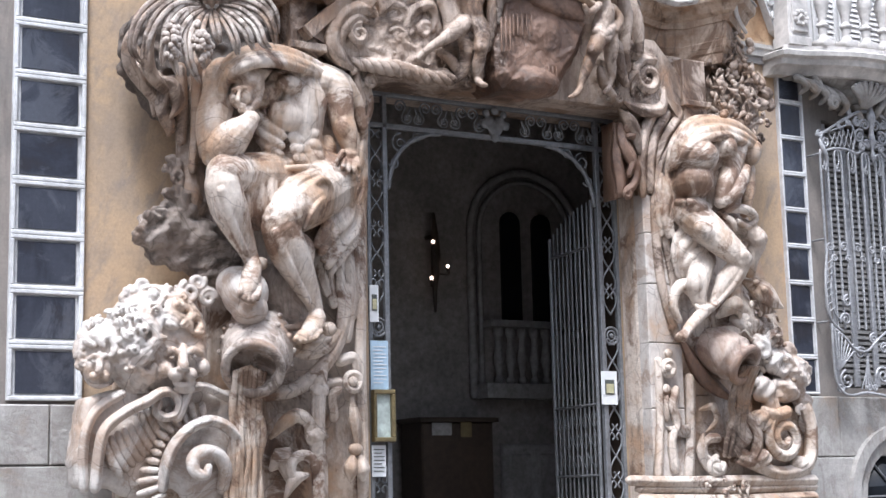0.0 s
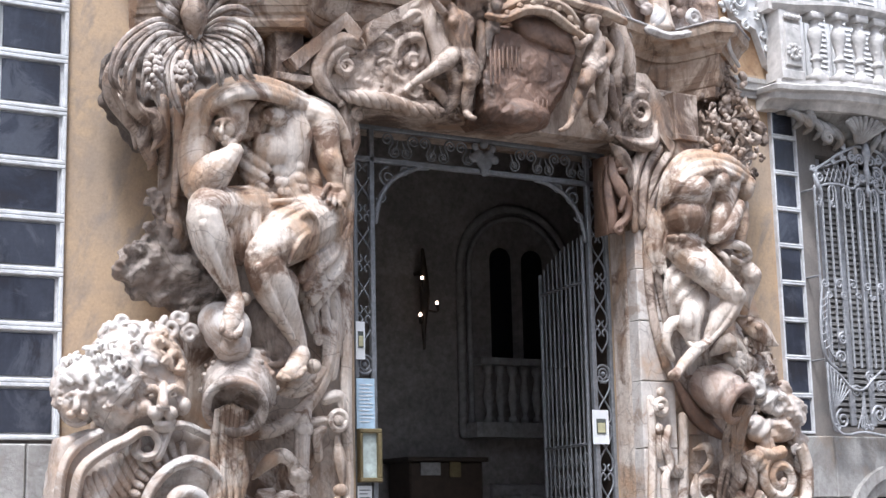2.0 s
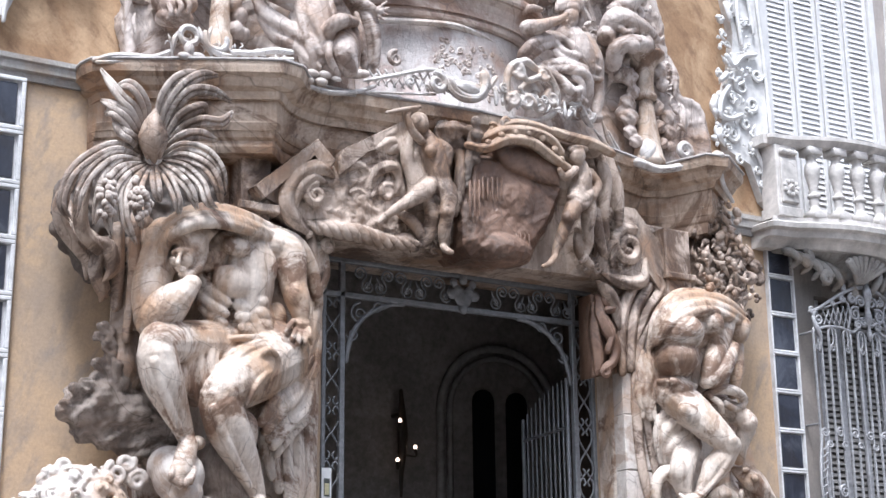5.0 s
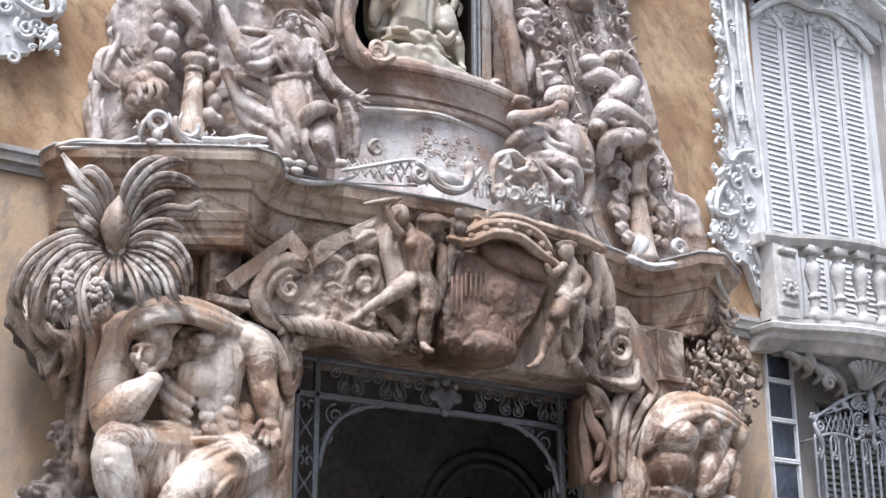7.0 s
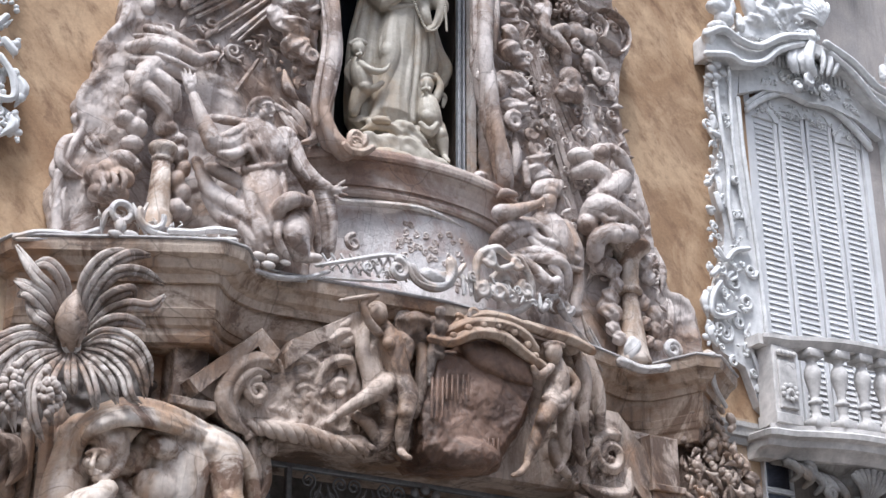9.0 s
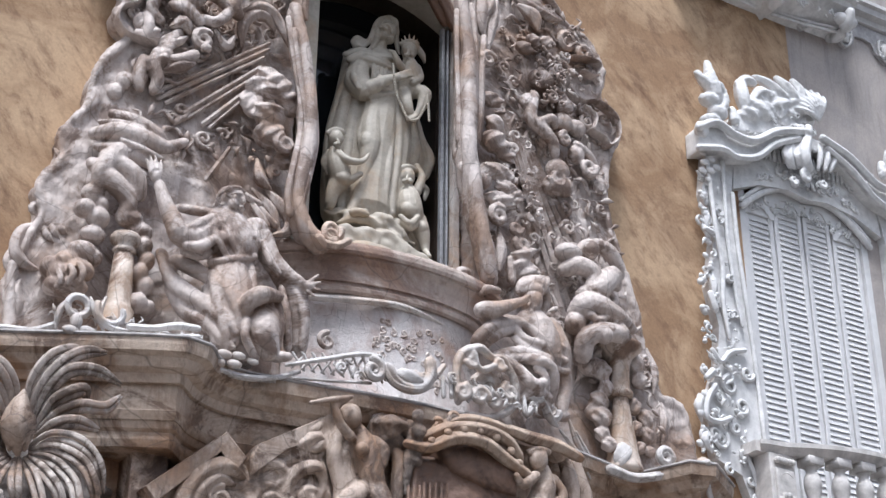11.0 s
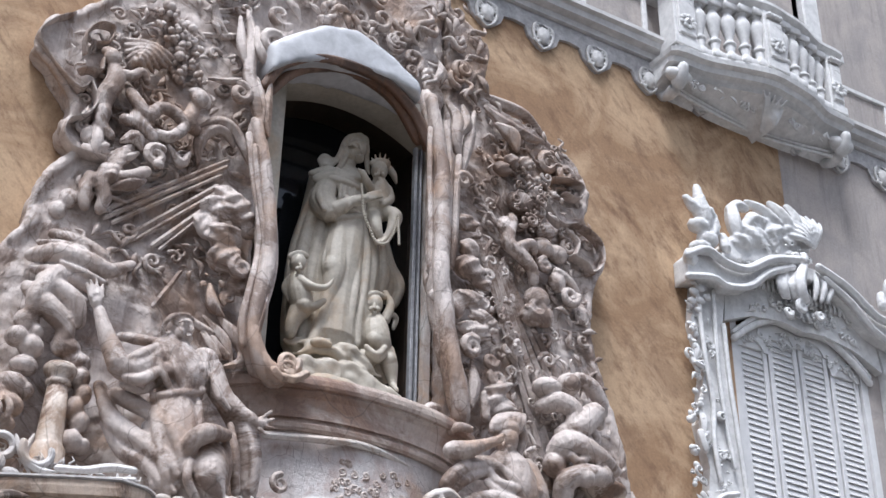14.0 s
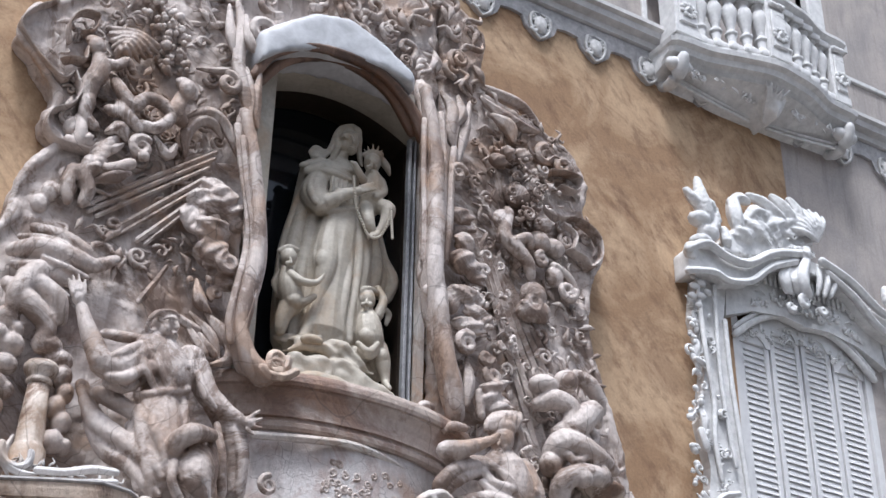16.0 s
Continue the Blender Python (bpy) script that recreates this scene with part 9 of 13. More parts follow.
c.tube([(-0.647, -0.02, 9.589, 0.024), (-0.506, -0.05, 9.645, 0.028), (-0.336, -0.03, 9.727, 0.024)])
c.drape([(-0.229, 0.04, 9.676), (-0.221, 0.04, 9.464), (-0.223, 0.06, 9.25), (-0.236, 0.08, 9.059)], [(-0.104, 0.08, 9.592), (-0.047, 0.1, 9.384), (0.041, 0.12, 9.221), (0.025, 0.14, 9.06)], 4)
c.tube([(-0.089, 0.1, 9.483, 0.048), (-0.011, 0.13, 9.299, 0.058), (0.065, 0.14, 9.189, 0.043), (0.025, 0.14, 9.066, 0.029)])
tagged(solid("robed_statue", c, LIMEWHITE, voxel=0.0075, rough=0.002, size=0.05, relax=1), "warm white marble statue of a robed standing figure", "statue", "niche statues")
c = Carve()
c.knob((-0.25, -0.03, 10.213), (0.073, 0.075, 0.088))
c.knob((-0.236, -0.01, 10.289), (0.083, 0.07, 0.054))
c.knob((-0.32, -0.02, 10.276), (0.024, 0.025, 0.024))
c.knob((-0.303, -0.03, 10.289), (0.024, 0.025, 0.024))
c.knob((-0.287, -0.04, 10.3), (0.024, 0.025, 0.024))
c.knob((-0.27, -0.05, 10.306), (0.024, 0.025, 0.024))
c.knob((-0.254, -0.06, 10.306), (0.024, 0.025, 0.024))
c.knob((-0.226, -0.05, 10.317), (0.025, 0.025, 0.025))
c.knob((-0.198, -0.04, 10.323), (0.025, 0.025, 0.025))
c.knob((-0.17, -0.03, 10.326), (0.025, 0.025, 0.025))
c.knob((-0.321, -0.095, 10.106), (0.019, 0.02, 0.019))
c.knob((-0.247, -0.09, 10.137), (0.019, 0.02, 0.019))
c.tube([(-0.293, -0.1, 10.167, 0.012), (-0.302, -0.11, 10.111, 0.015)])
c.knob((-0.281, -0.085, 10.08), (0.019, 0.02, 0.015))
c.tube([(-0.241, -0.01, 10.133, 0.054), (-0.238, -0.03, 10.028, 0.087), (-0.244, -0.03, 9.897, 0.097), (-0.24, -0.01, 9.8, 0.096)])
c.tube([(-0.19, -0.04, 9.801, 0.067), (-0.134, -0.12, 9.736, 0.067), (-0.152, -0.12, 9.616, 0.048), (-0.202, -0.1, 9.497, 0.028)])
c.knob((-0.129, -0.13, 9.732), (0.057, 0.06, 0.053))
c.tube([(-0.208, -0.11, 9.489, 0.024), (-0.26, -0.14, 9.428, 0.019)])
c.tube([(-0.298, -0.04, 9.734, 0.067), (-0.287, -0.09, 9.575, 0.052), (-0.234, -0.08, 9.485, 0.028)])
c.tube([(-0.245, -0.09, 9.476, 0.024), (-0.297, -0.12, 9.415, 0.019)])
c.tube([(-0.341, -0.06, 9.985, 0.039), (-0.398, -0.09, 10.017, 0.034), (-0.445, -0.1, 10.087, 0.024)])
c.tube([(-0.445, -0.1, 10.087, 0.019), (-0.483, -0.1, 10.096, 0.014)])
c.tube([(-0.182, -0.06, 10.031, 0.044), (-0.162, -0.08, 9.922, 0.039), (-0.258, -0.12, 9.818, 0.029)])
c.tube([(-0.243, -0.02, 10.329, 0.015), (-0.246, -0.02, 10.412, 0.006)])
c.tube([(-0.271, -0.02, 10.312, 0.015), (-0.296, -0.02, 10.375, 0.006)])
c.tube([(-0.21, -0.02, 10.335, 0.015), (-0.19, -0.02, 10.415, 0.006)])
c.tube([(-0.292, -0.02, 10.292, 0.015), (-0.327, -0.02, 10.327, 0.006)])
c.tube([(-0.187, -0.02, 10.332, 0.015), (-0.155, -0.02, 10.386, 0.006)])
c.tube([(-0.14, 0, 10.295, 0.035), (-0.093, 0, 10.241, 0.03), (-0.058, 0.02, 10.194, 0.015)])
tagged(solid("child_statue", c, LIMEWHITE, voxel=0.0075, rough=0.002, size=0.05, relax=1), "small marble child statue with a rayed crown", "statue", "niche statues")
c = Carve()
c.knob((-0.943, -0.02, 9.062), (0.068, 0.075, 0.082))
c.knob((-1.016, -0.018, 9.103), (0.025, 0.025, 0.025))
c.knob((-1.002, -0.026, 9.115), (0.025, 0.025, 0.025))
c.knob((-0.989, -0.034, 9.126), (0.025, 0.025, 0.025))
c.knob((-0.975, -0.042, 9.133), (0.025, 0.025, 0.025))
c.knob((-0.961, -0.05, 9.137), (0.025, 0.025, 0.025))
c.knob((-0.939, -0.042, 9.147), (0.025, 0.025, 0.025))
c.knob((-0.917, -0.034, 9.152), (0.025, 0.025, 0.025))
c.knob((-0.895, -0.026, 9.154), (0.025, 0.025, 0.025))
c.knob((-0.872, -0.018, 9.154), (0.025, 0.025, 0.025))
c.tube([(-0.956, -0.095, 9.008, 0.012), (-0.949, -0.105, 8.968, 0.014)])
c.knob((-0.972, -0.08, 8.969), (0.023, 0.02, 0.023))
c.knob((-0.935, -0.07, 8.949), (0.023, 0.02, 0.016))
c.tube([(-0.941, 0, 8.966, 0.05), (-0.918, -0.01, 8.852, 0.086), (-0.882, 0, 8.754, 0.099), (-0.862, 0.02, 8.686, 0.09)])
c.knob((-0.867, -0.03, 8.691), (0.081, 0.07, 0.072))
c.tube([(-0.931, -0.06, 8.897, 0.041), (-0.861, -0.12, 8.826, 0.036), (-0.766, -0.15, 8.826, 0.027), (-0.708, -0.15, 8.881, 0.018)])
c.tube([(-0.717, -0.15, 8.872, 0.018), (-0.685, -0.15, 8.93, 0.011)])
c.tube([(-0.841, -0.02, 8.673, 0.054), (-0.792, -0.08, 8.69, 0.036), (-0.735, -0.1, 8.74, 0.027)])
c.tube([(-0.881, 0.02, 8.67, 0.086), (-0.919, 0.04, 8.565, 0.063), (-0.927, 0.06, 8.469, 0.049)])
c.tube([(-0.943, 0.1, 8.984, 0.037), (-0.958, 0.12, 8.894, 0.05), (-0.931, 0.12, 8.797, 0.027)], flat=0.5)
tagged(solid("putto_statue", c, LIMEWHITE, voxel=0.0075, rough=0.002, size=0.05, relax=1), "marble putto statue reaching toward the robe", "statue", "niche statues")
c = Carve()
c.knob((-0.237, -0.02, 8.901), (0.07, 0.075, 0.088))
c.knob((-0.318, -0.018, 8.942), (0.028, 0.028, 0.028))
c.knob((-0.302, -0.026, 8.956), (0.028, 0.028, 0.028))
c.knob((-0.287, -0.034, 8.969), (0.028, 0.028, 0.028))
c.knob((-0.272, -0.042, 8.978), (0.028, 0.028, 0.028))
c.knob((-0.256, -0.05, 8.983), (0.028, 0.028, 0.028))
c.knob((-0.232, -0.042, 8.992), (0.028, 0.028, 0.028))
c.knob((-0.207, -0.034, 8.997), (0.028, 0.028, 0.028))
c.knob((-0.183, -0.026, 8.997), (0.028, 0.028, 0.028))
c.knob((-0.158, -0.018, 8.995), (0.028, 0.028, 0.028))
c.tube([(-0.28, -0.1, 8.86, 0.012), (-0.284, -0.11, 8.811, 0.014)])
c.knob((-0.299, -0.08, 8.811), (0.023, 0.02, 0.023))
c.knob((-0.236, -0.08, 8.83), (0.023, 0.02, 0.023))
c.knob((-0.261, -0.07, 8.785), (0.023, 0.02, 0.016))
c.tube([(-0.217, 0, 8.81, 0.056), (-0.219, -0.01, 8.72, 0.101), (-0.215, -0.04, 8.582, 0.114), (-0.179, -0.01, 8.502, 0.11)])
c.knob((-0.246, -0.09, 8.539), (0.082, 0.06, 0.073))
c.tube([(-0.117, -0.01, 8.509, 0.078), (-0.093, -0.05, 8.374, 0.068), (-0.068, -0.05, 8.259, 0.045), (-0.061, -0.06, 8.195, 0.032)])
c.tube([(-0.072, -0.08, 8.184, 0.027), (-0.062, -0.12, 8.129, 0.022)])
c.knob((-0.11, -0.06, 8.406), (0.068, 0.07, 0.073))
c.tube([(-0.203, 0.04, 8.486, 0.078), (-0.146, 0.06, 8.377, 0.064), (-0.069, 0.08, 8.304, 0.041)])
c.tube([(-0.299, 0, 8.733, 0.041), (-0.34, -0.02, 8.838, 0.037), (-0.288, 0, 8.981, 0.028)])
c.tube([(-0.126, 0, 8.795, 0.046), (-0.089, -0.02, 8.936, 0.037), (-0.13, 0, 9.052, 0.028)])
c.tube([(-0.342, -0.11, 8.44, 0.023), (-0.268, -0.14, 8.376, 0.032), (-0.177, -0.12, 8.473, 0.023)])
c.tube([(-0.319, -0.1, 8.39, 0.027), (-0.246, -0.12, 8.351, 0.032), (-0.165, -0.1, 8.434, 0.023)])
c.tube([(-0.027, 0.1, 8.949, 0.024), (0.04, 0.12, 8.924, 0.033), (0.021, 0.12, 8.821, 0.019)], flat=0.5)
tagged(solid("putto_statue", c, LIMEWHITE, voxel=0.0075, rough=0.002, size=0.05, relax=1), "marble putto statue with arms raised over his head", "statue", "niche statues")
c = Carve(True)
c.slab([(-1.07, 8.06), (-0.91, 8.18), (-0.42, 8.25), (-0.11, 8.09), (0.07, 7.99), (0.07, 7.8), (-1.04, 7.7)], -0.2, 0.4, 0.04)
c.knob((-0.77, 0.1, 8.41), (0.173, 0.064, 0.08))
c.knob((-0.55, 0.05, 8.42), (0.164, 0.057, 0.071))
c.knob((-0.32, 0, 8.39), (0.145, 0.057, 0.072))
c.knob((-0.47, 0.02, 8.53), (0.116, 0.036, 0.045))
c.tube([(-0.91, 0, 8.27, 0.039), (-0.7, -0.06, 8.33, 0.044), (-0.46, -0.08, 8.29, 0.044), (-0.26, -0.08, 8.22, 0.031)])
c.tube([(-0.88, 0.02, 8.39, 0.035), (-0.74, -0.04, 8.37, 0.04), (-0.61, -0.06, 8.46, 0.035)])
c.tube([(-0.62, -0.04, 8.41, 0.031), (-0.47, -0.1, 8.37, 0.04), (-0.32, -0.1, 8.27, 0.031), (-0.2, -0.1, 8.21, 0.022)])
tagged(solid("statue_base", c, LIMEWHITE, voxel=0.02, rough=0.014, size=0.05, folds=0.022, relax=2), "pale marble rock base under the niche statue", "statue base")
c = Carve(True)
c.slab([(-1.18, 7.73), (-1.05, 7.84), (-0.85, 7.99), (-0.57, 7.99), (-0.33, 7.97), (-0.1, 7.94), (0.07, 7.89), (0.12, 7.78), (-1.17, 7.6)], -0.28, 0.4, 0.06)
c.tube([(-1.06, -0.24, 7.84, 0.036), (-0.83, -0.28, 7.93, 0.054), (-0.52, -0.28, 7.93, 0.055), (-0.19, -0.26, 7.91, 0.042)])
tagged(solid("carved_rock", c, LIMEWHITE, voxel=0.02, relax=3, rough=0.02, size=0.12), "pale smooth rock sloping under the niche statue", "carving")
rosary = thing("rosary", "string of small dark beads hanging from the statue", "rosary")
bead_ball = Carve().knob((0, 0, 0), 0.013, 8, 5).mesh("bead")
bead_ball.materials.append(LIMEWHITE)
for line, n in ((spline([(-0.48, -0.16, 9.911), (-0.48, -0.19, 9.768), (-0.452, -0.17, 9.636), (-0.393, -0.17, 9.506), (-0.33, -0.18, 9.388), (-0.234, -0.18, 9.41), (-0.163, -0.18, 9.557), (-0.145, -0.2, 9.688)], 6), 40), ([(-0.145, -0.2, 9.688), (-0.127, -0.2, 9.424)], 14)):
    q = np.array(line)
    for u in np.linspace(0, len(q) - 1, n):
        b = new("bead", bead_ball)
        b.parent = rosary
        b.matrix_basis = Matrix.Translation([float(np.interp(u, range(len(q)), q[:, k])) for k in range(3)])
# ---- drum pedestal ----
drum = thing("drum_pedestal", "curved marble drum pedestal with red-brown cornice", "pedestal")
solid("drum", Carve().lathe((-0.50, -0.05, 6.45), [(0.98, 0.0), (0.98, 0.1), (0.93, 0.14), (0.93, 0.95), (0.97, 1.0)], 64, 0.5), stone("mottled_marble_panels", (0.66, 0.62, 0.60), (0.52, 0.46, 0.44), (0.36, 0.23, 0.19), 0.5, crack=4.0, width=0.02), drum)
solid("cornice", Carve().lathe((-0.50, -0.05, 7.40), [(0.97, 0.0), (1.0, 0.02), (1.01, 0.05), (0.99, 0.065), (0.99, 0.085), (1.03, 0.09), (1.03, 0.11), (1.04, 0.17), (1.08, 0.235), (1.14, 0.275), (1.14, 0.29), (1.18, 0.295), (1.2, 0.32), (1.2, 0.36), (1.185, 0.38), (1.16, 0.40), (0.9, 0.44)], 96, 0.5), REDMARBLE, drum, smooth=False)
c = Carve(True, 1.0)
c.tube([(-1.28, -0.43, 7.31, 0.028), (-0.91, -0.53, 7.33, 0.028), (-0.54, -0.53, 7.37, 0.028), (-0.17, -0.46, 7.34, 0.029), (0.13, -0.34, 7.24, 0.029)])
solid("white_band", c, PALE, drum)
c = Carve(True)
c.scroll((-1.18, -0.52, 6.93), 0.073, 0.023, 1.3, 90, 0.023, 0.014, 1)
for k in range(14):
    u = -0.26 + 0.05 * k
    rg = random.Random(300 + k)
    for q in range(4):
        c.scroll((-0.5 + 0.925 * math.sin(u), -0.05 - 0.462 * math.cos(u), 6.74 + rg.uniform(0.0, 0.5)), rg.uniform(0.02, 0.036), 0.008, 1.2, rg.uniform(0, 360), 0.012, 0.008, rg.choice((-1, 1)), n=7)
tagged(solid("arms_relief", c, GREYED, drum), kind="stuff")
c = Carve(True, 1.0)
c.scroll((-1.23, -0.62, 7.82), 0.084, 0.023, 1.7, 20, 0.032, 0.023, -1)
c.knob((-1.22, -0.62, 7.73), (0.08, 0.037, 0.046))
c.tube([(-1.32, -0.6, 7.72, 0.032), (-1.19, -0.64, 7.69, 0.032), (-1.09, -0.64, 7.76, 0.028)])
solid("scroll_foot", c, PALE, drum)
# ---- cresting on the entablature ----
crestg = thing("cornice_cresting", "pale lead-topped cresting with shells and lattice", "cresting")
c = Carve(True, 1.0)
c.tube([(-3.83, -0.36, 6.44, 0.019), (-3.71, -0.42, 6.48, 0.022), (-3.56, -0.48, 6.49, 0.022), (-3.41, -0.55, 6.48, 0.022), (-3.27, -0.6, 6.54, 0.022)])
c.tube([(-2.81, -0.78, 6.56, 0.024), (-2.66, -0.84, 6.56, 0.024), (-2.51, -0.9, 6.59, 0.027), (-2.38, -0.96, 6.58, 0.022)])
c.tube([(-3.81, -0.38, 6.42, 0.016), (-3.18, -0.62, 6.47, 0.016), (-2.38, -0.98, 6.51, 0.017)])
solid("foot_roll", c, CREST, crestg)
c = Carve(True)
c.scroll((-3.15, -0.66, 6.68), 0.074, 0.074, 1, 0, 0.025, 0.025, 1)
c.knob((-3.16, -0.7, 6.55), (0.044, 0.033, 0.057))
c.knob((-3.19, -0.7, 6.48), (0.062, 0.026, 0.033))
c.knob((-3.08, -0.7, 6.5), (0.062, 0.026, 0.033))
c.tube([(-3.27, -0.62, 6.49, 0.019), (-3.27, -0.64, 6.62, 0.022), (-3.2, -0.66, 6.75, 0.019)])
c.tube([(-2.95, -0.68, 6.52, 0.019), (-3.03, -0.68, 6.66, 0.022), (-3.07, -0.66, 6.77, 0.019)])
c.scroll((-2.93, -0.72, 6.67), 0.108, 0.083, 0.6, 160, 0.025, 0.021, 1)
c.tube([(-2.96, -0.66, 6.8, 0.019), (-3.01, -0.7, 6.63, 0.024), (-2.92, -0.72, 6.55, 0.022), (-2.8, -0.74, 6.55, 0.017)])
solid("shell_mask", c, CREST, crestg)
c = Carve(True, 1.0)
c.tube([(-2.28, -0.8, 6.49, 0.019), (-2.18, -0.78, 6.41, 0.019), (-1.94, -0.76, 6.39, 0.02), (-1.69, -0.74, 6.44, 0.02), (-1.48, -0.7, 6.55, 0.018)])
c.tube([(-2.24, -0.74, 6.46, 0.014), (-2.01, -0.72, 6.39, 0.014), (-1.67, -0.7, 6.43, 0.014)])
solid("gutter", c, CREST, crestg)
for x, z, r in ((-2.21, 6.52, 0.05), (-2.11, 6.51, 0.06), (-2.0, 6.52, 0.055), (-1.89, 6.5, 0.046), (-2.16, 6.44, 0.064), (-2.03, 6.45, 0.06)):
    solid("stone", Carve(True).knob((x, -0.8, z), (r, 0.45 * r, 0.55 * r)), PALE, crestg)
c = Carve(True, 1.0)
c.tube([(-1.6, -0.74, 6.56, 0.014), (-1.34, -0.8, 6.64, 0.018), (-1.05, -0.82, 6.74, 0.018), (-0.88, -0.82, 6.76, 0.018)])
c.tube([(-1.54, -0.72, 6.48, 0.011), (-1.23, -0.78, 6.5, 0.011), (-0.94, -0.8, 6.54, 0.012)])
for k in range(9):
    c.tube([(-1.55 + 0.075 * k, -0.72 - 0.012 * k, 6.56, 0.009), (-1.45 + 0.075 * k, -0.72 - 0.012 * k, 6.68 + 0.01 * k, 0.009)], 5)
    c.tube([(-1.45 + 0.075 * k, -0.72 - 0.012 * k, 6.56, 0.009), (-1.55 + 0.075 * k, -0.72 - 0.012 * k, 6.68 + 0.01 * k, 0.009)], 5)
c.scroll((-0.94, -0.84, 6.63), 0.089, 0.022, 1.4, 90, 0.036, 0.022, -1)
solid("lattice", c, CREST, crestg)
c = Carve(True, 1.0)
c.scroll((-0.63, -0.84, 6.74), 0.199, 0.181, 0.5, 200, 0.045, 0.045, 1)
c.tube([(-0.86, -0.84, 6.69, 0.024), (-0.77, -0.86, 6.55, 0.026), (-0.56, -0.86, 6.55, 0.027), (-0.41, -0.82, 6.69, 0.024), (-0.3, -0.78, 6.83, 0.021)])
c.knob((-0.63, -0.84, 6.64), (0.146, 0.05, 0.063))
c.tube([(-0.32, -0.8, 6.72, 0.018), (-0.31, -0.8, 6.57, 0.018)])
c.tube([(-0.25, -0.8, 6.71, 0.018), (-0.24, -0.8, 6.58, 0.018)])
c.tube([(-0.18, -0.8, 6.71, 0.018), (-0.18, -0.8, 6.57, 0.018)])
solid("swag", c, CREST, crestg)
c = Carve(True, 1.0)
c.tube([(-0.18, -0.8, 6.55, 0.03), (-0.21, -0.82, 6.76, 0.034), (-0.18, -0.84, 6.93, 0.037), (-0.01, -0.84, 7.02, 0.037), (0.12, -0.8, 6.99, 0.031), (0.26, -0.76, 7.01, 0.031), (0.38, -0.74, 6.84, 0.035), (0.36, -0.72, 6.64, 0.031), (0.15, -0.74, 6.51, 0.027), (-0.09, -0.78, 6.48, 0.024)])
c.tube([(-0.08, -0.86, 6.95, 0.031), (-0.01, -0.84, 6.84, 0.027), (0.14, -0.82, 6.91, 0.028)])
c.scroll((0, -0.82, 6.63), 0.074, 0.023, 1.3, 0, 0.037, 0.023, 1)
c.scroll((0.14, -0.8, 6.62), 0.065, 0.019, 1.3, 160, 0.033, 0.019, -1)
c.knob((0.13, -0.7, 6.82), (0.122, 0.075, 0.094))
c.scroll((-0.17, -0.84, 6.63), 0.073, 0.018, 1.5, 60, 0.027, 0.018, -1)
c.scroll((0.3, -0.78, 6.74), 0.075, 0.019, 1.5, 120, 0.028, 0.019, 1)
c.scroll((-0.09, -0.86, 6.89), 0.056, 0.014, 1.4, 200, 0.023, 0.014, 1)
c.scroll((0.19, -0.82, 6.94), 0.056, 0.014, 1.4, -20, 0.023, 0.014, -1)
for k in range(9):
    q = radians(20 + 17.5 * k)
    c.tube([(0.09, -0.76, 6.66, 0.012), (0.09 + 0.10 * math.cos(q), -0.72, 6.66 + 0.10 * math.sin(q), 0.018), (0.09 + 0.19 * math.cos(q), -0.74, 6.66 + 0.17 * math.sin(q), 0.014)], 6)
solid("cartouche", c, PALE, crestg, voxel=0.011, rough=0.006, size=0.06, folds=0.003, relax=1)
c = Carve(True)
c.tube([(0.48, -0.72, 6.76, 0.025), (0.5, -0.72, 6.61, 0.025), (0.64, -0.7, 6.78, 0.028), (0.78, -0.66, 6.64, 0.028), (0.85, -0.64, 6.61, 0.028)])
c.scroll((0.6, -0.72, 6.81), 0.086, 0.029, 1.2, 90, 0.033, 0.024, 1)
c.scroll((0.78, -0.66, 6.71), 0.067, 0.024, 1.2, 0, 0.034, 0.024, -1)
c.tube([(1.01, -0.58, 6.71, 0.026), (1.12, -0.54, 6.53, 0.022), (1.31, -0.48, 6.38, 0.02)])
c.tube([(0.9, -0.6, 6.6, 0.022), (1.09, -0.54, 6.48, 0.019), (1.29, -0.46, 6.3, 0.02)])
c.tube([(1.09, -0.55, 6.63, 0.02), (1.35, -0.46, 6.39, 0.02)])
solid("tail_leaf", c, CREST, crestg)
c = Carve(True, 1.0)
c.tube([(1.47, -0.5, 6.4, 0.045), (1.72, -0.5, 6.37, 0.039), (1.95, -0.6, 6.41, 0.039), (2.09, -0.75, 6.44, 0.039), (2.17, -0.9, 6.47, 0.029)])
c.scroll((1.95, -0.62, 6.56), 0.08, 0.03, 1.4, 0, 0.035, 0.025, 1)
c.knob((1.67, -0.42, 6.57), (0.087, 0.064, 0.13))
c.knob((2.1, -0.7, 6.48), (0.086, 0.04, 0.05))
c.knob((2.25, -0.75, 6.5), (0.065, 0.048, 0.08))
c.tube([(2.19, -0.85, 6.48, 0.029), (2.25, -0.8, 6.24, 0.023), (2.45, -0.7, 6.1, 0.02)])
solid("corner_roll", c, CREST, crestg)
c = Carve(True)
rocaille(c, [(-1.35, 6.56), (-0.3, 6.58), (0.55, 6.60), (0.5, 6.72), (-0.3, 6.74), (-1.3, 6.66)], 70, 0.036, -0.80, 95, "slr", 0.04)
rocaille(c, [(-3.3, 6.60), (-2.2, 6.60), (-2.2, 6.68), (-3.3, 6.68)], 44, 0.036, -0.60, 96, "lr", 0.05)
tagged(solid("fine_scrollwork", c, CREST, crestg), kind="stuff")
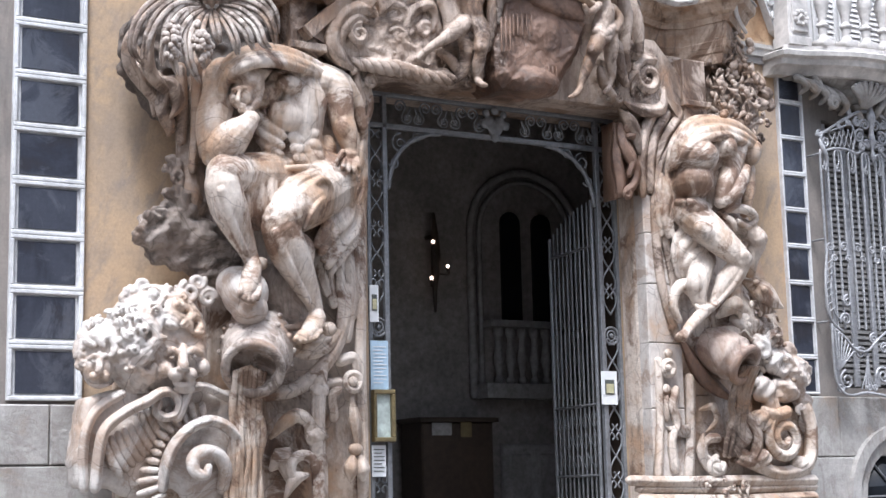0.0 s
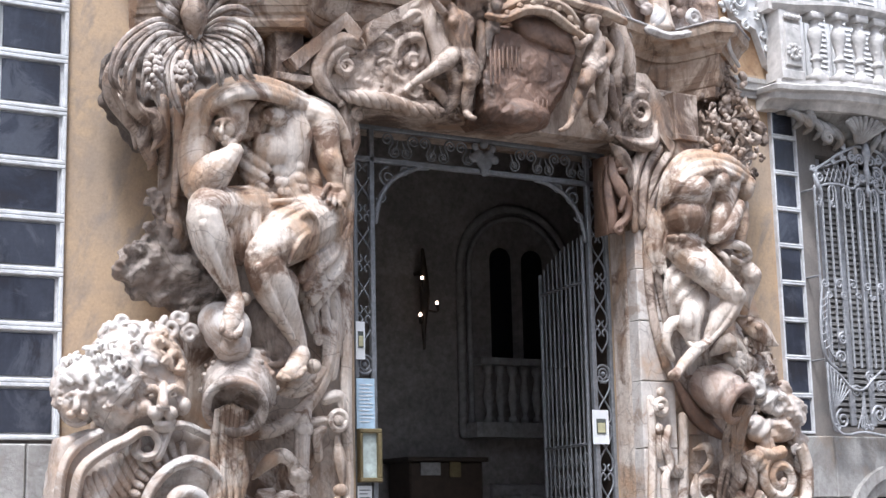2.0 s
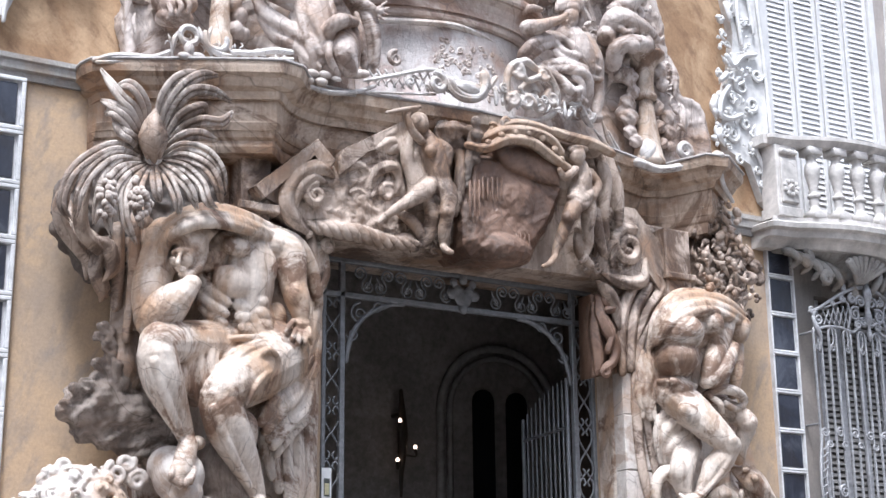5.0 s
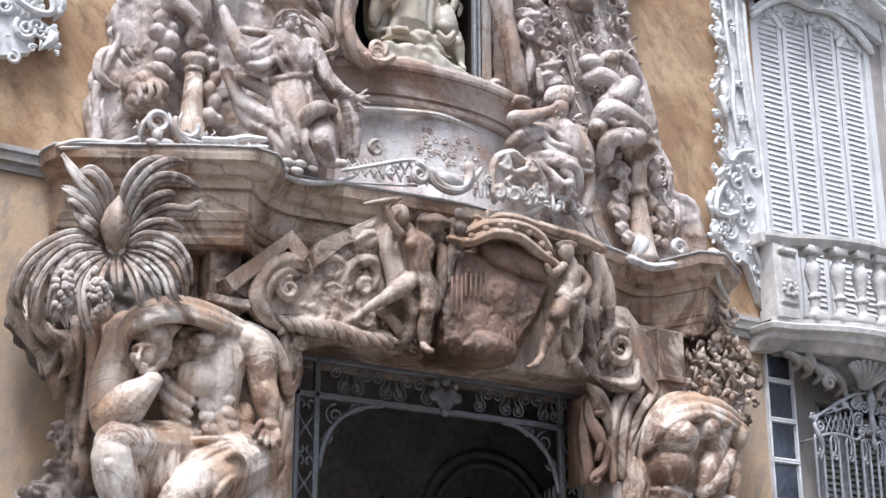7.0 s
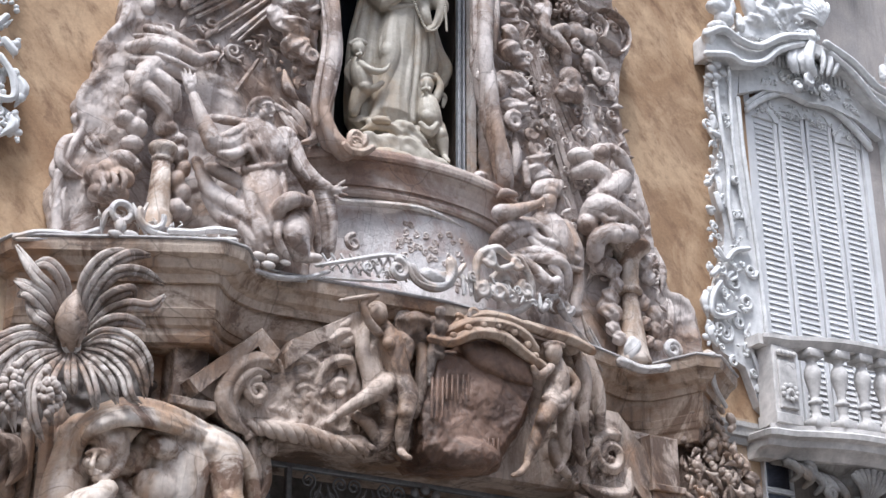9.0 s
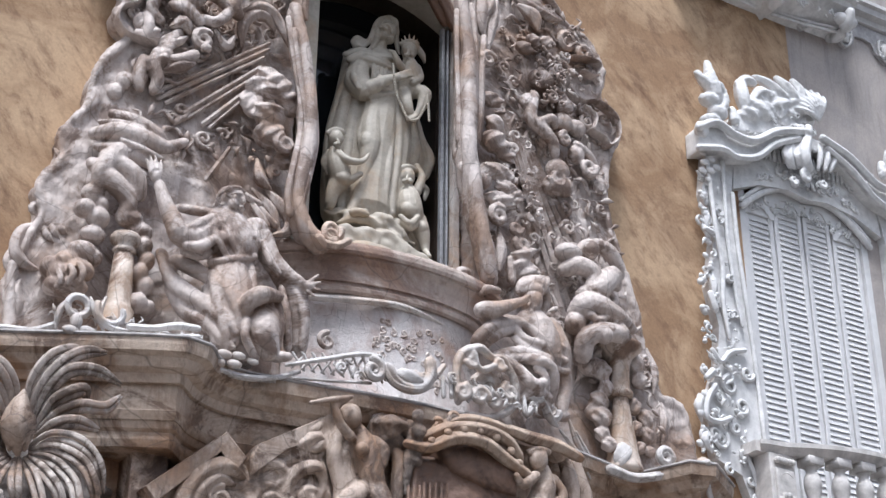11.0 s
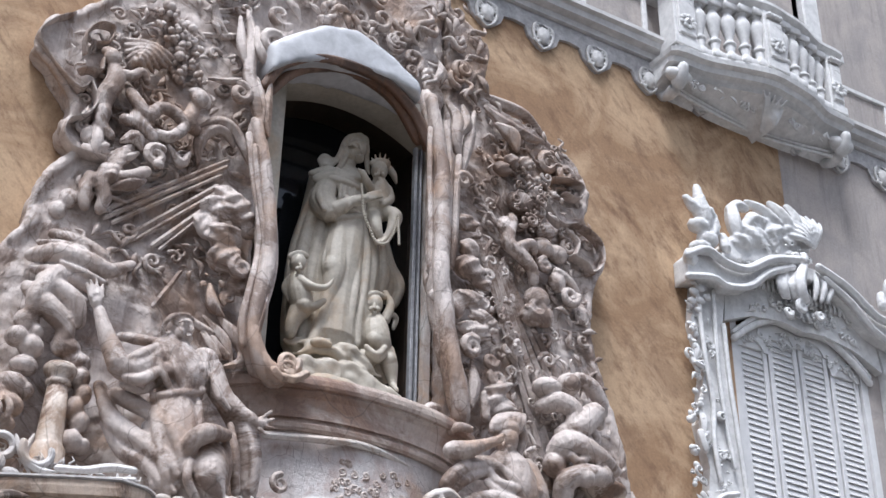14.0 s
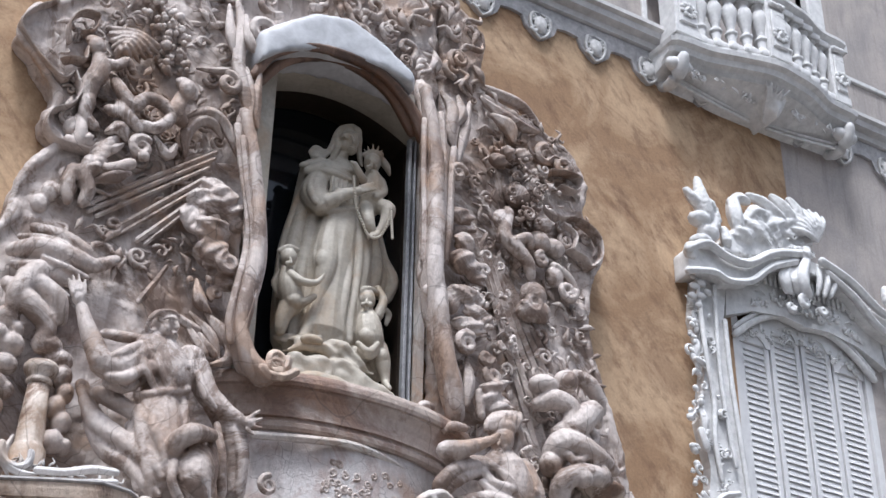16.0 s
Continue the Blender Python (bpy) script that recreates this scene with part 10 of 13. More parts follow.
# ---- seated figure west ----
c = Carve()
c.knob((-2.068, -0.58, 7.881), (0.091, 0.1, 0.095))
c.knob((-2.039, -0.62, 7.853), (0.063, 0.08, 0.087))
c.knob((-2.006, -0.63, 7.777), (0.031, 0.05, 0.024))
c.knob((-2.079, -0.65, 7.795), (0.035, 0.05, 0.043))
c.tube([(-2.021, -0.68, 7.879, 0.009), (-2.005, -0.705, 7.823, 0.01), (-2.005, -0.7, 7.808, 0.011)])
c.tube([(-2.107, -0.69, 7.853, 0.009), (-2.071, -0.71, 7.872, 0.009), (-2.021, -0.69, 7.879, 0.008)])
c.knob((-2.062, -0.695, 7.847), (0.016, 0.012, 0.008))
c.tube([(-2.039, -0.69, 7.771, 0.007), (-2.009, -0.685, 7.782, 0.007)])
c.tube([(-1.985, -0.64, 7.936, 0.012), (-2.053, -0.67, 7.938, 0.016), (-2.143, -0.67, 7.91, 0.016), (-2.184, -0.64, 7.867, 0.016), (-2.178, -0.6, 7.816, 0.014), (-2.201, -0.56, 7.792, 0.01)])
c.tube([(-1.987, -0.636, 7.941, 0.012), (-2.056, -0.666, 7.937, 0.016), (-2.147, -0.67, 7.903, 0.016), (-2.187, -0.64, 7.859, 0.016), (-2.18, -0.6, 7.81, 0.014), (-2.194, -0.56, 7.786, 0.01)])
c.tube([(-1.989, -0.632, 7.946, 0.012), (-2.06, -0.662, 7.936, 0.016), (-2.151, -0.67, 7.897, 0.016), (-2.189, -0.64, 7.851, 0.016), (-2.182, -0.6, 7.804, 0.014), (-2.186, -0.56, 7.779, 0.01)])
c.tube([(-1.992, -0.628, 7.951, 0.012), (-2.063, -0.658, 7.935, 0.016), (-2.156, -0.67, 7.89, 0.016), (-2.191, -0.64, 7.843, 0.016), (-2.184, -0.6, 7.798, 0.014), (-2.179, -0.56, 7.772, 0.01)])
c.tube([(-1.994, -0.624, 7.956, 0.012), (-2.066, -0.654, 7.934, 0.016), (-2.16, -0.67, 7.883, 0.016), (-2.194, -0.64, 7.835, 0.016), (-2.186, -0.6, 7.792, 0.014), (-2.171, -0.56, 7.765, 0.01)])
c.tube([(-1.996, -0.62, 7.961, 0.012), (-2.07, -0.65, 7.933, 0.016), (-2.164, -0.67, 7.877, 0.016), (-2.196, -0.64, 7.828, 0.016), (-2.187, -0.6, 7.787, 0.014), (-2.164, -0.56, 7.759, 0.01)])
c.tube([(-2.105, -0.57, 7.77, 0.069), (-2.072, -0.56, 7.664, 0.09)])
c.tube([(-2.082, -0.54, 7.67, 0.155), (-2.003, -0.55, 7.536, 0.179), (-1.988, -0.54, 7.376, 0.162)])
c.knob((-2.149, -0.64, 7.478), (0.076, 0.07, 0.068))
c.knob((-1.947, -0.64, 7.553), (0.081, 0.07, 0.073))
c.knob((-1.843, -0.56, 7.682), (0.107, 0.1, 0.099))
c.tube([(-2.218, -0.62, 7.604, 0.024), (-2.189, -0.7, 7.45, 0.028), (-2.1, -0.68, 7.331, 0.024)])
c.tube([(-2.136, -0.62, 7.65, 0.024), (-2.098, -0.7, 7.489, 0.028), (-2.024, -0.68, 7.351, 0.024)])
c.tube([(-2.021, -0.62, 7.683, 0.024), (-1.991, -0.71, 7.501, 0.028), (-1.945, -0.67, 7.386, 0.024)])
c.tube([(-1.9, -0.62, 7.718, 0.025), (-1.861, -0.66, 7.573, 0.028), (-1.874, -0.64, 7.427, 0.024)])
c.tube([(-2.197, -0.58, 7.601, 0.097), (-2.347, -0.63, 7.446, 0.103), (-2.47, -0.65, 7.425, 0.083)])
c.tube([(-2.484, -0.66, 7.439, 0.079), (-2.557, -0.63, 7.593, 0.067), (-2.611, -0.61, 7.723, 0.052), (-2.646, -0.59, 7.832, 0.04)])
c.knob((-2.678, -0.59, 7.891), (0.044, 0.04, 0.052))
c.tube([(-2.725, -0.61, 7.899, 0.018), (-2.763, -0.6, 8.004, 0.01)])
c.tube([(-2.703, -0.61, 7.929, 0.018), (-2.737, -0.6, 8.035, 0.01)])
c.tube([(-2.674, -0.61, 7.938, 0.018), (-2.702, -0.6, 8.056, 0.01)])
c.tube([(-2.647, -0.61, 7.919, 0.018), (-2.652, -0.6, 8.03, 0.01)])
c.tube([(-2.211, -0.62, 7.661, 0.036), (-2.347, -0.69, 7.536, 0.04), (-2.444, -0.7, 7.459, 0.028)])
c.tube([(-2.192, -0.66, 7.48, 0.036), (-2.318, -0.71, 7.347, 0.043), (-2.426, -0.69, 7.335, 0.031)])
c.tube([(-2.178, -0.6, 7.416, 0.036), (-2.301, -0.64, 7.303, 0.036), (-2.421, -0.62, 7.314, 0.024)])
c.tube([(-1.802, -0.57, 7.624, 0.095), (-1.714, -0.62, 7.424, 0.081), (-1.609, -0.66, 7.322, 0.065), (-1.498, -0.7, 7.258, 0.045)])
c.knob((-1.443, -0.71, 7.246), (0.049, 0.04, 0.037))
c.tube([(-1.455, -0.72, 7.274, 0.017), (-1.383, -0.74, 7.344, 0.011)])
c.tube([(-1.436, -0.72, 7.257, 0.017), (-1.362, -0.74, 7.29, 0.011)])
c.tube([(-1.433, -0.72, 7.226, 0.017), (-1.362, -0.74, 7.223, 0.011)])
c.tube([(-1.454, -0.72, 7.198, 0.017), (-1.408, -0.74, 7.166, 0.011)])
c.tube([(-1.821, -0.68, 7.524, 0.028), (-1.769, -0.71, 7.371, 0.032), (-1.696, -0.72, 7.288, 0.024)])
c.tube([(-2.198, -0.62, 7.286, 0.032), (-2.084, -0.69, 7.304, 0.036), (-1.877, -0.65, 7.404, 0.032)])
c.tube([(-2.042, -0.56, 7.263, 0.16), (-2.02, -0.6, 7.041, 0.198), (-1.966, -0.62, 6.831, 0.188), (-1.919, -0.6, 6.688, 0.18)])
c.tube([(-2.113, -0.66, 7.247, 0.028), (-2.11, -0.75, 7.045, 0.035), (-2.028, -0.78, 6.84, 0.039), (-2, -0.74, 6.643, 0.031)])
c.tube([(-1.983, -0.66, 7.282, 0.024), (-1.974, -0.74, 7.084, 0.035), (-2.003, -0.78, 6.846, 0.035)])
c.tube([(-2.188, -0.64, 7.192, 0.032), (-2.169, -0.71, 6.96, 0.039), (-2.102, -0.75, 6.707, 0.042), (-2.051, -0.72, 6.572, 0.031)])
c.tube([(-1.891, -0.64, 7.323, 0.028), (-1.884, -0.7, 7.141, 0.032), (-1.933, -0.76, 7, 0.031)])
c.tube([(-2.212, -0.58, 7.088, 0.032), (-2.186, -0.66, 6.847, 0.039), (-2.14, -0.68, 6.641, 0.035)])
c.drape([(-2.522, -0.42, 7.337), (-2.438, -0.5, 7.149), (-2.26, -0.62, 6.994), (-2.109, -0.74, 6.857), (-2.032, -0.78, 6.746)], [(-2.433, -0.42, 7.087), (-2.327, -0.5, 6.9), (-2.197, -0.62, 6.784), (-2.1, -0.7, 6.651), (-2.029, -0.74, 6.595)], 4)
c.tube([(-2.405, -0.45, 7.32, 0.052), (-2.312, -0.52, 7.262, 0.064), (-2.184, -0.62, 7.149, 0.047)])
c.tube([(-2.51, -0.4, 7.372, 0.048), (-2.463, -0.42, 7.264, 0.048), (-2.342, -0.46, 7.103, 0.04)])
c.tube([(-1.962, -0.74, 6.854, 0.055), (-1.974, -0.83, 6.927, 0.066), (-1.888, -0.87, 7.001, 0.07), (-1.732, -0.82, 7.044, 0.043)])
c.knob((-1.788, -0.72, 6.814), (0.126, 0.16, 0.196))
c.tube([(-1.796, -0.74, 6.912, 0.102), (-1.826, -0.8, 6.745, 0.116), (-1.773, -0.8, 6.615, 0.085)])
c.tube([(-1.966, -0.82, 6.797, 0.031), (-1.979, -0.84, 6.661, 0.034), (-1.885, -0.8, 6.548, 0.031)])
c.tube([(-1.651, -0.56, 7.421, 0.082), (-1.539, -0.6, 7.252, 0.098), (-1.47, -0.6, 7.046, 0.097), (-1.442, -0.58, 6.788, 0.072)])
c.tube([(-1.657, -0.69, 7.186, 0.028), (-1.622, -0.73, 6.958, 0.036), (-1.572, -0.68, 6.722, 0.032)])
c.tube([(-1.539, -0.68, 7.22, 0.028), (-1.471, -0.7, 7.007, 0.032), (-1.443, -0.66, 6.767, 0.028)])
c.tube([(-1.734, -0.76, 7.093, 0.028), (-1.683, -0.78, 6.881, 0.031), (-1.683, -0.76, 6.676, 0.027)])
c.tube([(-1.719, -0.8, 6.577, 0.046), (-1.636, -0.84, 6.582, 0.035)])
c.tube([(-2.419, -0.42, 7.776, 0.033), (-2.278, -0.46, 7.771, 0.041), (-2.136, -0.5, 7.766, 0.033)])
tagged(solid("seated_statue", c, GREYED, voxel=0.008, folds=0.002, relax=3, rough=0.004, size=0.03), "veined marble statue of a seated draped figure", "statue", "figures beside the niche")
# ---- seated figure east ----
c = Carve()
c.knob((0.644, -0.61, 7.688), (0.095, 0.1, 0.117))
c.knob((0.646, -0.6, 7.772), (0.113, 0.11, 0.082))
c.tube([(0.497, -0.63, 7.722, 0.027), (0.519, -0.63, 7.797, 0.032), (0.596, -0.58, 7.888, 0.027)])
c.tube([(0.533, -0.64, 7.737, 0.027), (0.556, -0.64, 7.817, 0.032), (0.634, -0.58, 7.905, 0.027)])
c.tube([(0.57, -0.65, 7.749, 0.027), (0.592, -0.65, 7.833, 0.032), (0.673, -0.58, 7.921, 0.027)])
c.tube([(0.606, -0.66, 7.758, 0.027), (0.629, -0.66, 7.843, 0.032), (0.711, -0.58, 7.933, 0.027)])
c.tube([(0.656, -0.65, 7.773, 0.027), (0.68, -0.65, 7.858, 0.032), (0.75, -0.58, 7.942, 0.028)])
c.tube([(0.707, -0.64, 7.783, 0.027), (0.73, -0.64, 7.866, 0.032), (0.789, -0.58, 7.947, 0.028)])
c.tube([(0.757, -0.63, 7.791, 0.027), (0.781, -0.63, 7.869, 0.032), (0.828, -0.58, 7.95, 0.028)])
c.tube([(0.803, -0.58, 7.86, 0.037), (0.837, -0.56, 7.756, 0.037), (0.803, -0.54, 7.635, 0.027)])
c.tube([(0.557, -0.715, 7.624, 0.012), (0.534, -0.725, 7.571, 0.013)])
c.knob((0.612, -0.63, 7.563), (0.031, 0.04, 0.027))
c.knob((0.636, -0.66, 7.607), (0.031, 0.03, 0.031))
c.tube([(0.534, -0.7, 7.541, 0.009), (0.577, -0.7, 7.557, 0.009)])
c.tube([(0.652, -0.57, 7.567, 0.068), (0.657, -0.56, 7.474, 0.09)])
c.tube([(0.692, -0.54, 7.47, 0.18), (0.74, -0.56, 7.328, 0.188), (0.783, -0.54, 7.19, 0.179)])
c.tube([(0.118, -0.68, 7.446, 0.074), (0.216, -0.72, 7.46, 0.07), (0.353, -0.75, 7.521, 0.048), (0.453, -0.76, 7.575, 0.035)])
c.tube([(0.446, -0.77, 7.575, 0.026), (0.504, -0.78, 7.624, 0.022)])
c.tube([(0.446, -0.77, 7.55, 0.022), (0.498, -0.78, 7.584, 0.015)])
c.tube([(0.186, -0.62, 7.434, 0.061), (0.323, -0.6, 7.407, 0.079), (0.495, -0.57, 7.431, 0.098)])
c.tube([(0.402, -0.64, 7.411, 0.044), (0.2, -0.68, 7.319, 0.052), (0.093, -0.64, 7.195, 0.052), (0.122, -0.56, 7.156, 0.035)])
c.tube([(0.436, -0.62, 7.379, 0.04), (0.254, -0.66, 7.263, 0.048), (0.168, -0.6, 7.162, 0.039)])
c.tube([(0.208, -0.5, 7.691, 0.036), (0.269, -0.52, 7.738, 0.04), (0.375, -0.52, 7.745, 0.032)])
c.tube([(0.465, -0.64, 7.369, 0.035), (0.513, -0.71, 7.268, 0.039), (0.674, -0.72, 7.254, 0.035)])
c.tube([(0.523, -0.65, 7.446, 0.027), (0.613, -0.72, 7.335, 0.035), (0.73, -0.7, 7.217, 0.031)])
c.tube([(0.677, -0.62, 7.505, 0.027), (0.726, -0.68, 7.396, 0.031), (0.791, -0.66, 7.293, 0.027)])
c.tube([(0.435, -0.66, 7.273, 0.031), (0.513, -0.7, 7.205, 0.035), (0.645, -0.7, 7.207, 0.031)])
c.tube([(0.32, -0.62, 7.124, 0.052), (0.493, -0.69, 7.147, 0.061), (0.717, -0.7, 7.128, 0.062)])
c.tube([(0.279, -0.62, 7.105, 0.039), (0.42, -0.72, 6.989, 0.047), (0.54, -0.77, 6.86, 0.052), (0.682, -0.73, 6.923, 0.039)])
c.tube([(0.395, -0.68, 7.091, 0.039), (0.602, -0.76, 7.081, 0.048), (0.737, -0.73, 7.056, 0.053), (0.789, -0.68, 6.935, 0.053), (0.795, -0.62, 6.817, 0.039)])
c.tube([(0.394, -0.6, 7.026, 0.039), (0.484, -0.66, 6.908, 0.048), (0.547, -0.64, 6.813, 0.039)])
c.tube([(0.588, -0.74, 7.02, 0.03), (0.659, -0.75, 6.976, 0.035), (0.698, -0.72, 6.865, 0.03)])
c.tube([(0.51, -0.68, 6.765, 0.043), (0.576, -0.73, 6.826, 0.052), (0.734, -0.68, 6.812, 0.048)])
c.tube([(0.572, -0.64, 6.718, 0.039), (0.675, -0.68, 6.754, 0.043), (0.82, -0.62, 6.739, 0.035)])
c.knob((0.656, -0.56, 7.06), (0.203, 0.14, 0.15))
c.knob((0.727, -0.58, 6.769), (0.122, 0.08, 0.096))
c.tube([(0.866, -0.54, 7.512, 0.1), (0.928, -0.57, 7.319, 0.108), (0.963, -0.56, 7.156, 0.085)])
c.tube([(0.97, -0.55, 7.152, 0.072), (0.979, -0.56, 6.978, 0.067), (0.927, -0.58, 6.764, 0.053)])
c.tube([(0.794, -0.68, 7.316, 0.027), (0.915, -0.66, 7.303, 0.027)])
c.tube([(0.796, -0.68, 7.191, 0.027), (0.939, -0.66, 7.193, 0.027)])
c.tube([(0.807, -0.66, 7.096, 0.026), (0.971, -0.64, 7.111, 0.027)])
c.knob((0.948, -0.58, 6.74), (0.062, 0.05, 0.053))
tagged(solid("seated_statue", c, GREYED, voxel=0.008, folds=0.002, relax=3, rough=0.004, size=0.03), "veined marble statue of a seated figure shading her eyes", "statue", "figures beside the niche")
# ---- columns ----
def carved_column(x, y, z, shaft_rows, capital_rows):
    col = thing("carved_column", "short carved column with a capital among clouds", "column", "columns of the relief")
    solid("shaft", Carve().lathe((x, y, z), shaft_rows, 20), ALABASTER, col)
    solid("capital", Carve().lathe((x, y, z), capital_rows, 20), ALABASTER, col)


carved_column(-2.79, -0.40, 6.66, [(0.13, 0.0), (0.125, 0.04), (0.115, 0.06), (0.115, 0.18), (0.10, 0.20), (0.092, 0.22), (0.083, 0.42), (0.072, 0.63)], [(0.07, 0.63), (0.085, 0.64), (0.088, 0.66), (0.075, 0.68), (0.092, 0.70), (0.112, 0.73), (0.115, 0.76), (0.10, 0.785), (0.06, 0.80)])
carved_column(1.735, -0.33, 6.46, [(0.17, 0.0), (0.165, 0.05), (0.15, 0.08), (0.13, 0.20), (0.105, 0.40), (0.078, 0.60), (0.068, 0.68)], [(0.08, 0.68), (0.11, 0.69), (0.115, 0.72), (0.10, 0.745), (0.085, 0.76), (0.088, 0.90), (0.10, 1.0), (0.13, 1.06), (0.19, 1.11), (0.215, 1.13), (0.215, 1.165), (0.18, 1.19), (0.10, 1.20)])
# ---- clouds and children west ----
c = Carve()
c.knob((-3.058, -0.34, 7.746), (0.09, 0.09, 0.081))
c.knob((-3.111, -0.36, 7.601), (0.081, 0.09, 0.072))
c.knob((-3.003, -0.36, 7.549), (0.09, 0.09, 0.081))
c.knob((-3.03, -0.36, 7.401), (0.098, 0.09, 0.071))
c.knob((-3.09, -0.38, 7.243), (0.115, 0.09, 0.08))
c.knob((-3.177, -0.36, 7.146), (0.106, 0.09, 0.088))
c.knob((-3.103, -0.4, 7.079), (0.114, 0.09, 0.088))
c.knob((-3.231, -0.36, 7.025), (0.088, 0.09, 0.096))
c.knob((-3.259, -0.36, 6.931), (0.079, 0.09, 0.07))
c.knob((-3.129, -0.4, 6.946), (0.105, 0.09, 0.061))
c.knob((-3.198, -0.4, 6.901), (0.087, 0.09, 0.052))
c.knob((-2.997, -0.36, 7.22), (0.062, 0.09, 0.062))
c.knob((-3.298, -0.3, 7.102), (0.062, 0.09, 0.079))
c.knob((-2.986, -0.34, 7.664), (0.054, 0.09, 0.063))
c.knob((-2.648, -0.38, 7.4), (0.072, 0.09, 0.081))
c.knob((-2.612, -0.38, 7.288), (0.063, 0.09, 0.072))
c.knob((-2.662, -0.38, 7.176), (0.072, 0.09, 0.081))
c.knob((-2.608, -0.38, 7.08), (0.072, 0.09, 0.081))
c.knob((-2.654, -0.4, 6.932), (0.08, 0.09, 0.08))
c.knob((-2.569, -0.38, 6.921), (0.054, 0.09, 0.054))
c.knob((-2.677, -0.36, 7.523), (0.1, 0.09, 0.073))
c.knob((-2.777, -0.38, 7.6), (0.109, 0.09, 0.073))
c.tube([(-3.194, -0.48, 7.061, 0.022), (-3.175, -0.52, 6.991, 0.026), (-3.189, -0.5, 6.919, 0.022)])
c.tube([(-3.139, -0.5, 7.086, 0.022), (-3.108, -0.53, 7.013, 0.026), (-3.113, -0.51, 6.943, 0.022)])
c.tube([(-3.264, -0.46, 7.014, 0.022), (-3.25, -0.49, 6.937, 0.026), (-3.265, -0.47, 6.875, 0.022)])
c.tube([(-2.926, -0.4, 8.116, 0.082), (-3.034, -0.42, 7.92, 0.072), (-3.046, -0.4, 7.798, 0.054)])
c.tube([(-2.927, -0.42, 8.028, 0.064), (-2.784, -0.44, 7.93, 0.073), (-2.729, -0.42, 7.799, 0.055)])
c.tube([(-3.093, -0.36, 7.984, 0.054), (-2.963, -0.42, 7.863, 0.081), (-2.81, -0.42, 7.726, 0.072), (-2.831, -0.4, 7.577, 0.054)])
tagged(solid("cloud_carving", c, GREYED, voxel=0.010, rough=0.004, size=0.05, folds=0.002, relax=3), "carved clouds and scrolling straps on the relief", "carving", "clouds of the relief")
c = Carve(True)
c.tube([(-3.4, -0.16, 7.49, 0.022), (-3.5, -0.2, 7.37, 0.039), (-3.53, -0.22, 7.21, 0.043), (-3.46, -0.22, 7.12, 0.038), (-3.31, -0.18, 7.11, 0.022)])
c.tube([(-3.43, -0.2, 7.41, 0.017), (-3.47, -0.22, 7.28, 0.026), (-3.45, -0.22, 7.18, 0.021)])
c.tube([(-3.35, -0.18, 7.49, 0.017), (-3.32, -0.2, 7.4, 0.026), (-3.26, -0.2, 7.35, 0.017)])
c.tube([(-3.3, -0.18, 7.52, 0.017), (-3.27, -0.2, 7.44, 0.026), (-3.22, -0.2, 7.39, 0.017)])
c.tube([(-3.24, -0.18, 7.53, 0.018), (-3.21, -0.2, 7.47, 0.026), (-3.17, -0.2, 7.44, 0.018)])
c.tube([(-3.54, -0.16, 7.27, 0.022), (-3.56, -0.18, 7.13, 0.034), (-3.52, -0.18, 7.05, 0.034), (-3.55, -0.16, 6.98, 0.021)])
c.tube([(-3.44, -0.18, 7.04, 0.021), (-3.48, -0.2, 6.91, 0.038), (-3.45, -0.2, 6.78, 0.034), (-3.47, -0.18, 6.68, 0.021)])
c.tube([(-3.52, -0.16, 7.01, 0.017), (-3.53, -0.18, 6.86, 0.034), (-3.5, -0.18, 6.7, 0.025)])
c.tube([(-3.33, -0.14, 8.15, 0.022), (-3.28, -0.16, 8.1, 0.036), (-3.23, -0.16, 8.17, 0.031), (-3.24, -0.14, 8.26, 0.018)])
c.tube([(-3.36, -0.14, 7.72, 0.018), (-3.44, -0.15, 7.61, 0.026), (-3.39, -0.14, 7.56, 0.018)])
tagged(solid("leaf_scroll_carving", c, GREYED), "carved leaf scrolls along the edge of the relief", "carving")
c = Carve()
c.tube([(-3.09, -0.28, 8.29, 0.051), (-2.92, -0.34, 8.33, 0.075), (-2.71, -0.36, 8.31, 0.076), (-2.54, -0.34, 8.31, 0.056), (-2.38, -0.3, 8.43, 0.037)])
c.tube([(-2.96, -0.26, 8.52, 0.04), (-2.78, -0.32, 8.47, 0.06), (-2.61, -0.34, 8.4, 0.056)])
c.tube([(-3.06, -0.28, 8.19, 0.039), (-2.91, -0.34, 8.18, 0.059), (-2.72, -0.34, 8.15, 0.055), (-2.59, -0.32, 8.12, 0.036)], flute=3, flat=.7)
c.tube([(-3.05, -0.26, 8.42, 0.024), (-2.91, -0.34, 8.41, 0.032), (-2.74, -0.36, 8.39, 0.028)], flute=3)
c.tube([(-2.9, -0.38, 8.24, 0.02), (-2.73, -0.4, 8.2, 0.028), (-2.58, -0.38, 8.18, 0.02)])
c.tube([(-2.98, -0.36, 8.06, 0.019), (-2.83, -0.4, 8.04, 0.027), (-2.7, -0.4, 7.99, 0.02)])
c.knob((-2.94, -0.36, 8.07), (0.118, 0.069, 0.086))
tagged(solid("reclining_statue", c, GREYED, voxel=0.010, rough=0.006, size=0.04, folds=0.002, relax=2), "greyed marble carving of reclining forms on clouds", "statue", "figures beside the niche")
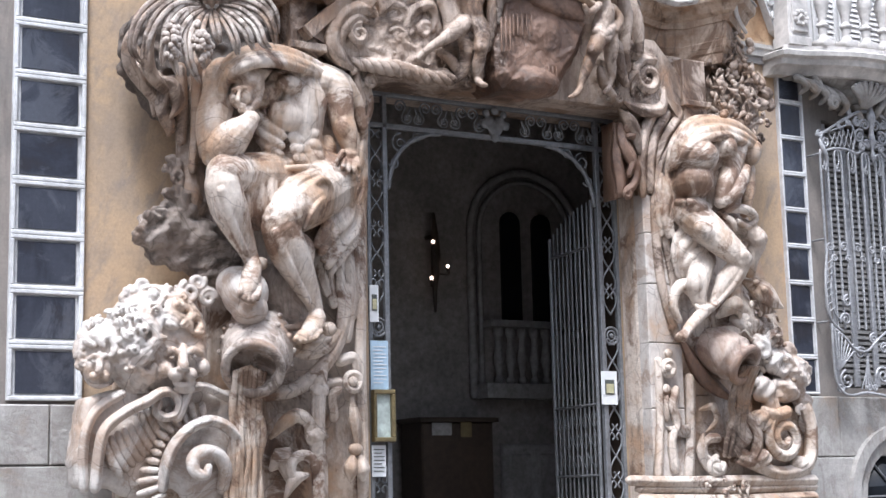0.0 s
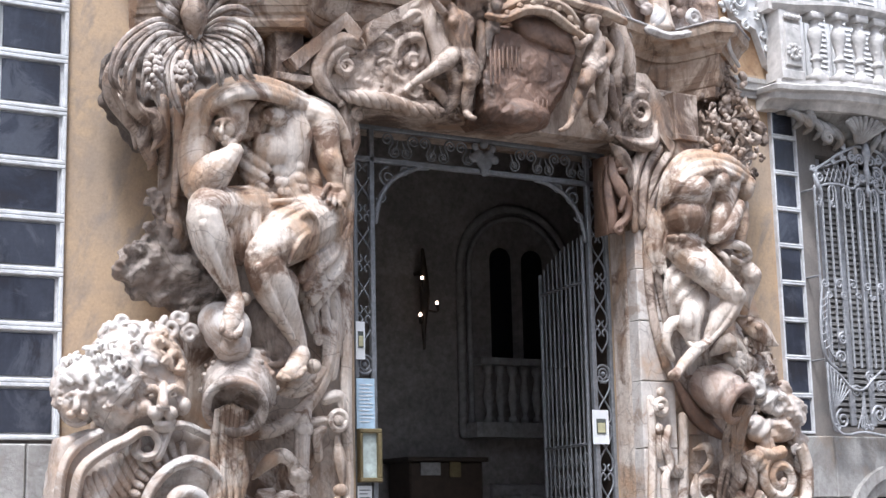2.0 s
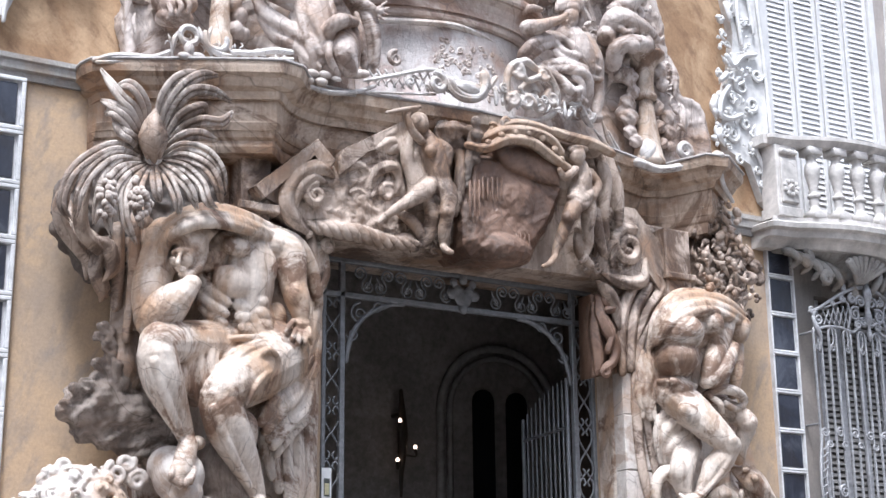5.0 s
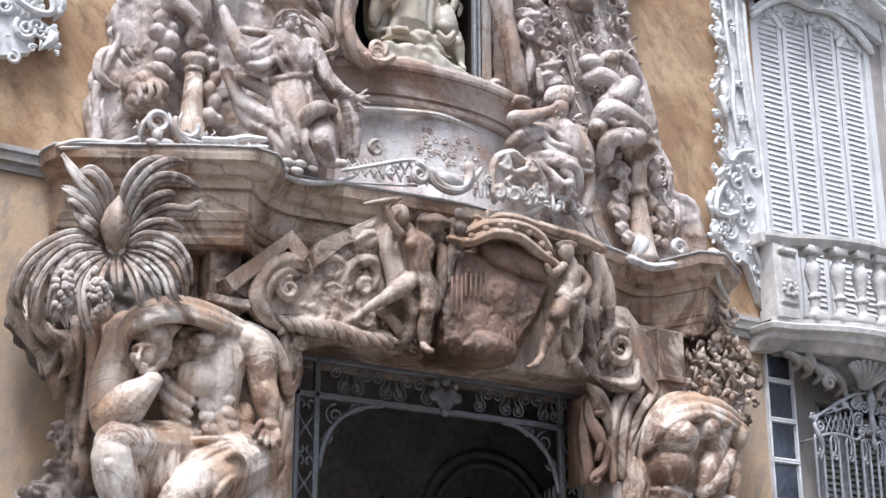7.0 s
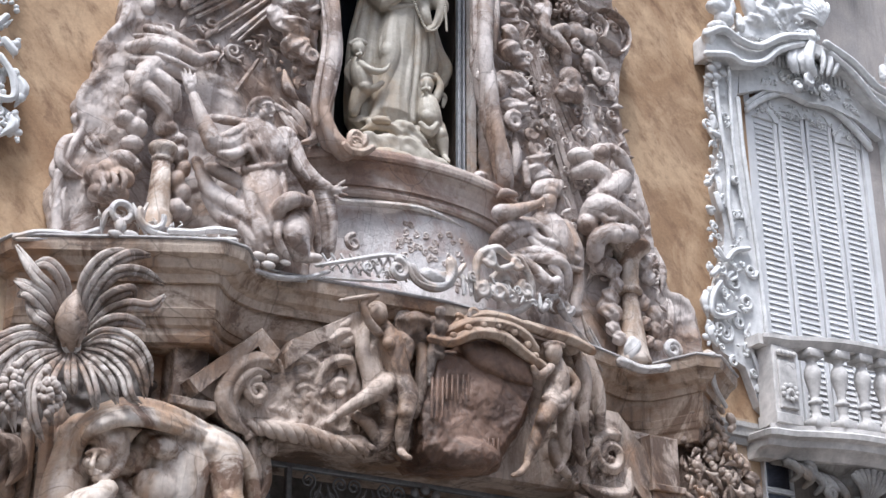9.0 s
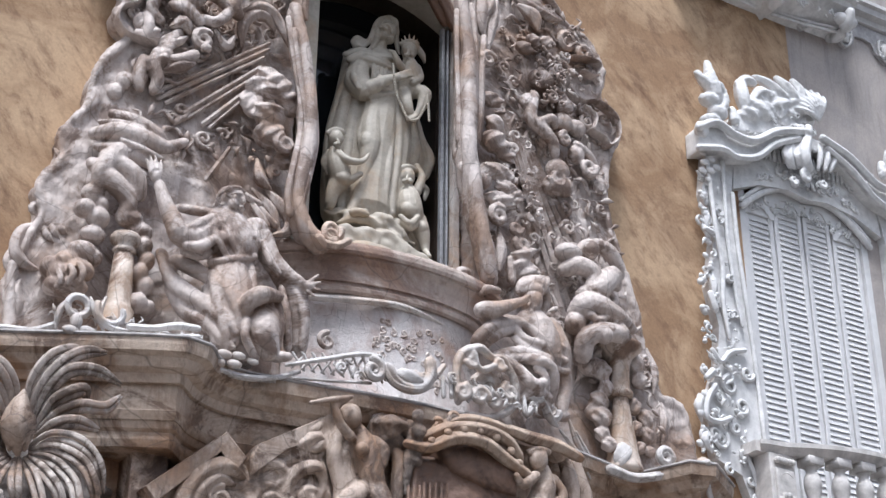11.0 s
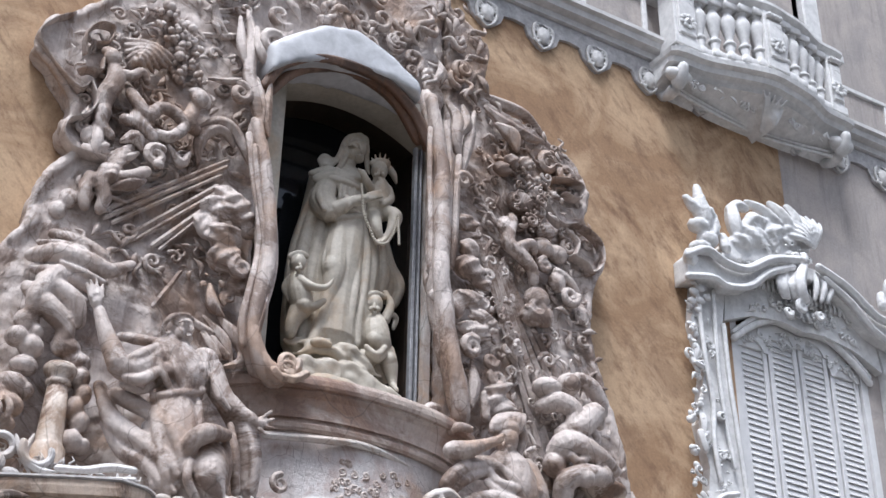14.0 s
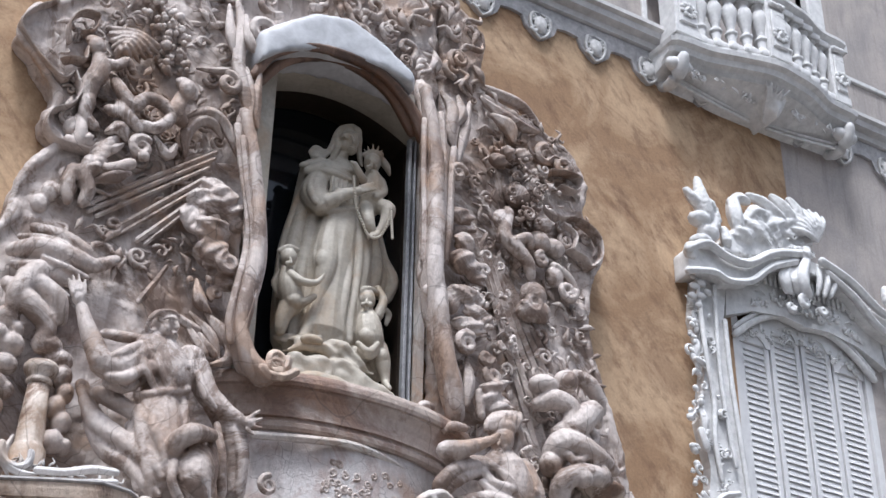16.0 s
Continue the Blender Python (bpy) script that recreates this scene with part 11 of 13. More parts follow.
for rows in (
    [(-1.731, -0.3, 9.594, 0.019), (-2.639, -0.24, 8.838, 0.023)],
    [(-1.735, -0.3, 9.533, 0.017), (-2.607, -0.24, 8.795, 0.021)],
    [(-1.775, -0.3, 9.437, 0.015), (-2.542, -0.24, 8.772, 0.018)],
    [(-1.794, -0.3, 9.334, 0.019), (-2.386, -0.24, 8.727, 0.023)],
    [(-1.823, -0.3, 9.239, 0.015), (-2.346, -0.24, 8.695, 0.018)],
    [(-1.883, -0.3, 9.087, 0.018), (-2.219, -0.24, 8.683, 0.023)],
    [(-1.895, -0.3, 9.015, 0.013), (-2.163, -0.24, 8.667, 0.016)],
    [(-2.006, -0.3, 8.49, 0.018), (-2.153, -0.24, 8.193, 0.023)],
    [(-2.035, -0.3, 8.422, 0.012), (-2.113, -0.24, 8.229, 0.016)],
):
    tagged(solid("carved_ray", Carve().tube(rows, 5), GREYED, smooth=False), "straight carved marble sunray", "ray", "rays of the relief")
for k in range(6):
    solid_ray = Carve().tube([(0.62 + 0.05 * k, -0.27, 9.62 - 0.03 * k, 0.026), (1.30 + 0.07 * k, -0.20, 7.75 + 0.1 * k, 0.034)], 4)
    tagged(solid("carved_ray", solid_ray, GREYED, smooth=False), "straight carved marble sunray", "ray", "rays of the relief")
# ---- trunks framing the niche ----
trk = thing("niche_pillar", "carved tree trunk framing the statue niche", "carving", "trunks of the niche")
c = Carve(True, 1.0)
c.tube([(-1.56, -0.38, 9.91, 0.067), (-1.49, -0.4, 9.55, 0.071), (-1.43, -0.42, 9.19, 0.074), (-1.4, -0.44, 8.77, 0.085), (-1.43, -0.46, 8.51, 0.092), (-1.48, -0.46, 8.25, 0.091), (-1.49, -0.46, 8.01, 0.078), (-1.41, -0.48, 7.84, 0.065), (-1.26, -0.52, 7.71, 0.053)])
c.tube([(-1.64, -0.46, 9.78, 0.031), (-1.58, -0.48, 9.41, 0.03), (-1.51, -0.5, 9.06, 0.03), (-1.5, -0.52, 8.7, 0.029), (-1.56, -0.56, 8.32, 0.033), (-1.59, -0.56, 8.08, 0.033), (-1.57, -0.56, 7.9, 0.028)])
c.tube([(-1.51, -0.46, 9.77, 0.027), (-1.44, -0.48, 9.36, 0.026), (-1.39, -0.5, 9, 0.026), (-1.37, -0.54, 8.63, 0.025), (-1.44, -0.58, 8.25, 0.029), (-1.48, -0.58, 7.96, 0.028), (-1.39, -0.58, 7.76, 0.028)])
c.tube([(-1.6, -0.5, 9.66, 0.026), (-1.54, -0.52, 9.25, 0.026), (-1.47, -0.54, 8.85, 0.025), (-1.47, -0.58, 8.49, 0.025), (-1.51, -0.6, 8.17, 0.025)])
c.braid([(-1.58, -0.42, 9.91), (-1.5, -0.44, 9.52), (-1.45, -0.46, 9.16), (-1.42, -0.48, 8.75), (-1.45, -0.5, 8.46), (-1.5, -0.5, 8.22), (-1.5, -0.5, 7.98), (-1.42, -0.52, 7.8), (-1.3, -0.54, 7.72)], 0.10, 4, 1.6)
c.scroll((-1.25, -0.62, 7.76), 0.089, 0.016, 1.7, 200, 0.036, 0.024, 1)
c.scroll((-1.23, -0.58, 7.78), 0.053, 0.012, 1, 200, 0.037, 0.024, 1)
solid("trunk", c, GREYED, trk)
c = Carve(True)
c.tube([(-1.71, -0.34, 11.1, 0.042), (-1.65, -0.36, 10.81, 0.046), (-1.66, -0.38, 10.44, 0.046), (-1.57, -0.4, 10.12, 0.05), (-1.48, -0.4, 9.88, 0.04)])
c.tube([(-1.77, -0.34, 11.01, 0.037), (-1.74, -0.36, 10.71, 0.041), (-1.68, -0.38, 10.49, 0.037)])
c.tube([(-1.48, -0.42, 10.37, 0.041), (-1.5, -0.42, 10.08, 0.041), (-1.46, -0.42, 9.87, 0.036)])
c.tube([(-1.59, -0.4, 10.4, 0.036), (-1.53, -0.42, 10.12, 0.036), (-1.53, -0.42, 9.9, 0.031)])
c.scroll((-1.73, -0.42, 10.18), 0.09, 0.027, 1.3, 90, 0.04, 0.027, -1)
c.scroll((-1.5, -0.46, 10.78), 0.093, 0.093, 1, 0, 0.037, 0.037, 1)
c.tube([(-1.64, -0.4, 10.91, 0.047), (-1.6, -0.42, 10.67, 0.046), (-1.5, -0.44, 10.53, 0.041)])
solid("leafy_head", c, GREYED, trk)
trk = thing("niche_pillar", "carved tree trunk framing the statue niche", "carving", "trunks of the niche")
c = Carve(True, 1.0)
c.tube([(0.02, -0.34, 10.93, 0.059), (0.07, -0.36, 10.63, 0.083), (0.12, -0.38, 10.22, 0.096), (0.12, -0.4, 9.8, 0.104), (0.13, -0.4, 9.41, 0.102), (0.12, -0.4, 9.09, 0.092)])
c.tube([(0.13, -0.38, 9.1, 0.064), (0.15, -0.4, 8.83, 0.063), (0.18, -0.42, 8.57, 0.076), (0.23, -0.44, 8.33, 0.084), (0.3, -0.44, 8.1, 0.088), (0.35, -0.42, 7.88, 0.07)])
c.tube([(0.17, -0.44, 10.62, 0.034), (0.19, -0.46, 10.14, 0.033), (0.17, -0.48, 9.66, 0.033), (0.17, -0.46, 9.29, 0.032)])
c.tube([(0.01, -0.44, 10.5, 0.029), (0, -0.46, 10.01, 0.028), (0.02, -0.46, 9.57, 0.028), (0.03, -0.44, 9.14, 0.027)])
c.tube([(0.07, -0.48, 10.43, 0.029), (0.07, -0.5, 9.96, 0.028), (0.09, -0.5, 9.51, 0.028), (0.09, -0.48, 9.14, 0.027)])
c.tube([(0.31, -0.42, 10.33, 0.034), (0.27, -0.44, 9.95, 0.033), (0.26, -0.44, 9.55, 0.033), (0.24, -0.42, 9.22, 0.028)])
c.tube([(0.16, -0.5, 8.48, 0.027), (0.2, -0.52, 8.18, 0.026), (0.27, -0.5, 7.92, 0.026)])
c.braid([(0.02, -0.38, 10.84), (0.06, -0.4, 10.54), (0.11, -0.42, 10.13), (0.1, -0.44, 9.72), (0.1, -0.44, 9.33), (0.09, -0.44, 9.06), (0.14, -0.44, 8.78), (0.17, -0.46, 8.5), (0.23, -0.48, 8.21), (0.31, -0.46, 7.92)], 0.11, 4, 1.8)
solid("trunk", c, GREYED, trk)
c = Carve(True)
c.scroll((0.07, -0.46, 8.86), 0.045, 0.018, 1, 0, 0.027, 0.018, 1)
c.scroll((0.16, -0.46, 8.65), 0.04, 0.018, 1, 90, 0.027, 0.018, -1)
c.scroll((0.07, -0.46, 7.81), 0.077, 0.022, 1.4, 60, 0.034, 0.022, 1)
c.tube([(0.19, -0.4, 10.9, 0.045), (0.29, -0.42, 10.74, 0.049), (0.27, -0.42, 10.49, 0.049), (0.32, -0.42, 10.33, 0.039)])
c.tube([(0.36, -0.4, 10.91, 0.05), (0.38, -0.42, 10.72, 0.049), (0.31, -0.42, 10.56, 0.039)])
c.scroll((0.34, -0.44, 10.09), 0.077, 0.024, 1.3, 30, 0.038, 0.024, 1)
c.tube([(0.5, -0.36, 10.93, 0.045), (0.42, -0.4, 10.56, 0.044), (0.37, -0.4, 10.24, 0.039)])
solid("leafy_head", c, GREYED, trk)
# ---- left relief ornaments ----
c = Carve(True, 1.0)
c.ribbon([(-3.09, -0.2, 10.52), (-3.24, -0.24, 10.37), (-3.33, -0.22, 10.21), (-3.23, -0.2, 10.06), (-3.08, -0.22, 9.9), (-2.95, -0.24, 9.82), (-2.89, -0.26, 9.89)], 0.14)
c.ribbon([(-2.96, -0.26, 10.16), (-2.99, -0.3, 10.3), (-2.92, -0.32, 10.42), (-2.79, -0.3, 10.45), (-2.8, -0.28, 10.32), (-2.88, -0.26, 10.28)], 0.12)
c.ribbon([(-2.98, -0.26, 9.97), (-2.92, -0.3, 9.99), (-2.83, -0.28, 10.02), (-2.82, -0.26, 10.15)], 0.13)
c.ribbon([(-2.88, -0.26, 9.89), (-2.82, -0.28, 9.73), (-2.88, -0.28, 9.58), (-2.99, -0.26, 9.51), (-3.02, -0.24, 9.39), (-2.94, -0.24, 9.29), (-2.84, -0.26, 9.26), (-2.69, -0.28, 9.25)], 0.14)
c.knob((-2.82, -0.26, 9.44), (0.073, 0.054, 0.084))
c.knob((-2.74, -0.28, 9.35), (0.082, 0.054, 0.067))
tagged(solid("ribbon_band", c, GREYED), "looping carved ribbon at the relief edge", "carving", "ribbons of the relief")
c = Carve()
c.knob((-2.76, -0.32, 10.17), (0.071, 0.052, 0.074))
c.knob((-2.78, -0.3, 10.22), (0.075, 0.042, 0.052))
c.tube([(-2.74, -0.3, 10.1, 0.052), (-2.71, -0.32, 9.98, 0.078), (-2.76, -0.32, 9.82, 0.077), (-2.77, -0.3, 9.7, 0.064)])
c.tube([(-2.68, -0.34, 10.03, 0.039), (-2.6, -0.36, 10.03, 0.043), (-2.53, -0.36, 10.1, 0.035), (-2.47, -0.34, 10.04, 0.031)])
c.tube([(-2.76, -0.32, 9.66, 0.06), (-2.76, -0.3, 9.54, 0.051), (-2.68, -0.3, 9.47, 0.038)])
c.tube([(-2.58, -0.32, 9.9, 0.048), (-2.52, -0.36, 9.79, 0.056), (-2.44, -0.38, 9.7, 0.056), (-2.35, -0.38, 9.81, 0.052), (-2.23, -0.38, 9.81, 0.052), (-2.14, -0.38, 9.72, 0.048), (-2.24, -0.38, 9.58, 0.047), (-2.35, -0.36, 9.58, 0.039)])
c.tube([(-2.52, -0.34, 9.69, 0.051), (-2.47, -0.36, 9.61, 0.056), (-2.38, -0.36, 9.54, 0.047)])
c.knob((-2.57, -0.34, 9.63), (0.078, 0.041, 0.051))
c.knob((-2.5, -0.36, 9.65), (0.055, 0.041, 0.06))
c.knob((-2.06, -0.44, 9.97), (0.071, 0.061, 0.079))
c.knob((-2.08, -0.42, 10.03), (0.081, 0.042, 0.053))
c.knob((-1.99, -0.4, 9.99), (0.033, 0.025, 0.071))
c.tube([(-2.08, -0.38, 9.93, 0.053), (-2.11, -0.38, 9.79, 0.065), (-2.05, -0.36, 9.73, 0.052)])
c.tube([(-2.79, -0.26, 9.53, 0.042), (-2.77, -0.3, 9.39, 0.05), (-2.78, -0.28, 9.29, 0.046), (-2.84, -0.26, 9.32, 0.038)])
c.tube([(-2.59, -0.32, 9.11, 0.046), (-2.49, -0.36, 9.13, 0.054), (-2.39, -0.36, 9.21, 0.046)])
c.tube([(-2.67, -0.3, 9.16, 0.058), (-2.69, -0.3, 9.03, 0.058), (-2.65, -0.3, 8.92, 0.054), (-2.67, -0.28, 8.82, 0.041)])
c.tube([(-2.77, -0.26, 9.09, 0.046), (-2.8, -0.28, 8.93, 0.053), (-2.78, -0.28, 8.81, 0.041)])
c.knob((-2.7, -0.3, 9.06), (0.076, 0.05, 0.062))
c.knob((-2.78, -0.26, 8.92), (0.062, 0.046, 0.058))
c.knob((-2.89, -0.22, 8.87), (0.071, 0.053, 0.082))
c.knob((-2.95, -0.2, 8.76), (0.07, 0.052, 0.073))
for wx, wz, ax, az, n in ((-2.68, 10.44, 0.46, -0.06, 6), (-2.70, 9.28, 0.28, 0.26, 6)):
    for k in range(n):
        s = 1.0 - 0.11 * k
        c.tube([(wx + 0.02 * k, -0.24, wz - 0.055 * k, 0.022), (wx + ax * 0.5 * s, -0.32 - 0.01 * k, wz + az * 0.35 * s - 0.045 * k, 0.032), (wx + ax * s, -0.27, wz + az * s - 0.05 * k, 0.016)], 8)
tagged(solid("cherub_statue", c, GREYED, voxel=0.009, rough=0.005, size=0.04, folds=0.002, relax=2), "tumbling carved child forms on the relief", "statue", "figures beside the niche")
c = Carve(True)
c.tube([(-2.59, -0.32, 9.44, 0.051), (-2.5, -0.34, 9.49, 0.055), (-2.44, -0.34, 9.41, 0.042)])
c.tube([(-2.61, -0.3, 9.31, 0.029), (-2.53, -0.32, 9.31, 0.034), (-2.46, -0.34, 9.37, 0.03)])
c.scroll((-2.33, -0.36, 9.38), 0.085, 0.034, 1.2, 60, 0.038, 0.026, 1)
c.knob((-2.32, -0.42, 9.27), (0.046, 0.034, 0.042))
c.tube([(-2.39, -0.36, 9.13, 0.05), (-2.49, -0.34, 9.08, 0.054), (-2.64, -0.3, 9, 0.05)])
c.tube([(-2.23, -0.34, 9.52, 0.039), (-2.12, -0.34, 9.4, 0.039), (-2.06, -0.34, 9.52, 0.035)])
tagged(solid("wing_carving", c, GREYED), "carved wing and flower on the relief", "carving")
c = Carve(True)
c.tube([(-1.97, -0.3, 9.48, 0.039), (-1.99, -0.32, 9.67, 0.044), (-1.9, -0.34, 9.8, 0.044), (-1.79, -0.34, 9.82, 0.04), (-1.7, -0.32, 9.73, 0.035)])
c.tube([(-2.02, -0.34, 9.78, 0.035), (-1.85, -0.36, 9.89, 0.04), (-1.7, -0.36, 9.82, 0.04), (-1.58, -0.36, 9.59, 0.04)])
tagged(solid("shell_niche", c, GREYED), "small carved shell niche on the relief", "carving")
c = Carve(True)
c.knob((-1.75, -0.42, 8.82), (0.137, 0.088, 0.11))
c.knob((-1.8, -0.38, 9.08), (0.139, 0.082, 0.103))
c.knob((-1.67, -0.38, 9.15), (0.121, 0.09, 0.112))
c.knob((-1.59, -0.38, 9.07), (0.102, 0.069, 0.086))
c.knob((-1.85, -0.36, 8.92), (0.092, 0.068, 0.127))
c.knob((-1.7, -0.4, 8.65), (0.136, 0.101, 0.126))
c.knob((-1.58, -0.38, 8.5), (0.118, 0.087, 0.109))
c.knob((-1.73, -0.34, 9.25), (0.112, 0.062, 0.078))
c.knob((-1.53, -0.36, 8.98), (0.074, 0.055, 0.077))
c.knob((-1.91, -0.34, 8.96), (0.064, 0.048, 0.085))
c.scroll((-1.61, -0.48, 8.56), 0.084, 0.025, 1.4, 120, 0.038, 0.025, 1)
c.tube([(-1.88, -0.46, 8.85, 0.029), (-1.76, -0.5, 8.85, 0.029), (-1.64, -0.48, 8.88, 0.03)])
rocaille(c, [(-1.85, 8.3), (-1.5, 8.25), (-1.5, 8.75), (-1.85, 8.8)], 18, 0.05, -0.34, 51, "slb", 0.08)
tagged(solid("mask_carving", c, GREYED, voxel=0.010, rough=0.006, size=0.04, folds=0.002, relax=2), "carved turbaned mask with curls on the relief", "carving")
c = Carve(True)
c.tube([(-1.7, -0.36, 8.18, 0.041), (-1.59, -0.38, 8.07, 0.045), (-1.5, -0.4, 7.95, 0.041), (-1.52, -0.42, 7.82, 0.037), (-1.64, -0.42, 7.76, 0.032)])
c.tube([(-1.8, -0.34, 8.16, 0.033), (-1.65, -0.38, 8, 0.037), (-1.58, -0.4, 7.83, 0.032)])
c.tube([(-1.73, -0.36, 7.99, 0.029), (-1.62, -0.4, 7.86, 0.032)])
c.tube([(-1.79, -0.34, 8.03, 0.029), (-1.69, -0.4, 7.84, 0.032)])
c.tube([(-1.79, -0.36, 8.42, 0.042), (-1.76, -0.38, 8.25, 0.045), (-1.67, -0.38, 8.18, 0.037)])
c.tube([(-1.88, -0.32, 8.1, 0.033), (-1.75, -0.36, 8.03, 0.033)])
tagged(solid("sheaf_carving", c, GREYED), "carved sheaf of leaves by the niche", "carving")
c = Carve(True)
rgg = random.Random(52)
for k in range(120):
    q = rgg.uniform(0, 1)
    r = rgg.choice((0.022, 0.026, 0.03, 0.03, 0.042))
    c.knob((-2.36 + 0.24 * q + rgg.gauss(0, 0.075), -0.24 - rgg.uniform(0, 0.14), 10.85 - 0.60 * q + rgg.gauss(0, 0.06)), r, 8, 6)
c.tube([(-1.96, -0.2, 11.21, 0.042), (-1.92, -0.22, 10.97, 0.042), (-1.84, -0.24, 10.87, 0.042)])
c.tube([(-2.12, -0.2, 10.78, 0.028), (-1.83, -0.22, 10.86, 0.028), (-1.65, -0.24, 10.96, 0.028)])
c.tube([(-2.14, -0.18, 11.05, 0.023), (-1.85, -0.2, 11.14, 0.024), (-1.66, -0.22, 11.27, 0.024)])
c.tube([(-1.94, -0.24, 10.36, 0.027), (-1.76, -0.28, 10.38, 0.027), (-1.63, -0.3, 10.45, 0.028)])
tagged(solid("grape_carving", c, GREYED), "hanging carved bunch of grapes and fruit", "carving")
# ---- right relief ornaments ----
c = Carve(True)
c.tube([(0.64, -0.24, 11.28, 0.041), (0.88, -0.24, 11.25, 0.047), (1.13, -0.24, 11.22, 0.047), (1.36, -0.22, 11.07, 0.047)])
c.tube([(0.67, -0.28, 11.11, 0.046), (0.87, -0.3, 10.99, 0.051), (1.09, -0.3, 10.94, 0.046), (1.3, -0.26, 10.99, 0.036)])
c.tube([(0.77, -0.32, 10.93, 0.061), (0.91, -0.34, 10.85, 0.066), (0.95, -0.36, 10.7, 0.066)])
c.knob((0.88, -0.38, 10.53), (0.075, 0.056, 0.07))
c.knob((1.03, -0.38, 10.56), (0.076, 0.056, 0.07))
c.knob((0.8, -0.36, 10.43), (0.086, 0.056, 0.069))
rocaille(c, [(0.85, 10.0), (1.35, 9.85), (1.4, 10.45), (0.95, 10.6)], 48, 0.05, -0.3, 61, "bls", 0.1)
rocaille(c, [(0.75, 10.55), (1.3, 10.35), (1.75, 10.4), (1.6, 11.0), (0.85, 11.2)], 46, 0.065, -0.2, 62, "slr", 0.08)
tagged(solid("horn_carving", c, GREYED), "carved horn spilling grapes and leaves", "carving")
c = Carve(True, 1.0)
c.scroll((1.37, -0.24, 10.77), 0.103, 0.031, 1.3, 90, 0.041, 0.026, 1)
c.scroll((1.53, -0.28, 10.68), 0.082, 0.041, 1, 0, 0.036, 0.031, 1)
c.ribbon([(1.39, -0.28, 10.58), (1.55, -0.32, 10.59), (1.69, -0.3, 10.57), (1.65, -0.28, 10.45), (1.5, -0.27, 10.46)], 0.13)
c.ribbon([(1.32, -0.25, 10.38), (1.35, -0.27, 10.21), (1.46, -0.28, 10.11), (1.61, -0.3, 10.14), (1.74, -0.3, 10.12), (1.88, -0.28, 10.04), (1.9, -0.27, 9.85), (1.78, -0.27, 9.71), (1.72, -0.28, 9.78), (1.56, -0.28, 9.82)], 0.13)
c.ribbon([(1.51, -0.28, 10.06), (1.62, -0.3, 9.97), (1.59, -0.3, 9.83)], 0.11)
tagged(solid("ribbon_band", c, GREYED), "looping carved ribbon at the relief edge", "carving", "ribbons of the relief")
c = Carve()
c.tube([(0.91, -0.32, 9.95, 0.059), (0.86, -0.34, 9.7, 0.063), (0.96, -0.36, 9.61, 0.063), (1.08, -0.36, 9.5, 0.058), (1.12, -0.34, 9.38, 0.043)])
c.tube([(0.92, -0.38, 9.64, 0.043), (1.07, -0.38, 9.74, 0.044), (1.11, -0.36, 9.68, 0.039)])
c.knob((1.03, -0.28, 10.2), (0.14, 0.088, 0.109))
c.knob((0.85, -0.32, 9.87), (0.084, 0.062, 0.097))
c.knob((1.24, -0.3, 9.79), (0.106, 0.079, 0.098))
c.knob((1.41, -0.28, 9.79), (0.107, 0.071, 0.089))
c.knob((1.29, -0.28, 9.99), (0.097, 0.072, 0.09))
c.knob((1.17, -0.3, 9.25), (0.125, 0.092, 0.115))
c.knob((1.11, -0.3, 9.07), (0.113, 0.076, 0.095))
c.knob((1.4, -0.28, 9.5), (0.085, 0.063, 0.098))
c.knob((1.23, -0.3, 9.1), (0.103, 0.077, 0.105))
c.knob((1.56, -0.26, 9.39), (0.085, 0.063, 0.088))
c.knob((1.69, -0.24, 9.27), (0.074, 0.055, 0.088))
c.scroll((1.51, -0.32, 9.38), 0.088, 0.029, 1.3, 10, 0.039, 0.024, -1)
c.scroll((1.14, -0.34, 9.14), 0.095, 0.029, 1.3, 200, 0.043, 0.029, 1)
c.scroll((1.24, -0.34, 9.59), 0.068, 0.024, 1.2, 100, 0.034, 0.024, 1)
c.tube([(1.39, -0.3, 9.6, 0.039), (1.53, -0.3, 9.54, 0.039), (1.61, -0.28, 9.46, 0.034)])
tagged(solid("cherub_statue", c, GREYED, voxel=0.009, rough=0.005, size=0.04, folds=0.002, relax=2), "tumbling carved child forms on the relief", "statue", "figures beside the niche")
c = Carve(True)
c.knob((0.41, -0.38, 9.72), (0.123, 0.061, 0.076))
c.knob((0.43, -0.4, 9.27), (0.131, 0.09, 0.112))
c.knob((0.42, -0.42, 8.96), (0.139, 0.066, 0.083))
c.knob((0.53, -0.42, 8.83), (0.119, 0.051, 0.064))
c.knob((0.43, -0.4, 9.46), (0.091, 0.068, 0.094))
c.knob((0.54, -0.4, 9.17), (0.101, 0.052, 0.065))
c.knob((0.62, -0.4, 8.79), (0.089, 0.059, 0.074))
c.knob((0.47, -0.42, 8.69), (0.148, 0.058, 0.073))
c.knob((0.32, -0.4, 8.89), (0.069, 0.051, 0.137))
c.scroll((0.42, -0.46, 8.5), 0.09, 0.031, 1.4, 60, 0.04, 0.027, 1)
c.scroll((0.63, -0.42, 8.45), 0.063, 0.023, 1.2, 0, 0.032, 0.023, -1)
c.scroll((0.69, -0.42, 8.31), 0.072, 0.023, 1.2, 160, 0.032, 0.023, 1)
c.tube([(0.45, -0.42, 8.4, 0.04), (0.47, -0.42, 8.2, 0.045), (0.45, -0.42, 8, 0.049)])
c.tube([(0.59, -0.4, 8.2, 0.045), (0.71, -0.42, 8.22, 0.049), (0.84, -0.4, 8.31, 0.041)])
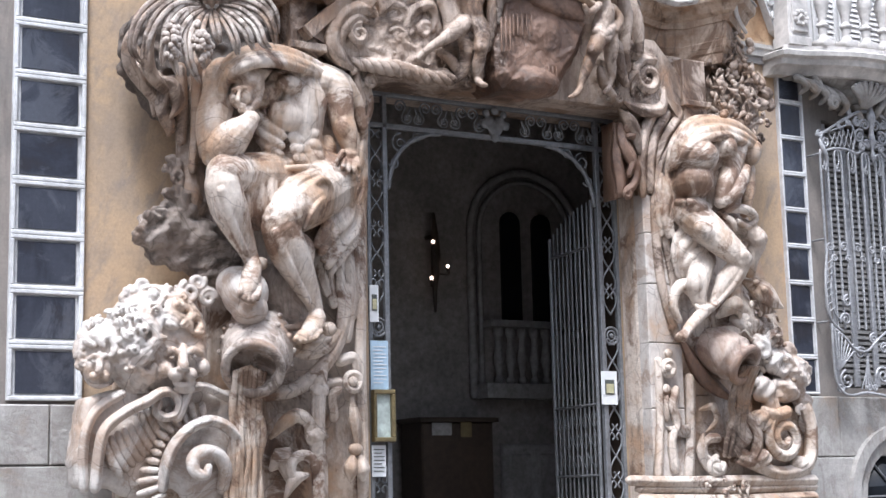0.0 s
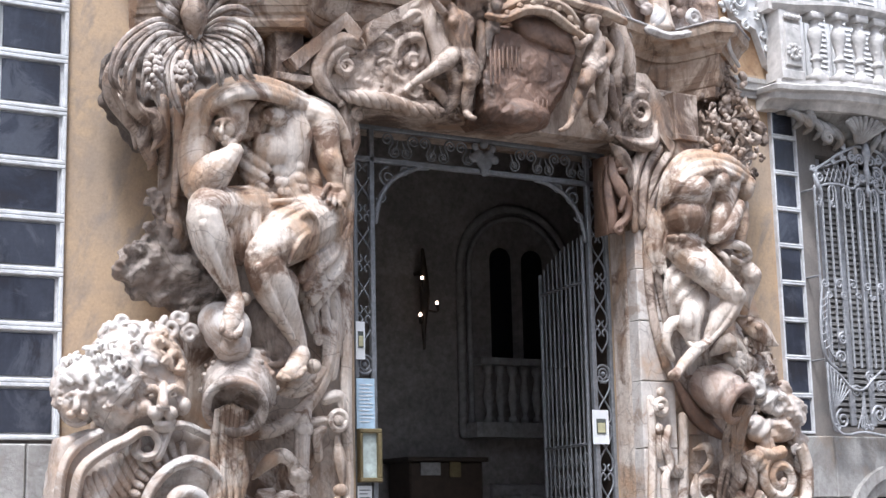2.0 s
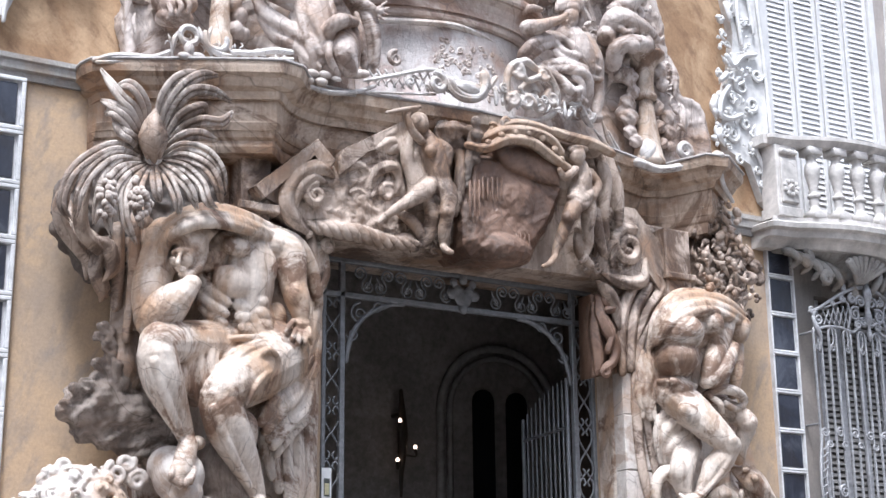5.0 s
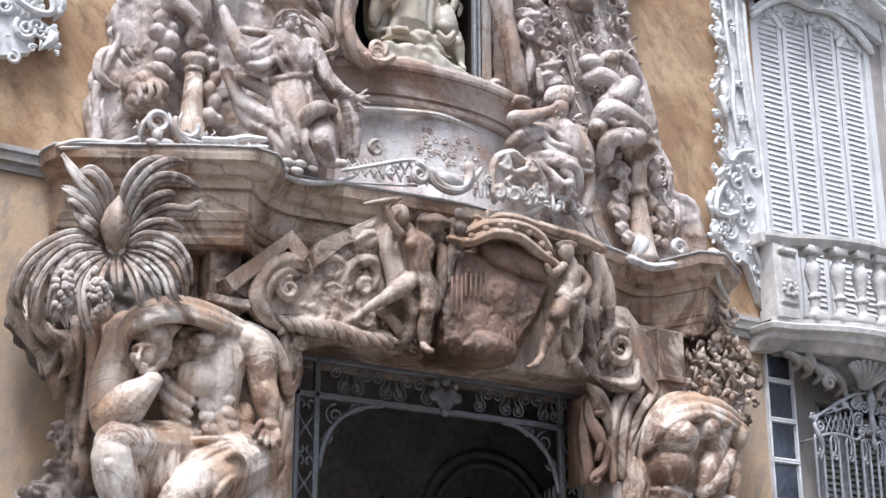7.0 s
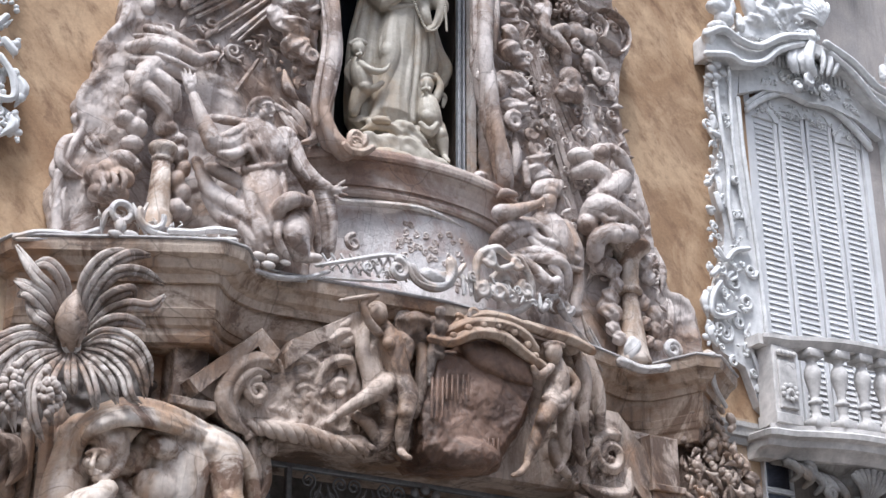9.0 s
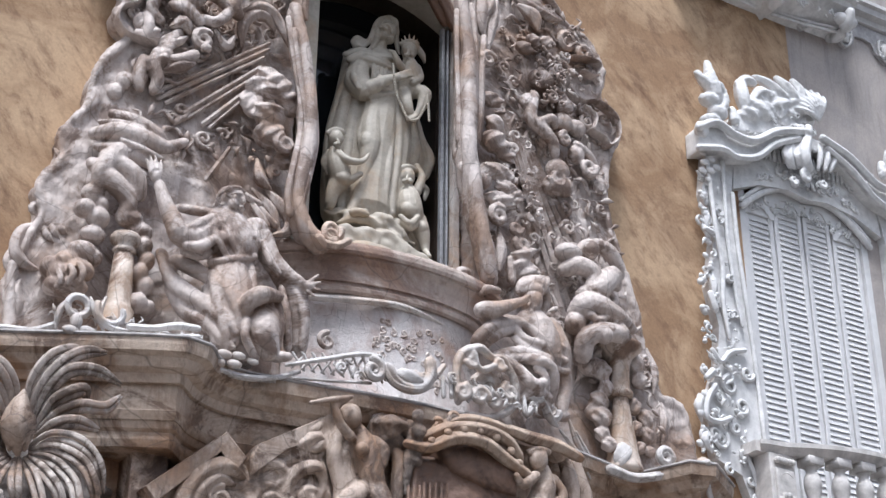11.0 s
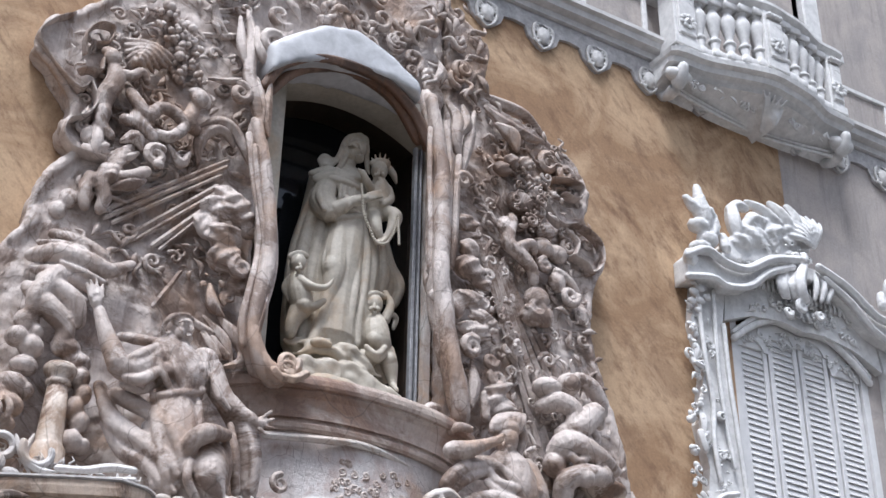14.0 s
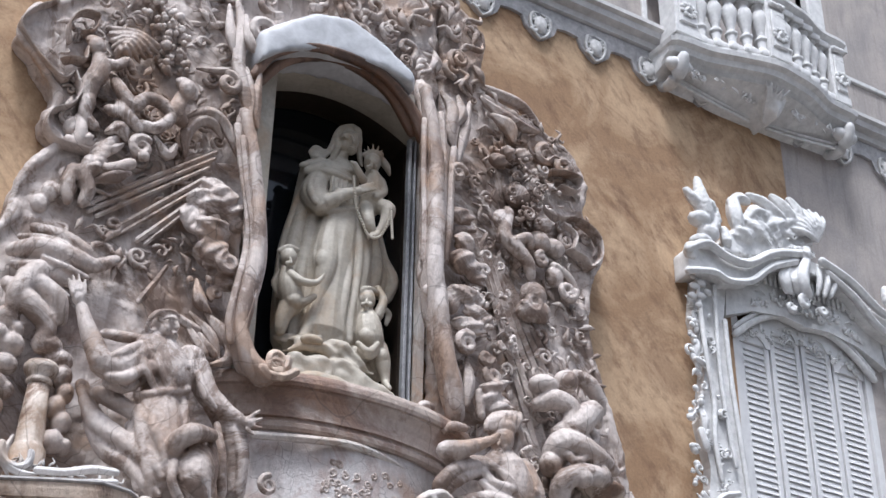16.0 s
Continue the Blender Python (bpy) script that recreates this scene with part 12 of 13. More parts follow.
c.tube([(0.57, -0.4, 8.14, 0.036), (0.59, -0.4, 7.95, 0.04)])
c.knob((0.72, -0.36, 8.1), (0.146, 0.093, 0.117))
rocaille(c, [(0.55, 8.1), (0.95, 8.0), (0.85, 9.4), (0.5, 9.4)], 26, 0.05, -0.38, 64, "sbl", 0.06)
tagged(solid("mask_carving", c, GREYED, voxel=0.010, rough=0.006, size=0.04, folds=0.002, relax=2), "stacked carved masks and scrolls beside the trunk", "carving")
c = Carve()
c.knob((1.198, -0.38, 8.382), (0.134, 0.11, 0.086))
c.knob((1.404, -0.4, 8.462), (0.106, 0.1, 0.097))
c.tube([(1.544, -0.36, 8.572, 0.059), (1.675, -0.36, 8.525, 0.069), (1.769, -0.34, 8.422, 0.059), (1.815, -0.32, 8.334, 0.039)])
c.tube([(1.178, -0.36, 8.225, 0.072), (1.285, -0.44, 8.252, 0.086), (1.412, -0.47, 8.177, 0.076), (1.355, -0.46, 8.03, 0.057)])
c.tube([(1.327, -0.4, 8.005, 0.071), (1.446, -0.48, 8.055, 0.104), (1.603, -0.47, 8.227, 0.091), (1.695, -0.42, 8.154, 0.043)])
c.knob((1.573, -0.46, 8.186), (0.106, 0.09, 0.096))
c.tube([(1.287, -0.38, 7.795, 0.113), (1.318, -0.47, 7.871, 0.122), (1.48, -0.5, 7.848, 0.104), (1.667, -0.48, 7.798, 0.085), (1.829, -0.42, 7.776, 0.048)])
c.knob((1.236, -0.4, 7.703), (0.093, 0.1, 0.103))
c.tube([(1.313, -0.52, 7.758, 0.037), (1.376, -0.54, 7.714, 0.037), (1.507, -0.54, 7.797, 0.028)])
c.tube([(1.305, -0.4, 7.427, 0.083), (1.301, -0.46, 7.544, 0.088), (1.409, -0.52, 7.618, 0.084), (1.594, -0.52, 7.642, 0.08), (1.766, -0.46, 7.623, 0.047)])
c.knob((1.439, -0.54, 7.588), (0.079, 0.08, 0.084))
c.knob((1.642, -0.52, 7.663), (0.066, 0.07, 0.075))
c.tube([(1.624, -0.4, 8.101, 0.029), (1.68, -0.4, 8.041, 0.034), (1.641, -0.4, 7.957, 0.024)])
c.knob((1.525, -0.53, 7.785), (0.028, 0.03, 0.028))
c.knob((1.569, -0.53, 7.745), (0.028, 0.03, 0.028))
c.knob((1.638, -0.53, 7.72), (0.028, 0.03, 0.028))
tagged(solid("cherub_statue", c, GREYED, voxel=0.008, folds=0.002, relax=3, rough=0.004, size=0.03), "climbing carved child forms on the relief", "statue", "figures beside the niche")
c = Carve(True)
c.knob((1.45, -0.3, 7.69), (0.084, 0.062, 0.078))
c.knob((1.44, -0.32, 7.38), (0.111, 0.078, 0.097))
c.knob((1.54, -0.34, 7.35), (0.089, 0.066, 0.103))
c.knob((1.5, -0.3, 7.53), (0.078, 0.058, 0.072))
c.knob((1.51, -0.32, 7.07), (0.093, 0.069, 0.097))
c.knob((1.52, -0.34, 6.92), (0.093, 0.069, 0.096))
c.knob((1.45, -0.3, 6.97), (0.066, 0.049, 0.081))
c.knob((1.58, -0.34, 7.2), (0.066, 0.049, 0.082))
c.knob((1.95, -0.3, 7.5), (0.085, 0.063, 0.11))
c.knob((1.97, -0.3, 7.37), (0.079, 0.058, 0.083))
c.knob((1.88, -0.32, 7.1), (0.072, 0.054, 0.088))
c.knob((2.04, -0.28, 7.02), (0.084, 0.062, 0.098))
c.knob((2.04, -0.28, 6.87), (0.095, 0.062, 0.077))
c.knob((1.9, -0.32, 6.9), (0.066, 0.049, 0.072))
c.knob((2.06, -0.28, 6.73), (0.067, 0.045, 0.057))
c.knob((1.94, -0.3, 6.74), (0.066, 0.049, 0.061))
c.knob((1.57, -0.36, 6.68), (0.076, 0.056, 0.07))
c.knob((1.52, -0.34, 6.77), (0.076, 0.056, 0.071))
c.tube([(2.28, -0.18, 7.32, 0.032), (2.3, -0.2, 7.09, 0.042), (2.26, -0.2, 6.86, 0.031)])
c.tube([(2.16, -0.2, 7.75, 0.032), (2.21, -0.22, 7.52, 0.042), (2.19, -0.22, 7.31, 0.032)])
tagged(solid("cloud_carving", c, GREYED, voxel=0.010, rough=0.006, size=0.04, folds=0.002, relax=2), "carved clouds round the relief column", "carving", "clouds of the relief")
# fine filling of both relief fields and the top
for fname, field, n, size, sd, dy in (
    ("relief_filling_west", [(-3.0, 8.3), (-2.9, 9.0), (-2.9, 9.6), (-3.1, 10.2), (-2.6, 10.9), (-1.6, 11.4), (-1.55, 8.4)], 230, 0.062, 71, -0.20),
    ("relief_filling_east", [(0.45, 8.0), (1.1, 7.3), (2.35, 6.9), (2.05, 7.8), (1.95, 8.5), (1.8, 9.2), (1.9, 10.0), (1.75, 10.6), (1.5, 11.0), (0.6, 11.3)], 330, 0.06, 72, -0.21),
    ("relief_filling_top", [(-2.1, 11.2), (0.7, 11.1), (0.6, 12.2), (-1.8, 12.2)], 120, 0.10, 73, -0.24),
):
    c = rocaille(Carve(True), field, n, size, dy, sd, "sllr", 0.06)
    tagged(solid(fname, c, GREYED), "dense scrolling carved leaves filling the relief", "carving", kind="stuff")


# ---- stucco surround of the shuttered window ----
sur = thing("window_surround", "white rococo stucco window surround with shells and scrolls", "window surround", "window surrounds")
c = Carve()
c.slab([(3.17, 10.4), (3.53, 10.31), (3.44, 9.8), (3.46, 8.95), (3.53, 8.03), (3.53, 7.19), (3.5, 6.35), (3.4, 6.42), (3.26, 6.79), (2.96, 6.9), (2.9, 7.24), (2.94, 7.48), (3.08, 7.87), (3.13, 8.24), (3.04, 8.66), (3.17, 9.26), (3.06, 9.69)], -0.1, 0, 0)
left = c
solid("jamb_panel", c, STUCCO, sur, smooth=False)
solid("jamb_panel", mirrored(left, 4.5), STUCCO, sur, smooth=False)
c = Carve(True, 1.0)
c.tube([(3.43, -0.12, 9.76, 0.025), (3.44, -0.12, 9.2, 0.024), (3.48, -0.12, 8.63, 0.024), (3.53, -0.12, 7.9, 0.024), (3.55, -0.12, 7.18, 0.023)])
c.tube([(3.32, -0.14, 10.09, 0.021), (3.3, -0.14, 9.22, 0.021), (3.34, -0.14, 8.65, 0.02), (3.39, -0.14, 8.29, 0.02)])
c.tube([(3.09, -0.16, 10.07, 0.025), (3.11, -0.16, 9.75, 0.024), (3.14, -0.16, 9.23, 0.024), (3.2, -0.14, 8.87, 0.024), (3.17, -0.14, 8.49, 0.024), (3.21, -0.14, 8.12, 0.023)])
c.tube([(2.97, -0.16, 7.94, 0.026), (3.06, -0.16, 7.84, 0.026), (3.18, -0.16, 7.96, 0.027), (3.39, -0.14, 8.04, 0.024)])
c.tube([(3.29, -0.13, 7.01, 0.023), (3.38, -0.13, 6.8, 0.023), (3.42, -0.13, 6.52, 0.023), (3.43, -0.12, 6.33, 0.016)])
c.tube([(2.98, -0.15, 7.59, 0.026), (2.87, -0.16, 7.44, 0.029), (2.84, -0.16, 7.26, 0.029), (2.97, -0.16, 7.23, 0.026), (3.13, -0.15, 7.3, 0.026)])
left = c
solid("fillet", c, STUCCO, sur)
solid("fillet", mirrored(left, 4.5), STUCCO, sur)
c = Carve(True)
c.scroll((3.11, -0.12, 9.7), 0.076, 0.023, 1.4, 90, 0.021, 0.015, 1)
c.scroll((3.24, -0.12, 9.5), 0.052, 0.023, 1.2, 0, 0.018, 0.011, -1)
c.scroll((3.29, -0.12, 8.77), 0.046, 0.017, 1.2, 60, 0.014, 0.011, 1)
c.scroll((3.33, -0.12, 8.4), 0.051, 0.017, 1.2, 200, 0.014, 0.011, -1)
c.scroll((3.18, -0.12, 7.64), 0.099, 0.028, 1.4, 100, 0.024, 0.014, 1)
c.scroll((3.41, -0.12, 7.81), 0.078, 0.022, 1.3, 0, 0.021, 0.014, -1)
c.scroll((3.31, -0.12, 7.46), 0.088, 0.028, 1.4, 220, 0.024, 0.014, 1)
c.scroll((3.02, -0.12, 7.08), 0.097, 0.027, 1.5, 40, 0.023, 0.014, -1)
c.scroll((3.21, -0.12, 7.23), 0.066, 0.022, 1.2, 150, 0.02, 0.014, 1)
c.scroll((3.29, -0.12, 6.99), 0.065, 0.022, 1.3, 20, 0.02, 0.014, -1)
c.scroll((3.1, -0.12, 6.81), 0.054, 0.022, 1.2, 90, 0.017, 0.01, 1)
c.scroll((3.34, -0.12, 6.74), 0.049, 0.016, 1.2, 0, 0.017, 0.01, -1)
c.scroll((3.39, -0.12, 6.58), 0.043, 0.016, 1.2, 120, 0.013, 0.01, 1)
c.scroll((2.9, -0.12, 7.06), 0.043, 0.016, 1, 0, 0.013, 0.01, 1)
left = c
solid("scrollwork", c, STUCCO, sur)
solid("scrollwork", mirrored(left, 4.5), STUCCO, sur)
c = Carve(True)
c.tube([(2.96, -0.15, 7.73, 0.033), (2.88, -0.16, 7.65, 0.033)])
c.tube([(3.08, -0.16, 9.21, 0.029), (3.02, -0.16, 9.23, 0.029)])
c.tube([(3, -0.16, 8.53, 0.034), (3.04, -0.17, 8.37, 0.034)])
c.knob((3.03, -0.18, 10.08), (0.044, 0.023, 0.029))
c.knob((3.04, -0.18, 9.98), (0.05, 0.028, 0.035))
c.knob((3.13, -0.18, 10.04), (0.051, 0.028, 0.035))
c.knob((3.01, -0.18, 9.87), (0.05, 0.028, 0.035))
c.knob((3.11, -0.18, 9.9), (0.057, 0.028, 0.035))
c.knob((3.21, -0.17, 9.97), (0.044, 0.028, 0.035))
c.knob((3.09, -0.17, 9.8), (0.044, 0.023, 0.029))
left = c
solid("tuft", c, STUCCO, sur)
solid("tuft", mirrored(left, 4.5), STUCCO, sur)
c = Carve()
c.slab([(2.96, 10.34), (3.06, 10.44), (3.25, 10.47), (3.44, 10.39), (3.71, 10.4), (4.01, 10.6), (4.26, 10.73), (4.55, 10.73), (4.57, 10.56), (4.33, 10.59), (4.03, 10.45), (3.69, 10.19), (3.37, 10.09), (3.26, 10.16), (2.96, 10.07)], -0.22, 0, 0)
left = c
solid("crown_cornice", c, STUCCO, sur, voxel=0.022, relax=5)
solid("crown_cornice", mirrored(left, 4.5), STUCCO, sur, voxel=0.022, relax=5)
c = Carve(True, 1.0)
c.tube([(2.92, -0.26, 10.07, 0.035), (3.23, -0.26, 10.15, 0.035), (3.41, -0.26, 10.11, 0.035), (3.69, -0.26, 10.2, 0.036), (3.95, -0.26, 10.43, 0.036), (4.29, -0.26, 10.61, 0.037)])
c.tube([(2.94, -0.26, 10.31, 0.041), (3.16, -0.28, 10.43, 0.041), (3.38, -0.28, 10.36, 0.041), (3.65, -0.28, 10.37, 0.042), (3.99, -0.28, 10.59, 0.042), (4.37, -0.28, 10.71, 0.043)])
left = c
solid("crown_roll", c, STUCCO, sur)
solid("crown_roll", mirrored(left, 4.5), STUCCO, sur)
c = Carve()
c.slab([(3.52, 10.22), (3.85, 10.3), (4.2, 10.57), (4.63, 10.71), (4.83, 10.34), (4.54, 10.02), (4.22, 10.06), (3.82, 10), (3.48, 9.85)], -0.09, 0, 0)
left = c
solid("tympanum", c, STUCCO, sur, smooth=False)
solid("tympanum", mirrored(left, 4.5), STUCCO, sur, smooth=False)
c = Carve(True)
rocaille(c, [(3.65, 10.05), (4.5, 10.15), (4.5, 10.5), (3.9, 10.5), (3.65, 10.35)], 46, 0.042, -0.09, 81, "slb", 0.03)
rocaille(c, [(3.75, 9.72), (4.5, 9.86), (4.5, 10.0), (3.9, 9.93)], 26, 0.035, 0.02, 82, "slb", 0.02)
left = c
tagged(solid("fine_scrollwork", c, STUCCO, sur), kind="stuff")
tagged(solid("fine_scrollwork", mirrored(left, 4.5), STUCCO, sur), kind="stuff")
c = Carve(True, 1.0)
c.knob((4.39, -0.32, 10.69), (0.053, 0.049, 0.061))
c.knob((4.4, -0.32, 10.75), (0.06, 0.029, 0.037))
c.tube([(4.39, -0.3, 10.62, 0.049), (4.31, -0.31, 10.45, 0.067), (4.31, -0.31, 10.32, 0.061), (4.37, -0.3, 10.25, 0.042)])
c.scroll((4.33, -0.28, 10.16), 0.072, 0.018, 1.3, 90, 0.03, 0.018, 1)
c.scroll((4.2, -0.22, 10.1), 0.054, 0.018, 1.3, 0, 0.024, 0.012, -1)
c.scroll((4.62, -0.22, 10.18), 0.055, 0.018, 1.3, 180, 0.024, 0.012, 1)
c.knob((4.27, -0.18, 10.46), (0.086, 0.049, 0.134))
c.knob((4.72, -0.18, 10.57), (0.094, 0.05, 0.149))
c.tube([(4.18, -0.2, 10.56, 0.024), (4.09, -0.24, 10.37, 0.03), (4.16, -0.22, 10.25, 0.024)])
c.tube([(4.23, -0.22, 10.57, 0.024), (4.15, -0.26, 10.37, 0.03), (4.2, -0.24, 10.24, 0.024)])
c.tube([(4.31, -0.22, 10.58, 0.024), (4.23, -0.26, 10.39, 0.03), (4.27, -0.24, 10.28, 0.024)])
c.tube([(4.63, -0.22, 10.66, 0.025), (4.58, -0.26, 10.47, 0.031), (4.55, -0.24, 10.33, 0.024)])
c.tube([(4.72, -0.22, 10.69, 0.025), (4.69, -0.26, 10.5, 0.031), (4.64, -0.24, 10.34, 0.025)])
c.tube([(4.82, -0.2, 10.72, 0.025), (4.81, -0.24, 10.53, 0.031), (4.74, -0.22, 10.37, 0.025)])
solid("cartouche", c, STUCCO, sur, voxel=0.012, rough=0.006, size=0.06, folds=0.003, relax=1)
c = Carve()
c.tube([(3.171, -0.2, 11.193, 0.039), (3.17, -0.22, 11.061, 0.061), (3.185, -0.22, 10.921, 0.088), (3.228, -0.22, 10.786, 0.082)])
c.tube([(3.011, -0.22, 11.004, 0.038), (3.089, -0.22, 10.939, 0.06), (3.181, -0.22, 10.88, 0.06)])
c.knob((3.138, -0.22, 10.722), (0.12, 0.09, 0.076))
c.knob((3.254, -0.22, 10.906), (0.088, 0.08, 0.077))
c.tube([(3.336, -0.22, 10.889, 0.044), (3.339, -0.22, 10.779, 0.06), (3.283, -0.22, 10.643, 0.065)])
c.knob((3.236, -0.22, 10.595), (0.119, 0.09, 0.087))
c.knob((3.141, -0.22, 10.466), (0.129, 0.09, 0.075))
c.tube([(3.447, -0.2, 10.709, 0.049), (3.458, -0.22, 10.573, 0.055)])
c.knob((3.004, -0.22, 10.326), (0.075, 0.07, 0.096))
left = c
solid("urn_tuft", c, STUCCO, sur, voxel=0.011, relax=1, rough=0.02, size=0.04)
solid("urn_tuft", mirrored(left, 4.5), STUCCO, sur, voxel=0.011, relax=1, rough=0.02, size=0.04)
c = Carve(True, 1.0)
c.slab([(3.36, 10.43), (3.5, 10.69), (3.74, 10.85), (3.91, 10.96), (4.07, 11.26), (4.43, 11.33), (4.58, 11.19), (4.65, 10.96), (4.32, 10.74), (3.85, 10.52)], -0.22, 0, 0.05)
c.tube([(3.603, -0.2, 11.08, 0.067), (3.598, -0.22, 10.934, 0.078), (3.612, -0.22, 10.807, 0.066)])
c.tube([(3.574, -0.2, 11.083, 0.045), (3.673, -0.22, 11.148, 0.056), (3.767, -0.22, 11.141, 0.045)])
c.tube([(3.742, -0.22, 10.931, 0.05), (3.824, -0.24, 11.029, 0.067), (3.958, -0.24, 11.049, 0.051)])
c.tube([(3.825, -0.2, 11.24, 0.04), (3.957, -0.23, 11.202, 0.057), (4.091, -0.25, 11.117, 0.062), (4.189, -0.25, 11.07, 0.045)])
c.tube([(4.114, -0.22, 11.319, 0.04), (4.197, -0.25, 11.235, 0.063), (4.293, -0.26, 11.127, 0.063)])
c.tube([(4.346, -0.22, 11.36, 0.04), (4.409, -0.25, 11.242, 0.057), (4.438, -0.25, 11.129, 0.051)])
c.knob((3.835, -0.2, 10.842), (0.19, 0.1, 0.134))
c.knob((4.074, -0.2, 10.99), (0.203, 0.1, 0.147))
c.knob((4.343, -0.2, 11.049), (0.171, 0.1, 0.125))
c.knob((4.588, -0.2, 11.167), (0.092, 0.08, 0.092))
c.knob((3.677, -0.2, 10.722), (0.144, 0.1, 0.088))
for k in range(9):
    q = radians(70 + 13 * k)
    c.tube([(4.62, -0.26, 10.95, 0.02), (4.62 + 0.2 * math.cos(q), -0.30, 10.95 + 0.2 * math.sin(q), 0.03), (4.62 + 0.40 * math.cos(q), -0.24, 10.95 + 0.36 * math.sin(q), 0.022)], 7)
rocaille(c, [(3.75, 10.72), (4.6, 10.75), (4.5, 11.0), (4.0, 11.1), (3.8, 10.95)], 60, 0.04, -0.23, 83, "slb", 0.05)
solid("crest", c, STUCCO, sur, voxel=0.012, relax=1, rough=0.012, size=0.04)
c = Carve(True)
rocaille(c, [(3.05, 6.9), (3.3, 6.9), (3.3, 8.1), (2.98, 8.1)], 36, 0.045, -0.12, 84, "slb", 0.03)
rocaille(c, [(3.1, 8.1), (3.32, 8.1), (3.32, 10.0), (3.08, 10.0)], 28, 0.038, -0.12, 85, "slb", 0.03)
rocaille(c, [(2.90, 8.0), (3.08, 8.0), (3.10, 10.0), (2.97, 10.0)], 44, 0.052, -0.10, 87, "slkb", 0.05)
rocaille(c, [(2.72, 6.9), (3.0, 6.9), (3.0, 7.9), (2.86, 7.9)], 30, 0.055, -0.10, 88, "slkb", 0.05)
c.knob((3.1, -0.08, 9.68), (0.031, 0.023, 0.035))
c.knob((3.14, -0.08, 9.53), (0.025, 0.019, 0.035))
c.knob((3.19, -0.08, 9.34), (0.031, 0.023, 0.035))
c.knob((3.17, -0.08, 9.2), (0.025, 0.018, 0.035))
c.knob((3.12, -0.08, 8.94), (0.031, 0.023, 0.04))
c.knob((3.07, -0.08, 8.74), (0.031, 0.023, 0.04))
c.knob((3.1, -0.08, 8.55), (0.024, 0.018, 0.04))
c.knob((3.14, -0.08, 8.35), (0.03, 0.023, 0.039))
c.knob((3.11, -0.08, 8), (0.03, 0.022, 0.033))
c.knob((3.06, -0.08, 7.81), (0.03, 0.022, 0.039))
c.knob((2.99, -0.08, 7.62), (0.036, 0.026, 0.038))
c.knob((2.93, -0.08, 7.43), (0.035, 0.026, 0.044))
c.knob((2.9, -0.08, 7.28), (0.035, 0.026, 0.043))
c.knob((2.92, -0.08, 7.12), (0.035, 0.026, 0.043))
c.tube([(3.02, -0.1, 9.55, 0.023), (3.05, -0.14, 9.38, 0.034), (3.02, -0.12, 9.22, 0.023)])
c.tube([(3.04, -0.1, 8.85, 0.023), (3.07, -0.14, 8.65, 0.034), (3.05, -0.12, 8.46, 0.022)])
c.tube([(2.9, -0.1, 7.53, 0.027), (2.77, -0.14, 7.37, 0.038), (2.81, -0.12, 7.21, 0.027)])
c.tube([(2.89, -0.1, 7.18, 0.027), (2.81, -0.14, 7.04, 0.038), (2.9, -0.12, 6.93, 0.027)])
for k in range(16):
    s = k / 15
    c.knob((3.62 + 0.95 * s, -0.2, 10.52 - 0.02 * math.sin(s * 6) + 0.05 * s), (0.028, 0.028, 0.022), 8, 5)
    c.tube([(3.62 + 0.95 * s, -0.12, 10.48 + 0.05 * s, 0.012), (3.62 + 0.95 * s, -0.12, 10.32 + 0.06 * s, 0.016)], 6)
left = c
tagged(solid("ruffle", c, STUCCO, sur), kind="stuff")
tagged(solid("ruffle", mirrored(left, 4.5), STUCCO, sur), kind="stuff")
# ---- scalloped strip with hanging medallions under the upper cornice ----
strip = Carve()
pts = []
for k in range(-3, 12):
    mx = 1.49 + 0.655 * k
    pts += [(mx - 0.327, 12.55), (mx - 0.2, 12.53), (mx - 0.16, 12.42), (mx - 0.06, 12.33), (mx, 12.30), (mx + 0.06, 12.33), (mx + 0.16, 12.42), (mx + 0.2, 12.53)]
pts += [(pts[-1][0] + 0.1, 12.735), (pts[0][0], 12.735)]
tagged(solid("trim_scallop_strip", strip.slab(pts, -0.035, 0.0, 0.01), plain("grey_stucco_strip", (0.47, 0.455, 0.455), 0.85), smooth=False), "grey stucco strip with a scalloped lower edge", "trim", kind="structure")
first = None
for k in range(-1, 9):
    mx = 1.49 + 0.655 * k
    if first is None:
        first = thing("hanging_medallion", "small pale stucco medallion with curling leaves", "medallion", "medallions under the cornice")
        c = Carve().knob((0, -0.05, 0.0), (0.075, 0.045, 0.10))
        solid("boss", c, MEDALLION, first)
        c = Carve()
        for s in (-1, 1):
            c.scroll((s * 0.085, -0.05, 0.06), 0.045, 0.012, 1.3, 90, 0.018, 0.012, s)
            c.scroll((s * 0.07, -0.05, -0.07), 0.04, 0.012, 1.3, 200, 0.016, 0.010, -s)
            c.tube([(s * 0.02, -0.04, 0.15, 0.012), (s * 0.1, -0.06, 0.1, 0.018), (s * 0.115, -0.05, 0.0, 0.018), (s * 0.07, -0.05, -0.11, 0.016), (0, -0.04, -0.16, 0.012)], 6)
        solid("leaf_frame", c, MEDALLION, first)
        first.matrix_basis = pose(mx, 0, 12.47)
    else:
        copy_thing(first, pose(mx, 0, 12.47))
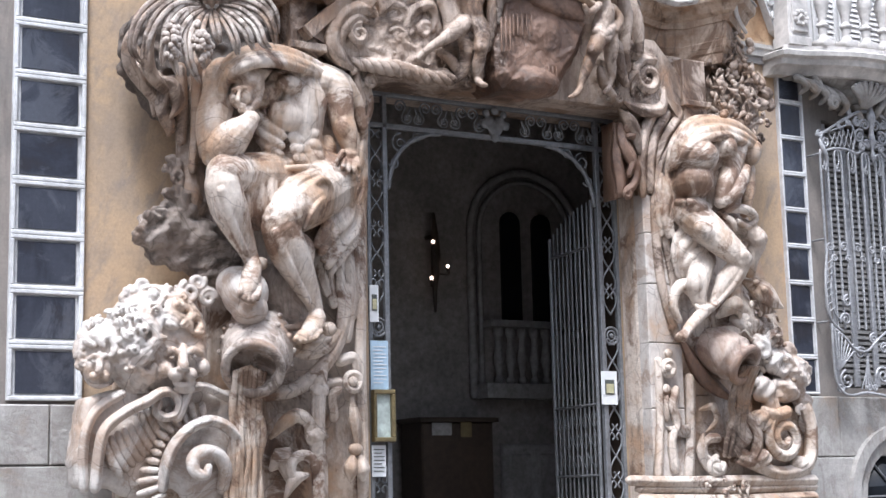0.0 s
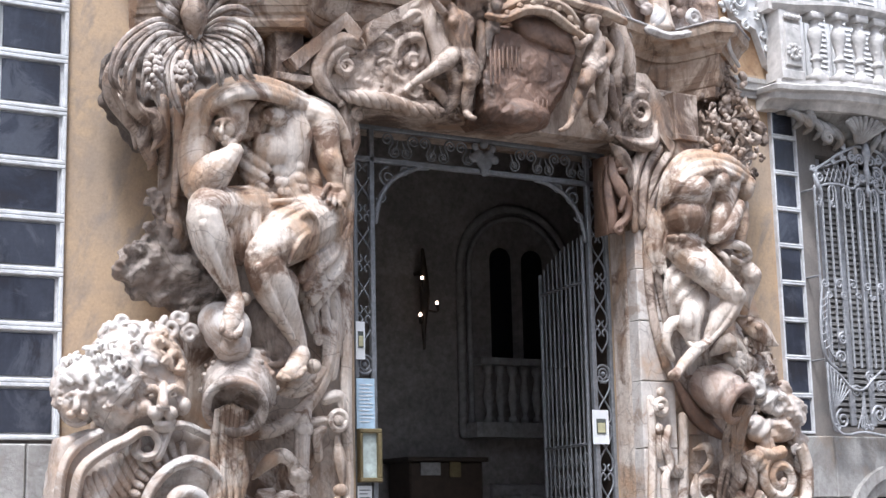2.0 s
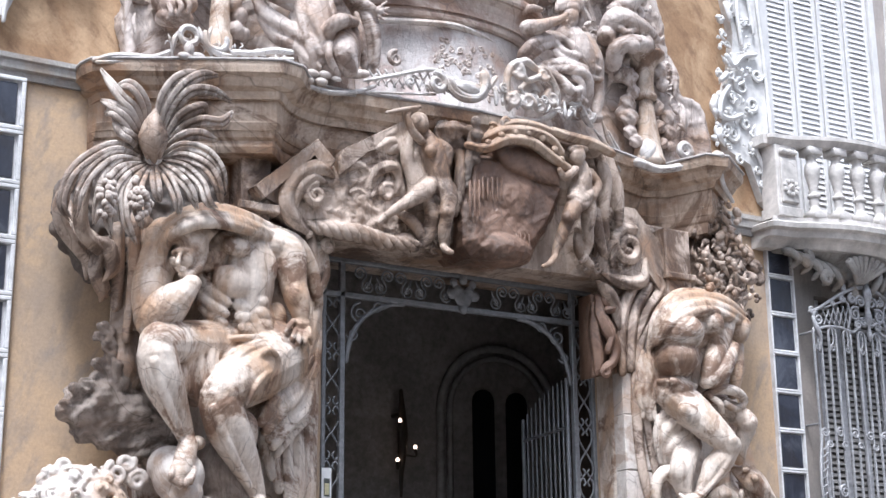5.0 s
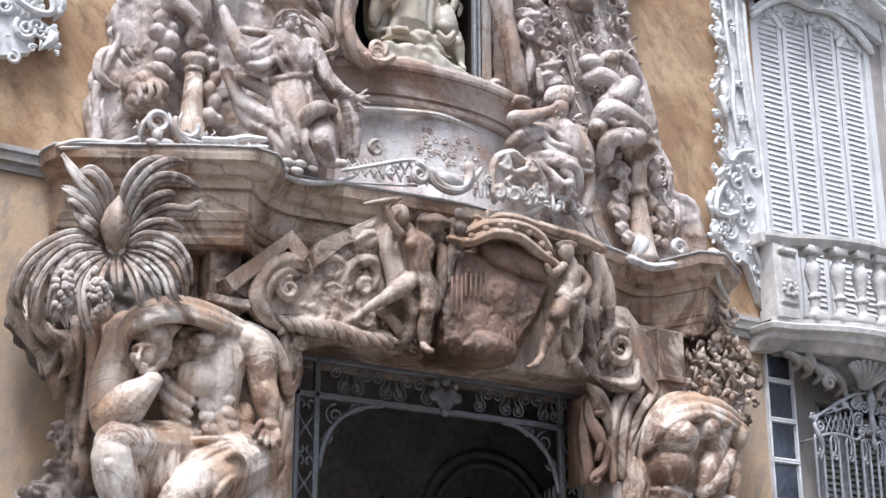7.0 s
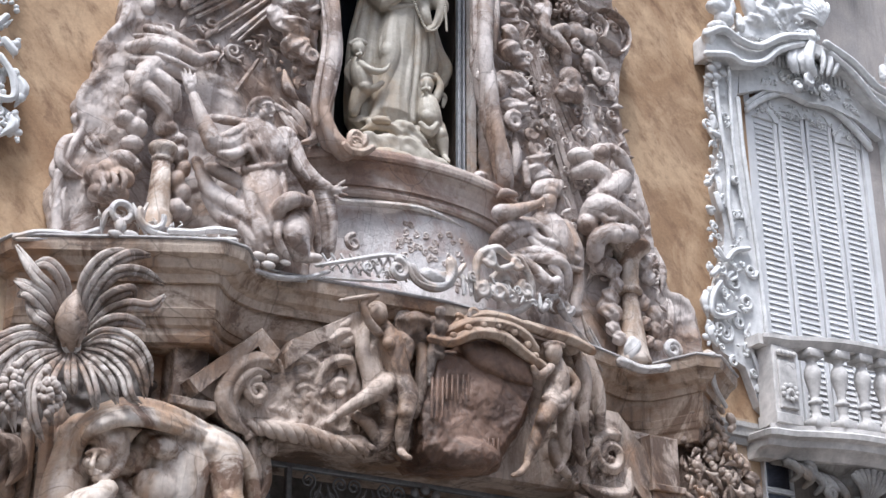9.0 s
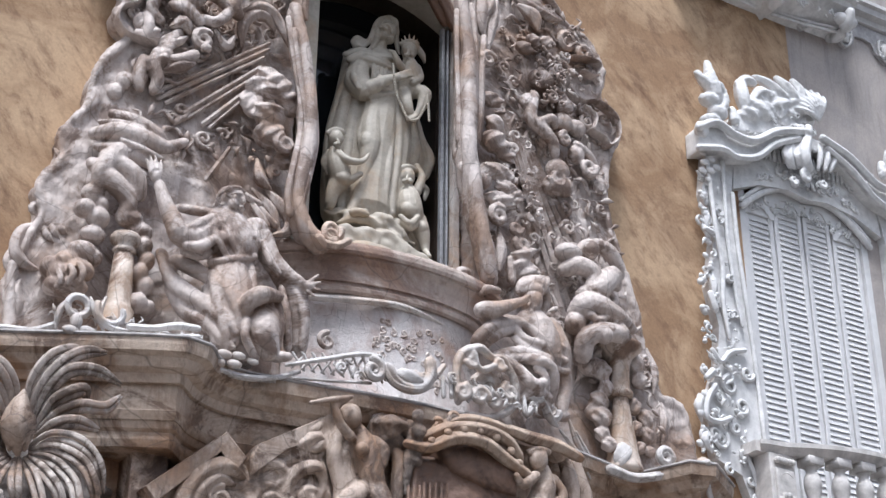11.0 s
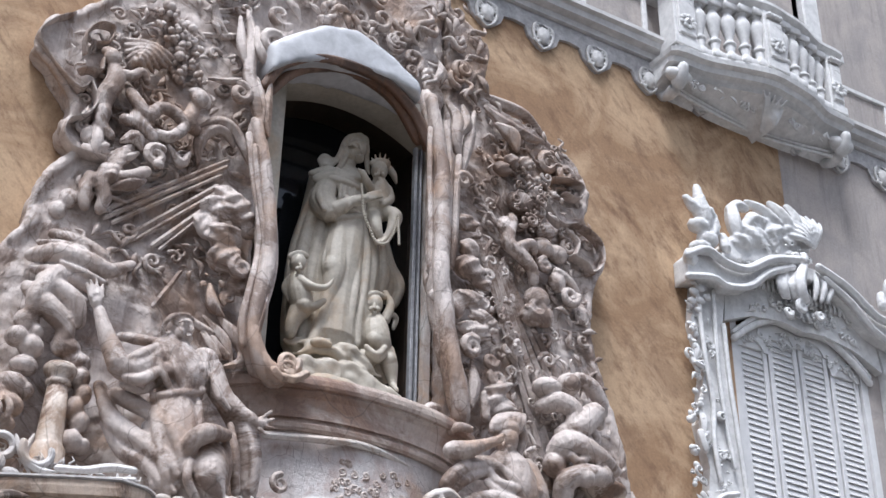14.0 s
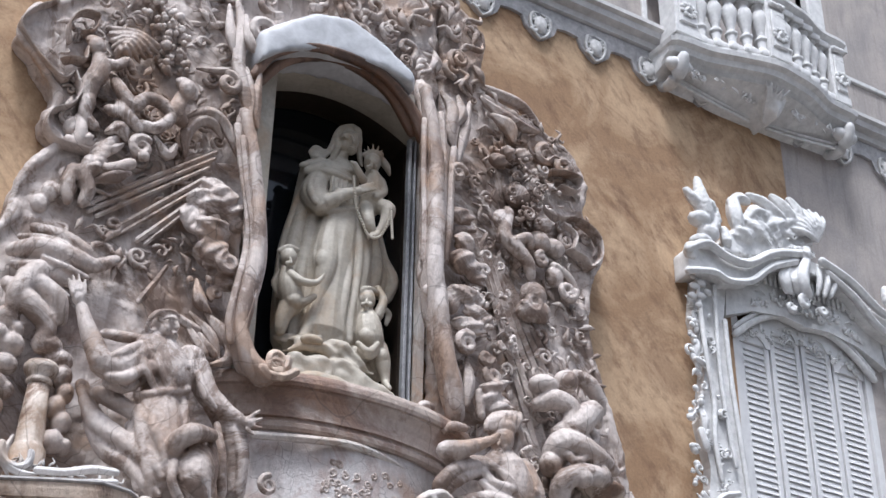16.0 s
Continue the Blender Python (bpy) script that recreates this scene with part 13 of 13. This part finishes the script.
# ---- under the balconies ----
def corbel(cx, z, w, depth, mat, label):
    cb = thing("balcony_corbel", label, "corbel", "corbels under balconies")
    c = Carve()
    c.knob((cx, -depth * 0.25, z + 0.02), (w * 0.36, depth * 0.4, 0.14), 20, 10)
    c.knob((cx, -depth * 0.1, z - 0.14), (w * 0.2, depth * 0.3, 0.18), 16, 8)
    solid("body", c, mat, cb, voxel=0.025, rough=0.006, size=0.06, folds=0.003, relax=3)
    for k in range(9):
        a = math.pi * (0.1 + 0.8 * k / 8)
        solid("shell_rib", Carve().tube([(cx + 0.05 * math.cos(a), -depth * 0.5, z - 0.30, 0.016), (cx + 0.17 * math.cos(a), -depth * 0.66, z - 0.23 + 0.07 * math.sin(a), 0.026), (cx + 0.28 * math.cos(a), -depth * 0.72, z - 0.17 + 0.11 * math.sin(a), 0.03)], 8), mat, cb)
    for s in (-1, 1):
        c = Carve()
        c.scroll((cx + s * w * 0.37, -depth * 0.46, z - 0.12), 0.09, 0.02, 1.6, 90, 0.038, 0.02, s)
        for k in range(5):
            u = 0.46 - 0.075 * k
            c.tube([(cx + s * w * (u + 0.05), -depth * 0.12, z - 0.02, 0.03), (cx + s * w * (u + 0.02), -depth * 0.42, z - 0.06 - 0.03 * k, 0.045), (cx + s * w * (u - 0.03), -depth * 0.46, z - 0.14 - 0.04 * k, 0.04), (cx + s * w * (u - 0.02), -depth * 0.30, z - 0.20 - 0.045 * k, 0.025)], 8)
        c.scroll((cx + s * w * 0.24, -depth * 0.5, z - 0.30), 0.08, 0.02, 1.6, 30, 0.035, 0.018, -s)
        solid("scroll_bracket", c, mat, cb)
    solid("drop", Carve().lathe((cx, -depth * 0.3, z - 0.46), [(0.02, 0), (0.07, 0.06), (0.05, 0.14), (0.09, 0.2)], 12), mat, cb)
    return cb


GREYSTONE = stone("grey_carved_stone", (0.44, 0.415, 0.39), (0.30, 0.28, 0.26), (0.16, 0.145, 0.13), 0.5, width=0.0)
corbel(4.5, 5.92, 1.9, 0.55, GREYSTONE, "grey carved shell corbel under the white balcony")
# pale stucco colour stands in for light bounced onto this underside
uc = thing("balcony_corbel", "carved fan corbel under the upper balcony, paled for bounced light", "corbel", "corbels under balconies")
solid("body", loft(Carve(), plan2, [(-0.56, 12.30), (-0.50, 12.32), (-0.40, 12.37), (-0.27, 12.43), (-0.14, 12.48)]), STUCCO, uc, smooth=False)
console = Carve().slab([(3.92, 12.50), (4.34, 12.50), (4.24, 12.30), (4.18, 12.22), (4.12, 12.30)], -0.42, 0.0, 0.06)
for k in range(5):
    console.tube([(3.92 + 0.08 * k, -0.52, 12.49, 0.016), (4.00 + 0.05 * k, -0.44, 12.42, 0.018), (4.12 + 0.02 * k, -0.2, 12.25, 0.014)], 8)
solid("console", console, STUCCO, uc, voxel=0.014, relax=3)
for x, xi in ((2.98, 4.0), (5.20, 4.26)):
    solid("scroll_bracket", Carve().tube([(x - 0.08, -0.30, 12.43, 0.075), (x + 0.08, -0.30, 12.43, 0.075)], 16, taper=1.0).tube([(x, -0.38, 12.49, 0.06), (x, -0.30, 12.36, 0.075), (x, -0.14, 12.30, 0.06), (x, 0.0, 12.36, 0.05)], 12).scroll((x - 0.09, -0.30, 12.43), 0.06, 0.015, 1.5, 90, 0.02, 0.012), STUCCO, uc)
    for dz in (0.0, 0.05):
        solid("rib", Carve().tube([(x, -0.20, 12.32 + dz, 0.022), (0.5 * (x + xi), -0.14, 12.30 + dz, 0.018), (xi, -0.12, 12.27 + dz, 0.02)], 8), STUCCO, uc)
rocaille_u = rocaille(Carve(), [(2.95, 12.36), (5.2, 12.36), (5.2, 12.44), (2.95, 12.44)], 50, 0.04, -0.26, 91, "sl", 0.12)
tagged(solid("fine_relief", rocaille_u, STUCCO, uc), kind="stuff")
# ---- upper window behind the top balcony, and parapet panel ----
shutters(3.75, 5.15, 12.98, 15.2, 0.3, 4, "upper window closed by white louvred shutters")
for ax, bx in ((3.55, 3.75), (5.15, 5.4)):
    tagged(solid("trim_window_jamb", Carve().box(ax, bx, -0.10, 0.0, 12.98, 15.6, 0.02), STUCCO, smooth=False), "white stucco jamb of the upper window", "trim", kind="structure")
pp = thing("parapet_panel", "white framed stucco panel beside the upper balcony", "panel")
for px0 in (1.95, 5.45):
    c = Carve().box(px0, px0 + 0.85, -0.07, 0.0, 12.97, 13.55, 0.01)
    solid("field", c, PINKGREY, pp, smooth=False)
    for q in ((px0, px0 + 0.85, 12.97, 13.03), (px0, px0 + 0.06, 13.03, 13.5), (px0 + 0.79, px0 + 0.85, 13.03, 13.5), (px0, px0 + 0.85, 13.5, 13.56)):
        solid("frame_piece", Carve().box(q[0], q[1], -0.10, -0.07, q[2], q[3], 0.008), STUCCO, pp, smooth=False)
# ---- the matching window further west ----
for ob in [o for o in list(scene.objects) if o.parent is None and o.name.split(".")[0] in ("window_surround", "shuttered_window", "window_grille") and not (o.name.startswith(("shuttered_window.", "balcony.", "balcony_corbel.")))]:
    copy_thing(ob, pose(-10.9, 0, 0) if ob.name.startswith("window_grille") else pose(-10.08, 0, 0.4))
